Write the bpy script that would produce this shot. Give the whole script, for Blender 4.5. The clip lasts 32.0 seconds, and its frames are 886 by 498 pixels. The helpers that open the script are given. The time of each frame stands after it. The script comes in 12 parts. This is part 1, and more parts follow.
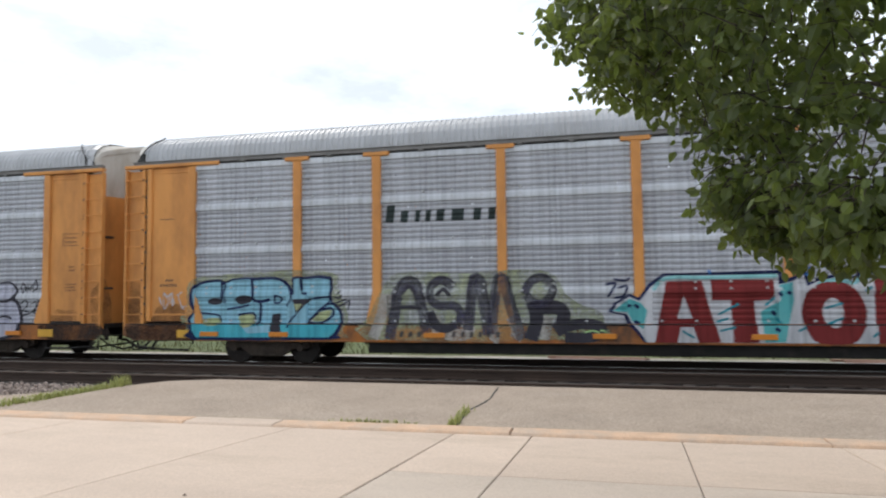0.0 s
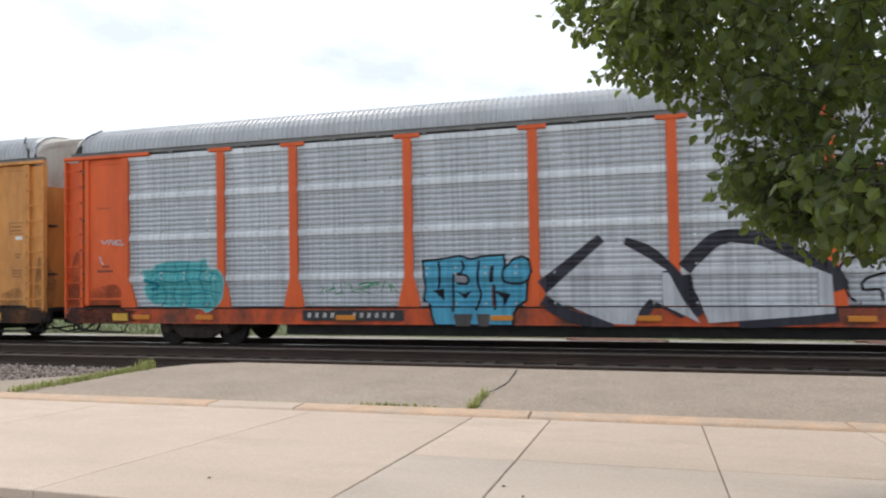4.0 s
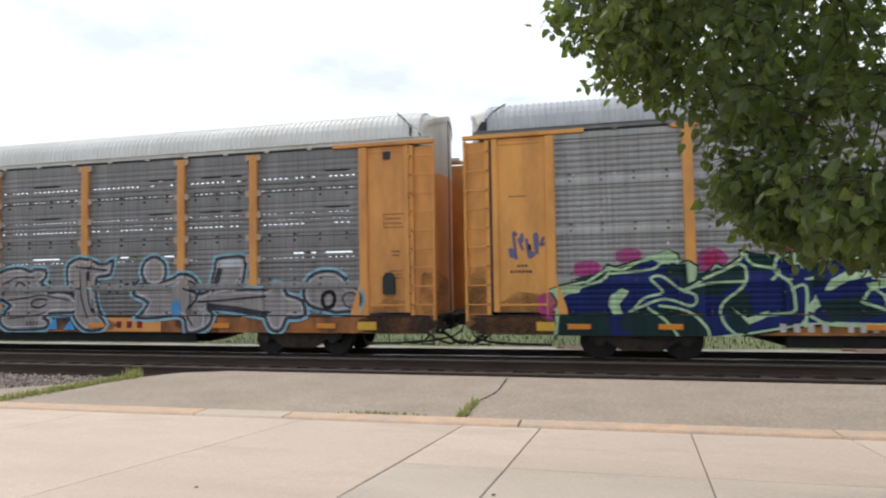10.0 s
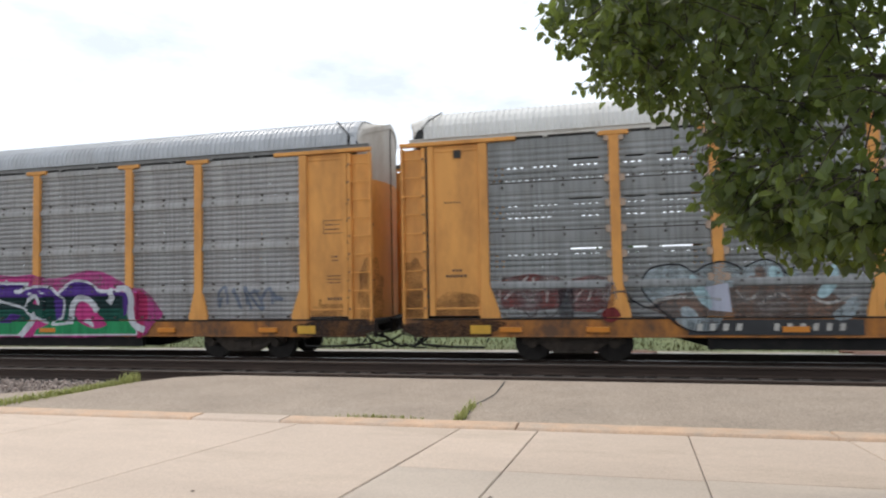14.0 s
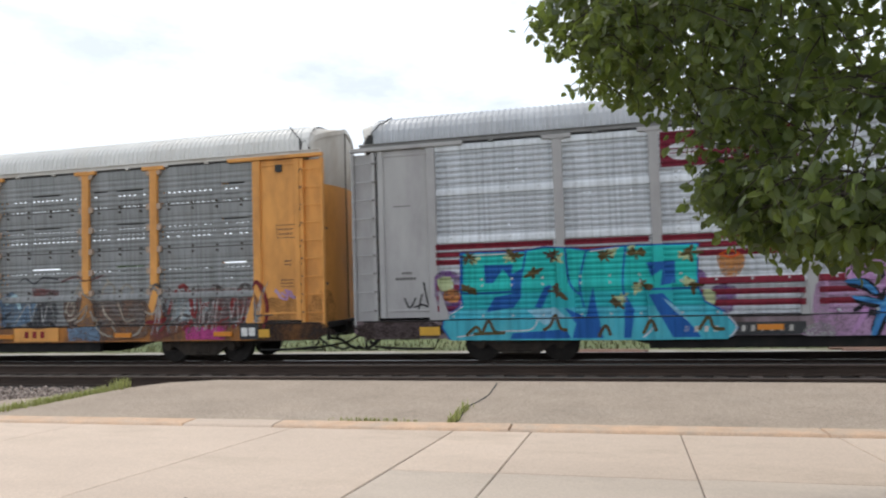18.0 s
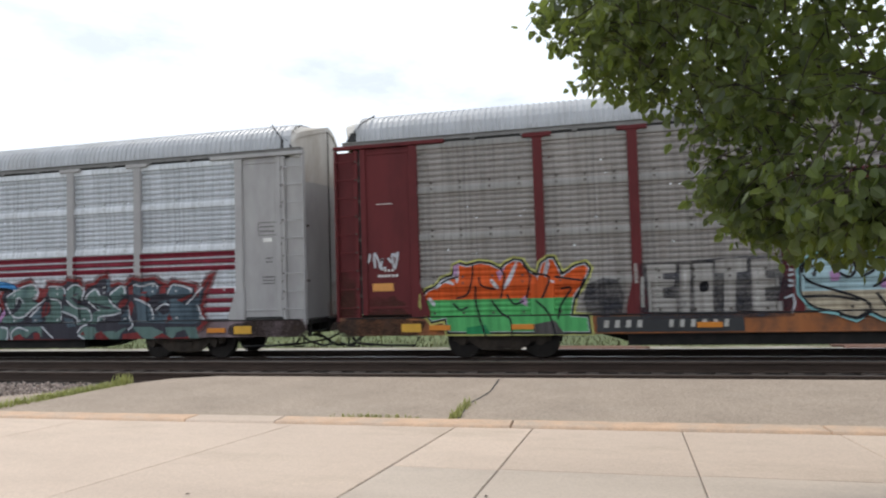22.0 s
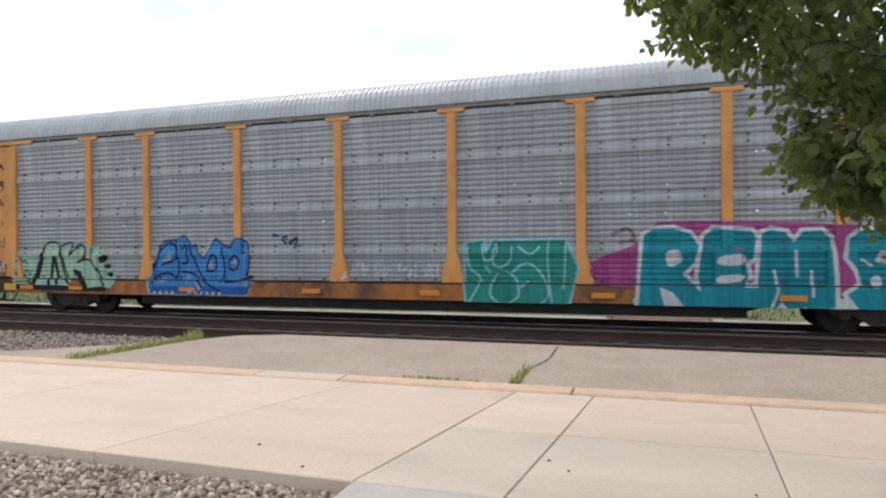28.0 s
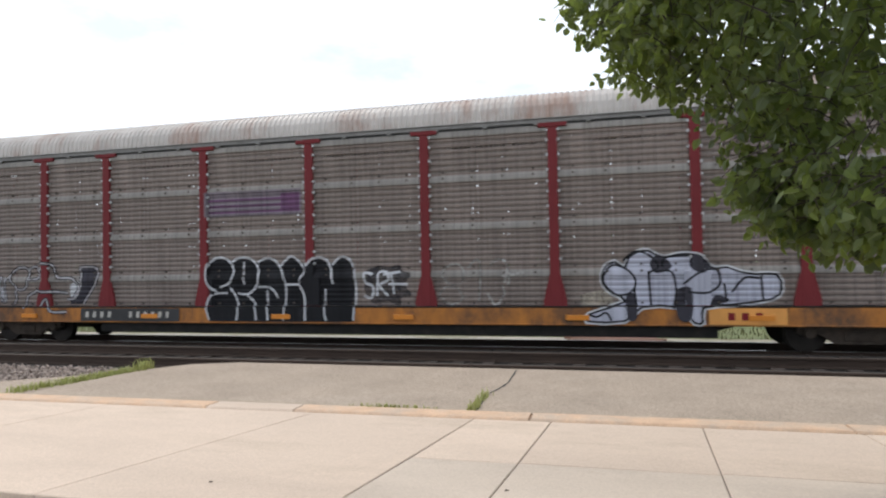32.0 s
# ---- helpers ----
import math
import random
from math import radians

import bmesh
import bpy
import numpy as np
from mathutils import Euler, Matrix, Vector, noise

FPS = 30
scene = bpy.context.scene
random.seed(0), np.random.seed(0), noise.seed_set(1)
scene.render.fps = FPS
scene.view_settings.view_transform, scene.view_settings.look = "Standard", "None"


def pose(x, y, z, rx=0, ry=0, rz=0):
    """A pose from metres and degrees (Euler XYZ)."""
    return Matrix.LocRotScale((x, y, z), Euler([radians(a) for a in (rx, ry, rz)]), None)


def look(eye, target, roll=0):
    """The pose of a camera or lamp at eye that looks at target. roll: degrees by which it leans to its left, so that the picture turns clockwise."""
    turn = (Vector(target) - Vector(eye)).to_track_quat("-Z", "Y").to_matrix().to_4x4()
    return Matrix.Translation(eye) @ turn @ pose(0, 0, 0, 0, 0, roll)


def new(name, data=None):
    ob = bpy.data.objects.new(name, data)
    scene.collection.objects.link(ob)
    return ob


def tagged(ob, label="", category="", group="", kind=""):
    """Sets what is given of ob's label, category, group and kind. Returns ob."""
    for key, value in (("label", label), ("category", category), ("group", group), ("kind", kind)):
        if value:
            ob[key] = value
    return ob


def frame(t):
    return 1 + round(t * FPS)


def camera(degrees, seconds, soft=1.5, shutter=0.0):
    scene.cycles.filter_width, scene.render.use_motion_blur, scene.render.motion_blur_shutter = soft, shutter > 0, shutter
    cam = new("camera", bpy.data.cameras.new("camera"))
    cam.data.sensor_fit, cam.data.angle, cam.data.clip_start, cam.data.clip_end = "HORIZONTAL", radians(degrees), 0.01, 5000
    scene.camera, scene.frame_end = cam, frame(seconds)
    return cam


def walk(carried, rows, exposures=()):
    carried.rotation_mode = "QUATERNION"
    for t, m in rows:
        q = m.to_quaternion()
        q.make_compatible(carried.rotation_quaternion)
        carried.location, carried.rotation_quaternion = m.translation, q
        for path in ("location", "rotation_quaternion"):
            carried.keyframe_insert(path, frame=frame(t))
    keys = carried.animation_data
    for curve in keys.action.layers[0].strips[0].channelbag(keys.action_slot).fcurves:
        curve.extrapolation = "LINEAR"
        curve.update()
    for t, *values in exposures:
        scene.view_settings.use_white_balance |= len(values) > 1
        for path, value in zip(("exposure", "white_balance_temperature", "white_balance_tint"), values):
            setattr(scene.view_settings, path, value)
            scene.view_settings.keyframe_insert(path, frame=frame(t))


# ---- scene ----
from mathutils.geometry import tessellate_polygon

# Camera: held by hand on the platform, turning a little. Columns: seconds, sway x, sway z, yaw, pitch, roll.
cam = camera(69.95, 32.0, 2.1, 0.2)
HELD = [
    (0, -0.007, -0.032, 12.96, 3.36, -0.70),
    (0.5, -0.003, -0.027, 12.76, 3.48, -0.85),
    (1, 0.004, -0.035, 12.72, 3.55, -0.93),
    (1.5, 0.007, -0.036, 12.67, 3.62, -1.01),
    (2, 0.006, -0.020, 12.60, 3.52, -1.19),
    (2.5, -0.004, -0.006, 12.43, 3.09, -1.43),
    (4.5, -0.008, 0.008, 14.97, 1.53, -0.96),
    (5, 0.008, -0.017, 14.05, 2.50, -0.86),
    (5.5, -0.010, 0.001, 14.46, 2.27, -0.88),
    (6, -0.013, 0.017, 14.60, 1.91, -0.87),
    (6.5, -0.006, 0.009, 14.65, 1.94, -0.80),
    (7, -0.005, 0.006, 14.51, 1.95, -0.86),
    (7.5, 0.000, 0.017, 14.31, 1.96, -0.94),
    (8, -0.007, 0.014, 14.08, 2.06, -0.97),
    (8.5, 0.002, 0.002, 13.99, 2.21, -0.97),
    (9, 0.000, 0.019, 13.90, 2.19, -1.00),
    (9.5, 0.001, 0.008, 13.82, 2.35, -0.99),
    (10, -0.003, -0.002, 13.72, 2.45, -0.95),
    (10.5, -0.001, -0.000, 13.68, 2.47, -0.99),
    (11, -0.003, -0.004, 13.61, 2.53, -1.06),
    (11.5, 0.003, -0.006, 13.68, 2.56, -1.00),
    (12, -0.011, -0.005, 14.13, 2.63, -0.96),
    (12.5, -0.013, -0.002, 14.22, 2.66, -1.05),
    (13, -0.003, 0.009, 14.29, 2.64, -1.11),
    (13.5, 0.002, -0.006, 14.03, 2.78, -1.11),
    (14, 0.017, -0.011, 13.59, 2.79, -1.15),
    (14.5, 0.017, -0.004, 13.08, 3.36, -1.41),
    (16.5, 0.023, -0.024, 12.71, 3.02, -1.70),
    (17, 0.020, -0.012, 12.66, 2.97, -1.80),
    (17.5, 0.033, 0.006, 12.87, 2.89, -1.65),
    (18, 0.015, 0.007, 12.79, 2.83, -1.80),
    (18.5, 0.002, 0.002, 13.30, 2.27, -1.81),
    (19, 0.001, 0.005, 13.47, 2.08, -1.85),
    (19.5, 0.003, 0.022, 13.59, 2.05, -1.78),
    (20, 0.014, 0.022, 13.61, 2.22, -1.76),
    (20.5, 0.018, -0.011, 13.45, 2.51, -1.57),
    (21, 0.018, -0.006, 13.21, 2.47, -1.63),
    (21.5, 0.024, -0.013, 13.09, 2.53, -1.64),
    (22, 0.012, 0.007, 12.94, 2.53, -1.73),
    (22.5, 0.015, -0.004, 12.96, 2.67, -1.77),
    (23, 0.013, -0.000, 12.87, 2.70, -1.83),
    (23.5, 0.027, 0.001, 12.86, 2.63, -1.86),
    (24, 0.032, -0.005, 12.83, 2.63, -1.86),
    (24.5, 0.028, -0.006, 12.77, 2.70, -1.89),
    (25, 0.015, -0.009, 12.71, 2.83, -1.95),
    (25.5, 0.026, -0.005, 12.93, 2.85, -1.87),
    (26, 0.013, -0.002, 12.90, 2.89, -1.87),
    (26.5, -0.002, -0.009, 13.84, 2.08, -1.87),
    (28.5, -0.110, -0.020, 18.35, -0.56, -0.33),
    (29, -0.120, -0.030, 17.98, -0.32, -0.20),
    (29.5, -0.105, 0.030, 16.60, 0.50, -0.55),
    (30, -0.090, 0.080, 15.42, 0.82, -0.83),
    (30.5, -0.080, 0.080, 14.62, 1.12, -0.84),
    (31, -0.070, 0.080, 14.47, 1.21, -0.83),
    (31.5, -0.062, 0.070, 14.34, 1.30, -0.90),
    (32, -0.055, 0.060, 14.27, 1.40, -1.00),
]


def held(sway_x, sway_z, yaw, pitch, roll):
    eye = Vector((sway_x, 0.0, 1.6 + sway_z))
    a, b = radians(yaw), radians(pitch)
    return look(eye, eye + Vector((-math.sin(a) * math.cos(b), math.cos(a) * math.cos(b), math.sin(b))), roll)


walk(cam, [(row[0], held(*row[1:])) for row in HELD], [(0.0, 0.0), (26.0, 0.0), (28.6, 0.1), (32.0, 0.08)])

# ---- light: bright hazy day, sun high beyond the train ----
SUN_EL, SUN_AZ = radians(62), radians(-58)
world = bpy.data.worlds.new("sky")
scene.world = world
world.use_nodes = True
wn, wl = world.node_tree.nodes, world.node_tree.links
wn.clear()
w_out, w_bg = wn.new("ShaderNodeOutputWorld"), wn.new("ShaderNodeBackground")
w_sky, w_co, w_map = wn.new("ShaderNodeTexSky"), wn.new("ShaderNodeTexCoord"), wn.new("ShaderNodeMapping")
w_n1, w_ramp, w_mix = wn.new("ShaderNodeTexNoise"), wn.new("ShaderNodeValToRGB"), wn.new("ShaderNodeMixRGB")
w_sky.sky_type, w_sky.sun_disc = "NISHITA", False
w_sky.sun_elevation, w_sky.sun_rotation = SUN_EL, SUN_AZ
w_sky.air_density, w_sky.dust_density = 1.0, 2.0
w_map.inputs["Scale"].default_value = (1.0, 1.0, 2.6)
w_n1.inputs["Scale"].default_value, w_n1.inputs["Detail"].default_value = 3.2, 7.0
w_n1.inputs["Roughness"].default_value = 0.62
w_ramp.color_ramp.elements[0].position, w_ramp.color_ramp.elements[1].position = 0.33, 0.47
w_ramp.color_ramp.elements[0].color = (0.70, 0.70, 0.70, 1)
w_map.inputs["Rotation"].default_value = (0, 0, radians(-38))
w_map.inputs["Location"].default_value = (0.35, 0.1, 0.0)
w_mix.inputs[2].default_value = (10.8, 11.6, 12.7, 1)
w_bg.inputs["Strength"].default_value = 0.1
wl.new(w_co.outputs["Generated"], w_map.inputs["Vector"])
wl.new(w_map.outputs["Vector"], w_n1.inputs["Vector"])
wl.new(w_n1.outputs["Fac"], w_ramp.inputs["Fac"])
wl.new(w_ramp.outputs["Color"], w_mix.inputs["Fac"])
wl.new(w_sky.outputs["Color"], w_mix.inputs[1])
wl.new(w_mix.outputs["Color"], w_bg.inputs["Color"])
wl.new(w_bg.outputs["Background"], w_out.inputs["Surface"])

sun = new("sun", bpy.data.lights.new("sun", "SUN"))
sun.data.energy, sun.data.angle, sun.data.color = 1.6, radians(12), (1.0, 0.935, 0.85)
sun_dir = Vector((math.sin(SUN_AZ) * math.cos(SUN_EL), math.cos(SUN_AZ) * math.cos(SUN_EL), math.sin(SUN_EL)))
sun.matrix_world = look(sun_dir * 60, (0, 0, 0))


# ---- materials ----
def mat(name, base, rough=0.7, metal=0.0, vary=0.25, scale=3.0, stretch=(1, 1, 1), bump=0.0, bump_scale=60.0, dirt=None, dirt_amount=0.0, dirt_scale=1.2, random_tone=0.0, coat=0.0, streak=0.0, speck=0.0, speck_scale=60.0, dirt_from=0.5):
    """A painted or mineral surface: base colour broken at two scales, optional stains and fine relief."""
    m = bpy.data.materials.new(name)
    m.use_nodes = True
    n, l = m.node_tree.nodes, m.node_tree.links
    b = n["Principled BSDF"]
    b.inputs["Roughness"].default_value, b.inputs["Metallic"].default_value = rough, metal
    if coat:
        b.inputs["Coat Weight"].default_value = coat
    co, mp, big, fine = n.new("ShaderNodeTexCoord"), n.new("ShaderNodeMapping"), n.new("ShaderNodeTexNoise"), n.new("ShaderNodeTexNoise")
    mp.inputs["Scale"].default_value = stretch
    big.inputs["Scale"].default_value, big.inputs["Detail"].default_value = scale, 5.0
    fine.inputs["Scale"].default_value, fine.inputs["Detail"].default_value = bump_scale, 3.0
    l.new(co.outputs["Object"], mp.inputs["Vector"])
    l.new(mp.outputs["Vector"], big.inputs["Vector"])
    l.new(co.outputs["Object"], fine.inputs["Vector"])
    mixed = n.new("ShaderNodeMixRGB")
    mixed.inputs[1].default_value = (*[c * (1 - vary) for c in base], 1)
    mixed.inputs[2].default_value = (*[min(1.0, c * (1 + vary)) for c in base], 1)
    both = n.new("ShaderNodeMath")
    both.operation = "MULTIPLY_ADD"
    both.inputs[1].default_value, both.inputs[2].default_value = 0.35, 0.0
    l.new(fine.outputs["Fac"], both.inputs[0])
    sharp = n.new("ShaderNodeMapRange")
    sharp.inputs["From Min"].default_value, sharp.inputs["From Max"].default_value = 0.3, 0.7
    sharp.inputs["To Max"].default_value = 0.75
    l.new(big.outputs["Fac"], sharp.inputs["Value"])
    add = n.new("ShaderNodeMath")
    l.new(sharp.outputs["Result"], add.inputs[0])
    l.new(both.outputs[0], add.inputs[1])
    l.new(add.outputs[0], mixed.inputs["Fac"])
    colour = mixed.outputs["Color"]
    if dirt:
        dn, dr, dm = n.new("ShaderNodeTexNoise"), n.new("ShaderNodeMapRange"), n.new("ShaderNodeMixRGB")
        dn.inputs["Scale"].default_value, dn.inputs["Detail"].default_value = dirt_scale, 9.0
        dn.inputs["Roughness"].default_value = 0.68
        dr.inputs["From Min"].default_value, dr.inputs["From Max"].default_value = dirt_from, dirt_from + 0.22
        dr.inputs["To Max"].default_value = dirt_amount
        dm.inputs[2].default_value = (*dirt, 1)
        l.new(mp.outputs["Vector"], dn.inputs["Vector"])
        l.new(dn.outputs["Fac"], dr.inputs["Value"])
        l.new(dr.outputs["Result"], dm.inputs["Fac"])
        l.new(colour, dm.inputs[1])
        colour = dm.outputs["Color"]
    if speck:
        vo, sep, vr, vx = n.new("ShaderNodeTexVoronoi"), n.new("ShaderNodeSeparateColor"), n.new("ShaderNodeMapRange"), n.new("ShaderNodeHueSaturation")
        vo.inputs["Scale"].default_value = speck_scale
        vr.inputs["To Min"].default_value, vr.inputs["To Max"].default_value = 1 - speck, 1 + speck
        l.new(co.outputs["Object"], vo.inputs["Vector"])
        l.new(vo.outputs["Color"], sep.inputs["Color"])
        l.new(sep.outputs["Red"], vr.inputs["Value"])
        l.new(vr.outputs["Result"], vx.inputs["Value"])
        l.new(colour, vx.inputs["Color"])
        colour = vx.outputs["Color"]
    if streak:
        sm, sn, sr, sx = n.new("ShaderNodeMapping"), n.new("ShaderNodeTexNoise"), n.new("ShaderNodeMapRange"), n.new("ShaderNodeMixRGB")
        sm.inputs["Scale"].default_value = (7.0, 0.3, 0.10)
        sn.inputs["Scale"].default_value, sn.inputs["Detail"].default_value, sn.inputs["Roughness"].default_value = 1.6, 6.0, 0.75
        sr.inputs["From Min"].default_value, sr.inputs["From Max"].default_value, sr.inputs["To Max"].default_value = 0.47, 0.62, streak
        sx.blend_type = "MULTIPLY"
        sx.inputs[2].default_value = (0.34, 0.34, 0.35, 1)
        l.new(co.outputs["Object"], sm.inputs["Vector"])
        l.new(sm.outputs["Vector"], sn.inputs["Vector"])
        l.new(sn.outputs["Fac"], sr.inputs["Value"])
        l.new(sr.outputs["Result"], sx.inputs["Fac"])
        l.new(colour, sx.inputs[1])
        colour = sx.outputs["Color"]
    if random_tone:
        info, rr, hs = n.new("ShaderNodeObjectInfo"), n.new("ShaderNodeMapRange"), n.new("ShaderNodeHueSaturation")
        rr.inputs["To Min"].default_value, rr.inputs["To Max"].default_value = 1 - random_tone, 1 + random_tone
        l.new(info.outputs["Random"], rr.inputs["Value"])
        l.new(rr.outputs["Result"], hs.inputs["Value"])
        l.new(colour, hs.inputs["Color"])
        colour = hs.outputs["Color"]
    l.new(colour, b.inputs["Base Color"])
    if bump:
        bm_ = n.new("ShaderNodeBump")
        bm_.inputs["Strength"].default_value, bm_.inputs["Distance"].default_value = bump, 0.01
        l.new(fine.outputs["Fac"], bm_.inputs["Height"])
        l.new(bm_.outputs["Normal"], b.inputs["Normal"])
    return m


def island_mat(name, a, b_, rough=0.9):
    """For joined pieces: each piece takes a tone of its own."""
    m = bpy.data.materials.new(name)
    m.use_nodes = True
    n, l = m.node_tree.nodes, m.node_tree.links
    b = n["Principled BSDF"]
    b.inputs["Roughness"].default_value = rough
    g, mx, co, nz = n.new("ShaderNodeNewGeometry"), n.new("ShaderNodeMixRGB"), n.new("ShaderNodeTexCoord"), n.new("ShaderNodeTexNoise")
    nz.inputs["Scale"].default_value = 25.0
    mx.inputs[1].default_value, mx.inputs[2].default_value = (*a, 1), (*b_, 1)
    l.new(g.outputs["Random Per Island"], mx.inputs["Fac"])
    hs = n.new("ShaderNodeHueSaturation")
    l.new(mx.outputs["Color"], hs.inputs["Color"])
    mr = n.new("ShaderNodeMapRange")
    mr.inputs["To Min"].default_value, mr.inputs["To Max"].default_value = 0.7, 1.3
    l.new(co.outputs["Object"], nz.inputs["Vector"])
    l.new(nz.outputs["Fac"], mr.inputs["Value"])
    l.new(mr.outputs["Result"], hs.inputs["Value"])
    l.new(hs.outputs["Color"], b.inputs["Base Color"])
    return m


def leaf_mat(name, a, b_, through_colour, amount=0.35):
    m = island_mat(name, a, b_, 0.45)
    n, l = m.node_tree.nodes, m.node_tree.links
    p, out = n["Principled BSDF"], n["Material Output"]
    tr, mx = n.new("ShaderNodeBsdfTranslucent"), n.new("ShaderNodeMixShader")
    tr.inputs["Color"].default_value = (*through_colour, 1)
    mx.inputs["Fac"].default_value = amount
    l.new(p.outputs["BSDF"], mx.inputs[1])
    l.new(tr.outputs["BSDF"], mx.inputs[2])
    l.new(mx.outputs["Shader"], out.inputs["Surface"])
    return m


M = {}
M["concrete"] = mat("concrete", (0.535, 0.428, 0.345), 0.9, 0, 0.17, 0.8, (0.45, 1.3, 1), 0.35, 110, (0.345, 0.275, 0.212), 0.7, 0.8, 0.06, speck=0.07, speck_scale=70)
M["concrete_grey"] = mat("concrete_grey", (0.44, 0.40, 0.365), 0.9, 0, 0.12, 1.2, (1, 1, 1), 0.25, 140, (0.34, 0.30, 0.26), 0.4, 0.7, 0.04, speck=0.06, speck_scale=70)
M["concrete_pale"] = mat("concrete_pale", (0.495, 0.414, 0.342), 0.9, 0, 0.15, 0.8, (0.45, 1.3, 1), 0.35, 110, (0.35, 0.29, 0.24), 0.6, 0.9, 0.05, speck=0.06, speck_scale=70)
M["joint"] = mat("joint_filler", (0.18, 0.152, 0.13), 0.95, 0, 0.3, 8)
M["kerb"] = mat("worn_yellow_kerb", (0.55, 0.375, 0.255), 0.88, 0, 0.16, 4, (1, 1, 1), 0.35, 90, (0.45, 0.36, 0.285), 0.95, 1.8, dirt_from=0.44, speck=0.08, speck_scale=60)
M["asphalt"] = mat("old_asphalt", (0.325, 0.262, 0.207), 0.95, 0, 0.13, 1.1, (1, 1, 1), 0.55, 80, (0.38, 0.316, 0.255), 0.6, 0.5, speck=0.24, speck_scale=64)
M["tar"] = mat("tar_crack", (0.035, 0.033, 0.03), 0.9, 0, 0.3, 10)
M["ballast"] = mat("ballast", (0.235, 0.195, 0.17), 0.95, 0, 0.35, 9, (1, 1, 1), 0.8, 40)
M["ballast_dark"] = mat("ballast_near_black", (0.019, 0.016, 0.0145), 0.95, 0, 0.4, 9, (1, 1, 1), 0.8, 40)
M["stone"] = island_mat("ballast_stone", (0.14, 0.11, 0.095), (0.42, 0.345, 0.30))
M["stone_warm"] = island_mat("landscape_stone", (0.22, 0.15, 0.11), (0.58, 0.49, 0.41))
M["stone_dark"] = island_mat("near_black_stone", (0.016, 0.013, 0.012), (0.06, 0.048, 0.042))
M["rail"] = mat("rusty_rail", (0.045, 0.028, 0.020), 0.75, 0.2, 0.3, 6, (0.2, 1, 1), 0.3, 60)
M["railhead"] = mat("rail_head", (0.42, 0.42, 0.43), 0.30, 0.9, 0.1, 5, (0.1, 1, 1))
M["railhead_dull"] = mat("rail_head_dull", (0.10, 0.085, 0.075), 0.5, 0.6, 0.2, 5, (0.1, 1, 1))
M["tie"] = mat("creosoted_tie", (0.026, 0.019, 0.016), 0.9, 0, 0.35, 5, (0.3, 6, 6), 0.5, 70, random_tone=0.25)
M["road"] = mat("gravel_road", (0.35, 0.315, 0.27), 0.95, 0, 0.2, 1.6, (0.6, 1, 1), 0.4, 60, (0.13, 0.125, 0.045), 0.9, 0.55, dirt_from=0.45, speck=0.2, speck_scale=30)
M["grass_ground"] = mat("grass_ground", (0.09, 0.115, 0.038), 0.95, 0, 0.3, 0.5, (1, 1, 1), 0.8, 30, (0.17, 0.165, 0.07), 0.6, 0.25)
M["blade"] = leaf_mat("grass_blade", (0.22, 0.24, 0.07), (0.44, 0.43, 0.17), (0.38, 0.43, 0.13), 0.3)
M["field_blade"] = leaf_mat("field_blade", (0.052, 0.058, 0.024), (0.145, 0.12, 0.052), (0.11, 0.115, 0.04), 0.2)
M["leaf"] = leaf_mat("pear_leaf", (0.010, 0.020, 0.007), (0.090, 0.122, 0.032), (0.32, 0.41, 0.08), 0.34)
M["far_leaf"] = leaf_mat("far_leaf", (0.035, 0.065, 0.03), (0.08, 0.12, 0.05), (0.1, 0.16, 0.05), 0.2)
M["bark"] = mat("bark", (0.045, 0.034, 0.028), 0.95, 0, 0.4, 12, (1, 1, 0.2), 0.8, 40)
M["black"] = mat("undercarriage_black", (0.013, 0.012, 0.0115), 0.75, 0, 0.4, 4, (1, 1, 1), 0.3, 40, (0.05, 0.04, 0.032), 0.4, 2.5)
M["truck"] = mat("truck_dusty_steel", (0.070, 0.056, 0.046), 0.85, 0.1, 0.4, 5, (1, 1, 1), 0.3, 40, (0.135, 0.10, 0.075), 0.7, 3.0)
for key in ("black", "truck"):
    M[key].node_tree.nodes["Principled BSDF"].inputs["Specular IOR Level"].default_value = 0.25
M["wheel"] = mat("wheel_steel", (0.03, 0.025, 0.022), 0.6, 0.5, 0.3, 6)
M["rubber"] = mat("black_rubber", (0.012, 0.012, 0.012), 0.6)
M["dark_metal"] = mat("galvanised_dark", (0.17, 0.165, 0.16), 0.5, 0.5, 0.2, 5)
M["white_end"] = mat("end_wall_white", (0.54, 0.515, 0.48), 0.75, 0, 0.12, 2, (1, 1, 0.4), 0.2, 40, (0.30, 0.235, 0.17), 0.6, 1.2)
M["galv_post"] = mat("galvanised_post", (0.45, 0.46, 0.47), 0.5, 0.4, 0.1, 3)
M["amber"] = mat("amber_reflector", (0.60, 0.21, 0.02), 0.35, 0, 0.08, 3)
M["yellow_plate"] = mat("yellow_reflector", (0.60, 0.33, 0.03), 0.4, 0, 0.12, 4, (1, 1, 1), 0, 45, (0.35, 0.2, 0.05), 0.5, 3)
M["bolt"] = mat("rusty_bolt", (0.075, 0.062, 0.055), 0.8, 0.2, 0.4, 9)
M["clip"] = mat("rusty_clip", (0.34, 0.25, 0.19), 0.8, 0.1, 0.4, 9)
M["stencil"] = mat("stencil_dark", (0.045, 0.04, 0.04), 0.8, 0, 0.2, 5)
M["stencil_white"] = mat("stencil_white", (0.66, 0.65, 0.62), 0.8, 0, 0.12, 5)
M["stencil_faded"] = mat("stencil_faded", (0.44, 0.42, 0.385), 0.85, 0, 0.25, 6, (1, 1, 1), 0, 45, (0.2, 0.17, 0.14), 0.6, 3)
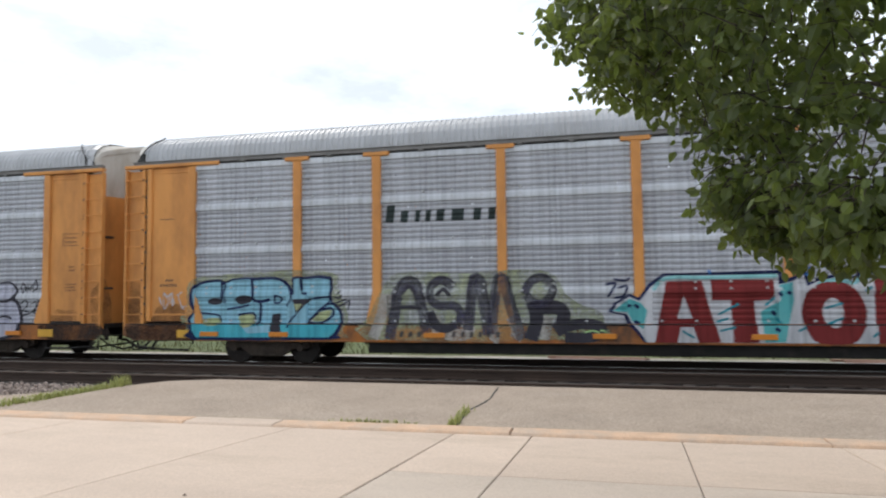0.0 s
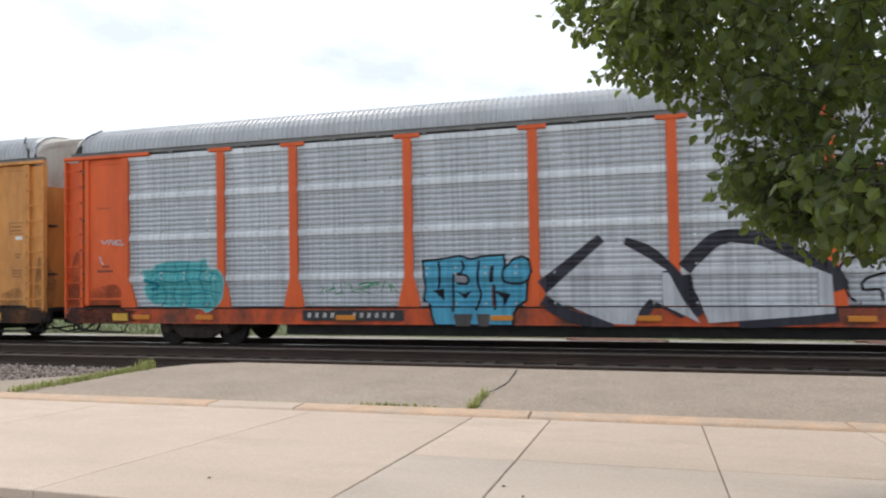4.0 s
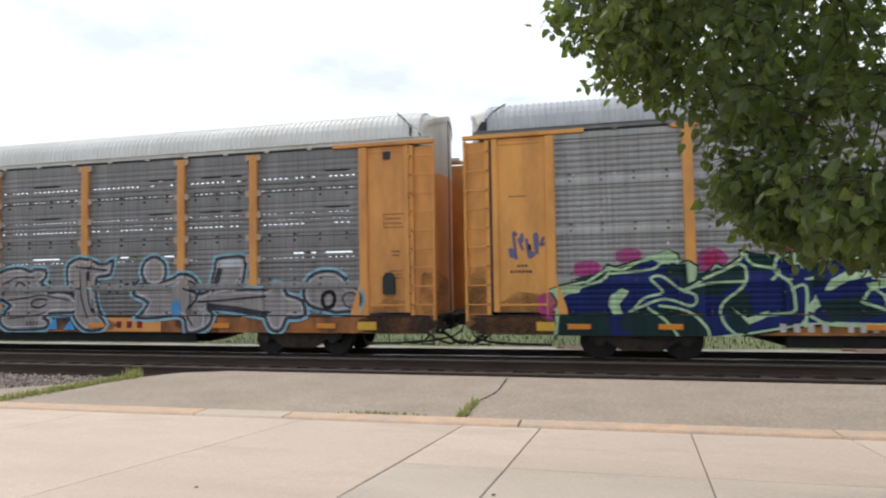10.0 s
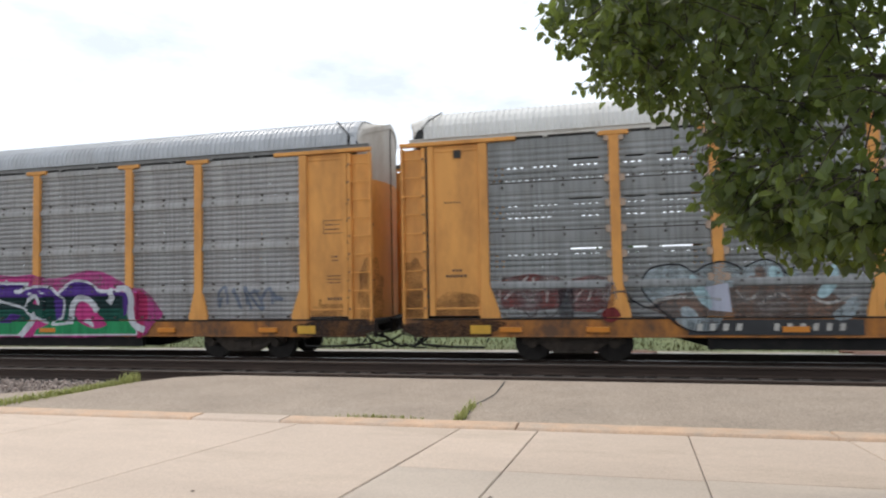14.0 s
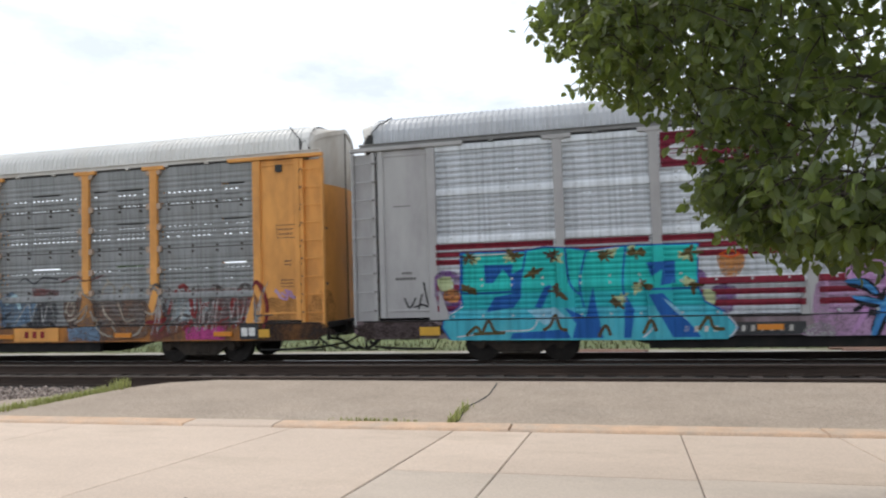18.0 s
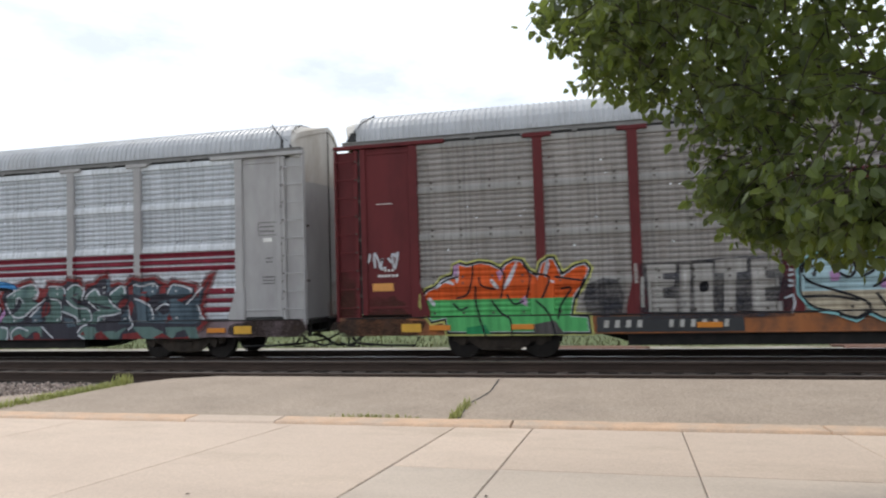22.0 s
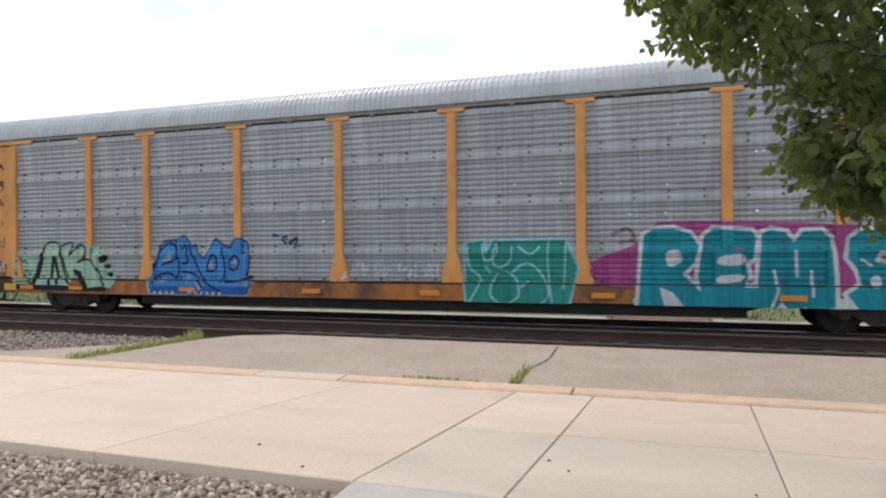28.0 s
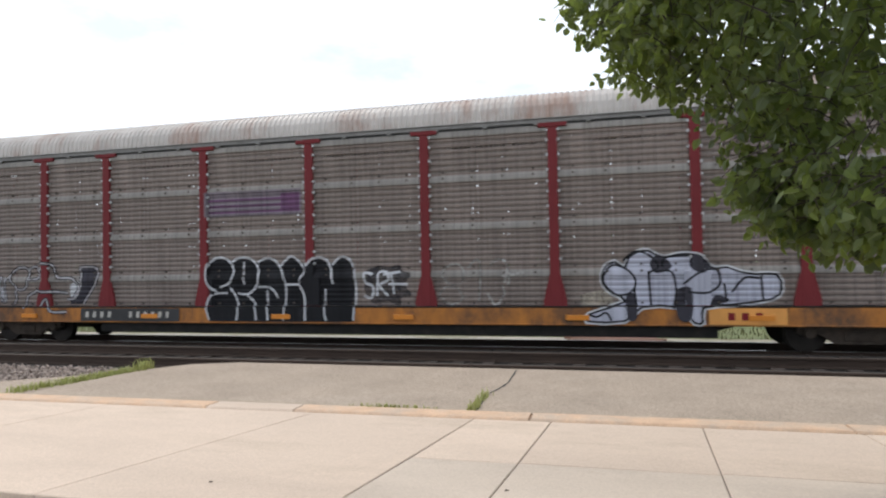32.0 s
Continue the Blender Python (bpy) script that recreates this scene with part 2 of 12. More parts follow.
M["plate_black"] = mat("number_board_black", (0.025, 0.025, 0.027), 0.6, 0, 0.3, 3)


def livery(name, base, rust=0.6, rough=0.62):
    return mat(name, base, rough, 0, 0.10, 2.5, (1, 1, 0.35), 0.12, 50, (base[0] * 0.42, base[1] * 0.36 + 0.004, base[2] * 0.4 + 0.004), rust, 1.1, 0.03, dirt_from=0.47)


def sheet(name, base, stain, amount, metal=0.25):
    return mat(name, base, 0.55, metal, 0.13, 3.0, (1.5, 1, 0.25), 0.1, 45, stain, amount, 1.3, 0.07, streak=0.45)


def shaded_holes(name, base):
    """The recessed rib face: rib shade and pierced rows put into one darker tone."""
    return mat(name, base, 0.75, 0.1, 0.35, 26.0, (1.0, 1, 0.15), 0, 45, random_tone=0.06, streak=0.5)


LIV = {
    "yellow": livery("yellow_paint", (0.63, 0.275, 0.07)),
    "amber": livery("golden_yellow_paint", (0.67, 0.305, 0.072)),
    "orange": livery("orange_red_paint", (0.68, 0.105, 0.018), 0.4),
    "grey": livery("light_grey_paint", (0.36, 0.35, 0.345), 0.35),
    "maroon": livery("maroon_paint", (0.112, 0.020, 0.022), 0.5),
    "red": livery("oxide_red_paint", (0.155, 0.022, 0.026), 0.4),
    "tan": livery("faded_orange_paint", (0.46, 0.20, 0.05), 0.8),
}
for key in ("maroon", "red"):
    LIV[key].node_tree.nodes["Principled BSDF"].inputs["Specular IOR Level"].default_value = 0.2     # chalked with age
SILL = {k: mat("grimy_sill_" + k, (v[0] * 0.62, v[1] * 0.48, v[2] * 0.55), 0.75, 0, 0.2, 2.5, (1, 1, 0.6), 0.15, 50, (0.055, 0.036, 0.028), 0.85, 1.7, 0.03, dirt_from=0.40)
        for k, v in {"yellow": (0.60, 0.27, 0.045), "amber": (0.64, 0.31, 0.045), "orange": (0.88, 0.17, 0.035), "grey": (0.40, 0.39, 0.38), "tan": (0.50, 0.22, 0.055)}.items()}
SHEET = {
    "silver": (sheet("silver_sheet", (0.43, 0.447, 0.49), (0.295, 0.30, 0.325), 0.45), shaded_holes("silver_shaded_holes", (0.37, 0.38, 0.41)), M["galv_post"]),
    "grey": (sheet("grey_sheet", (0.335, 0.322, 0.316), (0.215, 0.185, 0.165), 0.8), shaded_holes("grey_shaded_holes", (0.255, 0.252, 0.25)), M["bolt"]),
    "umber": (sheet("umber_weathered_sheet", (0.292, 0.267, 0.251), (0.175, 0.145, 0.125), 0.65), shaded_holes("umber_shaded_holes", (0.22, 0.205, 0.19)), M["bolt"]),
    "bright": (sheet("bright_sheet", (0.50, 0.525, 0.56), (0.41, 0.415, 0.42), 0.5), shaded_holes("bright_shaded_holes", (0.46, 0.475, 0.495)), M["galv_post"]),
    "dark": (sheet("dark_weathered_sheet", (0.20, 0.19, 0.187), (0.135, 0.115, 0.105), 0.6), shaded_holes("dark_shaded_holes", (0.115, 0.11, 0.105)), M["bolt"]),
    "slate": (sheet("slate_sheet", (0.236, 0.242, 0.242), (0.165, 0.155, 0.145), 0.6), shaded_holes("slate_shaded_holes", (0.135, 0.135, 0.135)), M["bolt"]),
    "blue": (sheet("blue_grey_sheet", (0.342, 0.353, 0.366), (0.215, 0.215, 0.215), 0.55), shaded_holes("blue_shaded_holes", (0.265, 0.275, 0.29)), M["bolt"]),
    "brown": (sheet("brown_weathered_sheet", (0.212, 0.170, 0.151), (0.118, 0.09, 0.08), 0.6), shaded_holes("brown_shaded_holes", (0.165, 0.143, 0.13)), M["bolt"]),
}
# lap bands, each in a tone apart from its sheet's ribs
BAND = {
    "silver": sheet("silver_lap_band", (0.51, 0.535, 0.572), (0.42, 0.425, 0.44), 0.5),
    "bright": sheet("bright_lap_band", (0.60, 0.62, 0.645), (0.48, 0.48, 0.48), 0.5),
    "blue": sheet("blue_lap_band", (0.32, 0.33, 0.34), (0.22, 0.22, 0.22), 0.6),
    "grey": sheet("grey_lap_band", (0.32, 0.31, 0.30), (0.235, 0.205, 0.18), 0.7),
    "slate": sheet("slate_lap_band", (0.24, 0.245, 0.245), (0.18, 0.17, 0.16), 0.6),
    "brown": sheet("brown_lap_band", (0.235, 0.22, 0.205), (0.165, 0.137, 0.12), 0.6),
    "umber": sheet("umber_lap_band", (0.25, 0.238, 0.224), (0.20, 0.175, 0.15), 0.6),
    "dark": sheet("dark_lap_band", (0.20, 0.195, 0.19), (0.12, 0.105, 0.095), 0.6),
}
ROOF = {
    "grey": mat("roof_galvanised", (0.40, 0.41, 0.43), 0.5, 0.3, 0.12, 2, (1, 0.4, 0.4), 0.1, 40, (0.30, 0.29, 0.28), 0.5, 1.2),
    "white": mat("roof_white", (0.62, 0.61, 0.59), 0.6, 0.1, 0.10, 2, (1, 0.4, 0.4), 0.1, 40, (0.42, 0.38, 0.33), 0.5, 1.0),
    "rusty": mat("roof_rusty", (0.45, 0.42, 0.40), 0.6, 0.1, 0.14, 2, (1, 0.4, 0.4), 0.1, 40, (0.24, 0.10, 0.05), 0.85, 0.9),
}


# ---- mesh helpers ----
class Build:
    """Collects vertices and faces, each face with a material slot, and makes one mesh of them."""

    def __init__(self):
        self.v, self.f, self.s = [], [], []

    def quad(self, a, b, c, d, slot=0):
        i = len(self.v)
        self.v += [a, b, c, d]
        self.f.append((i, i + 1, i + 2, i + 3))
        self.s.append(slot)

    def box(self, x0, x1, y0, y1, z0, z1, c=0.0, slot=0):
        """A box; c chamfers the four edges that run along its longest side."""
        size = (x1 - x0, y1 - y0, z1 - z0)
        k = size.index(max(size))
        lo, hi = (x0, y0, z0), (x1, y1, z1)
        a, b = [n for n in range(3) if n != k]
        if c > 0:
            ring = [(lo[a] + c, lo[b]), (hi[a] - c, lo[b]), (hi[a], lo[b] + c), (hi[a], hi[b] - c), (hi[a] - c, hi[b]), (lo[a] + c, hi[b]), (lo[a], hi[b] - c), (lo[a], lo[b] + c)]
        else:
            ring = [(lo[a], lo[b]), (hi[a], lo[b]), (hi[a], hi[b]), (lo[a], hi[b])]
        self.prism(ring, k, lo[k], hi[k], slot)

    def prism(self, ring, k, e0, e1, slot=0):
        """A ring of points in the two axes other than k, drawn out along k."""
        a, b = [n for n in range(3) if n != k]
        i, n = len(self.v), len(ring)
        for e in (e0, e1):
            for p, q in ring:
                v = [0, 0, 0]
                v[a], v[b], v[k] = p, q, e
                self.v.append(tuple(v))
        for j in range(n):
            j2 = (j + 1) % n
            self.f.append((i + j, i + j2, i + n + j2, i + n + j))
        self.f.append(tuple(i + j for j in reversed(range(n))))
        self.f.append(tuple(i + n + j for j in range(n)))
        self.s += [slot] * (n + 2)

    def tube(self, pts, r, n=6, slot=0, r_end=None):
        pts = [Vector(p) for p in pts]
        i0 = len(self.v)
        for j, p in enumerate(pts):
            d = (pts[min(j + 1, len(pts) - 1)] - pts[max(j - 1, 0)]).normalized()
            u = d.cross(Vector((0.12, 0.31, 0.94)) if abs(d.z) < 0.8 else Vector((0.93, 0.2, 0.1))).normalized()
            w = d.cross(u)
            rr = r if r_end is None else r + (r_end - r) * j / (len(pts) - 1)
            for k in range(n):
                t = 2 * math.pi * k / n
                self.v.append(tuple(p + u * (rr * math.cos(t)) + w * (rr * math.sin(t))))
        for j in range(len(pts) - 1):
            for k in range(n):
                a, b = i0 + j * n + k, i0 + j * n + (k + 1) % n
                self.f.append((a, b, b + n, a + n))
                self.s.append(slot)
        e = i0 + (len(pts) - 1) * n
        self.f += [tuple(i0 + k for k in reversed(range(n))), tuple(e + k for k in range(n))]
        self.s += [slot, slot]

    def mesh(self, name, slots=1, smooth=False):
        me = bpy.data.meshes.new(name)
        me.from_pydata(self.v, [], self.f)
        for _ in range(slots):
            me.materials.append(None)
        me.polygons.foreach_set("material_index", self.s)
        bm = bmesh.new()
        bm.from_mesh(me)
        if len(bm.faces) < 4000:
            bmesh.ops.recalc_face_normals(bm, faces=bm.faces)
        for f in bm.faces:
            f.smooth = smooth
        bm.to_mesh(me)
        bm.free()
        return me


CACHE = {}


def cached(key, make, slots=1):
    """One mesh for all alike pieces."""
    if key not in CACHE:
        b = Build()
        make(b)
        CACHE[key] = b.mesh(str(key[0]), slots)
    return CACHE[key]


def place(name, me, mats, parent=None, m=None, label=""):
    """An object on a mesh that may be shared, with materials of its own."""
    ob = new(name, me)
    for slot, mt in zip(ob.material_slots, mats if isinstance(mats, (list, tuple)) else [mats]):
        slot.link, slot.material = "OBJECT", mt
    if parent:
        ob.parent = parent
    if m is not None:
        ob.matrix_basis = m
    if label:
        ob["label"] = label
    return ob


def part(name, b, mats, parent=None, label="", m=None, smooth=False):
    mats = mats if isinstance(mats, (list, tuple)) else [mats]
    return place(name, b.mesh(name, len(mats), smooth), mats, parent, m, label)


def structure(ob, label, category):
    return tagged(ob, label, category, kind="structure")


# ---- ground ----
RAIL_Z = -0.28          # top of the rails under the train
TRACK_Y = 15.40         # middle of the train's track
NEAR_Y = 10.72          # middle of the empty track
NEAR_Z = 0.05
KERB = lambda x: 6.60 + 0.016 * (x + 5.0) + 0.045    # near edge of the kerb, a hair askew to the rails

# One sheet of ground to the horizon, a little below everything that lies on it.
g = Build()
xs = [-900, -300, -120, -60, -30, -12, 0, 12, 30, 60, 120, 300, 900]
ys = [-300, -60, -20, 0, 9, 20.5, 26, 40, 60, 90, 140, 260, 900]
for i in range(len(xs) - 1):
    for j in range(len(ys) - 1):
        z = lambda y: -0.62
        g.quad((xs[i], ys[j], z(ys[j])), (xs[i + 1], ys[j], z(ys[j])), (xs[i + 1], ys[j + 1], z(ys[j + 1])), (xs[i], ys[j + 1], z(ys[j + 1])))
ground = structure(part("ground", g, M["grass_ground"]), "rough green and yellow grass field behind the tracks", "ground")

b = Build()
b.prism([(8.6, -0.60), (9.4, -0.13), (13.2, -0.16), (13.7, -0.44), (15.95, -0.44), (16.3, -0.60)], 0, -320, 320)
ballast = structure(part("ballast_bed", b, M["ballast_dark"]), "near-black crushed stone bed under two railway tracks", "ballast")
b = Build()
b.prism([(15.9, -0.61), (16.05, -0.455), (18.6, -0.50), (19.2, -0.61)], 0, -320, 320)
structure(part("gravel_road", b, M["road"]), "pale dusty gravel service road beside the railway", "road")


def rail_ring(y, top):
    h = 0.17
    return [(y - 0.07, top - h), (y + 0.07, top - h), (y + 0.07, top - h + 0.012), (y + 0.012, top - h + 0.03), (y + 0.009, top - 0.045), (y + 0.035, top - 0.036), (y + 0.036, top - 0.006),
            (y + 0.028, top), (y - 0.028, top), (y - 0.036, top - 0.006), (y - 0.035, top - 0.036), (y - 0.009, top - 0.045), (y - 0.012, top - h + 0.03), (y - 0.07, top - h + 0.012)]


def rail(y, top, head, label):
    b = Build()
    b.prism(rail_ring(y, top), 0, -320, 320)
    b.box(-320, 320, y - 0.027, y + 0.027, top - 0.004, top + 0.0015, 0, 1)
    return tagged(part("rail", b, [M["rail"], head]), label, "rail", "rails", "structure")


for y in (TRACK_Y - 0.718, TRACK_Y + 0.718):
    rail(y, RAIL_Z, M["railhead"], "polished steel rail under the freight train")
for y in (NEAR_Y - 0.718, NEAR_Y + 0.718):
    rail(y, NEAR_Z, M["railhead_dull"], "rusty brown rail of the empty track")


def tie_mesh(b):
    b.box(-0.11, 0.11, -1.3, 1.3, -0.16, 0.0, 0.012)


tie = cached(("tie",), tie_mesh)
for i in range(-34, 24):
    for y, z in ((NEAR_Y, NEAR_Z - 0.172), (TRACK_Y, RAIL_Z - 0.172)):
        ob = place("tie", tie, M["tie"], ballast, pose(i * 0.53 + random.uniform(-0.03, 0.03), y + random.uniform(-0.04, 0.04), z, 0, 0, random.uniform(-1, 1)))


def stones(name, count, spot, r0, r1, material, label, category):
    """Loose crushed stones, lying where spot() puts them."""
    v, f = [], []
    t = (1 + 5 ** 0.5) / 2
    ico = [Vector(p).normalized() for p in ((-1, t, 0), (1, t, 0), (-1, -t, 0), (1, -t, 0), (0, -1, t), (0, 1, t), (0, -1, -t), (0, 1, -t), (t, 0, -1), (t, 0, 1), (-t, 0, -1), (-t, 0, 1))]
    tri = ((0, 11, 5), (0, 5, 1), (0, 1, 7), (0, 7, 10), (0, 10, 11), (1, 5, 9), (5, 11, 4), (11, 10, 2), (10, 7, 6), (7, 1, 8), (3, 9, 4), (3, 4, 2), (3, 2, 6), (3, 6, 8), (3, 8, 9), (4, 9, 5), (2, 4, 11), (6, 2, 10), (8, 6, 7), (9, 8, 1))
    rng = random.Random(5)
    for _ in range(count):
        x, y, z = spot(rng)
        r = rng.uniform(r0, r1)
        m = Matrix.LocRotScale((x, y, z), Euler([rng.uniform(0, 6.3) for _ in range(3)]), (r, r * rng.uniform(0.6, 1), r * rng.uniform(0.45, 0.8)))
        i = len(v)
        v += [tuple(m @ (p * rng.uniform(0.75, 1.15))) for p in ico]
        f += [(i + a, i + b_, i + c) for a, b_, c in tri]
    me = bpy.data.meshes.new(name)
    me.from_pydata(v, [], f)
    me.materials.append(material)
    return tagged(new(name, me), label, category, kind="stuff")


# Platform: slabs between sloping joints, the kerb with its worn yellow paint, the asphalt walkway.
NEAR_EDGE = 3.86
b = Build()
b.prism([(-2.0, -0.3), (NEAR_EDGE - 0.01, -0.3), (NEAR_EDGE - 0.01, -0.012), (-2.0, -0.012)], 0, -1.98, 12)
b.box(-60, 40, NEAR_EDGE + 0.005, 6.95, -0.3, -0.012)
platform = structure(part("platform", b, M["joint"]), "sunlit pale concrete platform with dark joints", "platform")


def slab(poly, material, z=0.0):
    """A cast slab with eased edges on its four-cornered outline."""
    b = Build()
    c = Vector((sum(p[0] for p in poly) / 4, sum(p[1] for p in poly) / 4))
    inner = []
    for p in poly:
        d = (c - Vector(p)).normalized()
        inner.append((p[0] + d.x * 0.012, p[1] + d.y * 0.012))
    for (ring0, z0), (ring1, z1) in (((poly, -0.3), (poly, z - 0.008)), ((poly, z - 0.008), (inner, z))):
        for j in range(4):
            k = (j + 1) % 4
            b.quad((*ring0[j], z0), (*ring0[k], z0), (*ring1[k], z1), (*ring1[j], z1))
    b.quad(*[(*p, z) for p in inner])
    return part("slab", b, material, platform)


JOINTS = [(-58, -58), (-34, -34), (-22, -22), (-15.5, -15.8), (-12.0, -12.5), (-9.0, -9.8), (-6.05, -6.95), (-3.30, -4.22), (-1.45, -1.99), (-0.63, -0.955), (0.85, 0.72), (2.27, 2.54), (3.9, 4.0), (5.5, 5.7), (8.5, 8.6), (12, 12), (20, 20), (39, 39)]
gap = 0.005
for (f0, n0), (f1, n1) in zip(JOINTS, JOINTS[1:]):
    grey = f0 > -1.6
    far0, far1 = KERB(f0) - 0.004, KERB(f1) - 0.004
    if grey:
        at = lambda f, n, y: n + (f - n) * (y - NEAR_EDGE) / (6.6 - NEAR_EDGE)
        mid = 5.30 + 0.02 * f0
        slab([(at(f0, n0, mid) + gap, mid + 0.002), (at(f1, n1, mid) - gap, mid + 0.002), (f1 - gap, far1), (f0 + gap, far0)], M["concrete"])
        slab([(n0 + gap, NEAR_EDGE + gap), (n1 - gap, NEAR_EDGE + gap), (at(f1, n1, mid) - gap, mid - 0.002), (at(f0, n0, mid) + gap, mid - 0.002)], M["concrete_pale"])
        if n1 < 12.1:
            slab([(n0 + gap, 1.2), (n1 - gap, 1.2), (n1 - gap, NEAR_EDGE - gap), (n0 + gap, NEAR_EDGE - gap)], M["concrete_grey"])
            slab([(n0 + gap, -2.0), (n1 - gap, -2.0), (n1 - gap, 1.2 - 2 * gap), (n0 + gap, 1.2 - 2 * gap)], M["concrete_grey"])
    else:
        slab([(n0 + gap, NEAR_EDGE), (n1 - gap, NEAR_EDGE), (f1 - gap, far1), (f0 + gap, far0)], M["concrete"])

edges = [-60, -40, -24, -12, -4.7, -3.56, -0.86, 2.2, 5.3, 8.4, 14, 24, 40]
for e0, e1 in zip(edges, edges[1:]):
    b = Build()
    y0, y1 = KERB(e0), KERB(e1)
    p = [(e0 + 0.006, y0), (e1 - 0.006, y1), (e1 - 0.006, y1 + 0.30), (e0 + 0.006, y0 + 0.30)]
    q = [(p[0][0] + 0.01, p[0][1] + 0.02), (p[1][0] - 0.01, p[1][1] + 0.02), (p[2][0] - 0.01, p[2][1] - 0.02), (p[3][0] + 0.01, p[3][1] - 0.02)]
    for j in range(4):
        k = (j + 1) % 4
        b.quad((*p[j], -0.3), (*p[k], -0.3), (*p[k], 0.002), (*p[j], 0.002))
        b.quad((*p[j], 0.002), (*p[k], 0.002), (*q[k], 0.022), (*q[j], 0.022))
    b.quad(*[(*t, 0.022) for t in q])
    bare = e0 == -4.7
    tagged(part("kerb", b, M["concrete" if bare else "kerb"]), "short bare concrete kerb stone" if bare else "worn yellow-painted concrete kerb stone along the platform", "kerb", "kerb stones", "structure")

# Asphalt walkway up to the rail, its western edge running askew; a strip of old apron beyond the weeds.
b = Build()
top = [(-7.75, KERB(-8) + 0.302), (40, KERB(40) + 0.302), (40, 9.93), (-6.3, 9.93), (-7.05, 9.62), (-7.5, 9.0)]
i = len(b.v)
b.v += [(x, y, 0.006) for x, y in top] + [(x, y, -0.3) for x, y in top]
b.f.append(tuple(range(6)))
b.f += [(j, (j + 1) % 6, 6 + (j + 1) % 6, 6 + j) for j in range(6)]
b.s += [0] * 7
walkway = structure(part("asphalt_walkway", b, M["asphalt"]), "weathered grey asphalt walkway between platform and track", "walkway")
b = Build()
top = [(-60, KERB(-60) + 0.302), (-7.85, KERB(-8) + 0.302), (-7.6, 8.75), (-8.3, 8.35), (-9.6, 7.35), (-60, 7.35)]
b.v += [(x, y, -0.01) for x, y in top] + [(x, y, -0.3) for x, y in top]
b.f.append(tuple(range(6)))
b.f += [(j, (j + 1) % 6, 6 + (j + 1) % 6, 6 + j) for j in range(6)]
b.s += [0] * 7
structure(part("apron", b, M["asphalt"]), "narrow strip of old asphalt beside the ballast", "walkway")
b = Build()
b.prism([(6.9, -0.62), (6.9, -0.10), (9.5, -0.13), (9.5, -0.62)], 0, -60, -6.3)
structure(part("ballast_shoulder", b, M["ballast"]), "grey crushed stone beside the empty track", "ballast")


def crack(points, width, parent):
    """A filled crack that wanders along its points."""
    b, rng = Build(), random.Random(9)
    pts = []
    for (x0, y0), (x1, y1) in zip(points, points[1:]):
        for k in range(8):
            t = k / 8
            pts.append((x0 + (x1 - x0) * t + rng.uniform(-0.012, 0.012), y0 + (y1 - y0) * t + rng.uniform(-0.012, 0.012), width * rng.uniform(0.5, 1.2)))
    for (x0, y0, a), (x1, y1, c) in zip(pts, pts[1:]):
        b.quad((x0 - a, y0, 0.010), (x1 - c, y1, 0.010), (x1 + c, y1, 0.010), (x0 + a, y0, 0.010))
    return part("crack", b, M["tar"], parent, "dark open crack")


crack([(-1.50, 7.0), (-1.53, 7.9), (-1.38, 8.7), (-1.42, 9.9)], 0.017, walkway)


def weeds(name, count, spot, h0, h1, label):
    b, rng = Build(), random.Random(3)
    for _ in range(count):
        x, y, z = spot(rng)
        h, a, lean = rng.uniform(h0, h1), rng.uniform(0, 6.3), rng.uniform(0.1, 0.7)
        w = rng.uniform(0.004, 0.008)
        dx, dy = math.cos(a), math.sin(a)
        p0, p1, p2 = Vector((x, y, z)), Vector((x + dx * h * lean * 0.35, y + dy * h * lean * 0.35, z + h * 0.6)), Vector((x + dx * h * lean, y + dy * h * lean, z + h))
        s = Vector((-dy, dx, 0)) * w
        b.quad(tuple(p0 - s), tuple(p0 + s), tuple(p1 + s), tuple(p1 - s))
        b.quad(tuple(p1 - s), tuple(p1 + s), tuple(p2 + s * 0.1), tuple(p2 - s * 0.1))
    return tagged(part(name, b, M["blade"]), label, "weeds", kind="stuff")


def strip_spot(rng):
    t = rng.random() ** 0.8
    return (-8.05 + 0.5 * t + rng.gauss(0, 0.07), 7.0 + 2.0 * t + rng.gauss(0, 0.06), -0.01)


weeds("weeds", 1250, strip_spot, 0.02, 0.11, "bright green weeds along the edge of the asphalt")
weeds("weeds", 110, lambda r: (-7.52 + r.gauss(0, 0.06), 9.05 + r.gauss(0, 0.08), 0.0), 0.08, 0.20, "tall green weed tuft at the asphalt corner")
weeds("weeds", 170, lambda r: (-1.53 + r.gauss(0, 0.028), 7.02 + 0.9 * r.random() ** 1.4, 0.006), 0.03, 0.11, "small green weeds growing in the asphalt crack")
weeds("weeds", 120, lambda r: (-2.45 + r.gauss(0, 0.25), KERB(-2.4) + 0.33, 0.006), 0.02, 0.06, "tiny weeds along the kerb")

# Stones: the bed in front of the platform, and the shoulder of the empty track.
b = Build()
b.prism([(-3.0, -0.35), (NEAR_EDGE - 0.006, -0.35), (NEAR_EDGE - 0.006, -0.13), (-3.0, -0.13)], 0, -30, -1.995)
structure(part("stone_bed", b, M["ballast"]), "bed of loose landscape stone beside the platform", "gravel")
stones("loose_stones", 5200, lambda r: (r.uniform(-7.2, -2.02), NEAR_EDGE - 0.02 - 2.2 * r.random() ** 1.6, -0.125 + r.uniform(0, 0.035)), 0.015, 0.034, M["stone_warm"], "loose tan and grey landscape stones", "stones")
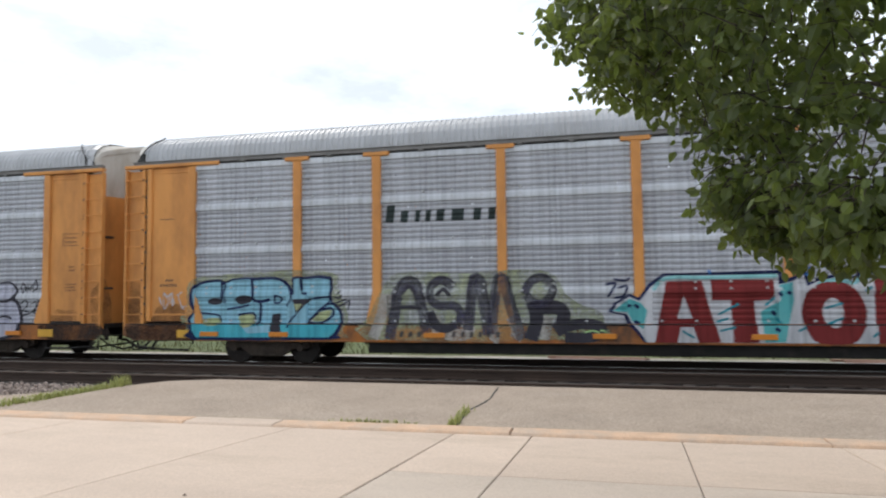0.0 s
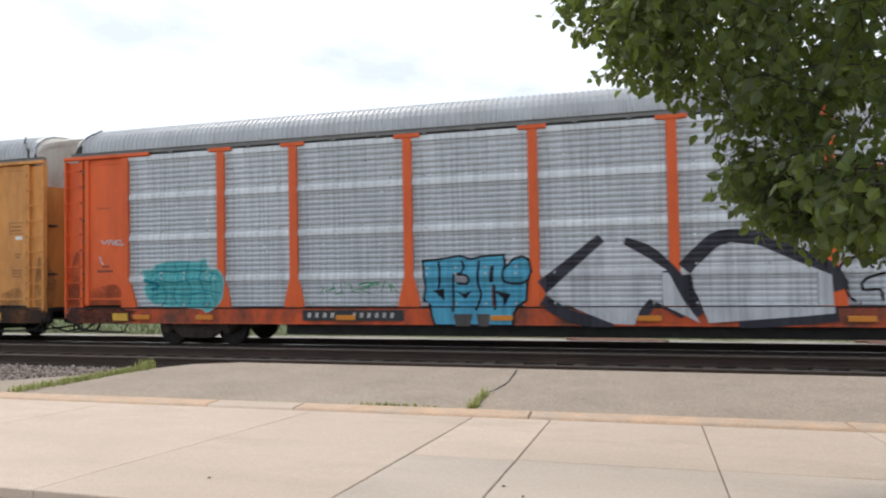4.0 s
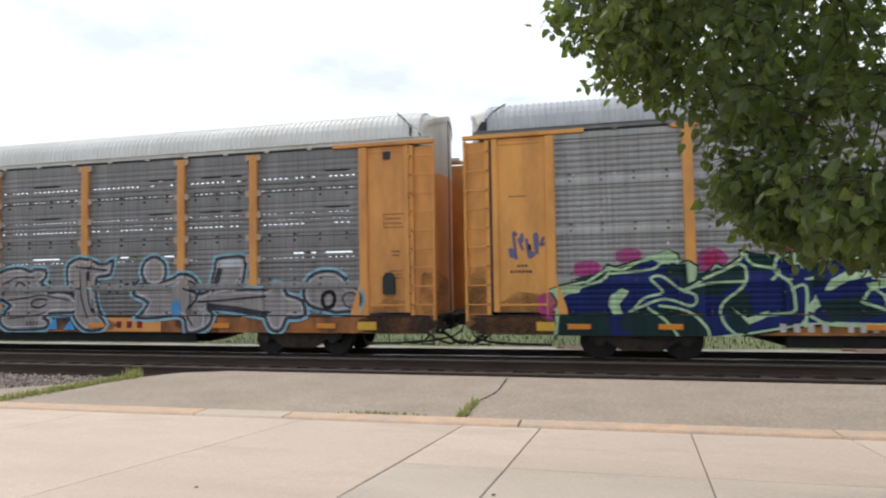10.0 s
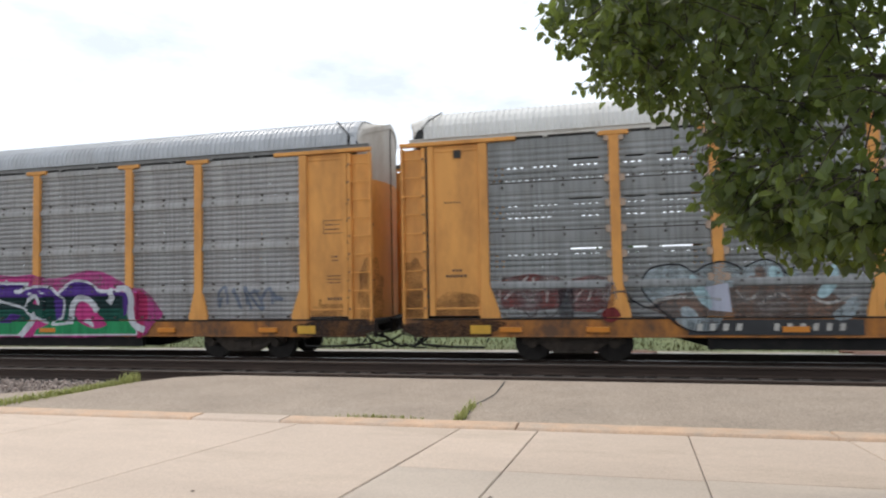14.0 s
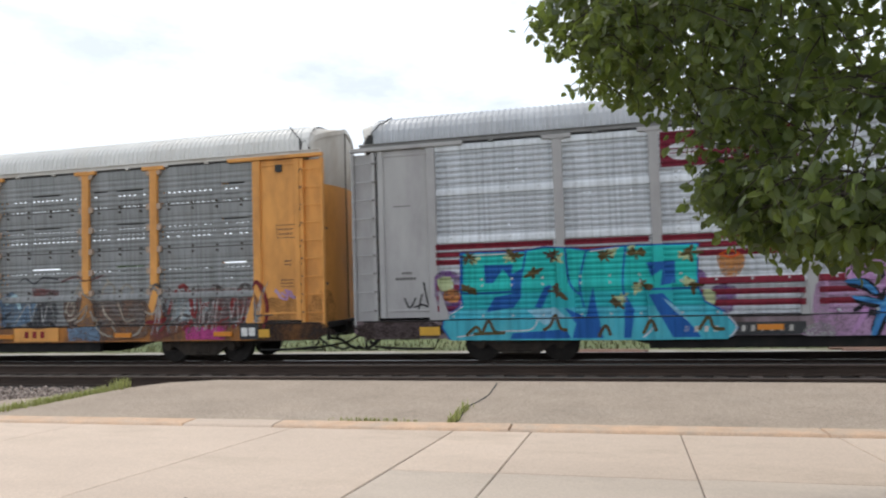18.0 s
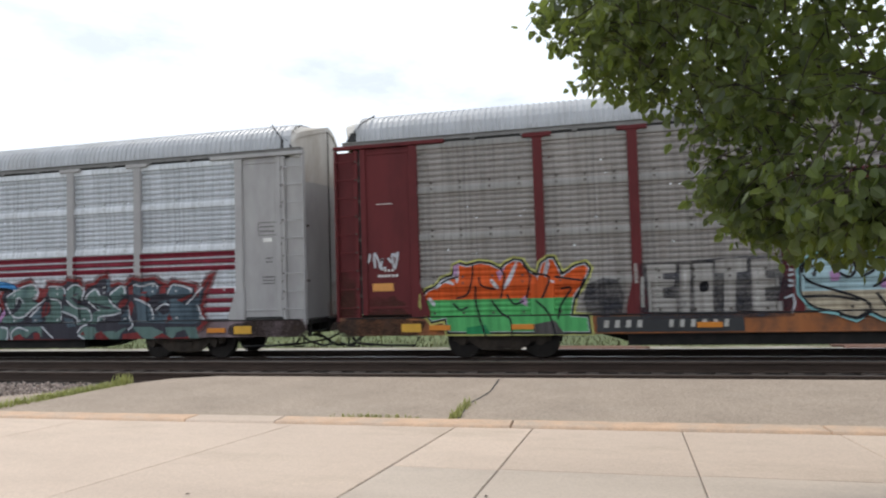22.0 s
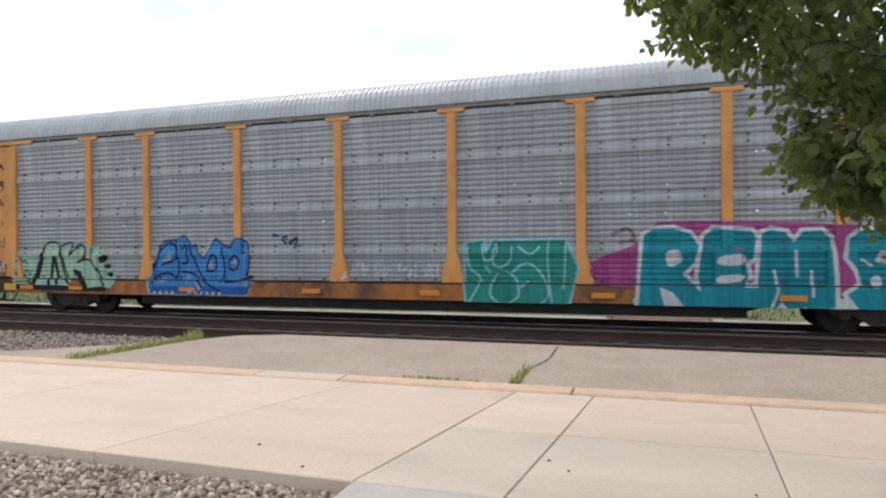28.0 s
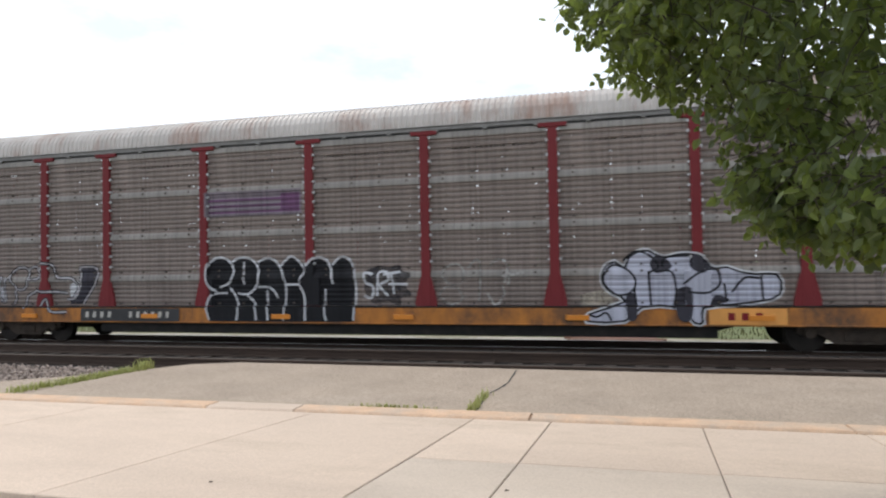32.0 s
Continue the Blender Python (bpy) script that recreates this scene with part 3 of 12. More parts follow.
stones("loose_stones", 5200, lambda r: (-7.9 - 12 * r.random() ** 1.3, r.uniform(7.2, 9.6), -0.10 + r.uniform(-0.02, 0.03)), 0.018, 0.042, M["stone"], "grey crushed ballast stones", "stones")
stones("loose_stones", 2600, lambda r: (r.uniform(-22, 7), r.uniform(10.1, 13.0), -0.15 + r.uniform(-0.02, 0.03)), 0.018, 0.042, M["stone_dark"], "near-black crushed ballast stones between the rails", "stones")
# ---- the train: covered car carriers ----
PITCH, LENGTH, SIDE = 28.55, 28.22, 1.52
COLS = [4.84, 6.84, 9.75, 12.64, 15.53, 18.44, 21.34, 23.36]
ROWS = [1.02, 1.83, 2.90, 3.98, 5.00]
PANEL_Y = -1.445
COL_HALF = 0.105


def rib_profile(row):
    """(z, depth, slot) up one row of sheets: ribs, then the broad flat lap band at its head. Slot 1 is the pierced
    recess, darkened for its shade.
    """
    z0, z1 = ROWS[row], ROWS[row + 1]
    out = [(z0, 0.006, 0), (z0 + 0.025, 0.008, 0)]
    n = max(3, round((z1 - z0 - 0.225) / 0.125))
    p = (z1 - z0 - 0.225) / n
    for k in range(n):
        a = z0 + 0.025 + k * p
        out += [(a + 0.12 * p, -0.010, 0), (a + 0.42 * p, -0.010, 1), (a + 0.60 * p, 0.010, 0), (a + 0.96 * p, 0.010, 0)]
    out += [(z1 - 0.188, 0.042, 0), (z1 - 0.15, 0.046, 0), (z1 - 0.08, 0.036, 0), (z1 - 0.03, 0.012, 0), (z1, 0.006, 0)]
    return out


PROFILE = [rib_profile(r) for r in range(4)]
FLAT = [(z, d) for p in PROFILE for z, d, _ in p]
# Pierced sheets: from the head of each row down, d = a row of round holes, s = a long slit, - = closed.
PIERCED = ["-----", "-sddd--", "-sddd--", "--sddd-"]


def panel_mesh(width, row, holes, seed):
    """One corrugated sheet. holes: whether its recesses are pierced right through."""
    def make(b):
        rng = random.Random(seed * 7 + row)
        prof = PROFILE[row]
        n = (len(prof) - 7) // 4
        split = (0.36 if seed % 2 else 0.62) * width
        plan = {}
        for i, ((z0, d0, _), (z1, d1, slot)) in enumerate(zip(prof, prof[1:])):
            if holes > 0:
                d0, d1, slot = min(d0 * 0.5, 0.008), min(d1 * 0.5, 0.008), 0 if slot == 1 else slot
            y0, y1 = PANEL_Y - d0, PANEL_Y - d1
            if holes > 0:
                z0, z1 = z0 + (0.012 if i == 0 else 0), z1 - (0.012 if i == len(prof) - 2 else 0)
            k, j = divmod(i - 1, 4)
            cuts = []
            if holes > 0 and 0 <= k < n and j in (1, 2):
                what = PIERCED[row][min(n - 1 - k, len(PIERCED[row]) - 1)]
                if k not in plan:
                    plan[k] = []
                    lo, hi = 0.10 + rng.uniform(0, 0.08), width - 0.12 - rng.uniform(0, 0.15)
                    if what == "d":
                        x = lo
                        while x < hi:
                            if not split - 0.1 < x < split + 0.12 and rng.random() < 0.94:
                                plan[k].append((x, x + 0.064))
                            x += 0.145
                    elif what == "s":
                        plan[k] += [(max(lo, split - 0.7), split - 0.12)] if rng.random() < 0.4 else []
                        plan[k].append((split + 0.14, min(hi, split + 1.0)))
                if j == 1:
                    cuts = plan[k]
            elif holes < 0 and slot == 1 and 0 <= k < n:
                head = n - 1 - k
                lines = [width * (m + 0.5) / max(2, round(width / 0.7)) + s for m in range(max(2, round(width / 0.7))) for s in ((-0.02, 0.10) if (m + seed) % 3 else (0.04,))]
                if row == 3 and head == 1:
                    run = width * (0.12 + 0.4 * ((seed * 0.37) % 1))
                    cuts = [(run + 0.115 * m, run + 0.115 * m + (0.07 if m % 5 else 0.03)) for m in range(int((width - 0.15 - run) / 0.115)) if m % 7 != 5]
                else:
                    cuts = [(x, x + 0.024) for x in lines if x < width - 0.06 and rng.random() < (0.42 if x > 0.4 * width else 0.16) * (0.5 if head == 0 else 1)]
            elif holes == 0 and slot == 1 and row > 0 and rng.random() < 0.3:
                cuts = [(x, x + 0.02) for x in sorted(rng.uniform(0.08, width - 0.1) for _ in range(rng.randint(1, 3)))]
            if len(prof) - 5 <= i < len(prof) - 2:
                slot = 3
            if holes > 0 and row < 3 and i == len(prof) - 2:
                b.quad((0, PANEL_Y + 0.012, z1 - 0.03), (width, PANEL_Y + 0.012, z1 - 0.03), (width, PANEL_Y + 0.012, z1 + 0.03), (0, PANEL_Y + 0.012, z1 + 0.03), 2)
            x = 0.0
            for c0, c1 in cuts:
                if c0 > x:
                    b.quad((x, y0, z0), (c0, y0, z0), (c0, y1, z1), (x, y1, z1), slot)
                    x = c1
            b.quad((x, y0, z0), (width, y0, z0), (width, y1, z1), (x, y1, z1), slot)
        # bolt heads along the laps
        for z in (ROWS[row] + 0.05, ROWS[row + 1] - 0.09)[:1 if row == 3 else 2]:
            for k in range(max(2, round(width / 0.7))):
                x = width * (k + 0.5) / max(2, round(width / 0.7))
                b.box(x - 0.021, x + 0.021, PANEL_Y - 0.056, PANEL_Y - 0.01, z - 0.025, z + 0.025, 0, 2)
    return cached(("side_panel", round(width, 3), row, round(holes, 2), seed), make, 4)


def open_panel_mesh(width, row):
    """The far side's sheet: slats with daylight between the ribs."""
    def make(b):
        prof = PROFILE[row]
        for (z0, d0, _), (z1, d1, slot) in zip(prof, prof[1:]):
            if slot == 1 or (d1 > d0):
                continue
            b.quad((0, PANEL_Y - d0, z0), (width, PANEL_Y - d0, z0), (width, PANEL_Y - d1, z1), (0, PANEL_Y - d1, z1), slot)
    return cached(("side_panel_open", round(width, 3), row), make, 2)


def column_mesh(b):
    h = COL_HALF
    b.box(-h, h, -SIDE, PANEL_Y + 0.03, 1.0, 4.92, 0.012)
    b.prism([(-0.25, 1.0), (0.25, 1.0), (0.25, 1.12), (h, 1.72), (-h, 1.72), (-0.25, 1.12)], 1, -SIDE + 0.014, PANEL_Y + 0.02)


def clip_mesh(b):
    b.prism([(-0.06, -0.05), (-0.03, -0.08), (0.03, -0.08), (0.06, -0.05), (0.06, 0.05), (0.03, 0.08), (-0.03, 0.08), (-0.06, 0.05)], 1, -SIDE + 0.008, PANEL_Y + 0.01)


def cap_mesh(b):
    b.box(-0.31, 0.31, -SIDE - 0.012, PANEL_Y + 0.03, 4.90, 4.995, 0.012)
    b.prism([(-0.10, 4.87), (0.10, 4.87), (0.16, 4.90), (-0.16, 4.90)], 1, -SIDE - 0.004, PANEL_Y + 0.02)


def long_cap_mesh(e):
    return lambda b: b.box(0.05 + e, 2.75, -SIDE - 0.015, PANEL_Y + 0.03, 4.93, 5.02, 0.012)


def post_mesh(b):
    b.box(-0.10, 0.10, -SIDE, PANEL_Y + 0.03, 1.0, 4.92, 0.012)
    b.prism([(-0.12, 1.0), (0.32, 1.0), (0.32, 1.1), (0.10, 1.75), (-0.12, 1.75)], 1, -SIDE + 0.014, PANEL_Y + 0.02)


IN_WEST, IN_EAST = 0.02, 0.22          # how far the ends stand in from the coupling length


def sill_mesh(b):
    b.box(0.34, 27.76, -SIDE, -SIDE + 0.07, 0.60, 1.0, 0.008)


def flange_mesh(b):
    b.box(0.34, 27.76, -SIDE - 0.02, -SIDE + 0.10, 0.585, 0.62, 0.006)


def ledge_mesh(b):
    b.box(0.30, 27.80, -SIDE - 0.012, -SIDE + 0.12, 0.965, 1.0, 0.006)


def sill_end_mesh(e):
    return lambda b: b.prism([(0.06 + e, 0.72), (0.36 + e, 0.60), (0.36 + e, 1.0), (0.06 + e, 1.0)], 1, -SIDE + 0.006, -SIDE + 0.075)


def corner_door_mesh(e):
    """The plain panel at the corner, framed, its foot clear of the sill."""
    def make(b):
        x = 0.70 + e if e < 0.1 else 0.655 + e
        b.box(x, 1.93, PANEL_Y - 0.01, PANEL_Y + 0.02, 1.06, 4.92, 0.004)
        b.box(x, x + 0.13, -SIDE + 0.015, PANEL_Y + 0.02, 1.06, 4.92, 0.01)
        for z in (1.22, 4.80):
            b.box(x + 0.13, 1.93, -SIDE + 0.05, PANEL_Y + 0.02, z - 0.025, z + 0.025, 0.006)
    return make


def ladder_sheet_mesh(e):
    return lambda b: b.box(0.10 + e, 0.56 + e, -SIDE + 0.10, -SIDE + 0.14, 0.90, 4.88, 0.004)


def stringer_mesh(e):
    return lambda b: b.box(0.06 + e, 0.12 + e, -SIDE - 0.005, -SIDE + 0.14, 0.86, 4.90, 0.01)


def inner_stringer_mesh(e):
    return lambda b: b.box(0.55 + e, 0.64 + e, -SIDE + 0.005, -SIDE + 0.14, 0.86, 4.90, 0.01)


def rung_mesh(e):
    def make(b):
        b.tube([(0.09 + e, -SIDE + 0.01, 0.02), (0.12 + e, -SIDE - 0.05, 0.014), (0.33 + e, -SIDE - 0.055, 0.010), (0.54 + e, -SIDE - 0.05, 0.014), (0.57 + e, -SIDE + 0.01, 0.02)], 0.013, 6)
        b.box(0.065 + e, 0.125 + e, -SIDE - 0.02, -SIDE + 0.01, -0.02, 0.05, 0.004)
        b.box(0.535 + e, 0.595 + e, -SIDE - 0.02, -SIDE + 0.01, -0.02, 0.05, 0.004)
    return make


def chord_mesh(b):
    b.box(0.30, 27.90, -SIDE + 0.02, PANEL_Y + 0.06, 5.0, 5.10, 0.006)
    b.box(0.30, 27.90, -SIDE - 0.01, -SIDE + 0.05, 5.085, 5.105, 0.004)
    for k in range(20):
        x = 3.4 + k * 1.13
        b.box(x - 0.05, x + 0.05, -SIDE - 0.008, -SIDE + 0.05, 4.955, 5.01, 0.006)


def roof_mesh(b):
    """Ribs run across the car, over a rounded shoulder to a shallow crown."""
    sec = [(-1.47, 5.09), (-1.465, 5.22), (-1.43, 5.40), (-1.34, 5.55), (-1.16, 5.69), (-0.85, 5.80), (-0.42, 5.85), (0, 5.86)]
    sec = sec + [(-y, z) for y, z in reversed(sec[:-1])]
    nrm = []
    for j in range(len(sec)):
        p, q = Vector(sec[max(0, j - 1)]), Vector(sec[min(len(sec) - 1, j + 1)])
        d = (q - p).normalized()
        nrm.append(Vector((-d.y, d.x)))
    xs, x, k = [], 0.58, 0
    while x < 27.50:
        xs += [(x, 0.0), (x + 0.048, 0.0), (x + 0.068, 0.026), (x + 0.116, 0.026)]
        x += 0.136
    xs.append((27.60, 0.0))
    n = len(sec)
    i0 = len(b.v)
    for x, h in xs:
        for (y, z), m in zip(sec, nrm):
            b.v.append((x, y + m.x * h, z + m.y * h))
    for a in range(len(xs) - 1):
        for j in range(n - 1):
            i = i0 + a * n + j
            b.f.append((i, i + 1, i + n + 1, i + n))
            b.s.append(0)


def bulge(y):
    """Plan of the rounded end: how far in it stands at a distance from the middle."""
    return 0.06 + 0.36 * (abs(y) / 1.42) ** 2.2


def roof_line(y):
    return float(np.interp(abs(y), (0, 0.06, 0.6, 1.2, 1.36, 1.42), (5.90, 5.89, 5.73, 5.54, 5.44, 5.30)))


def arch(y):
    """Section of the ribbed roof, a little below its ribs."""
    return float(np.interp(abs(y), (0, 0.42, 0.85, 1.16, 1.34, 1.42), (5.85, 5.84, 5.79, 5.68, 5.54, 5.32)))


END_Y = [-1.42 + 2.84 * k / 18 for k in range(19)]


def roof_end_mesh(e):
    """The smooth hood between the ribs and the rounded end."""
    def make(b):
        for y0, y1 in zip(END_Y, END_Y[1:]):
            b.quad((bulge(y0) + e - 0.03, y0, roof_line(y0)), (bulge(y1) + e - 0.03, y1, roof_line(y1)), (0.66, y1, arch(y1)), (0.66, y0, arch(y0)))
            b.quad((bulge(y0) + e - 0.03, y0, roof_line(y0) - 0.12), (bulge(y1) + e - 0.03, y1, roof_line(y1) - 0.12), (bulge(y1) + e - 0.03, y1, roof_line(y1)), (bulge(y0) + e - 0.03, y0, roof_line(y0)))
        b.quad((0.40 + e, -1.425, 4.95), (0.70, -1.425, 4.95), (0.70, -1.425, 5.32), (0.40 + e, -1.425, 5.30))
        b.prism([(0.34 + e, 5.09), (0.68 + e, 5.09), (0.60 + e, 5.32), (0.50 + e, 5.34)], 1, -1.47, -1.42, 1)
        b.tube([(0.60 + e, -1.475, 5.10), (0.60 + e, -1.52, 5.36), (0.76 + e, -1.46, 5.54), (1.0 + e, -1.2, 5.76)], 0.020, 5, 1)
    return make


def end_wall_mesh(e):
    """The rounded end doors: body colour below, white above."""
    def make(b):
        for y0, y1 in zip(END_Y, END_Y[1:]):
            a, c = bulge(y0) + e, bulge(y1) + e
            b.quad((a, y0, 0.98), (c, y1, 0.98), (c, y1, 4.34), (a, y0, 4.34), 0)
            b.quad((a, y0, 4.34), (c, y1, 4.34), (c, y1, roof_line(y1) - 0.02), (a, y0, roof_line(y0) - 0.02), 1)
    return make


def seam_mesh(e):
    return lambda b: b.box(0.045 + e, 0.062 + e, -0.02, 0.02, 1.0, 5.8, 0.004)


def latch_mesh(e):
    return lambda b: b.box(0.20 + e, 0.30 + e, -1.16, -0.92, -0.03, 0.03, 0.008)


def floor_mesh(b):
    b.box(0.5, 27.6, -1.44, 1.44, 0.90, 0.97)
    b.box(1.0, 27.3, -1.36, 1.36, 2.86, 2.90)


def centre_sill_mesh(b):
    ring = [(0.35, 0.62), (0.35, 0.88), (27.95, 0.88), (27.95, 0.62), (22.6, 0.58), (21.4, 0.24), (6.9, 0.24), (5.7, 0.58)]
    b.prism(ring, 1, -0.36, 0.36)


def truck_mesh(b):
    """Bolster with its spring nests, between the side frames."""
    b.box(-0.24, 0.24, -0.95, 0.95, 0.36, 0.62, 0.03)
    for y in (-0.98, 0.98):
        for x in (-0.15, 0.0, 0.15):
            b.tube([(x, y, 0.24), (x, y, 0.46)], 0.055, 8)


def side_frame_mesh(b):
    ring = [(-1.12, 0.42), (-1.10, 0.55), (-0.75, 0.58), (-0.32, 0.68), (0.32, 0.68), (0.75, 0.58), (1.10, 0.55), (1.12, 0.42), (0.98, 0.36), (0.72, 0.40), (0.42, 0.20), (-0.42, 0.20), (-0.72, 0.40), (-0.98, 0.36)]
    b.prism(ring, 1, -0.07, 0.07)
    for x in (-0.89, 0.89):
        b.tube([(x, -0.13, 0.42), (x, 0.05, 0.42)], 0.11, 10)
    b.box(-0.26, 0.26, -0.10, -0.05, 0.26, 0.46, 0.015)


def wheelset_mesh(b):
    for y in (-0.78, 0.78):
        s = 1 if y > 0 else -1
        for ya, yb, r in ((y - 0.065, y + 0.065, 0.40), (y - s * 0.075, y - s * 0.05, 0.425)):
            ring = [(r * math.cos(2 * math.pi * k / 28), r * math.sin(2 * math.pi * k / 28)) for k in range(28)]
            b.prism(ring, 1, ya, yb)
        ring = [(0.36 * math.cos(2 * math.pi * k / 20), 0.36 * math.sin(2 * math.pi * k / 20)) for k in range(20)]
        b.prism(ring, 1, y + s * 0.05, y + s * 0.074, 0)
        hub = [(0.13 * math.cos(2 * math.pi * k / 12), 0.13 * math.sin(2 * math.pi * k / 12)) for k in range(12)]
        b.prism(hub, 1, min(y, y + s * 0.12), max(y, y + s * 0.12))
        for k in range(3):
            a = 2 * math.pi * k / 3
            b.box(0.22 * math.cos(a) - 0.03, 0.22 * math.cos(a) + 0.03, y + s * 0.07 - 0.012, y + s * 0.07 + 0.012, 0.22 * math.sin(a) - 0.03, 0.22 * math.sin(a) + 0.03)
    ax = [(0.08 * math.cos(2 * math.pi * k / 12), 0.08 * math.sin(2 * math.pi * k / 12)) for k in range(12)]
    b.prism(ax, 1, -0.95, 0.95)


def coupler_mesh(b):
    b.box(-0.16, 0.75, -0.09, 0.09, 0.74, 0.92, 0.02)
    b.box(0.16, 0.60, -0.42, 0.42, 0.60, 0.97, 0.03)
    b.box(0.20, 0.46, -1.34, 1.34, 0.86, 0.975, 0.01)
    b.tube([(0.30, -1.30, 0.70), (0.22, -0.9, 0.66), (0.20, -0.42, 0.68)], 0.03, 6)
    for y in (-1.25, -0.75):
        b.box(0.26, 0.34, y - 0.04, y + 0.04, 0.56, 0.88, 0.01)
    b.prism([(-0.18, -0.14), (0.05, -0.16), (0.08, 0.16), (-0.06, 0.18), (-0.18, 0.10)], 2, 0.68, 0.96)


def hose_mesh(b):
    pts = [(0.55, -0.55, 0.55), (0.30, -0.50, 0.50), (0.12, -0.40, 0.34), (-0.02, -0.30, 0.25), (-0.14, -0.22, 0.26)]
    b.tube(pts, 0.036, 6)
    b.tube([(0.62, -1.10, 0.60), (0.40, -1.05, 0.42), (0.10, -0.90, 0.30), (-0.14, -0.75, 0.36)], 0.026, 6)


def uncoupler_mesh(b):
    b.tube([(1.05, -1.42, 0.46), (1.0, -1.44, 0.38), (0.85, -1.40, 0.36), (0.45, -1.2, 0.40), (0.1, -0.6, 0.44), (-0.05, -0.2, 0.55), (-0.08, -0.12, 0.72)], 0.024, 5)
    b.tube([(2.05, -1.46, 0.56), (1.95, -1.50, 0.36), (1.2, -1.50, 0.37), (0.55, -1.48, 0.42), (0.45, -1.46, 0.55)], 0.027, 5)
    b.tube([(0.35, -1.48, 0.56), (0.35, -1.48, 0.35), (0.62, -1.48, 0.35), (0.62, -1.48, 0.56)], 0.024, 5)


TURN = Matrix.Translation((LENGTH / 2, 0, 0)) @ Matrix.Rotation(math.pi, 4, "Z") @ Matrix.Translation((-LENGTH / 2, 0, 0))
MIRROR = Matrix.Translation((LENGTH, 0, 0)) @ Matrix.Diagonal((-1, 1, 1, 1))


def mirrored(key, make, slots=1):
    """The same piece at the other end of the near side."""
    def flip(b):
        make(b)
        b.v = [(LENGTH - x, y, z) for x, y, z in b.v]
    return cached((*key, "flip"), flip, slots)


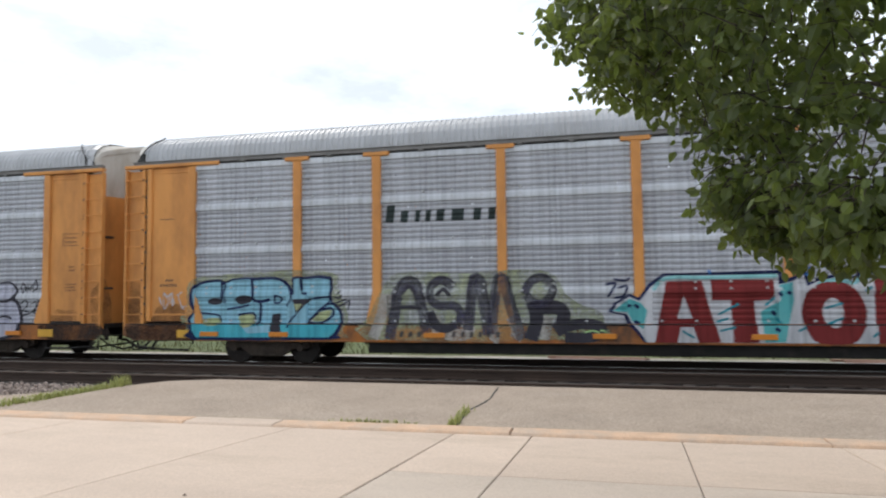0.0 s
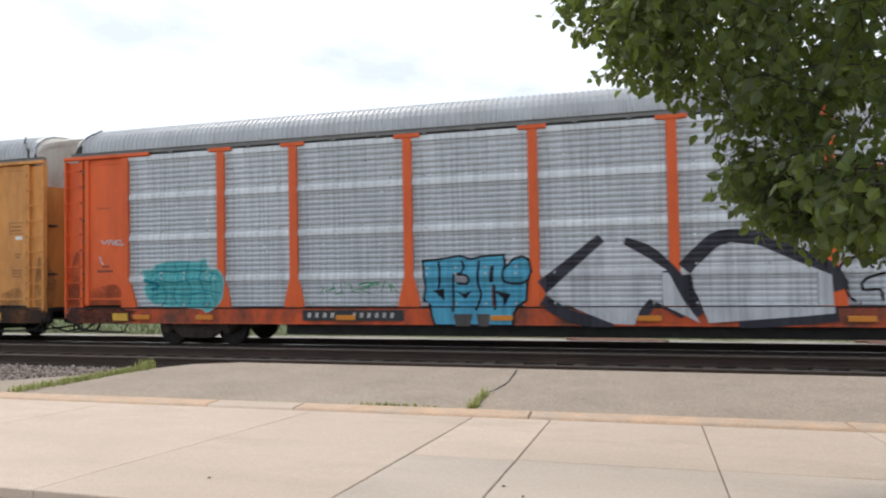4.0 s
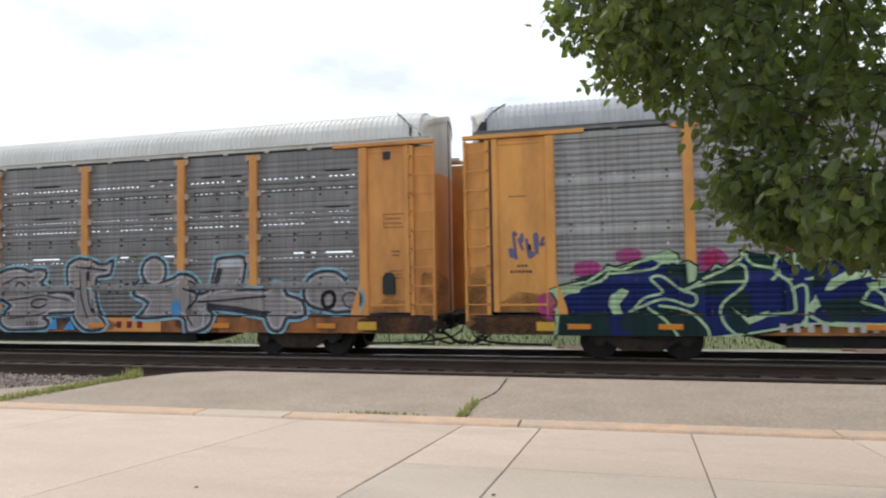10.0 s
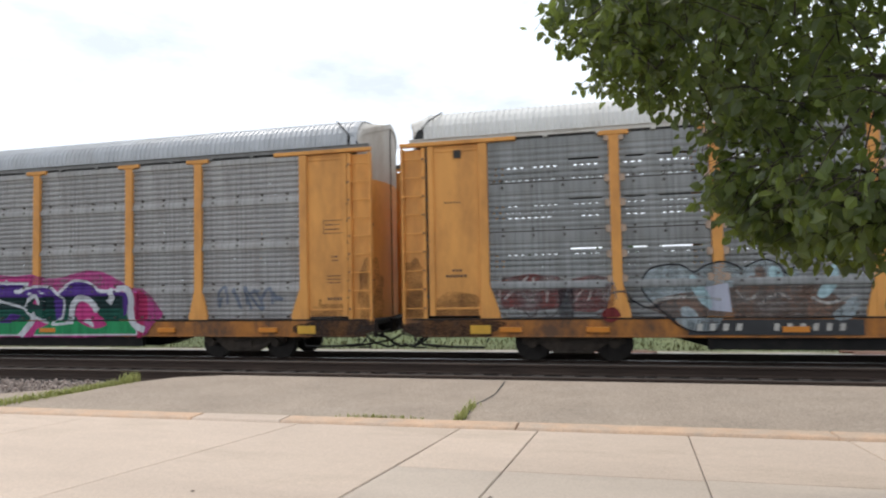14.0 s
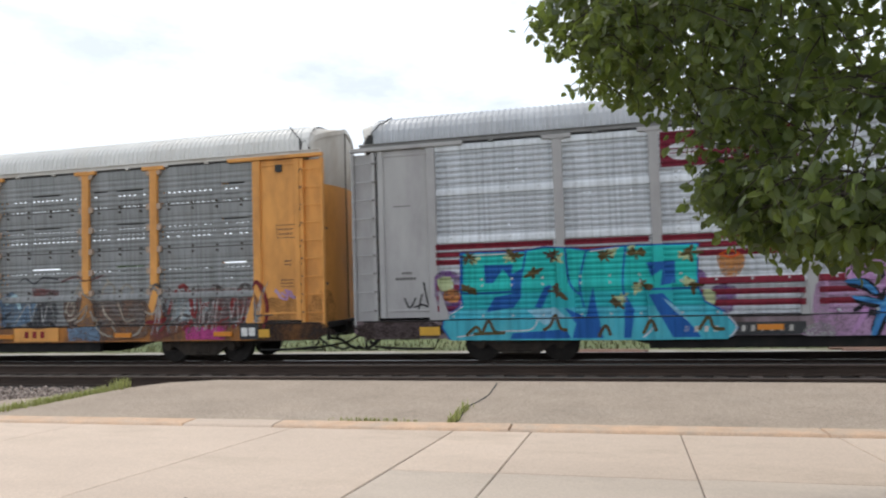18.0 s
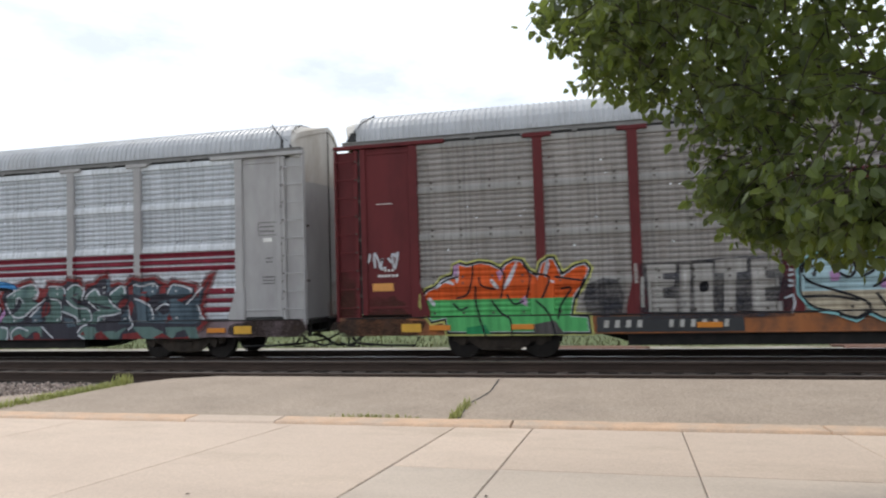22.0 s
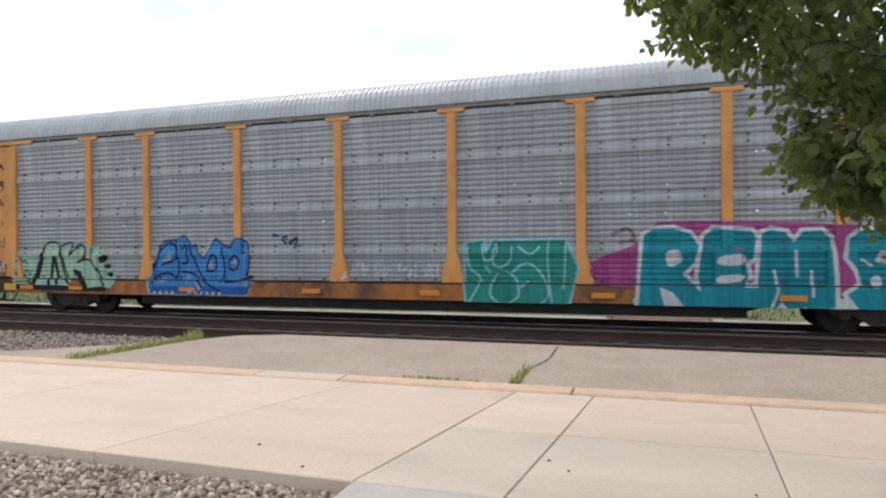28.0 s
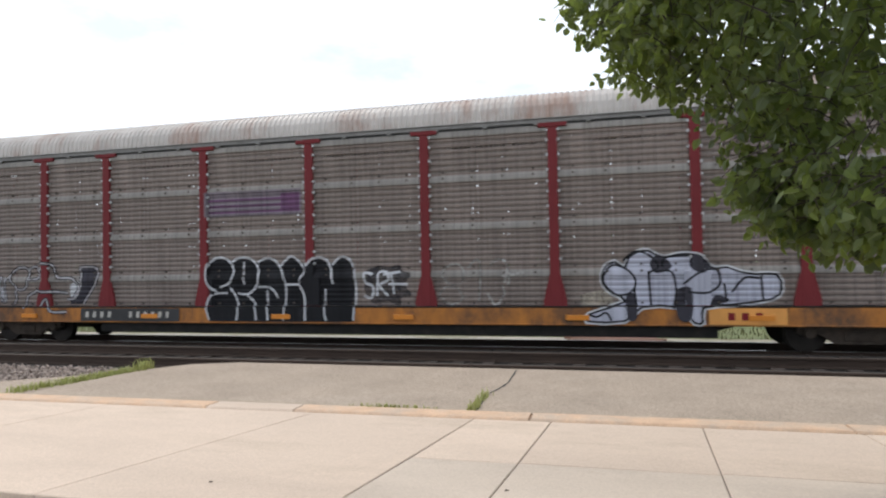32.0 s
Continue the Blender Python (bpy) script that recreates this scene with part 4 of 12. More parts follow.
def car_carrier(label, body, sheet_key, roof, holes=0.0, caps=True, sill=None, columns=None, chord=None, vents=False, marks=(2.55, 4.4, 8.2, 11.9, 15.0, 18.9, 22.5, 25.3)):
    """A covered car-carrying wagon, its origin at its western end on the rail top."""
    car = new("car_carrier")
    tagged(car, label, "railway car", "train of covered car carriers")
    paint, sheet_m = LIV[body], SHEET[sheet_key] + (BAND.get(sheet_key, SHEET[sheet_key][0]),)
    sill_m, col_m = SILL[sill or body], LIV[columns or body]
    chord_m = chord or M["dark_metal"]
    edges = [2.0 + 0.09] + [c for c in COLS for _ in (0, 1)] + [LENGTH - 2.09]
    bays = [(edges[0], COLS[0] - COL_HALF + 0.02)] + [(a + COL_HALF - 0.02, c - COL_HALF + 0.02) for a, c in zip(COLS, COLS[1:])] + [(COLS[-1] + COL_HALF - 0.02, edges[-1])]
    for far in (False, True):
        m = TURN if far else Matrix.Identity(4)
        beam = place("side_sill", cached(("side_sill",), sill_mesh), sill_m, car, m)
        place("flange", cached(("flange",), flange_mesh), sill_m, beam)
        # black here puts the shadow line between sheets and sill into the colour
        place("ledge", cached(("ledge",), ledge_mesh), M["black"], beam)
        place("end_plate", cached(("end_plate",), sill_end_mesh(IN_WEST)), sill_m, beam)
        place("end_plate", mirrored(("end_plate",), sill_end_mesh(IN_EAST)), sill_m, beam)
        place("top_chord", cached(("top_chord",), chord_mesh), chord_m, car, m)
        # black strip set under the roof edge for the shadow of its overhang
        place("eave_gap", cached(("eave_gap",), lambda q: q.box(2.1, LENGTH - 2.1, PANEL_Y - 0.022, PANEL_Y + 0.02, 4.955, 4.998)), M["rubber"], car, m)
        for n, (x0, x1) in enumerate(bays):
            for row in range(4):
                me = open_panel_mesh(x1 - x0, row) if far else panel_mesh(x1 - x0, row, holes if row > 0 else 0.0, (n * 3 + len(body)) % 5)
                place("side_panel", me, sheet_m, car, m @ Matrix.Translation((x0, 0, 0)))
        for x in COLS:
            col = place("column", cached(("column",), column_mesh), col_m, car, m @ Matrix.Translation((x, 0, 0)))
            if holes > 0 and not far:
                for z in (1.83, 2.36, 2.90, 3.45, 3.98, 4.86):
                    for dx in (-0.15, 0.15):
                        place("clip", cached(("clip",), clip_mesh), M["clip"], col, Matrix.Translation((dx, 0, z)))
            if holes < 0 and not far:
                for z in (2.02, 2.3, 2.62, 2.9, 3.18, 3.5, 3.72, 3.98, 4.3, 4.62, 4.84):
                    for dx in (-0.125, 0.125):
                        place("clip", cached(("clip",), clip_mesh), M["galv_post"], col, Matrix.Translation((dx, 0, z)) @ Matrix.Diagonal((0.36, 1, 0.36, 1)))
            if caps:
                place("cap", cached(("cap",), cap_mesh), col_m, col)
        for flip in (False, True):
            get, e = (mirrored, IN_EAST) if flip else (cached, IN_WEST)
            pm = m @ (Matrix.Translation((LENGTH - 2.0, 0, 0)) if flip else Matrix.Translation((2.0, 0, 0)))
            def post_here(b):
                post_mesh(b)
            def post_flip(b):
                post_mesh(b)
                b.v = [(-x, y, z) for x, y, z in b.v]
            place("corner_post", cached(("corner_post", flip), post_flip if flip else post_here), col_m, car, pm)
            place("header", get(("header",), long_cap_mesh(e)), col_m, car, m)
            place("corner_panel", get(("corner_panel",), corner_door_mesh(e)), paint, car, m)
            for z in (1.5, 1.9, 2.4, 2.8, 3.3, 3.7, 4.2, 4.6):
                place("hinge", get(("hinge",), lambda q: q.box(0.635 + e, 0.705 + e, -SIDE + 0.02, PANEL_Y, -0.035, 0.035, 0.006)), M["bolt"], car, m @ Matrix.Translation((0, 0, z)))
            lad = place("ladder", get(("ladder",), ladder_sheet_mesh(e)), paint, car, m)
            place("stringer", get(("stringer",), stringer_mesh(e)), paint, lad)
            place("stringer", get(("inner_stringer",), inner_stringer_mesh(e)), paint, lad)
            place("door_gap", get(("door_gap",), lambda q: q.box(0.642 + e, 0.698 + e, PANEL_Y - 0.004, PANEL_Y + 0.012, 1.08, 4.90)), M["rubber"], car, m)
            for k in range(0 if far else 9):
                place("bolt", get(("ladder_bolt",), lambda q: q.box(0.575 + e, 0.615 + e, -SIDE - 0.022, -SIDE + 0.01, -0.02, 0.02, 0.005)), M["bolt"], lad, Matrix.Translation((0, 0, 1.24 + 0.425 * k)))
            for k in range(9):
                place("rung", get(("rung",), rung_mesh(e)), paint, lad, Matrix.Translation((0, 0, 1.22 + 0.425 * k)))
    for flip in (False, True):
        get, e = (mirrored, IN_EAST) if flip else (cached, IN_WEST)
        if vents:
            place("vent", get(("vent",), lambda q: q.box(1.33, 1.50, -SIDE + 0.03, PANEL_Y + 0.01, 4.62, 4.80, 0.004)), M["rubber"], car)
        place("roof_hood", get(("roof_hood",), roof_end_mesh(e), 2), [M["white_end"], M["rubber"]], car)
        door = place("end_door", get(("end_door",), end_wall_mesh(e), 2), [paint, M["white_end"]], car)
        place("seam", get(("seam",), seam_mesh(e)), M["black"], door)
        for z in (1.9, 3.25):
            place("latch", get(("latch",), latch_mesh(e)), M["bolt"], door, Matrix.Translation((0, 0, z)))
        place("coupler", get(("coupler",), coupler_mesh), M["black"], car)
        place("air_hose", get(("air_hose",), hose_mesh), M["rubber"], car)
        place("uncoupling_lever", get(("uncoupling_lever",), uncoupler_mesh), M["black"], car)
    place("roof", cached(("roof",), roof_mesh), ROOF[roof], car)
    place("floor", cached(("floor",), floor_mesh), M["black"], car)
    frame_ = place("underframe", cached(("underframe",), centre_sill_mesh), M["black"], car)
    for y in (-1.36, 1.36):
        place("side_rail", cached(("side_rail",), lambda q: q.box(6.6, 21.7, -0.06, 0.06, 0.33, 0.62, 0.02)), M["black"], frame_, Matrix.Translation((0, y, 0)))
    for x in (7.6, 10.2, 13.0, 15.4, 18.0, 20.6):
        place("crossbearer", cached(("crossbearer",), lambda q: q.box(-0.05, 0.05, -1.28, 1.28, 0.50, 0.88)), M["black"], frame_, Matrix.Translation((x, 0, 0)))
    place("air_reservoir", cached(("air_reservoir",), lambda q: q.tube([(12.9, -0.8, 0.41), (12.95, -0.8, 0.41), (14.55, -0.8, 0.41), (14.6, -0.8, 0.41)], 0.15, 10)), M["black"], frame_)
    for x in (3.85, LENGTH - 3.85):
        truck = place("truck", cached(("truck",), truck_mesh), M["truck"], car, Matrix.Translation((x, 0, 0)))
        for y, rz in ((-1.02, 0), (1.02, 180)):
            place("side_frame", cached(("side_frame",), side_frame_mesh), M["truck"], truck, pose(0, y, 0, 0, 0, rz))
        for dx in (-0.89, 0.89):
            WHEELS.append((place("wheelset", cached(("wheelset",), wheelset_mesh), M["wheel"], truck, Matrix.Translation((dx, 0, 0.40))), dx))
    for x in marks:
        rb = cached(("reflector",), lambda b: b.box(-0.24, 0.24, -SIDE - 0.062, -SIDE - 0.015, 0.70, 0.81, 0.002))
        place("reflector", rb, M["amber"], car, Matrix.Translation((x, 0, 0)))
    for x in (1.88, LENGTH - 1.92):
        place("reflector", cached(("end_reflector",), lambda b: b.box(-0.23, 0.23, -SIDE - 0.03, -SIDE - 0.004, 0.66, 0.85, 0.002)), M["yellow_plate"], car, Matrix.Translation((x, 0, 0)))
    return car


WHEELS = []
CARS = []
SPEC = [
    ("yellow covered car carrier with silver side sheets and black tags", "yellow", "silver", "grey", {}),
    ("yellow and silver covered car carrier with bold red graffiti lettering", "yellow", "silver", "grey", {}),
    ("bright orange and silver covered car carrier with white graffiti shapes", "orange", "bright", "grey", {}),
    ("yellow covered car carrier with dark pierced weathered side sheets", "yellow", "dark", "white", {"holes": 0.75, "caps": False, "vents": True, "chord": M["white_end"]}),
    ("yellow and grey covered car carrier with painted skulls graffiti", "amber", "grey", "grey", {}),
    ("yellow covered car carrier with slate-grey pierced side sheets", "amber", "slate", "white", {"holes": 0.7, "vents": True, "chord": M["white_end"]}),
    ("light grey covered car carrier with dark red stripes and blue graffiti", "grey", "bright", "grey", {"marks": (8.9, 15.2, 25.6)}),
    ("maroon and grey covered car carrier with purple and orange graffiti", "maroon", "umber", "grey", {"sill": "tan"}),
    ("yellow and blue-grey covered car carrier with turquoise graffiti lettering", "yellow", "blue", "grey", {}),
    ("dark red and brown weathered covered car carrier with black graffiti", "red", "brown", "rusty", {"sill": "amber", "holes": -1.0}),
]
for label, body, sheet_key, roof, extra in SPEC:
    CARS.append(car_carrier(label, body, sheet_key, roof, **extra))


# small differences of each car from the even pitch
OFFSET = [-0.05, -0.05, -0.04, -0.05, -0.05, 0.0, 0.04, 0.14, 0.20, 0.13]


def train_x(t):
    """Where the second car's western end is: the train slows a little on its way past."""
    k = min(1.0, max(0.0, (t - 25.5) / 3.0))
    return -11.571 - 7.841 * t + 0.01403 * t * t + 0.19 * k * k * (3 - 2 * k) - 0.07 * max(0.0, t - 30.0)


white_band = Build()
white_band.box(0.07 + IN_WEST, 0.61 + IN_WEST, -SIDE - 0.012, -SIDE + 0.09, 4.58, 4.90, 0.004)
part("top_band", white_band, M["white_end"], CARS[3], "white-painted head of the ladder")
brake = Build()
brake.prism([(26.70, 1.48), (26.98, 1.48), (26.98, 1.86), (26.90, 1.98), (26.78, 1.98), (26.70, 1.86)], 1, -SIDE - 0.05, PANEL_Y)
part("control_box", brake, M["rubber"], CARS[3], "black control box on the corner panel")


# ---- paint on the cars: graffiti, boards, emblems ----
def spray(name, a, b=None, amount=0.8, scale=1.4):
    a, b = tuple(c * 0.9 for c in a), tuple(c * 0.85 for c in b) if b else tuple(c * 0.55 for c in a)
    m = mat(name, a, 0.75, 0, 0.16, 3.0, (1, 1, 0.5), 0.08, 45, b, amount, scale, streak=0.45)
    m.node_tree.nodes["Principled BSDF"].inputs["Specular IOR Level"].default_value = 0.2     # dry, chalky paint
    return m


def mist(name, a, cover):
    """Overspray: paint that thins out into bare metal in drifts and specks."""
    m = spray(name, a)
    n, l = m.node_tree.nodes, m.node_tree.links
    p, out = n["Principled BSDF"], n["Material Output"]
    co, nz, fine, add, mr, tr, mx = (n.new("ShaderNode" + k) for k in ("TexCoord", "TexNoise", "TexNoise", "Math", "MapRange", "BsdfTransparent", "MixShader"))
    nz.inputs["Scale"].default_value, nz.inputs["Detail"].default_value = 2.2, 4.0
    fine.inputs["Scale"].default_value, fine.inputs["Detail"].default_value = 30.0, 2.0
    add.operation = "ADD"
    mr.inputs["From Min"].default_value, mr.inputs["From Max"].default_value = 0.75, 1.25
    mr.inputs["To Min"].default_value, mr.inputs["To Max"].default_value = max(0.0, cover - 0.35), min(1.0, cover + 0.35)
    l.new(co.outputs["Object"], nz.inputs["Vector"])
    l.new(co.outputs["Object"], fine.inputs["Vector"])
    l.new(nz.outputs["Fac"], add.inputs[0])
    l.new(fine.outputs["Fac"], add.inputs[1])
    l.new(add.outputs[0], mr.inputs["Value"])
    l.new(mr.outputs["Result"], mx.inputs["Fac"])
    l.new(tr.outputs["BSDF"], mx.inputs[1])
    l.new(p.outputs["BSDF"], mx.inputs[2])
    l.new(mx.outputs["Shader"], out.inputs["Surface"])
    return m


P = {
    "ember": spray("spray_burnt_orange", (0.50, 0.155, 0.045), (0.36, 0.09, 0.06), 0.9, 1.8),
    "rose": spray("faded_pink_paint", (0.52, 0.27, 0.27), (0.36, 0.14, 0.12)),
    "grease": mist("grease_and_rust", (0.045, 0.030, 0.024), 0.62),
    "soot": mist("rusty_grime", (0.075, 0.042, 0.028), 0.30),
    "lime_mist": mist("overspray_pale_green", (0.42, 0.46, 0.30), 0.45),
    "blue_mist": mist("overspray_blue", (0.10, 0.30, 0.55), 0.6),
    "grey_mist": mist("overspray_grey", (0.30, 0.29, 0.29), 0.5),
    "red_mist": mist("overspray_dull_red", (0.20, 0.07, 0.065), 0.55),
    "dark_mist": mist("overspray_dark", (0.045, 0.045, 0.055), 0.55),
    "pale_mist": mist("overspray_pale", (0.50, 0.49, 0.47), 0.5),
    "pink_mist": mist("overspray_pink", (0.50, 0.07, 0.26), 0.75),
    "vivid": spray("spray_vivid_blue", (0.09, 0.36, 0.52), (0.12, 0.40, 0.53), 0.6),
    "olivegrey": mist("spray_olive_grey", (0.20, 0.18, 0.13), 0.8),
    "inkgreen": spray("spray_ink_green", (0.012, 0.032, 0.032), (0.02, 0.04, 0.045), 0.6),
    "pinkash": spray("spray_pinkish_ash", (0.32, 0.285, 0.275), (0.24, 0.215, 0.21), 0.8),
    "paleline": spray("spray_pale_line", (0.50, 0.53, 0.55), (0.40, 0.44, 0.47), 0.5),
    "royal": spray("spray_royal_blue", (0.013, 0.023, 0.12), (0.008, 0.013, 0.045), 0.9),
    "palelime": spray("spray_pale_lime", (0.44, 0.60, 0.36), (0.38, 0.52, 0.32), 0.5),
    "crimson": spray("spray_crimson", (0.36, 0.03, 0.10), (0.24, 0.02, 0.10), 0.9, 2.0),
    "ghost": mist("spray_ghost_blue", (0.34, 0.39, 0.41), 0.7),
    "brown_mist": mist("overspray_brown", (0.20, 0.13, 0.10), 0.6),
    "steelblue": mist("spray_steel_blue", (0.16, 0.235, 0.33), 0.68),
    "green_mist": mist("overspray_dark_green", (0.07, 0.14, 0.12), 0.75),
    "cream_mist": mist("overspray_cream", (0.46, 0.41, 0.34), 0.7),
    "lilac_mist": mist("overspray_lilac", (0.50, 0.30, 0.47), 0.82),
    "orange_mist": mist("overspray_orange", (0.60, 0.26, 0.08), 0.6),
    "purple_mist": mist("overspray_purple", (0.20, 0.07, 0.26), 0.6),
    "azure": spray("spray_azure", (0.06, 0.24, 0.54), (0.04, 0.17, 0.45), 0.7),
    "lagoon": spray("spray_lagoon", (0.03, 0.40, 0.43), (0.02, 0.31, 0.38), 0.6),
    "cobalt": spray("spray_cobalt", (0.02, 0.11, 0.36), (0.015, 0.07, 0.26), 0.7),
    "celadon": spray("spray_celadon", (0.125, 0.195, 0.175), (0.07, 0.12, 0.125), 0.9, 1.6),
    "darkred": spray("spray_dark_red", (0.20, 0.035, 0.035), (0.14, 0.02, 0.02), 0.6),
    "fuchsia": spray("spray_fuchsia", (0.36, 0.075, 0.24), (0.28, 0.05, 0.20), 0.8),
    "tangerine": spray("spray_tangerine", (0.48, 0.155, 0.035), (0.38, 0.10, 0.04), 0.8),
    "iceblue": spray("spray_ice_blue", (0.36, 0.50, 0.54), (0.42, 0.50, 0.50), 0.7),
    "stone": spray("spray_stone_grey", (0.34, 0.32, 0.30), (0.26, 0.24, 0.225), 0.9, 2.0),
    "olive": spray("spray_olive", (0.10, 0.075, 0.03), (0.05, 0.015, 0.05)),
    "jade": spray("spray_jade", (0.03, 0.25, 0.21), (0.02, 0.17, 0.16), 0.7),
    "babyblue": spray("spray_baby_blue", (0.26, 0.50, 0.62), (0.33, 0.53, 0.62), 0.6),
    "skywash": mist("spray_sky_wash", (0.13, 0.40, 0.62), 0.8),
    "limewash": spray("spray_lime_wash", (0.42, 0.47, 0.26), (0.36, 0.40, 0.22), 0.5),
    "lavender": spray("spray_lavender", (0.46, 0.47, 0.56), (0.38, 0.40, 0.48), 0.6),
    "violet": mist("spray_smoky_violet", (0.085, 0.08, 0.125), 0.62),
    "bone": mist("spray_bone", (0.50, 0.48, 0.45), 0.75),
    "oxide": spray("spray_oxide_red", (0.20, 0.028, 0.028), (0.15, 0.02, 0.02), 0.6),
    "dusty": spray("spray_dusty", (0.10, 0.17, 0.24), (0.17, 0.24, 0.30)),
    "fade": spray("spray_faded_grey", (0.095, 0.085, 0.082), (0.15, 0.125, 0.115)),
    "taupe": spray("spray_taupe", (0.22, 0.195, 0.19), (0.15, 0.13, 0.13)),
    "frost": spray("spray_frost", (0.26, 0.52, 0.54), (0.18, 0.45, 0.47), 0.8, 2.0),
    "smoke": spray("spray_smoke", (0.045, 0.043, 0.055), (0.075, 0.07, 0.085)),
    "black": spray("spray_black", (0.014, 0.014, 0.017), (0.036, 0.036, 0.04)),
    "white": spray("spray_white", (0.56, 0.57, 0.60), (0.42, 0.43, 0.46)),
    "silver": spray("spray_silver", (0.40, 0.39, 0.41), (0.27, 0.26, 0.28)),
    "grey": spray("spray_grey", (0.27, 0.26, 0.27), (0.16, 0.16, 0.17)),
    "lightblue": spray("spray_light_blue", (0.25, 0.43, 0.52), (0.37, 0.51, 0.57)),
    "blue": spray("spray_blue", (0.05, 0.20, 0.52), (0.03, 0.12, 0.38)),
    "skyblue": spray("spray_sky_blue", (0.09, 0.30, 0.58), (0.05, 0.19, 0.46)),
    "deepblue": spray("spray_deep_blue", (0.02, 0.045, 0.22), (0.012, 0.05, 0.10)),
    "navy": spray("spray_navy", (0.014, 0.022, 0.08)),
    "cyan": spray("spray_cyan", (0.07, 0.42, 0.52), (0.14, 0.50, 0.55)),
    "turquoise": spray("spray_turquoise", (0.025, 0.46, 0.42), (0.02, 0.38, 0.38), 0.5),
    "teal": spray("spray_teal", (0.015, 0.23, 0.29), (0.012, 0.16, 0.22)),
    "aqua": spray("spray_aqua", (0.10, 0.40, 0.42), (0.20, 0.50, 0.48)),
    "mint": spray("spray_mint", (0.34, 0.50, 0.38), (0.26, 0.42, 0.30), 0.5),
    "lime": spray("spray_lime", (0.36, 0.56, 0.24), (0.30, 0.48, 0.26), 0.5),
    "green": spray("spray_green", (0.03, 0.26, 0.10), (0.02, 0.16, 0.07)),
    "brightgreen": spray("spray_bright_green", (0.10, 0.42, 0.14), (0.08, 0.33, 0.12), 0.5),
    "darkgreen": spray("spray_dark_green", (0.012, 0.075, 0.055), (0.02, 0.11, 0.08)),
    "slateblue": spray("spray_slate_blue", (0.092, 0.128, 0.155), (0.04, 0.058, 0.08), 0.9, 1.6),
    "red": spray("spray_red", (0.24, 0.025, 0.03), (0.17, 0.018, 0.02)),
    "brickred": spray("spray_brick_red", (0.22, 0.045, 0.04), (0.30, 0.16, 0.14)),
    "pink": spray("spray_pink", (0.48, 0.05, 0.20), (0.40, 0.04, 0.14), 0.6),
    "lilac": spray("spray_lilac", (0.44, 0.24, 0.44), (0.56, 0.44, 0.56), 0.9, 2.4),
    "purple": spray("spray_purple", (0.075, 0.03, 0.20), (0.12, 0.03, 0.18)),
    "plum": spray("spray_plum", (0.16, 0.02, 0.13), (0.28, 0.03, 0.08), 0.9, 2.2),
    "magenta": spray("spray_magenta", (0.35, 0.07, 0.22), (0.26, 0.05, 0.17), 0.8),
    "orange": spray("spray_orange", (0.62, 0.10, 0.02), (0.55, 0.08, 0.02), 0.5),
    "amber": spray("spray_amber", (0.50, 0.16, 0.03), (0.40, 0.10, 0.05), 0.6),
    "yellow": spray("spray_yellow", (0.50, 0.50, 0.16), (0.42, 0.42, 0.14), 0.5),
    "cream": spray("spray_cream", (0.46, 0.40, 0.30), (0.34, 0.27, 0.20)),
    "maroon": spray("board_maroon", (0.16, 0.018, 0.035), (0.12, 0.015, 0.03), 0.5),
    "stripe": spray("stripe_dark_red", (0.19, 0.02, 0.035), (0.14, 0.02, 0.03), 0.4),
    "signal": spray("emblem_orange", (0.66, 0.09, 0.015), (0.6, 0.08, 0.015), 0.3),
    "gold": spray("emblem_gold", (0.62, 0.36, 0.03), (0.55, 0.30, 0.03), 0.3),
}

COL_X = [e for c in COLS for e in (c - 0.262, c - 0.25, c - COL_HALF - 0.012, c - COL_HALF, c + COL_HALF, c + COL_HALF + 0.012, c + 0.25, c + 0.262)]
COL_X += [1.89, 1.905, 2.10, 2.115, LENGTH - 2.115, LENGTH - 2.10, LENGTH - 1.905, LENGTH - 1.89]
CUT_Z = sorted({round(z, 4) for z, _ in FLAT if z < 4.9} | {1.016, 1.024})


def skin(x, z, even=False):
    """How far out the car's side lies at a place on it; even: on the smoother pierced sheets."""
    if z <= 1.0161:
        return -SIDE - 0.022
    for c in COLS + [2.0, LENGTH - 2.0]:
        d = abs(x - c)
        if d <= COL_HALF + 0.0005 or (z < 1.72 and d <= 0.2505 and c not in (2.0, LENGTH - 2.0)):
            return -SIDE
    if x < 0.70 or x > LENGTH - 0.70:
        return -SIDE + 0.09
    if x < 2.09 or x > LENGTH - 2.09:
        return PANEL_Y - 0.012
    zs = [f[0] for f in FLAT]
    d = float(np.interp(z, zs, [f[1] for f in FLAT]))
    return PANEL_Y - (min(0.5 * d, 0.008) if even else d)


def pieces(shape):
    """The separate patches of a flat shape."""
    verts, faces = shape
    root = list(range(len(verts)))

    def find(i):
        while root[i] != i:
            root[i] = root[root[i]]
            i = root[i]
        return i

    for f in faces:
        for i in f[1:]:
            root[find(i)] = find(f[0])
    sets = {}
    for f in faces:
        sets.setdefault(find(f[0]), []).append(f)
    out = []
    for fs in sets.values():
        used = sorted({i for f in fs for i in f})
        at = {i: k for k, i in enumerate(used)}
        out.append(([verts[i] for i in used], [tuple(at[i] for i in f) for f in fs]))
    return out


PIECE = {"tag": "stroke", "graffiti_lettering": "letter", "character": "character", "emblem": "emblem_bar"}


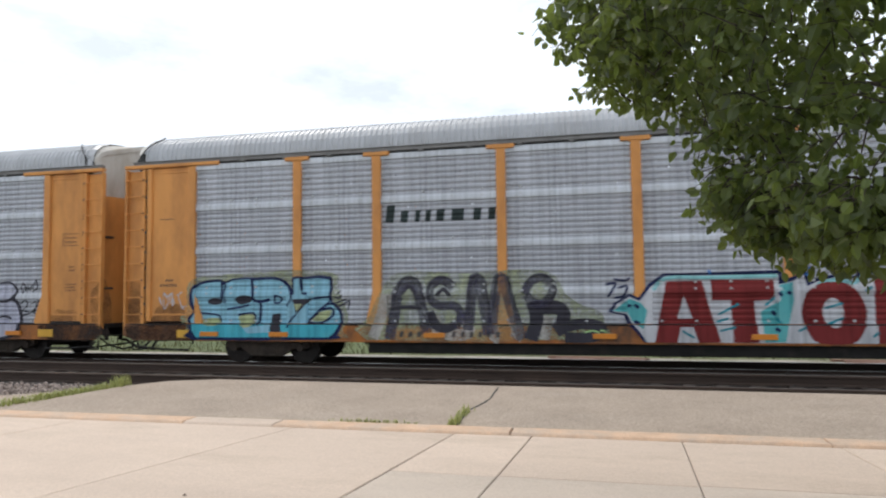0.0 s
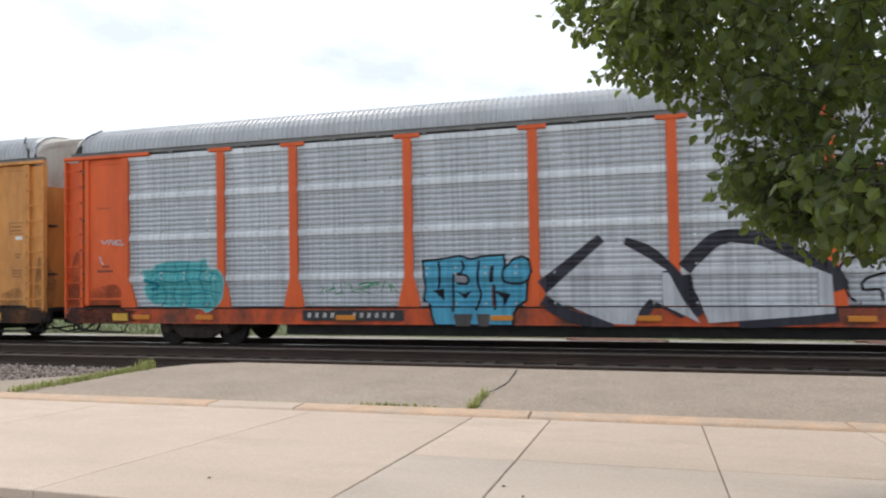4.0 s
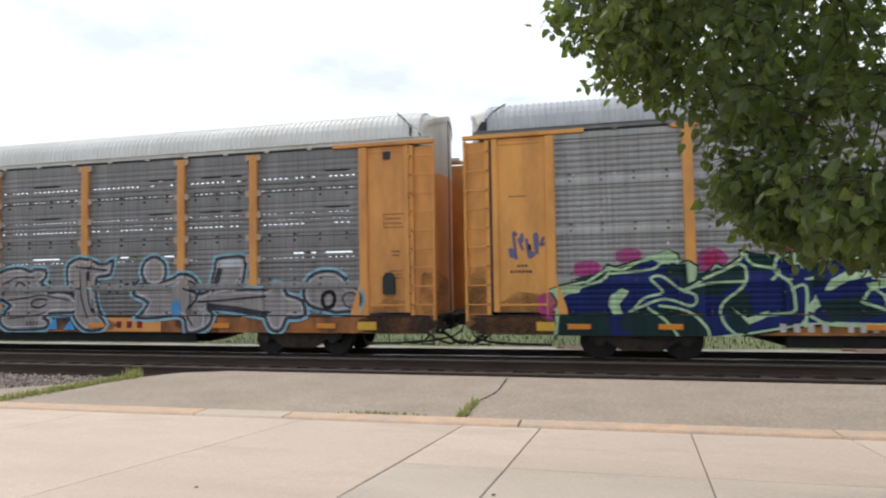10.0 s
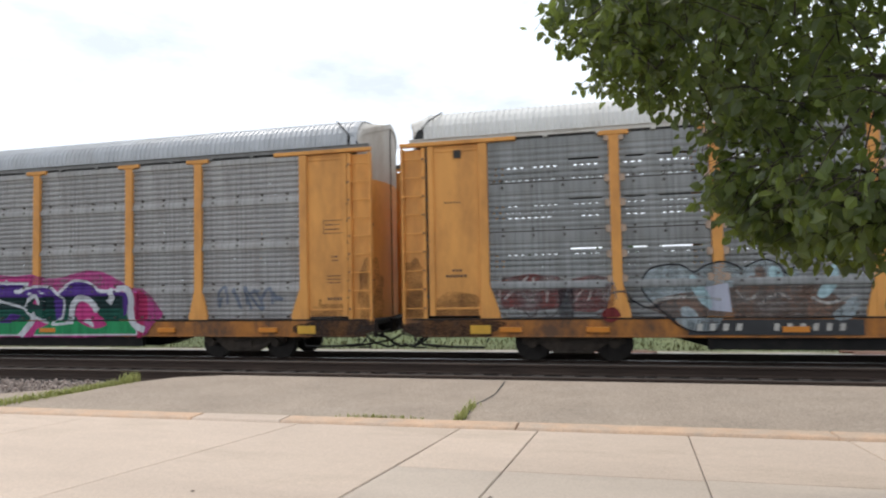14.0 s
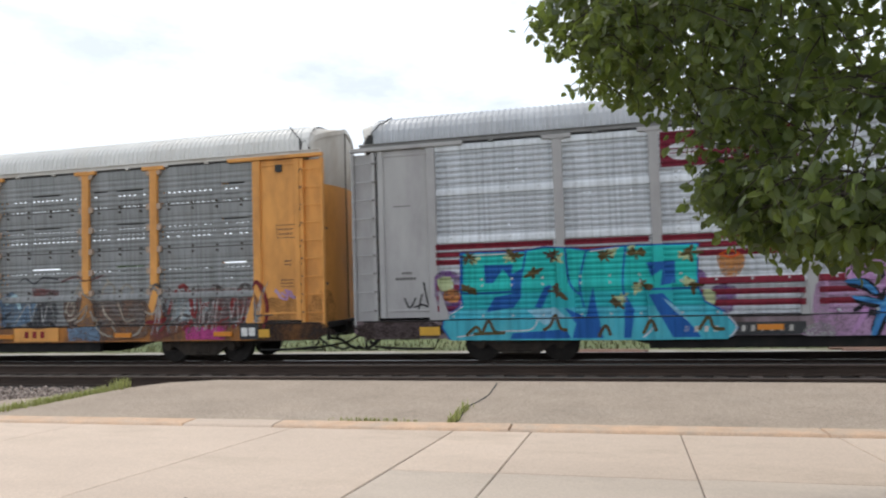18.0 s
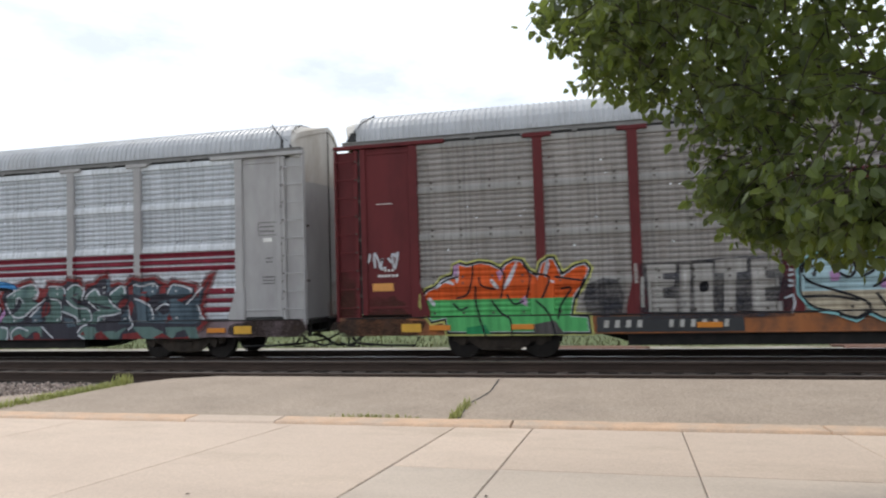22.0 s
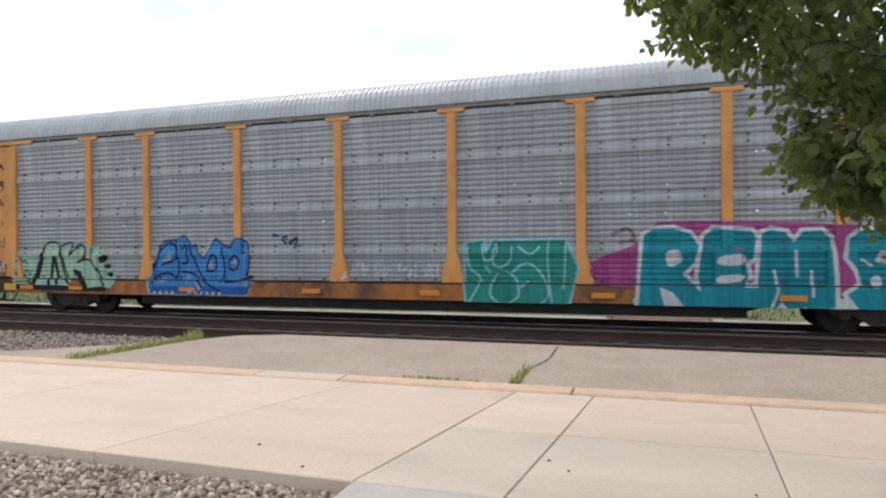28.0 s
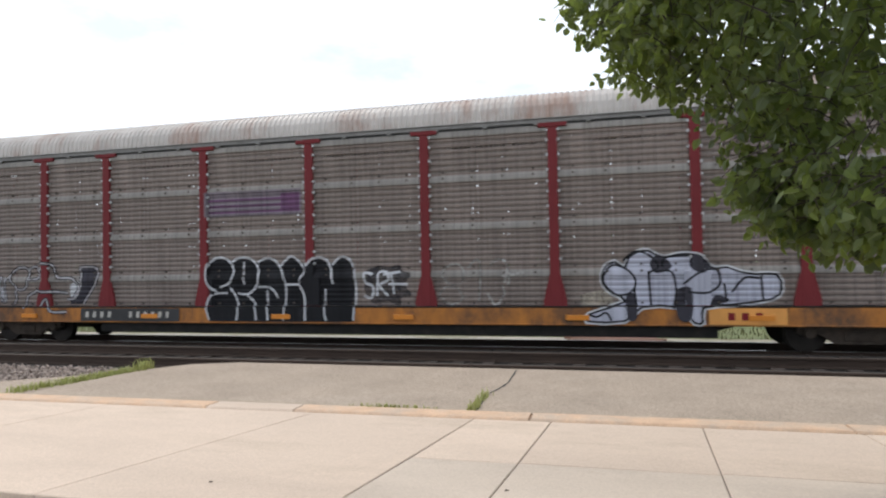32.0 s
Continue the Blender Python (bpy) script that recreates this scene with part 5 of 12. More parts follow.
def coat(car, name, shape, material, layer, label="", clip=None, parent=None):
    """Lays a flat shape on the car's side; every separate patch of paint is a piece of its own."""
    if name == "stencil":
        ob = lay(car, name, shape, material, layer, label, clip, parent)
        ob["kind"] = "stuff"
        return ob
    first = None
    for k, patch in enumerate(pieces(shape)):
        ob = lay(car, name if first is None else PIECE.get(name, name), patch, material, layer + 0.06 * k % 0.5, label if first is None or parent else "", clip, parent or first)
        first = first or ob
    return first


def lay(car, name, shape, material, layer, label="", clip=None, parent=None):
    """Lays a flat patch, in the car's x and z, on its side as a skin of paint that follows ribs and columns."""
    verts, faces = shape
    if name != "stencil":
        verts = [(x - OFFSET[CARS.index(car)], z) for x, z in verts]
    bm = bmesh.new()
    vs = [bm.verts.new((x, 0, z)) for x, z in verts]
    for f in faces:
        if len(set(f)) > 2:
            try:
                bm.faces.new([vs[i] for i in f])
            except ValueError:
                pass
    lo, hi = clip or (0.565, 4.98)
    for z, no in ((lo, (0, 0, -1)), (hi, (0, 0, 1))):
        bmesh.ops.bisect_plane(bm, geom=bm.verts[:] + bm.edges[:] + bm.faces[:], plane_co=(0, 0, z), plane_no=no, clear_outer=True)
    if bm.verts:
        z0, z1 = min(v.co.z for v in bm.verts), max(v.co.z for v in bm.verts)
        x0, x1 = min(v.co.x for v in bm.verts), max(v.co.x for v in bm.verts)
        for z in CUT_Z:
            if z0 < z < z1:
                bmesh.ops.bisect_plane(bm, geom=bm.verts[:] + bm.edges[:] + bm.faces[:], plane_co=(0, 0, z), plane_no=(0, 0, 1))
        for x in COL_X:
            if x0 < x < x1:
                bmesh.ops.bisect_plane(bm, geom=bm.verts[:] + bm.edges[:] + bm.faces[:], plane_co=(x, 0, 0), plane_no=(1, 0, 0))
    # the black ledge's shadow line between sheets and sill stays free of paint
    for z in (0.984, 1.016):
        bmesh.ops.bisect_plane(bm, geom=bm.verts[:] + bm.edges[:] + bm.faces[:], plane_co=(0, 0, z), plane_no=(0, 0, 1))
    bmesh.ops.delete(bm, geom=[f for f in bm.faces if 0.984 < f.calc_center_median().z < 1.016], context="FACES")
    for v in bm.verts:
        v.co.y = skin(v.co.x, v.co.z, car in (CARS[3], CARS[5])) - 0.004 - 0.0022 * layer
    for f in bm.faces:
        if f.normal.y > 0:
            f.normal_flip()
    me = bpy.data.meshes.new(name)
    bm.to_mesh(me)
    bm.free()
    me.materials.append(material)
    ob = new(name, me)
    ob.parent = parent or car
    if label:
        ob["label"] = label
    return ob


def join(*shapes):
    v, f = [], []
    for sv, sf in shapes:
        i = len(v)
        v += sv
        f += [tuple(i + k for k in face) for face in sf]
    return v, f


def rect(x0, x1, z0, z1, lean=0.0):
    return [(x0, z0), (x1, z0), (x1 + lean, z1), (x0 + lean, z1)], [(0, 1, 2, 3)]


def bars(x0, x1, z0, z1, n, fill=0.72, lean=0.0):
    w = (x1 - x0) / n
    return join(*[rect(x0 + k * w, x0 + (k + fill) * w, z0, z1, lean) for k in range(n)])


def blob(x0, x1, z0, z1, seed=0, rough=0.10, power=2.6, n=44, waves=5):
    """An uneven rounded patch."""
    rng = random.Random(seed)
    ph = [(rng.uniform(0, 6.3), rng.uniform(0.3, 1.0), rng.randint(2, waves + 4)) for _ in range(waves)]
    cx, cz, rx, rz = (x0 + x1) / 2, (z0 + z1) / 2, (x1 - x0) / 2, (z1 - z0) / 2
    pts = []
    for k in range(n):
        t = 2 * math.pi * k / n
        c, s = math.cos(t), math.sin(t)
        r = 1 + rough * sum(a * math.sin(m * t + p) for p, a, m in ph) / 2
        pts.append((cx + rx * r * math.copysign(abs(c) ** (2 / power), c), cz + rz * r * math.copysign(abs(s) ** (2 / power), s)))
    return pts + [(cx, cz)], [(k, (k + 1) % n, n) for k in range(n)]


def patch(middle, edge):
    """A filled outline, drawn round a middle."""
    return [middle] + list(edge), [(0, k, k % len(edge) + 1) for k in range(1, len(edge) + 1)]


def ribbon(points, w0, w1=None, steps=7, taper=True):
    """A brush stroke through the points, swelling in its middle."""
    pts = []
    P_ = [points[0]] + list(points) + [points[-1]]
    for i in range(1, len(P_) - 2):
        for k in range(steps):
            t = k / steps
            a = [0.5 * ((2 * P_[i][c]) + (-P_[i - 1][c] + P_[i + 1][c]) * t + (2 * P_[i - 1][c] - 5 * P_[i][c] + 4 * P_[i + 1][c] - P_[i + 2][c]) * t * t + (-P_[i - 1][c] + 3 * P_[i][c] - 3 * P_[i + 1][c] + P_[i + 2][c]) * t ** 3) for c in (0, 1)]
            pts.append(a)
    pts.append(list(points[-1]))
    v, f, n = [], [], len(pts)
    for k, (x, z) in enumerate(pts):
        x2, z2 = pts[min(k + 1, n - 1)]
        x1, z1 = pts[max(k - 1, 0)]
        d = math.hypot(x2 - x1, z2 - z1) or 1
        t = k / (n - 1)
        w = w0 + ((w1 if w1 is not None else w0) - w0) * t
        if taper:
            w *= 0.25 + 0.75 * math.sin(math.pi * min(1, max(0, t))) ** 0.6
        v += [(x - (z2 - z1) / d * w / 2, z + (x2 - x1) / d * w / 2), (x + (z2 - z1) / d * w / 2, z - (x2 - x1) / d * w / 2)]
    f = [(2 * k, 2 * k + 1, 2 * k + 3, 2 * k + 2) for k in range(n - 1)]
    return v, f


def scrawl(x0, x1, z0, z1, seed, strokes=5, width=0.035):
    """A quick tag: looping strokes of one can."""
    rng = random.Random(seed)
    out = []
    for k in range(strokes):
        a, c = x0 + (x1 - x0) * k / strokes, x0 + (x1 - x0) * (k + 1.25) / strokes
        pts = [(a + (c - a) * rng.random(), z0 + (z1 - z0) * rng.random()) for _ in range(rng.randint(3, 5))]
        out.append(ribbon(pts, width, taper=False, steps=6))
    return join(*out)


def ring(edge, width):
    """A painted line round an outline."""
    return ribbon(list(edge) + [edge[0]], width, taper=False, steps=4)


def hatch(x0, x1, z0, z1, seed, count, width):
    """Swept strokes at many angles, as in interlocking letters."""
    rng = random.Random(seed)
    out = []
    for k in range(count):
        x = x0 + (x1 - x0) * (k + 0.5) / count
        w = (x1 - x0) / count
        kind = rng.random()
        if kind < 0.45:
            pts = [(x - w * rng.uniform(0.4, 1.0), z0 + rng.uniform(0, 0.15)), (x + w * rng.uniform(-0.2, 0.2), (z0 + z1) / 2 + rng.uniform(-0.2, 0.2)), (x + w * rng.uniform(0.1, 0.9), z1 - rng.uniform(0, 0.25))]
        elif kind < 0.75:
            pts = [(x - w * 0.7, z1 - rng.uniform(0, 0.3)), (x, z1 - rng.uniform(0, 0.15)), (x + w * 0.6, (z0 + z1) / 2 + rng.uniform(-0.2, 0.3)), (x + w * rng.uniform(0.3, 1.1), z0 + rng.uniform(0, 0.2))]
        else:
            zz = rng.uniform(z0 + 0.2, z1 - 0.2)
            pts = [(x - w * 1.0, zz - 0.1), (x, zz + rng.uniform(-0.15, 0.25)), (x + w * 1.1, zz + rng.uniform(-0.1, 0.2))]
        out.append(ribbon(pts, width * rng.uniform(0.7, 1.25)))
    return join(*out)


def fill(edge, smooth=3):
    """A filled outline of any form; smooth rounds it by that many steps between corners."""
    pts = list(edge)
    if smooth:
        n, out = len(pts), []
        for i in range(n):
            a, p, q, c = (pts[(i + k) % n] for k in (-1, 0, 1, 2))
            for k in range(smooth):
                t = k / smooth
                out.append(tuple(0.5 * (2 * p[m] + (q[m] - a[m]) * t + (2 * a[m] - 5 * p[m] + 4 * q[m] - c[m]) * t * t + (3 * p[m] - a[m] - 3 * q[m] + c[m]) * t ** 3) for m in (0, 1)))
        pts = out
    return pts, [tuple(f) for f in tessellate_polygon([[Vector((x, z, 0)) for x, z in pts]])]


def shape(edge, smooth=3):
    return fill(edge, smooth)


def inset(edge, d):
    """The outline drawn in by d all round."""
    n, out = len(edge), []
    area = sum(edge[k][0] * edge[(k + 1) % n][1] - edge[(k + 1) % n][0] * edge[k][1] for k in range(n))
    for k in range(n):
        a, p, c = (Vector(edge[(k + m) % n]) for m in (-1, 0, 1))
        u, v = (p - a).normalized(), (c - p).normalized()
        m = Vector((-u.y - v.y, u.x + v.x))
        m = m.normalized() if m.length > 0.05 else Vector((-u.y, u.x))
        q = p + m * ((d if area > 0 else -d) / max(0.5, m.dot(Vector((-u.y, u.x)))))
        out.append((q.x, q.y))
    return out


def strokes(paths, width, taper=False):
    return join(*[ribbon(p, width, taper=taper, steps=4) for p in paths])


def art(car, label, layers, name="graffiti_piece"):
    """A piece of painting: coats one over the other, each with its paint, its level and where it is cut off."""
    root = None
    for form, paint, level, *clip in layers:
        ob = coat(car, name if root is None else "paint_layer", form, P[paint], level, label if root is None else "", clip[0] if clip else None, root)
        root = root or ob
    return root


def wordmark(car, blocks, z, height, paint, label, lean=0.04):
    """An emblem's lettering as plain blocks: x, share of the height, width."""
    return coat(car, "emblem", join(*[rect(x, x + 0.68 * w, z, z + height * h, lean * h) for x, h, w in blocks]), paint, 1, label)


def number_board(car, x0, x1, z0=0.66, z1=0.94, dark=True, marks="white", a=4, b=6):
    """A reporting board; its characters stand as plain bars."""
    root = coat(car, "number_board", rect(x0, x1, z0, z1), M["plate_black"] if dark else LIV["tan"], 1, "black board with pale stencilled characters")
    w = (x1 - x0)
    h0, h1 = z0 + 0.29 * (z1 - z0), z1 - 0.25 * (z1 - z0)
    coat(car, "character", join(bars(x0 + 0.05 * w, x0 + 0.36 * w, h0, h1, a, 0.42, 0.02), bars(x0 + 0.50 * w, x0 + 0.94 * w, h0, h1, b, 0.40, 0.02)), M["stencil_faded"] if marks == "white" else M["stencil"], 3, "", None, root)


def plate(car, x0, x1, z0, z1, paint, bar_paint, n=3, label="painted plate with plain lettering bars"):
    root = coat(car, "sill_plate", rect(x0, x1, z0, z1), paint, 1, label)
    coat(car, "character", bars(x0 + 0.25 * (x1 - x0), x1 - 0.22 * (x1 - x0), z0 + 0.09, z1 - 0.09, n, 0.5), bar_paint, 3, "", None, root)


def end_grime(car, k):
    """Grease, brake dust and rust at the car's corners, above couplers and trucks."""
    for n, (x0, x1) in enumerate(((0.12, 2.3), (LENGTH - 2.2, LENGTH - 0.12))):
        coat(car, "grime", blob(x0, x1, 0.57, 0.99, 3 * k + n, 0.14, 3.2), P["grease"], 0.3, "dark grease and rust over the sill end")
        if car is CARS[6]:
            continue
        x0, x1 = (0.14, 0.62) if n == 0 else (LENGTH - 0.62, LENGTH - 0.14)
        coat(car, "grime", blob(x0 - 0.1, x1 + 0.1, 0.7, 1.75 + 0.3 * ((k + n) % 3), 3 * k + n + 40, 0.16, 2.2), P["soot"], 0.3, "rusty grime behind the ladder", (1.02, 4.9))
        x0, x1 = (0.80, 1.88) if n == 0 else (LENGTH - 1.88, LENGTH - 0.80)
        coat(car, "grime", blob(x0, x1, 0.8, 1.36 + 0.12 * (k % 3), 3 * k + n + 80, 0.16, 2.2), P["soot"], 0.3, "rusty grime at the panel's foot", (1.04, 4.9))


for k, car in enumerate(CARS):
    end_grime(car, k)
CZ, CA, CB, CC, CD, CE, CF, CG, CH, CI = CARS

# western stub of the first car
art(CZ, "pale lilac bubble graffiti letter with dark outline", [
    (shape([(24.12, 2.03), (24.68, 2.1), (24.96, 2.12), (25.18, 2.01), (25.28, 1.83), (25.21, 1.67), (25.36, 1.46), (25.45, 1.11), (25.4, 0.77), (25.1, 0.61), (24.17, 0.6)]), "smoke", 1),
    (shape([(24.12, 1.98), (24.72, 2.04), (24.96, 2.06), (25.13, 1.97), (25.19, 1.83), (25.06, 1.65), (25.25, 1.46), (25.34, 1.11), (25.29, 0.8), (25.02, 0.68), (24.17, 0.67)]), "lavender", 2),
    (strokes([[(24.51, 1.6), (24.84, 1.58), (25.1, 1.65)], [(24.53, 1.1), (24.82, 1.19), (25.08, 1.13)]], 0.06), "smoke", 3)])
art(CZ, "thin black hand-style tag", [(strokes([[(25.35, 1.94), (25.42, 2.06), (25.49, 1.94), (25.42, 1.8), (25.35, 1.94)], [(25.53, 1.82), (25.56, 1.99), (25.64, 1.87), (25.71, 2.02), (25.75, 1.81)], [(25.78, 1.99), (25.81, 2.14), (25.89, 1.96), (25.78, 1.87)], [(25.36, 1.52), (25.5, 1.61), (25.58, 1.49), (25.44, 1.34), (25.62, 1.31)], [(25.69, 1.49), (25.83, 1.57), (25.91, 1.37), (25.73, 1.31), (25.91, 1.25)], [(25.33, 1.19), (25.59, 1.25), (25.8, 1.37), (25.94, 1.63)]], 0.035), "black", 1)], "tag")

# yellow and silver car
art(CA, "light blue bubble graffiti letters with dark outline", [
    (shape([(1.81, 1.6), (1.88, 1.95), (2.12, 2.13), (2.82, 2.2), (3.96, 2.24), (4.63, 2.28), (5.74, 2.18), (5.82, 1.84), (5.93, 1.57), (6.07, 1.18), (5.96, 0.85), (5.8, 0.65), (2.06, 0.63), (1.9, 0.95), (1.69, 1.01), (1.65, 1.24), (1.81, 1.29)]), "lime_mist", 1),
    (shape([(1.92, 1.74), (2.04, 1.95), (2.35, 2.06), (2.74, 2.08), (2.87, 2.01), (3.05, 2.09), (3.39, 2.12), (3.66, 2.11), (4.11, 2.13), (4.38, 2.08), (4.58, 1.93), (4.66, 1.8), (4.67, 2.1), (4.99, 2.11), (5.66, 2.1), (5.66, 1.55), (5.81, 1.44), (5.93, 1.23), (5.93, 0.95), (5.82, 0.74), (5.63, 0.64), (2.06, 0.61), (1.94, 0.83), (1.89, 1.15), (2.05, 1.29), (1.94, 1.46)], 2), "navy", 2),
    (shape([(2, 1.71), (2.1, 1.91), (2.39, 2), (2.74, 2.02), (2.79, 1.94), (2.9, 1.97), (3.08, 2.05), (3.39, 2.07), (3.57, 2.07), (3.64, 2.04), (4.11, 2.06), (4.35, 2.01), (4.52, 1.88), (4.61, 1.71), (4.73, 1.71), (4.73, 2.05), (4.99, 2.05), (5.59, 2.04), (5.59, 1.57), (5.73, 1.4), (5.86, 1.23), (5.86, 0.98), (5.76, 0.8), (5.61, 0.7), (2.13, 0.68), (2.02, 0.83), (1.97, 1.11), (2.08, 1.29)], 2), "babyblue", 3, (1.0, 3)),
    (shape([(2, 1.04), (2.02, 0.83), (2.13, 0.67), (5.61, 0.69), (5.76, 0.8), (5.86, 0.98), (5.86, 1.07), (3.96, 1.07)], 0), "cyan", 3, (0.5, 1.0)),
    (shape([(2.39, 1.55), (2.51, 1.62), (2.72, 1.61), (2.81, 1.52), (2.63, 1.46), (2.44, 1.49)]), "smoke", 4),
    (shape([(3.13, 1.59), (3.36, 1.69), (3.62, 1.63), (3.53, 1.51), (3.29, 1.47)]), "smoke", 4),
    (shape([(4.69, 1.58), (5.18, 1.6), (4.79, 1.22)], 0), "smoke", 4),
    (shape([(4.13, 1.22), (4.35, 1.25), (4.38, 0.96), (4.44, 0.63), (4.14, 0.63), (4.11, 0.94)], 0), "smoke", 4),
    (shape([(2.29, 1.11), (2.77, 1.13), (2.72, 0.97), (2.37, 0.97)]), "limewash", 4.5), (shape([(3.24, 1.18), (3.63, 1.23), (3.67, 0.99), (3.4, 0.91)]), "limewash", 4.5),
    (shape([(4.73, 1.47), (4.95, 1.47), (4.8, 1.3)], 0), "limewash", 5), (shape([(5.15, 1.08), (5.36, 1.27), (5.64, 1.32), (5.61, 1.18), (5.42, 1.06)]), "limewash", 4.5),
    (shape([(3.4, 0.91), (4.14, 0.99), (4.08, 0.8), (3.52, 0.77)], 0), "babyblue", 4.5),
    (strokes([[(2.76, 2.02), (2.79, 1.81), (2.78, 1.58)], [(2.88, 1.95), (2.84, 1.73), (2.86, 1.5)], [(2.14, 1.26), (2.47, 1.24), (2.72, 1.19), (2.77, 1.04)], [(2.93, 1.35), (3.27, 1.4), (3.53, 1.45)], [(3.23, 1.21), (3.65, 1.25), (3.7, 0.96)]], 0.045), "navy", 5),
    (strokes([[(3.58, 2.09), (3.62, 1.79), (3.63, 1.56)], [(3.81, 1.53), (3.84, 1.36), (3.79, 0.96)], [(3.63, 1.56), (3.84, 1.53), (4.08, 1.58)]], 0.07), "navy", 5),
    (strokes([[(4.21, 1.68), (4.2, 1.5), (4.35, 1.52), (4.38, 1.62), (4.21, 1.68)], [(4.61, 1.74), (4.66, 1.61), (4.55, 1.42)], [(4.89, 2.06), (4.92, 1.77)], [(5.18, 1.59), (5.65, 1.59), (5.06, 1.04)], [(4.79, 1.22), (4.66, 1.1), (4.56, 0.91)]], 0.045), "navy", 5.5),
    (strokes([[(5.06, 1.04), (5.49, 1.43), (5.76, 1.45)], [(5.42, 1.32), (5.64, 1.37), (5.71, 1.23), (5.52, 1.07), (5.28, 1.01), (5.06, 1.04)]], 0.05), "navy", 5.5)])
art(CA, "dark hand-painted tag beside the letters", [(strokes([[(5.73, 1.63), (5.85, 1.6), (5.93, 1.68)], [(5.71, 1.47), (6.02, 1.57)], [(5.73, 1.4), (5.93, 1.44), (6.1, 1.54), (6.07, 1.33)], [(5.82, 1.7), (5.9, 1.78)]], 0.04), "smoke", 2)], "tag")
art(CA, "smoky violet graffiti letters with a pale green haze", [
    (shape([(6.61, 1.18), (6.85, 1.69), (7.1, 2.08), (7.57, 2.2), (8.17, 2.17), (8.95, 2.13), (9.83, 2.19), (10.51, 2.18), (10.87, 2.02), (11.05, 1.66), (11.4, 1.41), (11.75, 1.29), (11.86, 0.99), (11.5, 0.69), (6.54, 0.64)], 2), "lime_mist", 1),
    (strokes([[(6.71, 0.68), (6.9, 1.18), (7.04, 1.69)], [(8.13, 1.17), (8.31, 0.82), (8.93, 0.8), (8.81, 1.17)], [(9.42, 1.36), (9.48, 0.8), (9.62, 0.7)], [(9.88, 1.17), (10.03, 0.86), (9.96, 0.68)], [(10.67, 1.17), (10.57, 0.68)]], 0.26), "bone", 2),
    (strokes([[(7.11, 0.66), (7.21, 1.3), (7.31, 1.79), (7.55, 1.97), (7.74, 1.83), (7.84, 1.37), (7.99, 0.82)]], 0.26), "violet", 3),
    (strokes([[(8.58, 1.8), (8.32, 1.99), (8.07, 1.85), (8.06, 1.56), (8.26, 1.41), (8.59, 1.41), (8.74, 1.22), (8.65, 0.92)]], 0.2), "violet", 3.4),
    (strokes([[(8.03, 1.28), (8.18, 0.98), (8.41, 0.9), (8.65, 1)]], 0.2), "smoke", 3.2),
    (strokes([[(8.92, 0.87), (9.03, 1.93), (9.17, 1.94), (9.28, 1.36), (9.38, 0.77)], [(9.43, 0.78), (9.58, 1.92), (9.73, 1.94), (9.88, 1.36), (10.12, 0.68)]], 0.24), "violet", 3.6),
    (strokes([[(10.17, 1.66), (10.3, 1.91), (10.54, 2.02), (10.73, 1.89), (10.77, 1.67), (10.6, 1.46), (10.39, 1.46), (10.2, 1.64)]], 0.2), "violet", 3.9),
    (strokes([[(10.34, 1.49), (10.43, 1.11), (10.3, 0.67)], [(10.46, 1.35), (10.86, 1.36), (11.01, 1.19), (10.89, 0.87)]], 0.3), "smoke", 3.5),
    (strokes([[(10.85, 0.83), (11.09, 0.95), (11.45, 1.01), (11.8, 0.93), (11.62, 0.74), (11.03, 0.72)]], 0.22), "smoke", 3.8),
    (strokes([[(7.23, 1.38), (7.84, 1.38)], [(7.39, 1.69), (7.55, 1.84), (7.7, 1.69)], [(8.19, 1.63), (8.35, 1.78), (8.5, 1.63)]], 0.09), "smoke", 4.6),
    (strokes([[(7.14, 1.18), (7.23, 1.69), (7.39, 2), (7.58, 2.06), (7.79, 1.94), (7.9, 1.43)], [(8.63, 1.91), (8.35, 2.07), (8.09, 1.98), (7.99, 1.68), (8.08, 1.43), (8.55, 1.35)], [(8.91, 1.17), (9, 2), (9.28, 2.01), (9.39, 1.3)], [(9.49, 1.3), (9.57, 1.99), (9.83, 2), (9.97, 1.29)], [(10.15, 1.66), (10.28, 1.98), (10.54, 2.07), (10.76, 1.95), (10.82, 1.66), (10.63, 1.4)]], 0.035), "smoke", 4.8),
    (strokes([[(11.44, 0.83), (11.62, 0.87), (11.74, 0.81), (11.64, 0.73)], [(11.76, 0.88), (11.88, 0.84), (11.8, 0.72)]], 0.035), "lime", 5)])
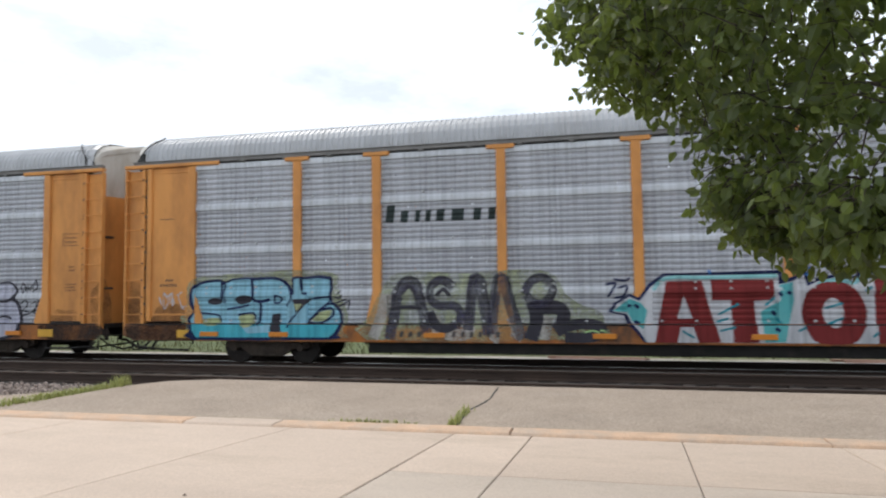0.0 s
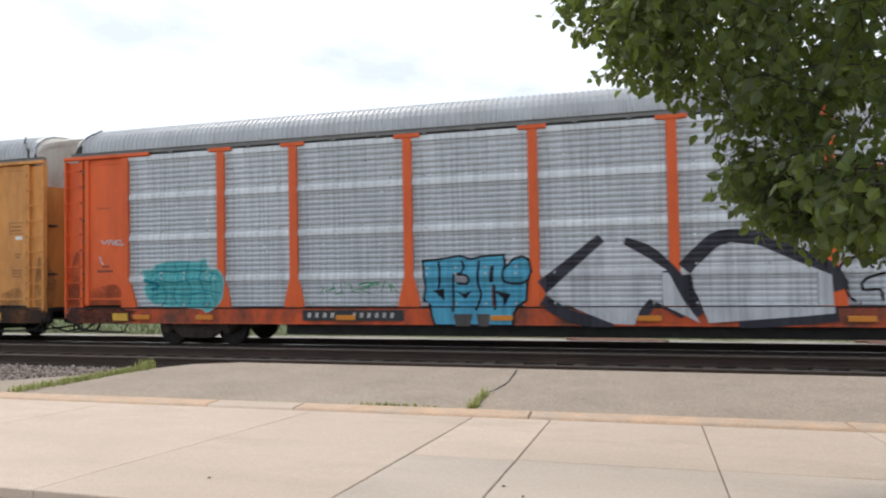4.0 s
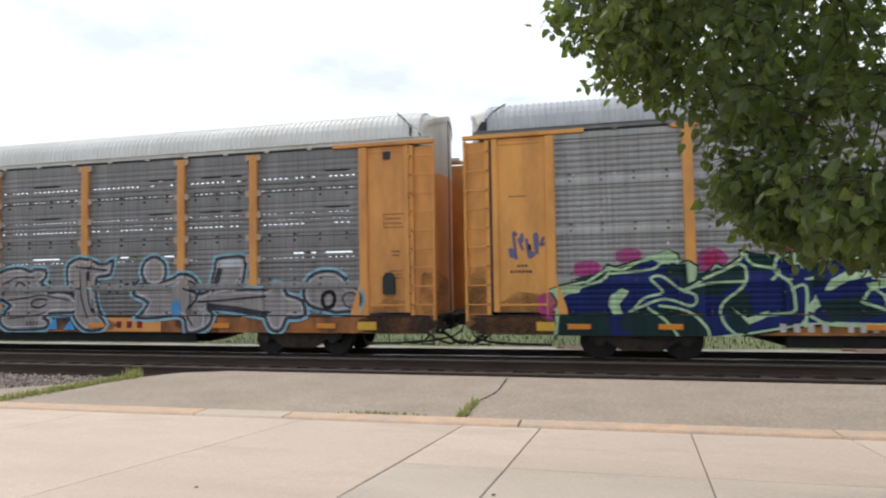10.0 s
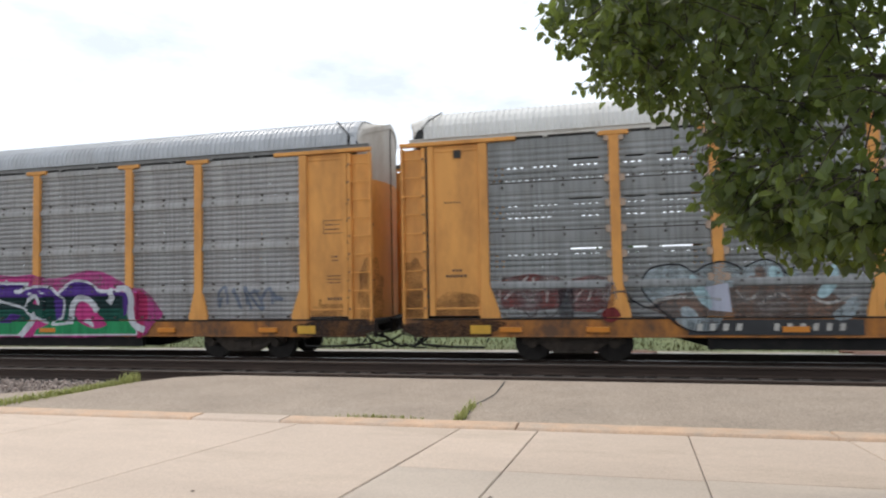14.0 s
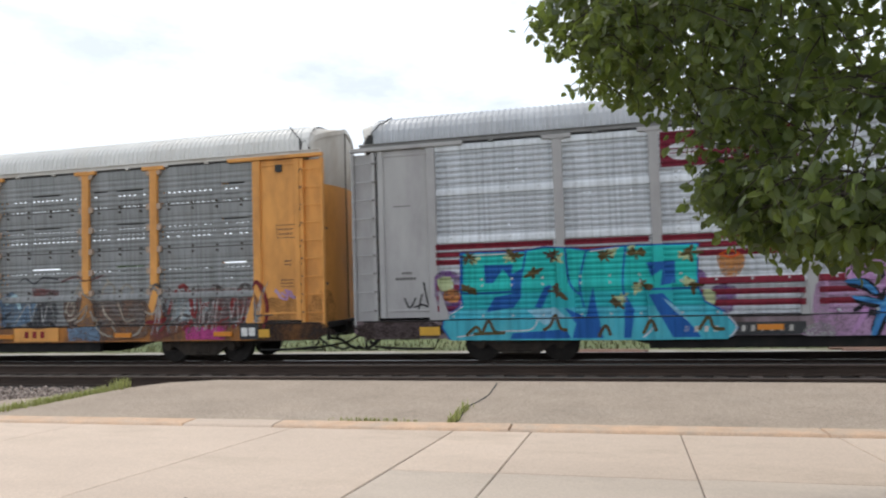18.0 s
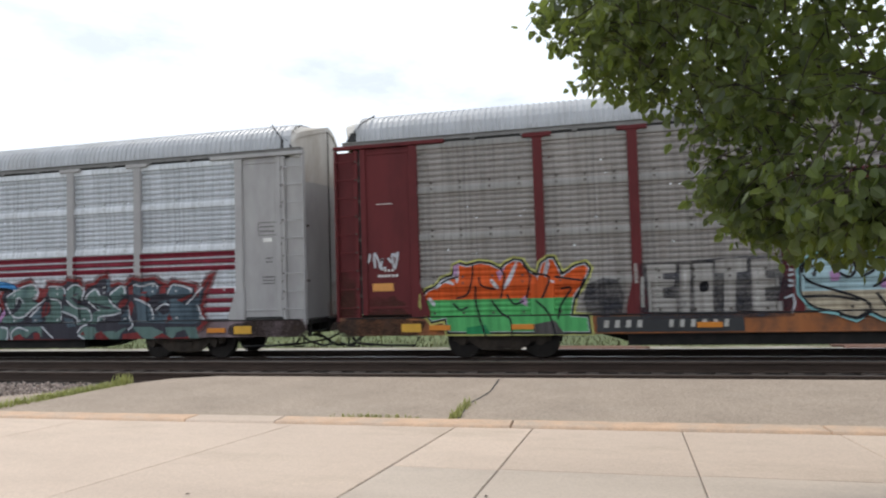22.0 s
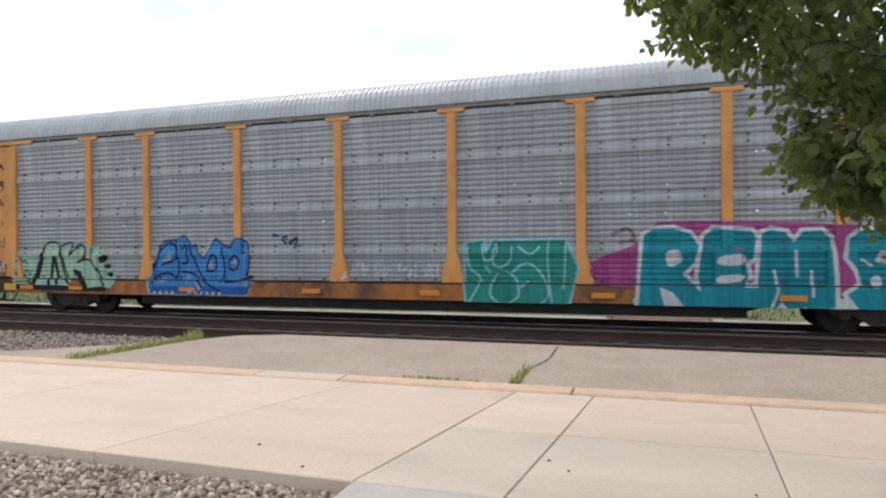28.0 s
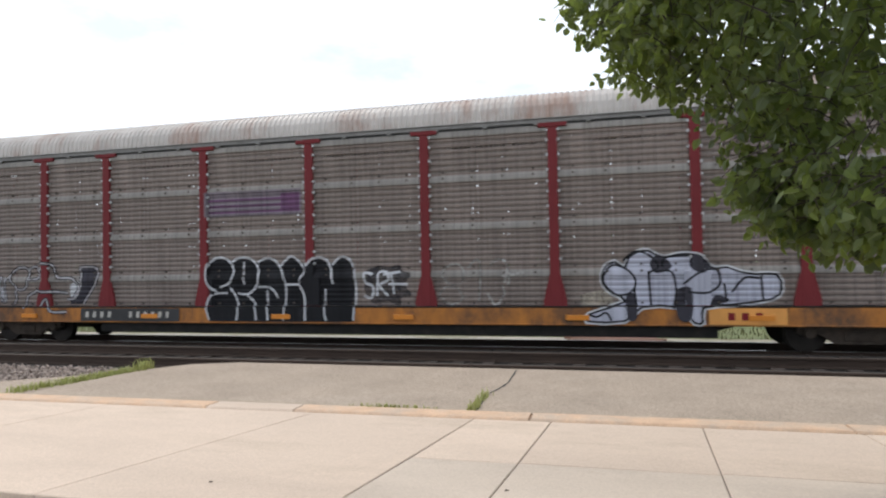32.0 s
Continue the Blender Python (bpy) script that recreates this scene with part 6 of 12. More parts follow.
art(CA, "bold dark red capitals on a white ground with navy edge and turquoise splashes", [
    (shape([(11.94, 1.26), (12.06, 1.45), (12.37, 1.64), (12.56, 1.56), (12.75, 1.83), (13.07, 2.06), (13.88, 2.06), (14.61, 2.08), (15.33, 2.09), (15.34, 1.9), (15.52, 1.96), (15.78, 2.08), (15.84, 1.82), (15.94, 1.92), (16.31, 2), (16.61, 1.94), (16.73, 2.04), (16.99, 2.07), (17.67, 2.04), (18.71, 2.06), (18.73, 1.79), (18.91, 1.64), (19.07, 1.46), (19.28, 1.37), (19.36, 1.27), (19.06, 1.05), (18.7, 0.98), (18.69, 0.64), (12.64, 0.63), (12.49, 0.84), (12.33, 1), (12.26, 1.18)], 1), "navy", 1),
    (shape([(12.03, 1.27), (12.12, 1.43), (12.37, 1.58), (12.58, 1.49), (12.8, 1.77), (13.12, 2.01), (13.88, 2.01), (14.61, 2.01), (15.27, 2.02), (15.27, 1.8), (15.52, 1.87), (15.73, 2), (15.79, 1.76), (15.97, 1.85), (16.31, 1.94), (16.63, 1.88), (16.76, 1.95), (16.99, 2), (17.67, 1.98), (18.64, 2), (18.65, 1.75), (18.87, 1.59), (19.04, 1.41), (19.24, 1.32), (19.27, 1.27), (19.04, 1.12), (18.63, 1.03), (18.62, 0.64), (12.7, 0.63), (12.57, 0.84), (12.41, 1.03), (12.32, 1.21)], 1), "white", 2),
    (shape([(12.04, 1.28), (12.37, 1.54), (12.6, 1.45), (12.73, 1.29), (12.64, 0.9), (12.44, 1.04), (12.32, 1.25)], 1), "aqua", 3), (shape([(15.28, 1.79), (15.51, 1.85), (15.52, 1.47), (15.4, 0.97), (15.34, 0.65), (14.95, 0.65), (14.92, 1.26), (15.28, 1.48)], 1), "aqua", 3),
    (shape([(18.65, 1.73), (18.87, 1.57), (19.04, 1.39), (19.23, 1.29), (19.04, 1.13), (18.59, 1.07), (18.55, 1.57)], 1), "aqua", 3), (shape([(17.45, 0.84), (17.69, 0.87), (17.72, 0.65), (17.49, 0.65)], 0), "aqua", 3),
    (strokes([[(12.85, 1.71), (13.14, 1.96), (13.88, 1.96), (14.61, 1.97), (15.25, 1.98)], [(15.97, 1.79), (16.31, 1.88), (16.63, 1.82), (16.82, 1.93), (17.67, 1.94), (18.61, 1.95)]], 0.08), "frost", 3.5),
    (shape([(12.86, 0.63), (13.12, 1.89), (13.82, 1.9), (13.97, 1.28), (14.14, 0.64), (13.71, 0.63), (13.62, 0.95), (13.37, 0.95), (13.3, 0.63)], 0), "oxide", 4), (shape([(13.46, 1.59), (13.32, 1.12), (13.62, 1.12)], 0), "white", 5),
    (shape([(13.99, 1.91), (15.18, 1.9), (15.18, 1.49), (14.8, 1.48), (14.85, 0.64), (14.37, 0.64), (14.37, 1.49), (14, 1.49)], 0), "oxide", 4),
    (shape([(16.23, 1.84), (16.5, 1.8), (16.71, 1.59), (16.83, 1.23), (16.72, 0.86), (16.52, 0.64), (15.94, 0.64), (15.75, 0.84), (15.64, 1.24), (15.76, 1.61), (15.97, 1.79)]), "oxide", 4), (shape([(16.23, 1.53), (16.36, 1.44), (16.42, 1.24), (16.36, 1.02), (16.23, 0.93), (16.1, 1.03), (16.04, 1.24), (16.1, 1.44)]), "white", 5),
    (shape([(16.97, 1.9), (17.63, 1.89), (17.69, 1.41), (17.75, 1.88), (18.52, 1.87), (18.54, 0.64), (18.08, 0.64), (18.08, 1.07), (18, 1.54), (17.96, 1.08), (17.47, 1.09), (17.37, 1.55), (17.39, 0.64), (16.97, 0.64)], 0), "oxide", 4),
    (strokes([[(14.12, 1.2), (14.52, 1.42)], [(14.08, 1.05), (14.31, 1.12)], [(14.12, 0.87), (14.43, 0.95)], [(13.4, 0.87), (13.63, 0.73)], [(15.01, 1.38), (15.19, 1.55)], [(16.81, 1.66), (16.93, 1.74)], [(16.09, 1.32), (16.41, 1.42)], [(16.11, 1), (16.41, 1.13)], [(17.52, 0.76), (17.94, 0.84)], [(15.19, 1.14), (15.28, 1)], [(14.97, 0.79), (15.12, 0.68)], [(16.88, 0.76), (16.98, 0.86)], [(15.57, 0.87), (15.72, 0.95)], [(17.94, 0.97), (17.83, 1.02)]], 0.045), "teal", 6),
    (strokes([[(12.47, 1.41), (12.56, 1.35)], [(12.34, 1.41), (12.4, 1.37)], [(15.25, 1.65), (15.3, 1.57)], [(15.4, 1.65), (15.48, 1.61)], [(18.69, 1.44), (18.77, 1.4)], [(18.79, 1.09), (18.82, 1.17)], [(12.46, 1.07), (12.57, 1.01)], [(19.04, 1.24), (19.11, 1.29)], [(15.12, 1.27), (15.19, 1.19)], [(15.16, 0.93), (15.24, 0.87)]], 0.07), "navy", 6.5),
    (strokes([[(13.99, 2.02), (13.96, 2.12)], [(15.79, 1.97), (15.88, 2.15)], [(16.79, 1.98), (16.82, 2.14), (16.76, 2.22)], [(17.64, 2), (17.7, 2.08)]], 0.05), "blue", 1.6)], "graffiti_lettering")
art(CA, "small dark blue tag", [(strokes([[(11.9, 1.84), (12.1, 1.87), (12.04, 1.73), (11.94, 1.58)], [(12.07, 1.95), (12.3, 1.92), (12.39, 1.98)], [(12.13, 1.75), (12.33, 1.81), (12.27, 1.61), (12.07, 1.55)], [(18.91, 1.81), (19.02, 1.76), (18.96, 1.66), (18.88, 1.71)], [(19.07, 1.71), (19.15, 1.63)], [(19.2, 1.65), (19.2, 1.5), (19.31, 1.6)]], 0.05), "navy", 2)], "tag")
art(CA, "blue spray-painted glowing bulb with streaks of paint behind it", [
    (shape([(21.41, 1.54), (21.48, 1.97), (21.71, 2.31), (22.03, 2.55), (22.4, 2.64), (22.88, 2.53), (23.47, 2.34), (24.17, 2.32), (24.73, 2.18), (25.01, 1.99), (26.1, 1.93), (26.21, 1.82), (26.12, 1.05), (25.13, 0.99), (23.89, 0.93), (23.18, 0.7), (23.01, 0.76), (22.35, 0.76), (21.98, 0.88), (21.66, 1.01), (21.47, 1.26)], 2), "blue_mist", 1),
    (shape([(23.46, 2.2), (24.16, 2.25), (24.62, 2.12), (24.95, 1.94), (26.07, 1.87), (26.06, 1.12), (25.03, 1.1), (23.72, 1.06), (23.55, 1.21)], 1), "skywash", 1.6),
    (shape([(21.78, 1.72), (21.95, 2.08), (22.24, 2.32), (22.51, 2.37), (22.93, 2.25), (23.46, 2.03), (23.9, 1.9), (23.88, 1.35), (23.49, 1.19), (23.01, 1.02), (22.59, 0.97), (22.23, 1.05), (21.93, 1.26)]), "aqua", 2.4),
    (shape([(23.9, 1.9), (24.55, 1.91), (24.92, 1.69), (24.76, 1.36), (24.02, 1.25), (23.86, 1.37)], 1), "teal", 2.4),
    (shape([(21.94, 1.71), (22.1, 2.06), (22.41, 2.23), (22.72, 2.14), (22.81, 1.94), (22.44, 1.93), (22.25, 1.68), (22.05, 1.4)]), "frost", 3), (shape([(23.01, 1.26), (23.14, 1.62), (23.38, 1.84), (23.47, 1.64), (23.58, 1.33), (23.32, 1.2), (23.08, 1.15)]), "frost", 3), (shape([(24.03, 1.76), (24.47, 1.75), (24.46, 1.49), (24.02, 1.53)]), "frost", 3),
    (shape([(22.24, 1.46), (22.67, 1.52), (22.63, 1.22), (22.36, 1.14), (22.06, 1.27)]), "teal", 2.8), (shape([(23.57, 1.81), (23.86, 1.85), (23.86, 1.39), (23.62, 1.3)]), "turquoise", 2.8),
    (strokes([[(23.9, 1.91), (23.46, 2.05), (22.99, 2.26), (22.51, 2.4), (22.21, 2.35), (21.89, 2.09), (21.72, 1.72), (21.75, 1.41), (21.93, 1.16), (22.23, 0.99), (22.65, 0.9), (23.07, 0.97), (23.49, 1.14), (23.73, 1.26), (24.36, 1.25), (25.15, 1.31)]], 0.085), "deepblue", 3.6),
    (strokes([[(23.88, 1.91), (24.5, 1.95), (24.86, 1.87), (25.16, 1.72)], [(23.91, 1.43), (24.59, 1.38), (25.32, 1.45)], [(24.49, 1.89), (24.8, 1.7), (25.55, 1.65)], [(23.86, 1.86), (23.97, 1.56), (23.88, 1.29)]], 0.075), "deepblue", 3.6),
    (strokes([[(22.86, 1.97), (22.74, 1.85), (22.72, 1.63), (22.84, 1.52), (23.09, 1.54), (23.14, 1.74)], [(23.13, 1.45), (22.82, 1.43), (22.65, 1.26), (22.72, 1.05)], [(23.22, 1.94), (23.21, 1.57)]], 0.06), "teal", 4), (strokes([[(23.9, 1.11), (24.58, 1.13), (25.69, 1.19)], [(25.11, 1.78), (25.99, 1.74)], [(25.16, 1.57), (26.03, 1.53)]], 0.06), "blue", 2.2),
    (shape([(24.12, 0.83), (24.57, 0.87), (24.99, 0.78), (24.94, 0.66), (24.17, 0.66)], 1), "frost", 1.5), (shape([(23.07, 0.83), (23.36, 0.85), (23.3, 0.66), (23.11, 0.66)], 1), "skywash", 1.5)], "graffiti_picture")
art(CA, "faded yellow tag", [(strokes([[(20.11, 1.84), (20.37, 1.89), (20.7, 1.91)], [(20.52, 1.74), (21.01, 1.78)], [(20.67, 1.66), (21.08, 1.48), (21, 1.33), (20.62, 1.36)]], 0.08), "limewash", 1)], "tag")
art(CA, "black plate in a white frame on the sill", [(shape([(22.17, 0.89), (22.6, 0.89), (22.6, 0.68), (22.16, 0.68)], 0), "white", 4), (shape([(22.2, 0.87), (22.57, 0.86), (22.56, 0.72), (22.2, 0.72)], 0), "black", 5)], "placard")
art(CA, "dark hand-painted scrawl on the sill", [(strokes([[(20.45, 0.73), (20.58, 0.92), (20.68, 0.91), (20.55, 0.81)], [(20.73, 0.76), (20.81, 0.88), (20.86, 0.76), (20.99, 0.88)], [(21.06, 0.73), (21.14, 0.9), (21.21, 0.76), (21.37, 0.88)], [(21.41, 0.76), (21.52, 0.85), (21.64, 0.73), (21.69, 0.85)], [(18.71, 0.86), (18.79, 0.94), (18.84, 0.83), (18.76, 0.73)], [(18.93, 0.91), (18.9, 0.73), (19, 0.73)], [(19.06, 0.88), (19.08, 0.73)], [(19.14, 0.91), (19.11, 0.81), (19.22, 0.81), (19.22, 0.91), (19.2, 0.71)]], 0.035), "smoke", 2)], "tag")
wordmark(CA, [(6.99, 1.0, 0.3), (7.35, 0.66, 0.26), (7.69, 0.66, 0.18), (7.94, 0.66, 0.18), (8.19, 0.66, 0.28), (8.55, 0.66, 0.42), (9.05, 0.66, 0.26), (9.39, 0.66, 0.24)], 3.33, 0.40, spray("emblem_green_grey", (0.035, 0.05, 0.05)), "dark green-grey emblem of plain bars")
art(CA, "thin pale scrawl", [(scrawl(1.0, 1.8, 1.35, 1.8, 9, 6, 0.025), "white", 1)], "tag")
number_board(CA, 7.2, 9.9, 0.64, 0.9, dark=False, marks="dark")

# orange car
T_EDGE = [(2.5, 1.79), (2.43, 1.97), (2.74, 1.98), (2.86, 2.1), (3.21, 2.18), (3.67, 2.19), (4.13, 2.16), (4.34, 2.26), (4.42, 1.98), (4.74, 1.95), (4.91, 1.7), (4.89, 1.41), (4.83, 1.17), (4.65, 0.98), (4.41, 0.86), (4.28, 0.95), (3.85, 0.98), (3.28, 1), (2.8, 1.07), (2.57, 1.26), (2.49, 1.52), (2.61, 1.67)]
art(CB, "pale turquoise graffiti with fine dark scribble and pale rim", [
    (shape(T_EDGE, 2), "frost", 1), (shape(inset(T_EDGE, 0.04), 2), "aqua", 2),
    (strokes([[(2.73, 1.81), (3.03, 1.93), (3.43, 1.89), (3.89, 1.96), (4.34, 1.89), (4.73, 1.82)], [(2.66, 1.57), (2.96, 1.71), (3.42, 1.62), (4, 1.72), (4.44, 1.63), (4.83, 1.64)], [(2.71, 1.27), (3.18, 1.38), (3.75, 1.29), (4.32, 1.4), (4.82, 1.35)], [(3.09, 2.04), (3.02, 1.69), (3.18, 1.32), (3.11, 1.09)], [(3.44, 2.09), (3.54, 1.67), (3.39, 1.32), (3.52, 1.08)], [(3.84, 2.12), (3.77, 1.79), (3.93, 1.43), (3.86, 1.08)], [(4.24, 2.13), (4.17, 1.72), (4.32, 1.3), (4.25, 1.05)], [(4.56, 1.91), (4.49, 1.53), (4.62, 1.18)]], 0.03), "teal", 3),
    (strokes([[(2.52, 1.7), (2.78, 1.63), (2.96, 1.54), (2.72, 1.45)]], 0.09), "teal", 3.4)])
art(CB, "white scrawl on the corner panel", [(strokes([[(1.17, 2.79), (1.29, 2.68), (1.39, 2.77)], [(1.41, 2.64), (1.49, 2.78), (1.57, 2.64), (1.64, 2.78)], [(1.69, 2.76), (1.66, 2.65), (1.78, 2.65), (1.81, 2.74), (1.71, 2.76)], [(1.86, 2.75), (1.83, 2.63), (1.95, 2.64)], [(1.13, 2.35), (1.17, 2.22), (1.25, 2.12)]], 0.035), "white", 2)], "tag")
V_EDGE = [(10.01, 2.07), (10.43, 2.1), (10.91, 2.17), (11.16, 2.09), (11.46, 2.15), (11.94, 2.17), (11.97, 1.92), (12.13, 2.08), (12.33, 2.13), (12.5, 2.04), (12.55, 1.77), (12.46, 1.55), (12.43, 1.12), (12.24, 0.99), (12.14, 0.83), (12.12, 0.56), (10.32, 0.56), (10.24, 0.78), (10.2, 0.99), (10.02, 1.15), (10.07, 1.42)]
art(CB, "turquoise block graffiti letters with black outline", [
    (shape(V_EDGE, 1), "black", 1), (shape(inset(V_EDGE, 0.05), 1), "vivid", 2),
    (shape([(10.76, 0.84), (11.21, 0.84), (11.13, 0.54), (10.82, 0.54)], 1), "fade", 2.6), (shape([(11.29, 0.84), (11.6, 0.84), (11.56, 0.55), (11.34, 0.54)], 1), "fade", 2.6),
    (shape([(10.8, 1.72), (11.07, 1.69), (11.07, 1.54), (10.81, 1.55)], 0), "silver", 2.6), (shape([(11.63, 1.47), (11.7, 1.49), (11.71, 1), (11.63, 1.03)], 0), "brickred", 2.6),
    (shape([(10.28, 1.37), (10.54, 1.41), (10.54, 1.13)], 0), "black", 3), (shape([(10.81, 1.36), (10.99, 1.29), (11.18, 1.35), (11.02, 1.17)], 0), "black", 3), (shape([(11.68, 1.35), (12.06, 1.28), (11.9, 0.98), (11.87, 1.19)], 0), "black", 3), (shape([(11.57, 1.54), (11.6, 1.89), (11.69, 1.92), (11.67, 1.54)], 0), "black", 3),
    (strokes([[(10.41, 2.02), (10.44, 1.69), (10.4, 1.4)], [(10.95, 2.04), (11, 1.89), (10.92, 1.75), (10.77, 1.7), (10.75, 1.27), (10.76, 0.89)], [(10.78, 1.73), (11.08, 1.69), (11.08, 1.52), (10.83, 1.53)]], 0.055), "black", 3.3),
    (strokes([[(11.35, 2.02), (11.32, 1.54), (11.39, 1.27), (11.28, 0.92)], [(11.92, 1.89), (11.88, 1.67), (11.95, 1.54), (12.29, 1.51), (12.48, 1.61)], [(11.68, 1.49), (11.71, 0.93)]], 0.055), "black", 3.3)])
art(CB, "thin green scrawl", [(strokes([[(8.45, 1.51), (8.68, 1.57), (8.84, 1.48)], [(8.57, 1.46), (8.81, 1.51)]], 0.03), "green", 1)], "tag")
art(CB, "thin black outlined graffiti letters over silver sheets", [
    (strokes([[(18.47, 1.69), (18.68, 1.91), (18.93, 1.93), (19.11, 1.72)], [(19.18, 1.69), (19.26, 1.83), (19.39, 1.83), (19.44, 1.67)], [(19.46, 1.68), (18.98, 1.52), (18.93, 1.31), (19.21, 1.31), (19.26, 1.1)], [(19.59, 1.61), (19.61, 1.94), (19.83, 2.03), (20.19, 1.82), (20.3, 1.51)], [(19.61, 1.64), (20.08, 1.65), (20.32, 1.6)]], 0.05), "black", 2),
    (strokes([[(19.54, 1.03), (19.52, 1.47), (19.75, 1.52), (20.01, 1.39), (19.98, 1.11), (19.77, 1.07), (19.67, 1.24), (19.8, 1.34)], [(20.19, 1.8), (20.32, 1.84), (20.25, 1.46), (20.28, 1.1)], [(20.35, 1.53), (20.32, 1.87), (20.48, 1.98), (20.71, 1.81), (20.81, 1.52), (20.6, 1.39)], [(18.64, 1.52), (18.68, 1.19), (18.88, 1.04)]], 0.045), "black", 2),
    (strokes([[(20.35, 1.32), (20.51, 1.03), (20.76, 1.11), (20.92, 1.52)], [(20.64, 1.87), (21, 1.86), (20.92, 1.46)], [(21.34, 1.64), (21.42, 1.87), (21.66, 1.94), (21.95, 1.82), (22.07, 1.58), (21.87, 1.51), (21.54, 1.59)], [(21.42, 1.59), (21.47, 1.03)], [(22.18, 1.49), (22.49, 1.49), (22.43, 1.25), (22.25, 1.03)]], 0.05), "black", 2),
    (strokes([[(20.28, 1.45), (20.63, 1.5), (20.96, 1.46)], [(21.6, 1.77), (21.85, 1.67)], [(21.85, 1.8), (21.65, 1.62)], [(21.72, 1.51), (21.95, 1.25), (22.11, 1.03)], [(21.14, 1.51), (21.51, 1.44)]], 0.08), "black", 2.5)], "graffiti_outline")
art(CB, "black brush tag", [(strokes([[(22.58, 1.87), (22.42, 1.95), (22.3, 1.82), (22.4, 1.71), (22.57, 1.77)], [(22.55, 1.65), (22.77, 1.54), (22.65, 1.38), (22.86, 1.38), (23.02, 1.3), (22.77, 1.2)], [(22.71, 1.49), (22.86, 1.58)]], 0.08), "black", 3)], "tag")
art(CB, "thin white tag", [(strokes([[(23.53, 1.62), (23.5, 1.31), (23.57, 1.11), (23.85, 1.03), (23.94, 1.18), (23.76, 1.32)], [(23.82, 1.64), (23.93, 1.56), (24.16, 1.64), (24.07, 1.37), (24.29, 1.17), (24.14, 1.03), (23.93, 1.11)], [(23.45, 1.56), (23.75, 1.53)]], 0.05), "white", 2)], "tag")
art(CB, "faint white tag", [(strokes([[(25.32, 1.63), (25.24, 1.16)], [(25.39, 2.08), (25.42, 1.16)], [(25.53, 2.01), (25.54, 1.16)], [(25.67, 2.01), (25.62, 1.1)], [(25.01, 1.17), (25.69, 1.12)], [(25.29, 1.73), (25.62, 1.76)]], 0.045), "pale_mist", 2)], "tag")
art(CB, "red smear of paint on the corner panel", [(shape([(26.55, 1.84), (26.75, 1.91), (26.98, 1.86), (26.93, 1.65), (26.77, 1.54), (26.62, 1.61)], 2), "red_mist", 2)], "tag")
loz = coat(CB, "graffiti_picture", join(ribbon([(12.75, 1.42), (13.39, 1.91), (14.05, 2.42)], 0.3, taper=False, steps=5), ribbon([(14.48, 2.32), (15.01, 2.09), (15.52, 1.54), (15.96, 0.86)], 0.3, taper=False, steps=5), ribbon([(15.67, 1.77), (15.97, 2.08), (16.40, 2.40), (17.25, 2.36)], 0.3, taper=False, steps=5), ribbon([(17.11, 2.29), (17.73, 2.04), (18.34, 1.71), (18.54, 1.32)], 0.3, taper=False, steps=5)), P["smoke"], 1, "two white lozenge shapes edged in dark grey paint")
coat(CB, "paint_layer", join(ribbon([(12.75, 1.14), (13.38, 0.78), (14.24, 0.61)], 0.26, taper=False, steps=5), ribbon([(14.77, 0.72), (15.07, 1.13), (15.66, 0.86)], 0.26, taper=False, steps=5), ribbon([(15.67, 1.64), (15.78, 1.13), (15.99, 0.86)], 0.26, taper=False, steps=5), ribbon([(16.67, 0.67), (17.72, 0.75), (18.46, 0.83)], 0.26, taper=False, steps=5)), P["smoke"], 1.6, "", None, loz)
coat(CB, "paint_layer", join(patch((14.47, 1.41), [(12.83, 1.28), (14.09, 2.39), (14.48, 2.31), (15.00, 1.99), (15.34, 1.74), (15.63, 1.13), (15.95, 0.66), (15.04, 1.23), (14.77, 0.92), (14.66, 0.62), (14.24, 0.63), (13.54, 0.92)]), patch((17.10, 1.39), [(15.82, 1.64), (16.04, 1.94), (16.55, 2.30), (17.11, 2.22), (17.73, 1.91), (18.37, 1.61), (18.40, 0.86), (17.85, 0.80), (16.10, 0.66), (15.99, 0.99)])), P["white"], 2.4, "", None, loz)
coat(CB, "tag", scrawl(7.3, 9.4, 1.3, 1.6, 3, 9, 0.02), P["green"], 1, "thin green scrawl")
emb = coat(CB, "emblem", bars(18.75, 21.0, 3.50, 3.74, 4, 0.86, 0.12), P["signal"], 1, "slanted orange emblem bars above a black swoosh")
coat(CB, "emblem_stroke", ([(18.62, 3.36), (18.9, 3.36), (21.15, 3.52), (21.2, 3.56), (18.68, 3.44)], [(0, 1, 2, 3, 4)]), P["black"], 2, "", None, emb)
plate(CB, 19.6, 20.85, 0.60, 0.97, P["rose"], P["darkred"], 3, "faded pink plate with dark red lettering bars")
plate(CB, 22.62, 23.35, 0.64, 0.97, P["rose"], P["red"], 4, "faded pink plate")
plate(CB, 21.98, 22.56, 0.64, 0.97, M["stencil_white"], M["stencil"], 2, "white and black plate")
coat(CB, "placard", rect(22.12, 22.6, 0.64, 0.98), M["plate_black"], 2, "small black placard with white marks")
coat(CB, "placard_mark", bars(22.16, 22.56, 0.70, 0.92, 2, 0.8), M["stencil_white"], 4)
number_board(CB, 7.05, 9.6, 0.68, 0.93)

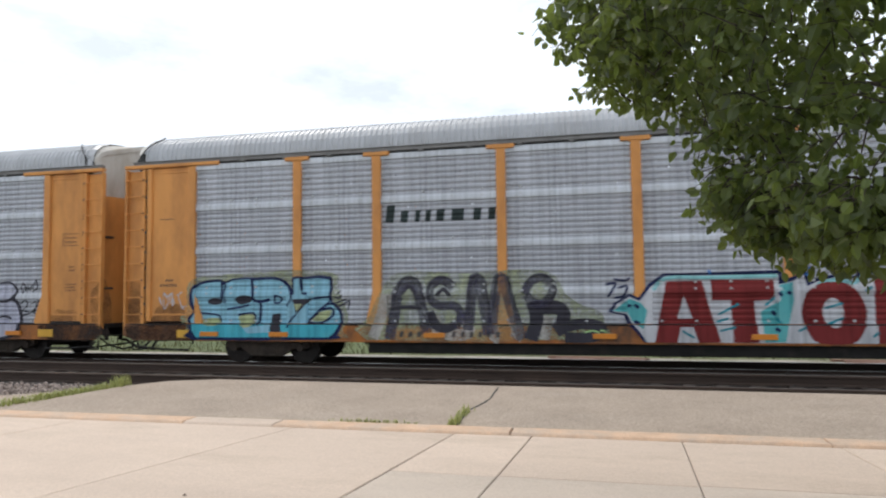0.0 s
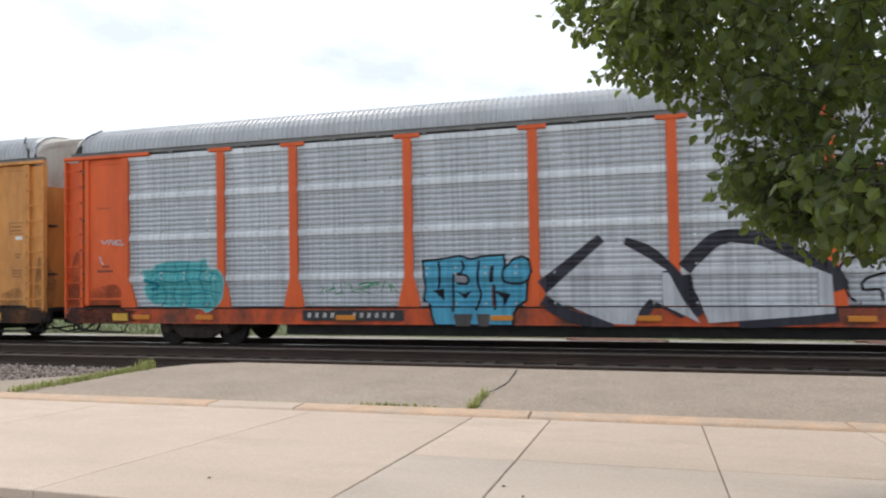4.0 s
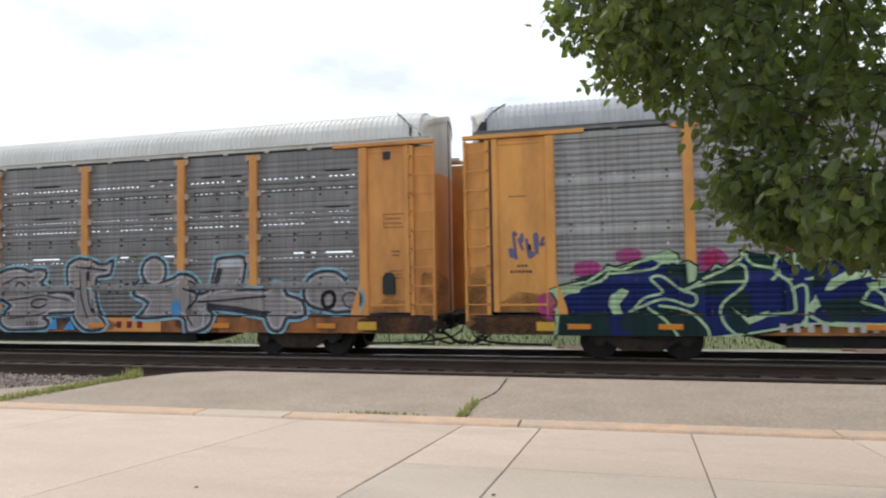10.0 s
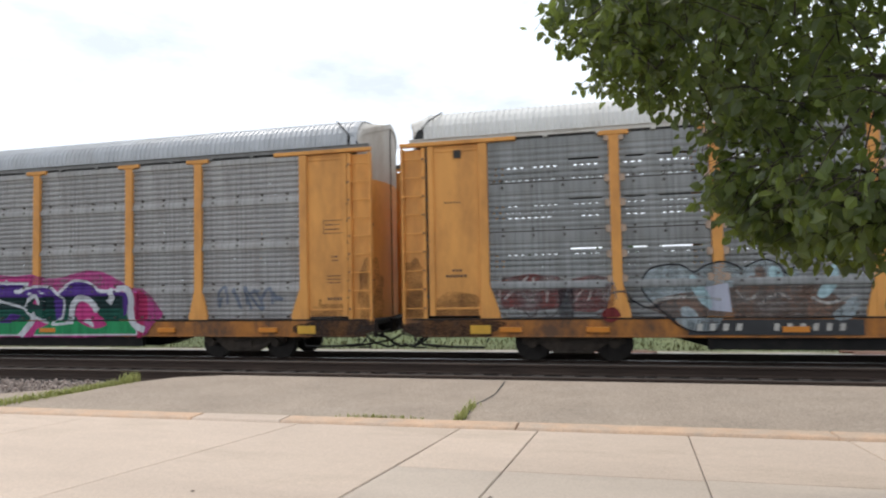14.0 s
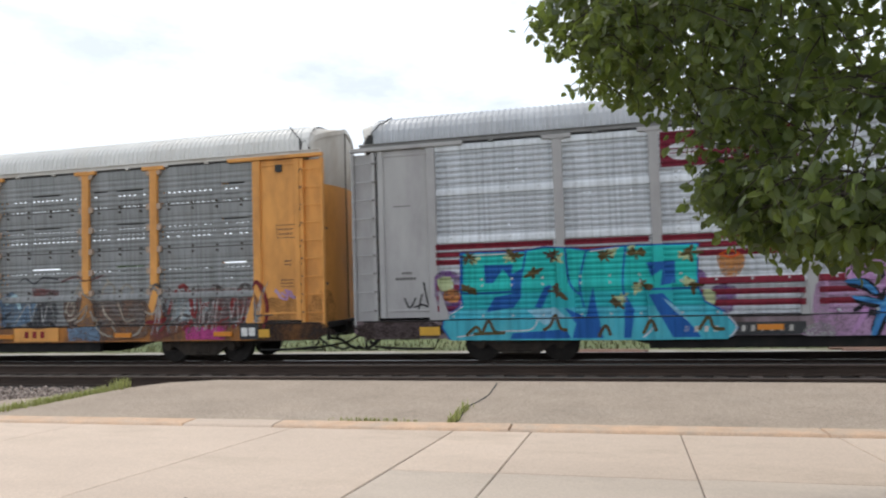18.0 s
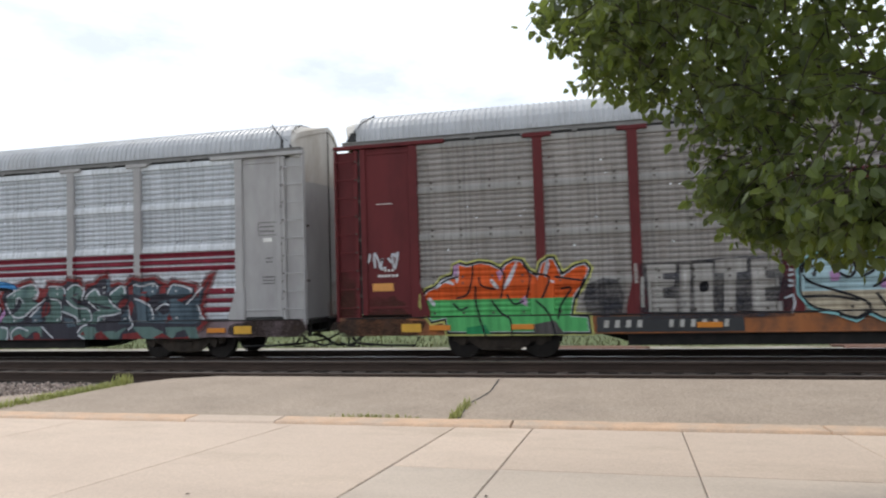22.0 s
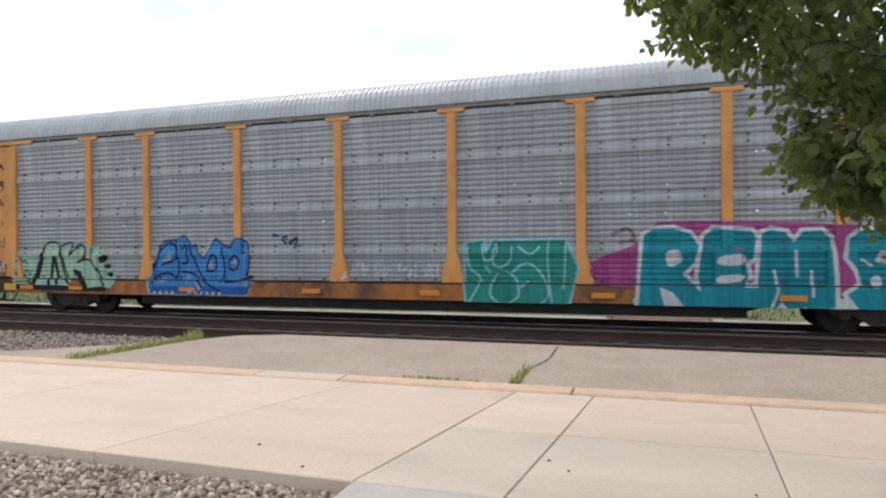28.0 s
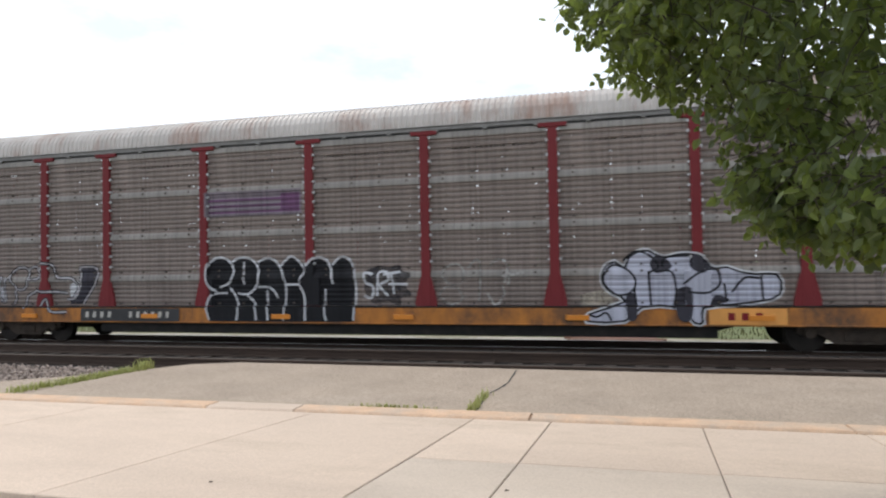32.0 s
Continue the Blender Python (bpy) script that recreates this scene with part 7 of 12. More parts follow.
# yellow car with dark pierced sheets
C_EDGE = [(2.21, 1.36), (2.27, 1.52), (2.48, 1.62), (2.52, 1.81), (2.75, 1.88), (2.94, 1.82), (3.19, 1.9), (3.38, 1.83), (3.61, 1.71), (3.8, 1.74), (3.92, 1.82), (4.15, 1.8), (4.24, 1.88), (4.4, 1.93), (4.55, 1.86), (4.65, 1.71), (4.88, 1.6), (4.94, 1.45), (5.05, 1.3), (5.07, 1), (4.96, 0.79), (4.61, 0.84), (4.43, 0.72), (4.14, 0.8), (3.78, 0.84), (3.51, 0.79), (3.35, 0.65), (3.22, 0.84), (2.73, 0.9), (2.28, 0.89), (2.18, 1.11)]
art(CC, "pale blue cloud-shaped graffiti with thin black lines and cream edge", [
    (shape(C_EDGE, 2), "cream", 1), (shape([(3.29, 0.91), (4.63, 0.87), (4.56, 0.6), (3.26, 0.59)], 1), "cream", 1.4), (shape(inset(C_EDGE, 0.045), 2), "black", 2), (shape(inset(C_EDGE, 0.085), 2), "lightblue", 3),
    (strokes([[(2.62, 1.61), (2.54, 1.38), (2.69, 1.41)], [(3, 1.73), (2.83, 1.54), (2.78, 1.29), (2.83, 1.05), (3.05, 0.96), (3.19, 1.05), (3.25, 1.35), (3.18, 1.6), (3.02, 1.74)]], 0.04), "black", 4),
    (strokes([[(3.49, 1.66), (3.5, 1.34), (3.45, 1.22), (3.6, 1.13), (3.74, 1.35), (3.73, 1.6), (3.53, 1.57)], [(4.01, 1.73), (4.03, 1.28)], [(4.22, 1.77), (4.33, 1.62), (4.43, 1.65)], [(4.33, 1.47), (4.32, 1.11), (4.2, 0.85)], [(4.57, 1.53), (4.6, 1.23), (4.44, 0.92)], [(4.62, 1.41), (4.86, 1.47), (4.99, 1.23)], [(3.42, 1.11), (3.6, 0.86), (3.73, 0.88)]], 0.04), "black", 4)])
art(CC, "thin black scrawl over a pale yellow patch on the corner panel", [
    (shape([(0.98, 1.49), (1.33, 1.57), (1.41, 1.63), (1.67, 1.56), (1.73, 1.02), (1.04, 1.02)], 1), "limewash", 1),
    (strokes([[(1.07, 1.95), (1.13, 1.71), (1.24, 1.91)], [(1.27, 1.73), (1.34, 1.99), (1.41, 1.76)], [(1.56, 1.79), (1.6, 2.01), (1.73, 1.79), (1.91, 2.01)], [(1.66, 1.77), (2.05, 1.61), (2.31, 1.41)], [(1.1, 1.36), (1.17, 1.09)], [(1.23, 1.03), (1.26, 1.36), (1.38, 1.09), (1.23, 1.07)], [(1.39, 1.12), (1.5, 1.26), (1.56, 1.07)], [(1.59, 1.03), (1.69, 1.23)]], 0.04), "black", 2)], "tag")
art(CC, "black ring tag", [(strokes([[(5.2, 1.46), (5.44, 1.82), (5.72, 1.89), (6.01, 1.69), (6.06, 1.4), (5.87, 1.04), (5.53, 0.95), (5.25, 1.16), (5.2, 1.46)], [(5.41, 1.71), (5.43, 1.45), (5.67, 1.33)], [(5.6, 1.46), (5.54, 1.27), (5.72, 1.27), (5.72, 1.46)], [(5.54, 1.16), (5.94, 1.17)]], 0.05), "black", 2)], "tag")
art(CC, "black and ochre scribbled graffiti letters", [
    (shape([(6.9, 1.72), (6.85, 2.04), (7.12, 2.22), (7.48, 2.17), (7.91, 2.22), (8.15, 2.26), (8.33, 2.15), (8.5, 2.19), (8.73, 2.11), (8.97, 2.2), (9.27, 2.14), (9.38, 1.81), (9.49, 1.58), (9.44, 1.02), (8.82, 0.98), (7.76, 0.93), (7.07, 0.98), (6.95, 1.35)], 2), "olivegrey", 1),
    (shape([(8.48, 1.4), (9.46, 1.48), (9.46, 1.01), (8.47, 1)], 1), "dark_mist", 1.6),
    (strokes([[(6.88, 1.97), (7.17, 1.6), (7.01, 1.35), (7.09, 1.03)], [(6.96, 1.95), (7.18, 2.15), (7.43, 2.11), (7.36, 1.89)], [(7.42, 1.83), (7.47, 1.59), (7.6, 1.09)], [(7.42, 1.89), (7.6, 2.08), (7.86, 2.05), (7.78, 1.82), (7.48, 1.8)], [(7.17, 1.54), (7.35, 1.6), (7.47, 1.47)]], 0.07), "black", 2),
    (strokes([[(7.91, 2.14), (7.92, 1.82), (7.82, 1.59), (8.02, 1.27), (7.88, 1.03)], [(7.93, 2.1), (8.15, 2.2), (8.33, 2.07), (8.36, 1.59), (8.25, 1.33)], [(8.44, 2.06), (8.62, 2.13), (8.64, 1.81), (8.51, 1.51)], [(8.73, 2.05), (9.02, 2.18), (9.26, 2.05), (9.31, 1.8)], [(8.66, 1.33), (8.84, 1.88), (8.97, 1.7), (8.92, 1.39)]], 0.07), "black", 2),
    (strokes([[(8.37, 1.45), (8.95, 1.45), (9.42, 1.52)], [(8.42, 1.03), (8.59, 1.22), (8.78, 1.03), (8.94, 1.16), (9.17, 1.03), (9.41, 1.16)], [(8.53, 0.89), (9.33, 0.8), (9.43, 1.01)]], 0.05), "black", 2.5),
    (strokes([[(6.7, 1.6), (6.87, 1.6), (6.79, 1.47), (6.69, 1.54)], [(9.7, 1.74), (9.76, 1.93), (9.85, 1.74)], [(9.68, 1.43), (9.74, 1.27), (9.81, 1.43)], [(7.26, 1.41), (7.31, 1.23), (7.38, 1.41)]], 0.05), "black", 2.5)])
D_EDGE = [(12.43, 1.44), (12.55, 1.58), (12.8, 1.64), (12.98, 1.58), (13.22, 1.65), (13.63, 1.67), (13.6, 1.81), (13.45, 1.86), (13.42, 1.96), (13.63, 2.04), (13.7, 2.14), (13.48, 2.2), (13.37, 2.3), (13.4, 2.45), (13.63, 2.51), (13.81, 2.42), (13.86, 2.21), (14.05, 2.03), (14.25, 2.13), (14.6, 2.23), (14.99, 2.21), (15.24, 2.04), (15.33, 1.76), (15.33, 1.35), (15.24, 0.93), (14.92, 0.71), (14.51, 0.64), (14.18, 0.78), (13.95, 1.04), (13.3, 1.07), (13.05, 1.02), (12.63, 1.06), (12.41, 1.15)]
E_EDGE = [(15.34, 1.9), (15.54, 2.1), (15.85, 2.22), (16.3, 2.25), (16.62, 2.15), (16.75, 2.2), (17.08, 2.18), (17.08, 2.01), (16.91, 1.88), (17.13, 1.74), (17.19, 1.57), (17.48, 1.6), (17.8, 1.57), (18.01, 1.46), (18.17, 1.26), (17.98, 1.11), (17.33, 1.09), (17.12, 0.93), (17.27, 0.85), (17.18, 0.7), (16.44, 0.66), (15.99, 0.67), (15.75, 0.86), (15.84, 1.12), (16.01, 1.27), (15.69, 1.47), (15.38, 1.68)]
J_EDGE = [(17.89, 1.7), (17.83, 2.06), (17.88, 2.33), (18.21, 2.47), (18.63, 2.39), (18.78, 2.31), (19.05, 2.31), (19.2, 2.38), (19.13, 2.09), (18.84, 2.04), (18.7, 1.97), (18.69, 1.57), (18.77, 1.18), (18.9, 0.98), (19.04, 0.8), (18.89, 0.67), (18.47, 0.67), (18.18, 0.92), (18.07, 1.18), (18.04, 1.58)]
K_EDGE = [(19.91, 1.57), (20.06, 1.76), (20.65, 1.8), (21.05, 1.91), (21.31, 2.01), (21.57, 1.94), (21.7, 1.8), (21.59, 1.61), (21.74, 1.49), (21.99, 1.55), (22.12, 1.67), (22.19, 1.92), (22.26, 2.16), (22.31, 2.36), (22.69, 2.41), (23.02, 2.38), (23.01, 2.03), (22.93, 1.72), (22.81, 1.6), (23.16, 1.6), (23.63, 1.59), (23.87, 1.72), (24.06, 1.66), (24.17, 1.46), (24.45, 1.38), (24.58, 1.28), (24.63, 1.03), (24.43, 0.97), (24.21, 0.97), (24.09, 0.73), (23.96, 0.65), (23.79, 0.73), (23.68, 0.97), (23.5, 1.03), (22.66, 1.16), (22, 1.16), (22.18, 0.98), (22.1, 0.79), (21.91, 0.67), (21.53, 0.6), (21.48, 0.91), (21.22, 1.04), (20.64, 0.98), (20.1, 0.98), (20.25, 1.17), (20.32, 1.36), (20.04, 1.49)]
Y_EDGE = [(24.67, 1.64), (24.8, 1.88), (25.08, 2), (25.42, 1.99), (25.65, 1.84), (25.72, 1.63), (25.91, 1.63), (26.04, 1.5), (26.07, 1.32), (25.94, 1.14), (25.72, 1.12), (25.45, 1.09), (25.23, 1.15), (24.89, 1.21), (24.67, 1.39)]
O_EDGE = [(20.14, 2.08), (20.2, 2.31), (20.38, 2.44), (20.59, 2.43), (20.76, 2.29), (20.79, 2.06), (20.71, 1.87), (20.52, 1.79), (20.29, 1.84)]
grey = art(CC, "grey-brown wildstyle graffiti with dark outline and pale blue halo", [(shape(o, 2), "dark_mist", 1) for o in ([(13.79, 0.93), (14.27, 0.58), (15.53, 0.59), (17.33, 0.64), (18.47, 0.6), (19.3, 0.64), (19.17, 0.93), (16.44, 1.07)], [(21.16, 0.93), (21.41, 0.6), (22.41, 0.61), (22.29, 1.11), (23.73, 0.93), (23.62, 1.17), (21.93, 1.3)])])
for n, edge in enumerate((D_EDGE, E_EDGE, J_EDGE, K_EDGE, Y_EDGE, O_EDGE)):
    for form, paint, level in ((shape(inset(edge, -0.13), 2), "lightblue", 1.4), (shape(inset(edge, -0.065), 2), "smoke", 1.8), (shape(edge, 2), "pinkash", 2.4 + 0.15 * n), (ring(inset(edge, 0.05), 0.03), "paleline", 4)):
        coat(CC, "paint_layer", form, P[paint], level, "", None, grey)
for form, paint, level in (
        (shape([(14.31, 1.61), (14.52, 1.77), (14.91, 1.74), (15.02, 1.56), (14.85, 1.2), (14.67, 1.04), (14.4, 1.28)]), "smoke", 4.3), (shape([(14.4, 1.51), (14.68, 1.62), (14.86, 1.5), (14.8, 1.27), (14.63, 1.14), (14.45, 1.34)], 1), "blue", 4.7), (shape([(21.06, 1.31), (21.24, 1.38), (21.3, 1.1), (21.16, 0.97), (21.02, 1.12)]), "skyblue", 4.7),
        (strokes([[(16.33, 1.65), (16.16, 1.76), (16.22, 1.89), (16.42, 1.83), (16.46, 1.64), (16.75, 1.67), (17.06, 1.82)], [(17.16, 1.31), (16.91, 1.21), (16.67, 1.27), (16.74, 1.4), (17.04, 1.44), (17.17, 1.39)]], 0.06), "smoke", 4.6),
        (strokes([[(21.99, 1.24), (22.66, 1.16), (23.15, 1.1), (23.69, 1.02)], [(22.13, 1.6), (22.25, 1.79), (22.38, 2.16)]], 0.15), "smoke", 4.4), (shape([(22.37, 2.36), (22.96, 2.36), (22.96, 2.2), (22.37, 2.19)], 0), "paleline", 4.6),
        (strokes([[(25.1, 1.39), (25.18, 1.52), (25.35, 1.54), (25.42, 1.39), (25.35, 1.21), (25.17, 1.19), (25.1, 1.39)]], 0.10), "black", 4.6), (strokes([[(25.61, 1.39), (25.73, 1.52), (25.96, 1.49), (26.01, 1.33), (25.89, 1.2), (25.72, 1.2), (25.61, 1.39)]], 0.04), "smoke", 4.6),
        (strokes([[(21.36, 1.68), (21.74, 1.49), (21.48, 1.11), (21.66, 0.74)], [(21.5, 1.87), (21.81, 1.67), (21.68, 1.43)], [(21.74, 1.33), (22.67, 1.39), (23.63, 1.46)]], 0.055), "smoke", 4.6), (strokes([[(22.18, 1.55), (22.68, 1.66), (22.86, 1.91)], [(21.8, 1.18), (21.98, 0.93), (21.91, 0.74)], [(20.26, 1.7), (21.04, 1.75), (21.28, 1.87)]], 0.035), "paleline", 4.8),
        (strokes([[(18.09, 2.28), (18.63, 2.22), (19.05, 2.17)], [(18.28, 2.12), (18.34, 1.46), (18.54, 0.93)], [(18.49, 2.14), (18.55, 1.45), (18.68, 1.06)]], 0.05), "smoke", 4.6), (strokes([[(15.54, 1.76), (16.15, 2.02), (16.75, 2.01)], [(15.84, 1.41), (16.45, 1.47), (17.04, 1.54), (17.91, 1.39)], [(15.99, 0.93), (16.74, 1), (17.11, 1.09)], [(12.8, 1.58), (12.9, 1.29), (12.77, 1.11)], [(13.3, 1.57), (13.95, 1.5), (14.11, 1.14)], [(13.79, 1.92), (14.04, 1.78), (13.95, 1.5)]], 0.04), "smoke", 4.6),
        (shape([(15.3, 0.96), (15.47, 0.72), (15.22, 0.65)], 0), "skyblue", 4.9), (shape([(17.25, 0.66), (17.55, 0.96), (17.61, 0.64)], 0), "skyblue", 4.9), (shape([(17.79, 0.64), (18.02, 0.9), (18.16, 0.64)], 0), "skyblue", 4.9)):
    coat(CC, "paint_layer", form, P[paint], level, "", None, grey)
coat(CC, "tag", join(ribbon([(10.13, 1.87), (9.98, 1.74), (9.97, 1.43), (10.16, 1.27), (10.42, 1.36), (10.31, 1.73), (10.13, 1.87)], 0.05, taper=False, steps=5), ribbon([(10.43, 1.97), (10.64, 2.10), (10.86, 1.99), (10.78, 1.79), (10.50, 1.73), (10.56, 1.29), (10.85, 1.26), (10.93, 1.59)], 0.05, taper=False, steps=5), ribbon([(10.97, 1.99), (11.29, 2.15), (11.71, 2.08), (11.67, 1.71), (11.28, 1.62), (11.00, 1.72)], 0.05, taper=False, steps=5), ribbon([(11.24, 1.59), (11.66, 1.38), (11.34, 1.05), (11.24, 1.59)], 0.05, taper=False, steps=5)), P["lilac"], 2, "lilac outlined bubble tag")
coat(CC, "tag", scrawl(19.0, 20.0, 1.5, 1.95, 14, 5, 0.045), P["black"], 8, "short black tag")
NSE = join(bars(8.05, 9.05, 3.52, 3.78, 2, 0.9, 0.06), *[rect(7.05, 8.05, z, z + 0.025) for z in (3.53, 3.58, 3.63, 3.68, 3.73)], bars(8.05, 9.3, 3.34, 3.46, 7), bars(8.05, 9.45, 3.18, 3.30, 8))
coat(CC, "emblem", NSE, P["black"], 1, "faded black emblem of stripes and plain bars")
number_board(CC, 5.75, 7.9, 0.63, 0.94)
plate(CC, 19.0, 20.75, 0.60, 0.95, LIV["yellow"], P["red"], 3, "yellow plate with dark red lettering bars")
plate(CC, 16.4, 17.2, 0.60, 0.95, LIV["yellow"], M["stencil"], 4, "yellow plate with dark lettering bars")

# yellow and grey car with the skulls
B_EDGE = [(1.86, 1.55), (2.2, 1.68), (2.66, 1.77), (2.96, 1.9), (3.11, 2.1), (3.27, 2.03), (3.7, 2.16), (3.99, 2.22), (4.37, 2.37), (4.57, 2.27), (4.58, 2.1), (4.74, 2.14), (4.95, 2), (4.93, 1.8), (5.13, 1.93), (5.27, 2.09), (5.43, 1.99), (5.71, 2.18), (5.71, 2.34), (6.04, 2.24), (6.44, 2.2), (6.78, 2.29), (6.96, 2.15), (6.93, 2.03), (7.3, 2.15), (7.69, 2.16), (8.09, 2.19), (8.29, 2.06), (8.35, 1.86), (8.22, 1.74), (8.47, 1.72), (8.53, 1.56), (8.82, 1.37), (9.05, 1.17), (8.94, 1.01), (9.01, 0.85), (8.55, 0.78), (8.17, 0.75), (7.27, 0.78), (6.88, 0.75), (5.94, 0.58), (5.11, 0.47), (3.1, 0.44), (2.04, 0.5), (1.95, 1.01), (2.03, 1.28)]
art(CD, "pink and plum bubbles behind graffiti", [
    (shape([(2.43, 2.08), (2.69, 2.15), (2.96, 2.09), (2.93, 1.82), (2.47, 1.83)]), "pink_mist", 1), (shape([(3.3, 2.33), (3.56, 2.39), (3.81, 2.33), (3.73, 2.09), (3.35, 2.11)]), "pink_mist", 1), (shape([(4.94, 2.27), (5.25, 2.38), (5.5, 2.2), (5.44, 2.02), (4.99, 1.89)]), "pink_mist", 1), (shape([(6.48, 2.33), (6.85, 2.39), (7.27, 2.3), (7.25, 2.12), (7.04, 2.06), (6.51, 2.16)]), "pink_mist", 1),
    (shape([(8.32, 1.92), (8.58, 1.96), (8.85, 1.86), (9.14, 1.73), (9.22, 1.35), (8.93, 1.13), (8.54, 1.48)]), "pink_mist", 1), (shape([(1.64, 1.4), (2.04, 1.45), (2.07, 0.9), (1.7, 0.98)]), "pink_mist", 1), (shape([(8.45, 1.86), (8.68, 1.88), (8.76, 1.67), (8.57, 1.61)]), "crimson", 2), (shape([(8.76, 1.73), (9.04, 1.66), (9.1, 1.41), (8.87, 1.36)]), "crimson", 2), (shape([(5.02, 2.18), (5.25, 2.28), (5.34, 2.11), (5.13, 1.98)]), "crimson", 2)])
art(CD, "royal blue and dark green interlocking graffiti edged in pale green", [
    (shape(B_EDGE, 1), "black", 2), (shape(inset(B_EDGE, 0.04), 1), "palelime", 2.5), (shape(inset(B_EDGE, 0.085), 1), "royal", 3),
    (shape([(3.87, 1.16), (4.87, 1.1), (5.14, 0.71), (5, 0.47), (3.69, 0.47), (3.32, 0.8), (3.47, 1.03)], 1), "inkgreen", 3.5), (shape([(4.57, 1.77), (5.83, 2.04), (5.85, 1.75), (5.26, 1.36), (4.62, 1.5)], 1), "inkgreen", 3.5), (shape([(5.8, 2.26), (6.45, 2.18), (6.39, 1.87), (5.96, 1.88)], 1), "inkgreen", 3.5), (shape([(4.25, 2.03), (4.73, 2.06), (4.79, 1.77), (4.34, 1.77)], 1), "inkgreen", 3.5), (shape([(5.33, 1.32), (5.82, 1.52), (5.95, 1), (5.8, 0.58), (5.51, 0.74)], 1), "inkgreen", 3.5), (shape([(2.04, 1.01), (3.1, 1.07), (3.17, 0.49), (2.07, 0.54)], 1), "inkgreen", 3.5), (shape([(7.04, 2.01), (7.3, 2.03), (7.27, 1.63), (6.96, 1.5)], 1), "inkgreen", 3.5), (shape([(7.15, 1.25), (7.93, 1.36), (8.3, 0.99), (7.28, 0.84)], 1), "inkgreen", 3.5), (shape([(2.35, 1.76), (3.7, 2.08), (3.77, 1.97), (2.81, 1.69)], 1), "inkgreen", 3.5),
    (shape([(1.86, 1.53), (2.2, 1.65), (2.56, 1.64), (2.52, 1.47), (2.04, 1.41)], 1), "palelime", 4), (shape([(3.16, 1.4), (3.4, 1.56), (3.55, 1.49), (3.34, 1.21), (3.41, 0.99), (3.22, 0.98), (3.12, 1.21)], 1), "palelime", 4), (shape([(3.94, 2.2), (4.37, 2.35), (4.53, 2.21), (4.35, 2.04), (4.14, 2.1)], 1), "palelime", 4), (shape([(4.7, 2.06), (4.91, 1.95), (4.86, 1.71), (4.72, 1.65)], 1), "palelime", 4), (shape([(6.68, 2.21), (6.92, 2.23), (6.96, 2), (6.69, 1.99)], 1), "palelime", 4),
    (shape([(7.26, 1.47), (7.36, 1.69), (7.69, 1.87), (8.07, 1.86), (8.17, 1.99), (8.35, 1.98), (8.21, 1.77), (7.68, 1.66), (7.37, 1.47)], 1), "palelime", 4), (shape([(6.87, 1.11), (7.09, 1.39), (7.17, 1.17), (7.02, 1.03)], 1), "palelime", 4), (shape([(5.54, 1.15), (5.81, 0.94), (6.25, 1.08), (6.11, 0.92), (5.84, 0.81)], 1), "palelime", 4), (shape([(7.98, 1.6), (8.47, 1.7), (8.4, 1.53), (8.06, 1.48)], 1), "palelime", 4), (shape([(8.73, 0.99), (9.03, 1.17), (8.95, 0.78), (8.72, 0.81)], 1), "palelime", 4), (shape([(8.26, 1.39), (8.56, 1.23), (8.93, 1.17), (8.74, 1.04), (8.31, 1.17)], 1), "palelime", 4), (shape([(6.75, 0.8), (6.86, 0.92), (6.88, 0.74)], 0), "palelime", 4),
    (strokes([[(1.99, 0.57), (2.06, 0.98), (2.01, 1.15)], [(2.07, 1.2), (2.2, 1.42), (2.65, 1.62), (3.03, 1.75), (3.2, 2.02)], [(2.66, 1.68), (3.11, 1.95), (3.42, 1.95), (3.7, 2.08), (4.01, 2.21)], [(3.11, 1.87), (3.99, 1.94), (4.21, 2.07), (4.58, 2.11)]], 0.055), "palelime", 4.4),
    (strokes([[(3.59, 1.06), (3.84, 1.34), (4.22, 1.47), (3.99, 1.74), (4.21, 1.8), (4.56, 1.53), (4.86, 1.39), (4.77, 1.18), (4.27, 1.33), (3.84, 1.19), (3.54, 1.06)], [(3.91, 1.14), (4.27, 0.87), (4.54, 0.48)], [(4.13, 1.19), (4.7, 1.07), (5.05, 0.74), (5.09, 0.49)], [(4.63, 1.45), (4.99, 1.71), (5.41, 1.9), (5.7, 2.03), (5.84, 1.89), (5.77, 1.57), (5.4, 1.25), (5.33, 0.98), (5.46, 0.72), (5.75, 0.5)]], 0.055), "palelime", 4.4),
    (strokes([[(5.83, 2.23), (5.96, 2.02), (6.45, 1.88), (6.3, 1.69)], [(6.44, 2.2), (6.37, 1.88), (6.63, 1.62), (6.7, 1.24), (6.62, 1.04), (5.95, 0.98)], [(6.63, 1.49), (6.91, 1.55), (6.87, 0.76)], [(6.95, 0.98), (7.28, 0.81), (7.93, 0.78)], [(7.93, 1.29), (8.13, 1.49), (8.57, 1.04)], [(7.87, 1.25), (8.51, 1.01)], [(4.63, 1.52), (5.13, 1.64), (5.81, 1.67)]], 0.055), "palelime", 4.4)])
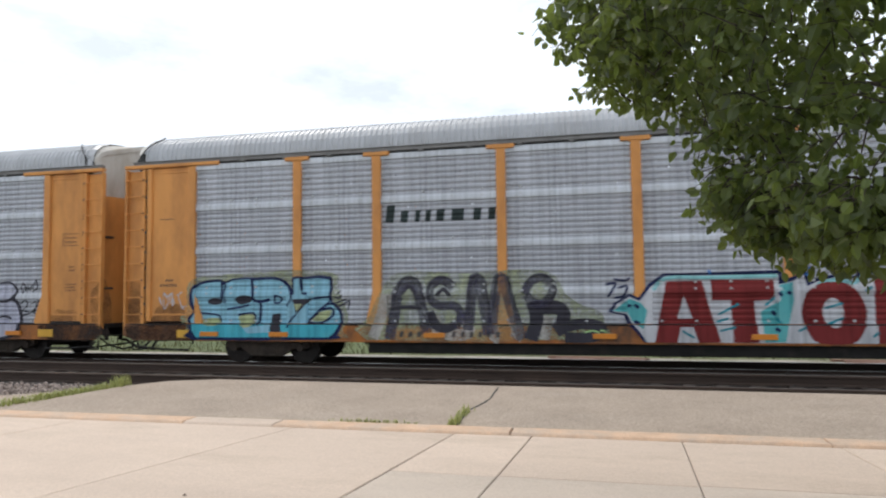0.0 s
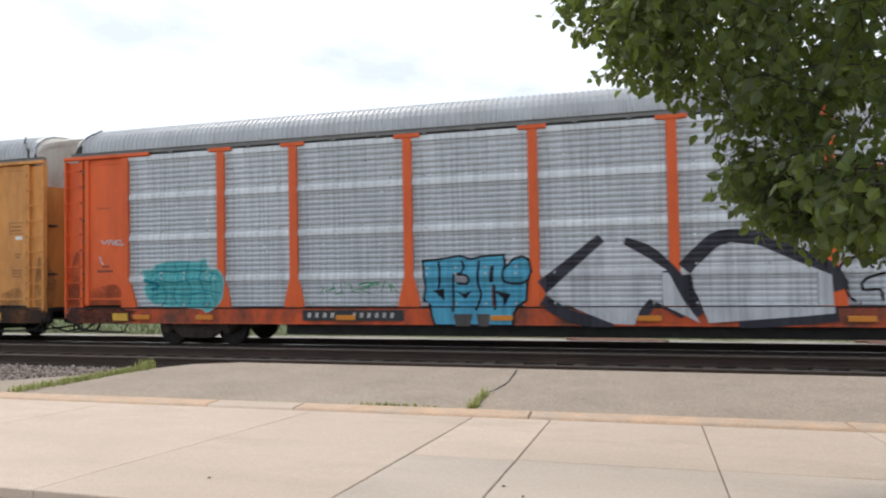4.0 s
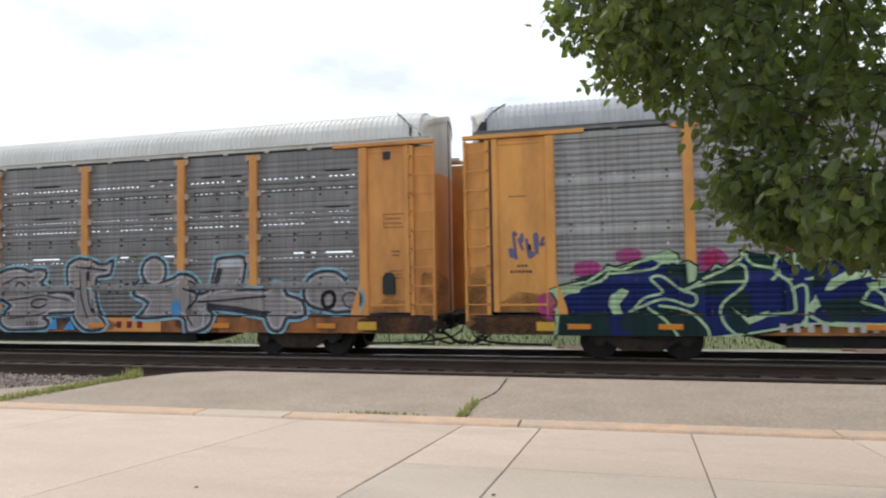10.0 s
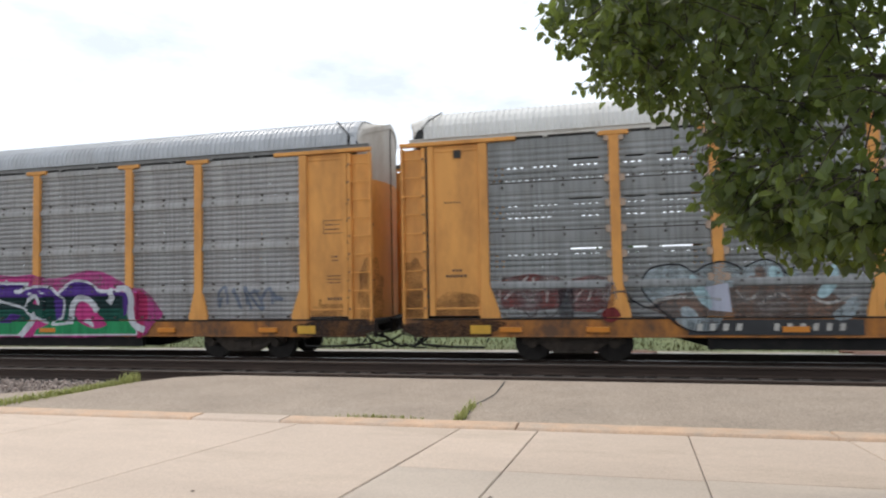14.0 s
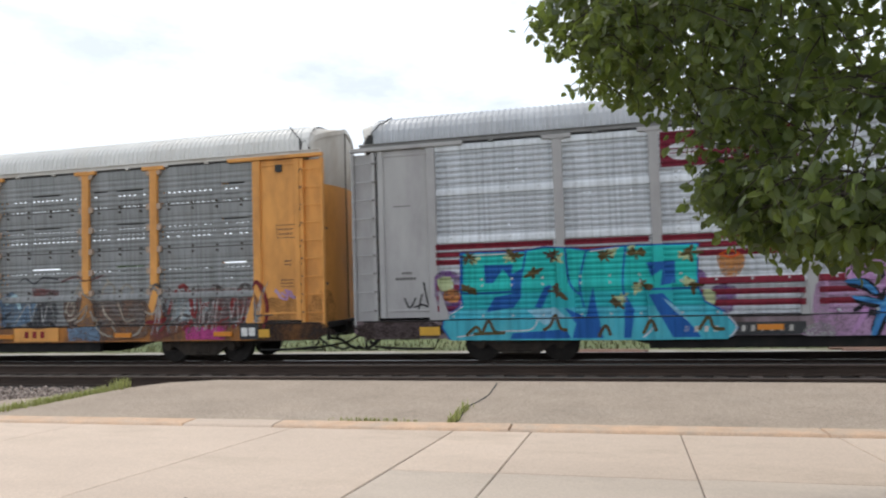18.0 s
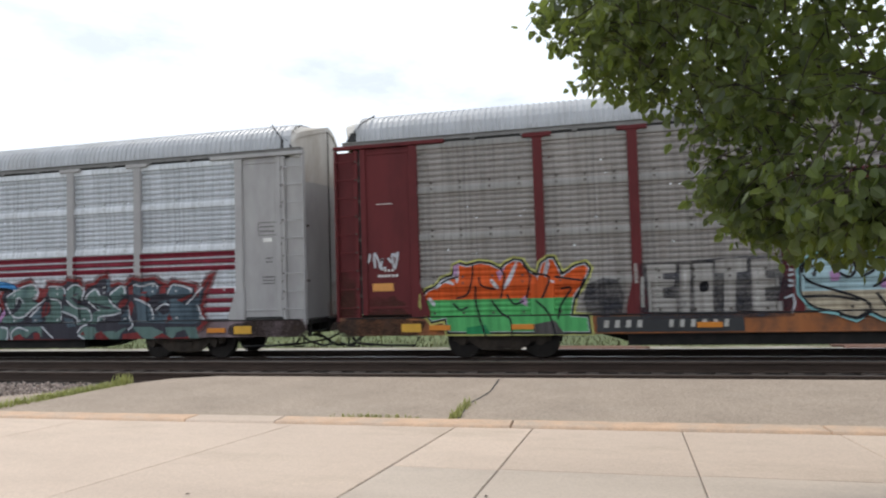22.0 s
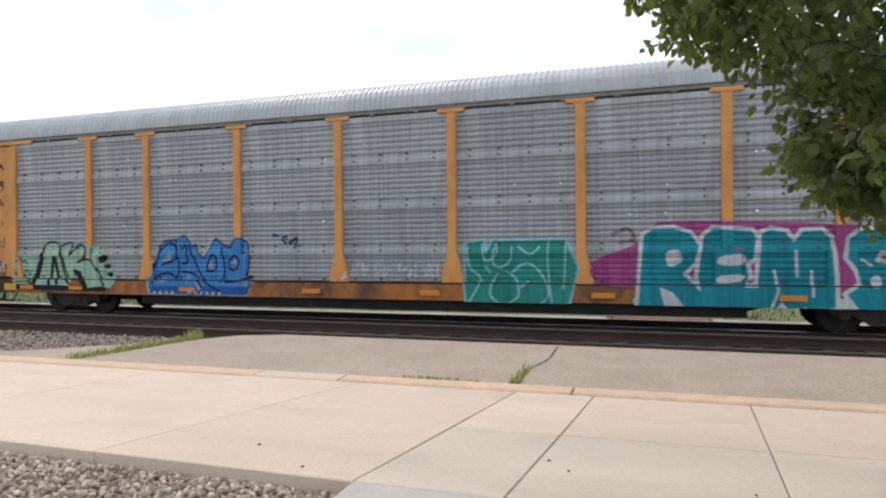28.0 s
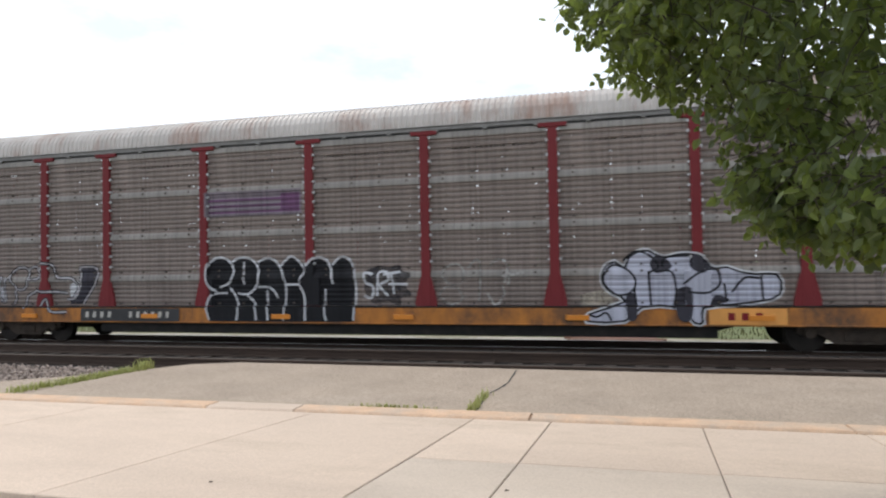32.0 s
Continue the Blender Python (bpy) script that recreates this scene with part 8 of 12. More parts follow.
pl = art(CD, "two halves of a white skull among plum feathers and green leaves", [
    (shape([(9.03, 1.17), (9.25, 1.47), (9.44, 1.99), (9.81, 2.18), (10.19, 1.97), (10.51, 1.7), (10.51, 0.98), (10.5, 0.57), (9.22, 0.57), (9.02, 0.84)], 2), "plum", 2), (shape([(13.06, 1.83), (13.42, 2.17), (13.96, 2.1), (14.16, 1.75), (14.25, 1.19), (14.19, 0.59), (13.02, 0.58)], 2), "plum", 2),
    (shape([(10.15, 1.71), (10.53, 1.64), (10.5, 0.57), (9.77, 0.57), (9.9, 1.22)], 1), "purple", 2.5), (shape([(13.03, 1.6), (13.49, 1.42), (13.57, 0.58), (13.02, 0.58)], 1), "purple", 2.5), (shape([(11.45, 2.28), (12.01, 2.26), (12.14, 1.21), (12.17, 0.58), (11.34, 0.58)], 1), "dark_mist", 1.5),
    (strokes([[(9.36, 0.98), (9.61, 1.47), (9.8, 1.96)], [(9.59, 0.8), (9.85, 1.35), (10.04, 1.83)], [(9.3, 1.23), (9.37, 1.6), (9.56, 1.84)], [(13.27, 0.97), (13.39, 1.54), (13.52, 2)], [(13.58, 0.86), (13.7, 1.42), (13.77, 1.93)], [(13.89, 0.97), (13.96, 1.42), (13.98, 1.76)], [(10.02, 0.98), (10.15, 1.46), (10.22, 1.77)]], 0.2, True), "crimson", 3),
    (strokes([[(9.25, 1.84), (9.42, 1.96), (9.32, 2.09)], [(9.37, 1.72), (9.62, 1.96)], [(9.92, 1.95), (9.99, 2.17), (10.11, 2.07)], [(9.17, 0.98), (9.48, 1.17), (9.6, 1.04)], [(13.38, 1.88), (13.52, 2.05), (13.67, 1.93)], [(13.72, 1.99), (13.96, 2.04), (14.03, 1.87)], [(13.9, 1.19), (14.16, 1.25), (14.18, 1.02)], [(13.66, 1.65), (13.97, 1.7)]], 0.11, True), "amber", 3.4),
    (shape([(9.24, 2.61), (9.52, 2.66), (9.78, 2.4), (9.83, 2.05), (9.51, 2.18), (9.28, 2.39)]), "brightgreen", 4), (shape([(8.86, 2.25), (9.14, 2.14), (9.28, 1.7), (9.01, 1.82)]), "brightgreen", 4), (shape([(10.14, 2.51), (10.42, 2.57), (10.73, 2.43), (10.78, 2.15), (10.52, 2.04), (10.29, 2.24)]), "brightgreen", 4), (shape([(10.42, 2.09), (10.55, 1.7), (10.37, 1.8)]), "green", 4), (shape([(9.05, 0.84), (9.35, 0.86), (9.69, 0.57), (9.28, 0.57)]), "brightgreen", 4),
    (shape([(11.59, 2.54), (11.86, 2.27), (11.91, 2.01), (11.65, 2.13)]), "green", 4), (shape([(11.53, 1.9), (11.78, 2.05), (12.02, 2.05), (11.9, 1.71), (11.58, 1.68)]), "brightgreen", 4), (shape([(11.57, 1.42), (11.95, 1.57), (11.88, 1.14), (11.63, 1.01), (11.51, 1.26)]), "brightgreen", 4), (shape([(11.49, 0.98), (11.76, 0.86), (11.95, 0.49), (11.65, 0.6), (11.49, 0.78)]), "brightgreen", 4),
    (strokes([[(9.31, 2.56), (9.57, 2.39), (9.78, 2.1)], [(8.93, 2.17), (9.14, 1.97), (9.25, 1.75)], [(10.24, 2.48), (10.53, 2.33), (10.73, 2.15)], [(11.6, 1.8), (11.8, 1.87), (11.98, 2.01)], [(11.58, 1.15), (11.73, 1.33), (11.92, 1.54)], [(11.54, 0.93), (11.74, 0.72), (11.91, 0.53)], [(9.11, 0.79), (9.41, 0.72), (9.65, 0.59)]], 0.04), "darkgreen", 4.5),
    (shape([(10.39, 1.15), (10.43, 1.28), (10.56, 1.36), (10.52, 1.7), (10.62, 2), (10.8, 2.24), (11.05, 2.42), (11.34, 2.51), (11.57, 2.5), (11.47, 2.22), (11.43, 1.92), (11.36, 1.57), (11.3, 0.98), (11.28, 0.58), (10.53, 0.57), (10.53, 0.87), (10.42, 0.97)], 2), "lavender", 5), (shape([(11.96, 2.49), (12.13, 2.52), (12.68, 2.5), (12.93, 2.37), (13.03, 2.12), (13.05, 1.66), (13.2, 1.45), (13.25, 1.31), (13.19, 1.07), (13.02, 0.97), (12.99, 0.58), (12.27, 0.58), (12.21, 0.9), (12.19, 1.32), (12.18, 1.67), (12.1, 2.09)], 2), "lavender", 5),
    (shape([(10.78, 1.82), (10.98, 1.91), (11.22, 1.86), (11.28, 1.63), (11.21, 1.38), (10.9, 1.37), (10.72, 1.51)]), "taupe", 5.6), (shape([(12.28, 1.79), (12.49, 1.95), (12.8, 1.91), (12.89, 1.66), (12.78, 1.42), (12.48, 1.39), (12.32, 1.54)]), "taupe", 5.6), (strokes([[(10.78, 1.82), (10.98, 1.91), (11.22, 1.86), (11.28, 1.63), (11.21, 1.38), (10.9, 1.37), (10.72, 1.51), (10.78, 1.82)], [(12.28, 1.79), (12.49, 1.95), (12.8, 1.91), (12.89, 1.66), (12.78, 1.42), (12.48, 1.39), (12.32, 1.54), (12.28, 1.79)]], 0.09), "smoke", 5.9),
    (shape([(11.11, 1.2), (11.28, 1.37), (11.31, 1.08), (11.24, 0.93), (11.11, 1.03)]), "smoke", 5.6), (shape([(12.21, 1.28), (12.39, 1.15), (12.45, 0.89), (12.26, 0.96)]), "smoke", 5.6), (shape([(12.53, 1.26), (12.66, 1.32), (12.61, 1.13)]), "smoke", 5.6),
    (strokes([[(10.62, 0.86), (10.64, 0.6)], [(10.75, 0.84), (10.77, 0.6)], [(10.89, 0.84), (10.89, 0.6)], [(11.03, 0.86), (11.03, 0.6)], [(11.15, 0.86), (11.15, 0.6)], [(12.36, 0.83), (12.37, 0.6)], [(12.51, 0.92), (12.53, 0.6)], [(12.67, 0.97), (12.68, 0.6)], [(12.82, 0.99), (12.83, 0.6)]], 0.05), "fade", 6),
    (strokes([[(10.59, 1.34), (10.73, 1.22), (10.96, 1.22)], [(10.69, 1.94), (10.93, 2.23), (11.28, 2.34)], [(12.17, 2.2), (12.5, 2.19), (12.79, 2.01)], [(10.49, 1.04), (10.78, 0.95), (11.09, 0.91)], [(12.46, 0.97), (12.79, 1.05), (13.04, 1.03)], [(13.02, 1.6), (13.18, 1.37), (13.15, 1.14)]], 0.09, True), "grey", 6)], "graffiti_picture")
for form, paint, level in (
        (shape([(12.67, 2.39), (12.85, 2.75), (13.09, 2.61), (13.02, 2.17), (12.75, 2.17)]), "darkgreen", 4), (shape([(13.07, 2.64), (13.37, 2.74), (13.3, 2.16), (13.12, 2.19)]), "green", 4), (shape([(13.36, 2.16), (13.53, 2.44), (13.86, 2.53), (13.7, 2.14)]), "green", 4), (shape([(14.1, 1.76), (14.41, 1.93), (14.65, 1.87), (14.35, 1.69)]), "brightgreen", 4), (shape([(14.1, 1.44), (14.54, 1.73), (14.77, 1.63), (14.53, 1.37), (14.24, 1.12)]), "brightgreen", 4), (shape([(14.02, 1.01), (14.46, 1.08), (14.66, 1.01), (14.39, 0.82)]), "brightgreen", 4), (shape([(13.86, 0.6), (14.26, 0.78), (14.52, 0.7), (14.39, 0.58)]), "green", 4)):
    coat(CD, "paint_layer", form, P[paint], level, "", None, pl)
R_EDGE = [(15.07, 1.88), (15.33, 2.06), (15.58, 2.08), (15.9, 2.1), (16.09, 2.03), (16.46, 1.92), (16.58, 2.06), (17.19, 2.06), (18.11, 2.01), (17.82, 1.81), (18.36, 1.94), (18.82, 1.92), (19.11, 1.72), (19.27, 1.85), (19.44, 2.02), (19.72, 2.08), (20.04, 2.01), (20.31, 1.82), (20.57, 1.79), (20.99, 1.82), (21.31, 1.76), (21.46, 1.34), (21.5, 1.06), (21.59, 0.83), (21.59, 0.62), (15.23, 0.59), (15.08, 0.82), (15.16, 1.2), (15.29, 1.5), (15.1, 1.69)]
art(CD, "purple over green wildstyle graffiti edged in white on a pink cloud", [
    (shape([(14.83, 1.65), (15.01, 1.92), (15.33, 2.14), (15.49, 2.37), (15.72, 2.43), (16.34, 2.35), (16.95, 2.27), (17.67, 2.19), (18.26, 2.24), (18.71, 2.11), (19.28, 2.16), (19.94, 2.3), (20.48, 2.24), (21, 2), (21.41, 1.82), (21.86, 1.69), (21.82, 0.62), (15.12, 0.59), (14.85, 0.95), (15, 1.33)], 2), "pink_mist", 1), (shape([(15.59, 2.27), (16.34, 2.27), (17.19, 2.13), (18.14, 2.13), (18.07, 1.97), (15.96, 2.03)], 2), "pink", 1.5), (shape([(14.93, 1.71), (15.17, 1.87), (15.32, 1.58), (15.15, 1.01), (14.95, 1.08)], 2), "pink", 1.5), (shape([(21.45, 1.68), (21.81, 1.62), (21.77, 0.65), (21.52, 0.64)], 2), "crimson", 1.5),
    (shape(R_EDGE, 1), "white", 2), (shape(inset(R_EDGE, 0.04), 1), "purple", 2.5, (1.62, 3)), (shape(inset(R_EDGE, 0.04), 1), "inkgreen", 2.5, (1.3, 1.62)), (shape(inset(R_EDGE, 0.04), 1), "darkgreen", 2.5, (0.98, 1.3)), (shape(inset(R_EDGE, 0.04), 1), "green", 2.5, (0.5, 0.98)),
    (shape([(15.45, 1.83), (15.77, 1.76), (15.82, 1.26), (15.68, 0.89), (15.31, 1.01), (15.29, 1.51)], 1), "inkgreen", 3), (shape([(15.96, 1.88), (16.57, 1.75), (17, 1.56), (16.81, 1.19), (16.13, 1.2)], 1), "inkgreen", 3), (shape([(15.86, 1.22), (16.16, 1.04), (16, 0.84), (15.69, 0.95)], 1), "purple", 3.3), (shape([(16.82, 1.68), (17.18, 1.56), (16.99, 1.31), (16.81, 1.23)], 1), "purple", 3.3), (shape([(18.93, 1.71), (19.23, 1.53), (19.2, 1.1), (19.02, 1.01)], 1), "purple", 3.3), (shape([(21.14, 1.68), (21.3, 1.74), (21.33, 1.23), (21.17, 1.09)], 1), "purple", 3.3), (shape([(17.53, 1.19), (17.88, 1.15), (17.64, 0.94), (17.22, 0.94)], 1), "purple", 3.3),
    (shape([(19.61, 1.14), (19.74, 1.47), (19.98, 1.55), (20.2, 1.42), (20.31, 1.18), (20.56, 1), (20.69, 0.88), (20.32, 0.79), (19.88, 0.94)], 2), "pink", 3.6), (shape([(18.39, 1.14), (18.88, 0.91), (18.47, 0.77), (18.39, 0.6), (18.07, 0.6), (18.33, 0.89)], 1), "pink", 3.6), (shape([(18.39, 1.55), (18.51, 1.6), (18.55, 1.41), (18.35, 1.45)], 1), "pink", 3.6), (shape([(14.99, 0.58), (15.17, 0.81), (15.46, 0.82), (15.73, 0.59)], 2), "crimson", 3.6), (shape([(16.86, 0.83), (17.02, 0.86), (17.04, 0.72), (16.89, 0.69)], 2), "pink", 3.6),
    (strokes([[(15.13, 1.82), (15.33, 2.01), (15.58, 2.04), (15.77, 1.88), (15.82, 1.56), (15.95, 1.37), (16.2, 1.18), (16.22, 0.94), (16, 0.81), (15.75, 0.85), (15.55, 1.01)], [(15.25, 1.62), (15.52, 1.61)], [(15.21, 1.4), (15.45, 1.43)], [(15.96, 2.01), (16.33, 1.94), (16.7, 1.73), (17.06, 1.61), (17.19, 1.52)], [(16.46, 1.9), (16.64, 2.02), (18.1, 1.99)]], 0.075), "white", 4),
    (strokes([[(17.18, 1.52), (17.88, 1.36), (18.23, 1.17), (18.68, 1), (18.87, 0.94)], [(17.78, 1.8), (18.36, 1.9), (18.82, 1.87), (19.09, 1.68), (19.27, 1.52), (19.23, 1.11), (19.07, 0.99), (19.01, 0.9), (19.65, 0.95)], [(19.09, 1.7), (19.33, 1.93), (19.61, 2.04), (20.04, 1.98), (20.42, 1.74), (20.69, 1.77)]], 0.065), "white", 4),
    (strokes([[(17.19, 1.52), (16.99, 1.36), (16.87, 1.18), (16.61, 1.15)], [(18.11, 1.97), (17.85, 1.78), (17.64, 1.81)], [(17.98, 1.36), (18.24, 1.59), (18.42, 1.65), (18.54, 1.41)]], 0.11, True), "white", 4.3), (strokes([[(18.3, 1.19), (18.35, 1.01), (17.96, 0.6)], [(19.51, 0.94), (19.52, 1.29), (19.64, 1.52), (19.88, 1.58), (20.14, 1.45), (20.31, 1.22)], [(20.68, 1.81), (20.76, 1.62), (20.65, 1.44)], [(20.89, 1.8), (21.26, 1.79), (21.4, 1.5), (21.37, 1.16), (21.53, 0.88), (21.81, 0.76)]], 0.17), "white", 4.3),
    (strokes([[(19.95, 1.01), (20.17, 0.95), (20.27, 0.83)], [(15.96, 2.03), (16.03, 2.13)], [(17.37, 2.1), (17.43, 1.95)], [(15.54, 1.11), (15.69, 1.01)]], 0.12, True), "white", 4.6)])
coat(CD, "emblem", NSE, P["black"], 1, "black emblem of stripes and plain bars")
coat(CD, "character", join(bars(6.4, 7.4, 0.65, 0.82, 4, 0.45), bars(7.6, 8.9, 0.65, 0.82, 6, 0.45)), M["stencil_faded"], 9, "pale stencilled characters on the sill")
coat(CD, "tag", scrawl(1.0, 1.8, 2.2, 2.8, 23, 7, 0.06), spray("spray_mauve", (0.16, 0.15, 0.26)), 2, "violet scrawl on the corner panel")
coat(CD, "tag", scrawl(23.8, 25.6, 1.2, 1.8, 24, 6, 0.07), spray("spray_faded_blue", (0.17, 0.19, 0.24)), 1, "faded blue tag")
plate(CD, 26.6, 27.3, 1.35, 1.6, LIV["amber"], M["stencil"], 6, "yellow notice plate")

# yellow car with slate sheets: a frieze of faded tags
art(CE, "dull red and white scribbled letters", [
    (shape([(2.34, 1.87), (3.62, 1.89), (3.61, 1.22), (2.39, 1.21)], 2), "red_mist", 1), (shape([(3.59, 1.81), (3.92, 1.81), (3.9, 1), (3.6, 1)], 1), "dark_mist", 1.4), (shape([(3.89, 1.83), (4.72, 1.84), (4.73, 1.25), (3.9, 1.14)], 2), "red_mist", 1), (shape([(4.52, 1.15), (4.75, 1.23), (4.88, 1.05), (4.69, 0.9), (4.51, 0.98)], 2), "darkred", 2),
    (strokes([[(2.33, 1.95), (2.29, 1.26)], [(2.42, 1.42), (2.95, 1.91)], [(2.65, 1.83), (2.94, 1.34)], [(3.07, 1.89), (3.03, 1.32)], [(3.04, 1.6), (3.36, 1.64)], [(3.37, 1.91), (3.34, 1.34)]], 0.055), "pale_mist", 2), (strokes([[(3.65, 1.86), (4.04, 1.71)], [(3.91, 1.33), (4.24, 1.8)], [(4.21, 1.35), (4.43, 1.83), (4.59, 1.34), (4.72, 1.79), (4.8, 1.38)], [(2.22, 1.24), (2.39, 1.02), (2.57, 1.22), (2.79, 1.02)]], 0.05), "pale_mist", 2),
    (strokes([[(2.81, 1.2), (2.99, 1.02), (3.2, 1.21), (3.4, 1.01), (3.61, 1.19)], [(4.66, 1.51), (4.95, 1.55), (5.12, 1.39), (5.07, 1.25)]], 0.035), "fade", 2)])
art(CE, "faded blue-grey bubble letters over brown haze, outlined in black", [
    (shape([(5.34, 1.7), (5.45, 1.95), (5.67, 2.07), (5.99, 2.1), (6.24, 1.99), (6.42, 1.95), (6.61, 2.07), (6.86, 2.12), (7.11, 2.09), (7.29, 2.02), (7.47, 2.1), (7.71, 2.13), (7.95, 2.08), (8.08, 1.93), (8.3, 1.97), (8.3, 1.46), (7.56, 1.31), (7.01, 1.17), (6.72, 0.74), (6.32, 0.71), (5.93, 0.94), (5.58, 1.19), (5.39, 1.38)], 2), "ghost", 1),
    (shape([(5.59, 1.38), (6.72, 1.57), (7.57, 1.65), (8.52, 1.73), (9.06, 1.32), (9.16, 1), (5.83, 1.01)], 2), "brown_mist", 1.5), (shape([(6.57, 1.62), (6.99, 1.69), (7.05, 1.1), (6.61, 1.15)], 1), "lavender", 2),
    (strokes([[(8.98, 2.03), (8.86, 1.62), (8.67, 1.38)], [(7.83, 2.01), (7.97, 1.69)], [(6.3, 1.86), (6.65, 1.18)]], 0.24, True), "iceblue", 2), (strokes([[(7.59, 2.04), (7.65, 1.7)], [(7.4, 1.8), (7.6, 1.63)], [(8.52, 1.81), (8.45, 1.39)]], 0.2, True), "brown_mist", 2.2), (strokes([[(9.31, 1.38), (9.18, 1.12), (8.89, 0.98)], [(6.09, 1.19), (6.39, 0.93)]], 0.26, True), "ghost", 2),
    (strokes([[(5.3, 1.17), (5.71, 1.37), (6.34, 1.42), (6.86, 1.35)], [(8.54, 1.38), (8.85, 1.26), (9.33, 1.44)], [(8.52, 2.06), (9.03, 2.06)], [(5.72, 1.69), (6.1, 1.74), (6.41, 1.61)], [(7.56, 1.23), (7.92, 1.46), (8.16, 1.34)], [(7.15, 1.54), (7.38, 1.35), (7.57, 1.47)]], 0.06), "pale_mist", 2.6),
    (strokes([[(5.95, 0.94), (5.64, 1.19), (5.36, 1.51), (5.33, 1.76), (5.47, 1.99), (5.73, 2.08), (6.11, 2.08), (6.36, 1.93), (6.61, 2.07), (6.92, 2.13), (7.16, 2.05), (7.29, 1.95)], [(7.34, 2), (7.49, 2.09), (7.73, 2.15), (7.97, 2.05), (8.09, 1.87), (8.25, 2)], [(5.83, 1), (6.08, 0.8), (6.38, 0.7), (6.77, 0.72)], [(5.07, 1.39), (5.45, 1.19), (5.71, 1.29)]], 0.035), "black", 3)])
art(CE, "dark green and pale blue overlapping graffiti", [
    (shape([(9.91, 1.69), (10.33, 1.82), (10.87, 1.78), (11.41, 1.64), (11.42, 0.73), (9.89, 0.74)], 2), "green_mist", 1), (shape([(10.24, 1.92), (10.55, 2), (10.85, 1.97), (10.91, 1.72), (10.21, 1.73)], 2), "ghost", 1.5), (shape([(10.8, 1.58), (11.18, 1.63), (11.21, 1.12), (10.83, 1.01)], 2), "green_mist", 2), (shape([(9.91, 1.13), (10.51, 1.17), (10.55, 0.76), (9.93, 0.76)], 1), "cream_mist", 2),
    (strokes([[(9.97, 1.19), (10.16, 1.65), (10.31, 1.36), (10.48, 1.68), (10.63, 1.24)], [(10.67, 1.12), (10.86, 1.58), (11, 1.18), (11.17, 1.52)], [(10.04, 1.48), (10.42, 1.53)], [(10.29, 0.96), (10.57, 1.3)], [(11.28, 1.46), (11.34, 1)]], 0.06), "black", 3), (strokes([[(10.14, 1.25), (10.32, 1.59), (10.55, 1.47)], [(10.82, 0.78), (11.05, 1.06), (11.3, 0.89)]], 0.05), "pale_mist", 3)])
art(CE, "red, cream and grey-green faded graffiti along the sill", [
    (shape([(11.56, 1.62), (11.7, 1.95), (11.96, 2.04), (12.25, 1.96), (12.28, 1.53), (12.18, 0.74), (11.67, 0.72), (11.49, 1.17)], 2), "red_mist", 1), (strokes([[(11.78, 0.87), (11.81, 1.61), (12.07, 1.91), (12.14, 1.31), (12.11, 0.79)]], 0.08), "brown_mist", 2),
    (shape([(12.25, 1.84), (12.46, 1.98), (12.78, 1.89), (12.82, 1.21), (12.36, 1.13)], 2), "cream_mist", 1), (shape([(12.82, 1.8), (13.1, 1.97), (13.45, 1.72), (13.55, 1.34), (13.05, 1.2)], 2), "cream_mist", 1), (shape([(13.62, 1.43), (13.91, 1.83), (14.51, 2.01), (15.26, 1.99), (15.38, 1.46), (15.27, 0.79), (13.74, 0.81)], 2), "grey_mist", 1), (shape([(15.1, 1.8), (15.54, 1.9), (15.62, 0.79), (15.14, 0.8)], 1), "ghost", 1.5), (shape([(15.64, 1.53), (16.48, 1.58), (16.7, 1.01), (16.69, 0.67), (15.7, 0.68)], 2), "cream_mist", 1), (shape([(12.43, 1.13), (13.65, 1.13), (13.62, 0.7), (12.5, 0.71)], 1), "cream_mist", 1), (shape([(11.34, 1.1), (11.6, 1.14), (11.64, 0.72), (11.34, 0.72)], 1), "grey_mist", 1),
    (strokes([[(12.43, 1.23), (12.53, 1.75), (12.68, 1.22)], [(12.92, 1.88), (13.31, 1.8), (13.38, 1.43)], [(13.05, 1.29), (13.22, 1.66)], [(14, 1.85), (14.34, 1.92), (14.68, 1.76), (14.51, 1.48)], [(13.83, 1.28), (14.17, 1.63), (14.42, 1.27)], [(14.59, 1.26), (14.85, 1.69), (15.09, 1.25)], [(14.17, 0.91), (14.51, 1.19), (14.84, 0.83)], [(15.26, 1.68), (15.37, 1.25), (15.27, 0.89)], [(15.83, 1.24), (16.08, 1.52), (16.32, 1.16)]], 0.045), "black", 2),
    (strokes([[(13.65, 1.43), (14.17, 1.85), (14.85, 1.95)], [(14.34, 1.7), (15.18, 1.75)], [(12.43, 1.01), (12.96, 0.78), (13.31, 0.99)], [(14, 1.56), (14.25, 1.7), (14.42, 1.55)], [(14.93, 1.47), (15.21, 1.54), (15.31, 1.25)], [(15.87, 1.45), (16.1, 1.66), (16.32, 1.44), (16.15, 1.09)], [(15.91, 0.82), (16.31, 0.95), (16.55, 0.74)]], 0.05), "pale_mist", 2.4)])
scrib = art(CE, "tangled pale scribbles", [(hatch(12.2, 15.4, 0.9, 2.05, 411, 16, 0.05), "pale_mist", 2.8)], "tag")
coat(CE, "stroke", hatch(12.0, 15.4, 0.8, 2.0, 412, 12, 0.035), P["smoke"], 3.2, "", None, scrib)
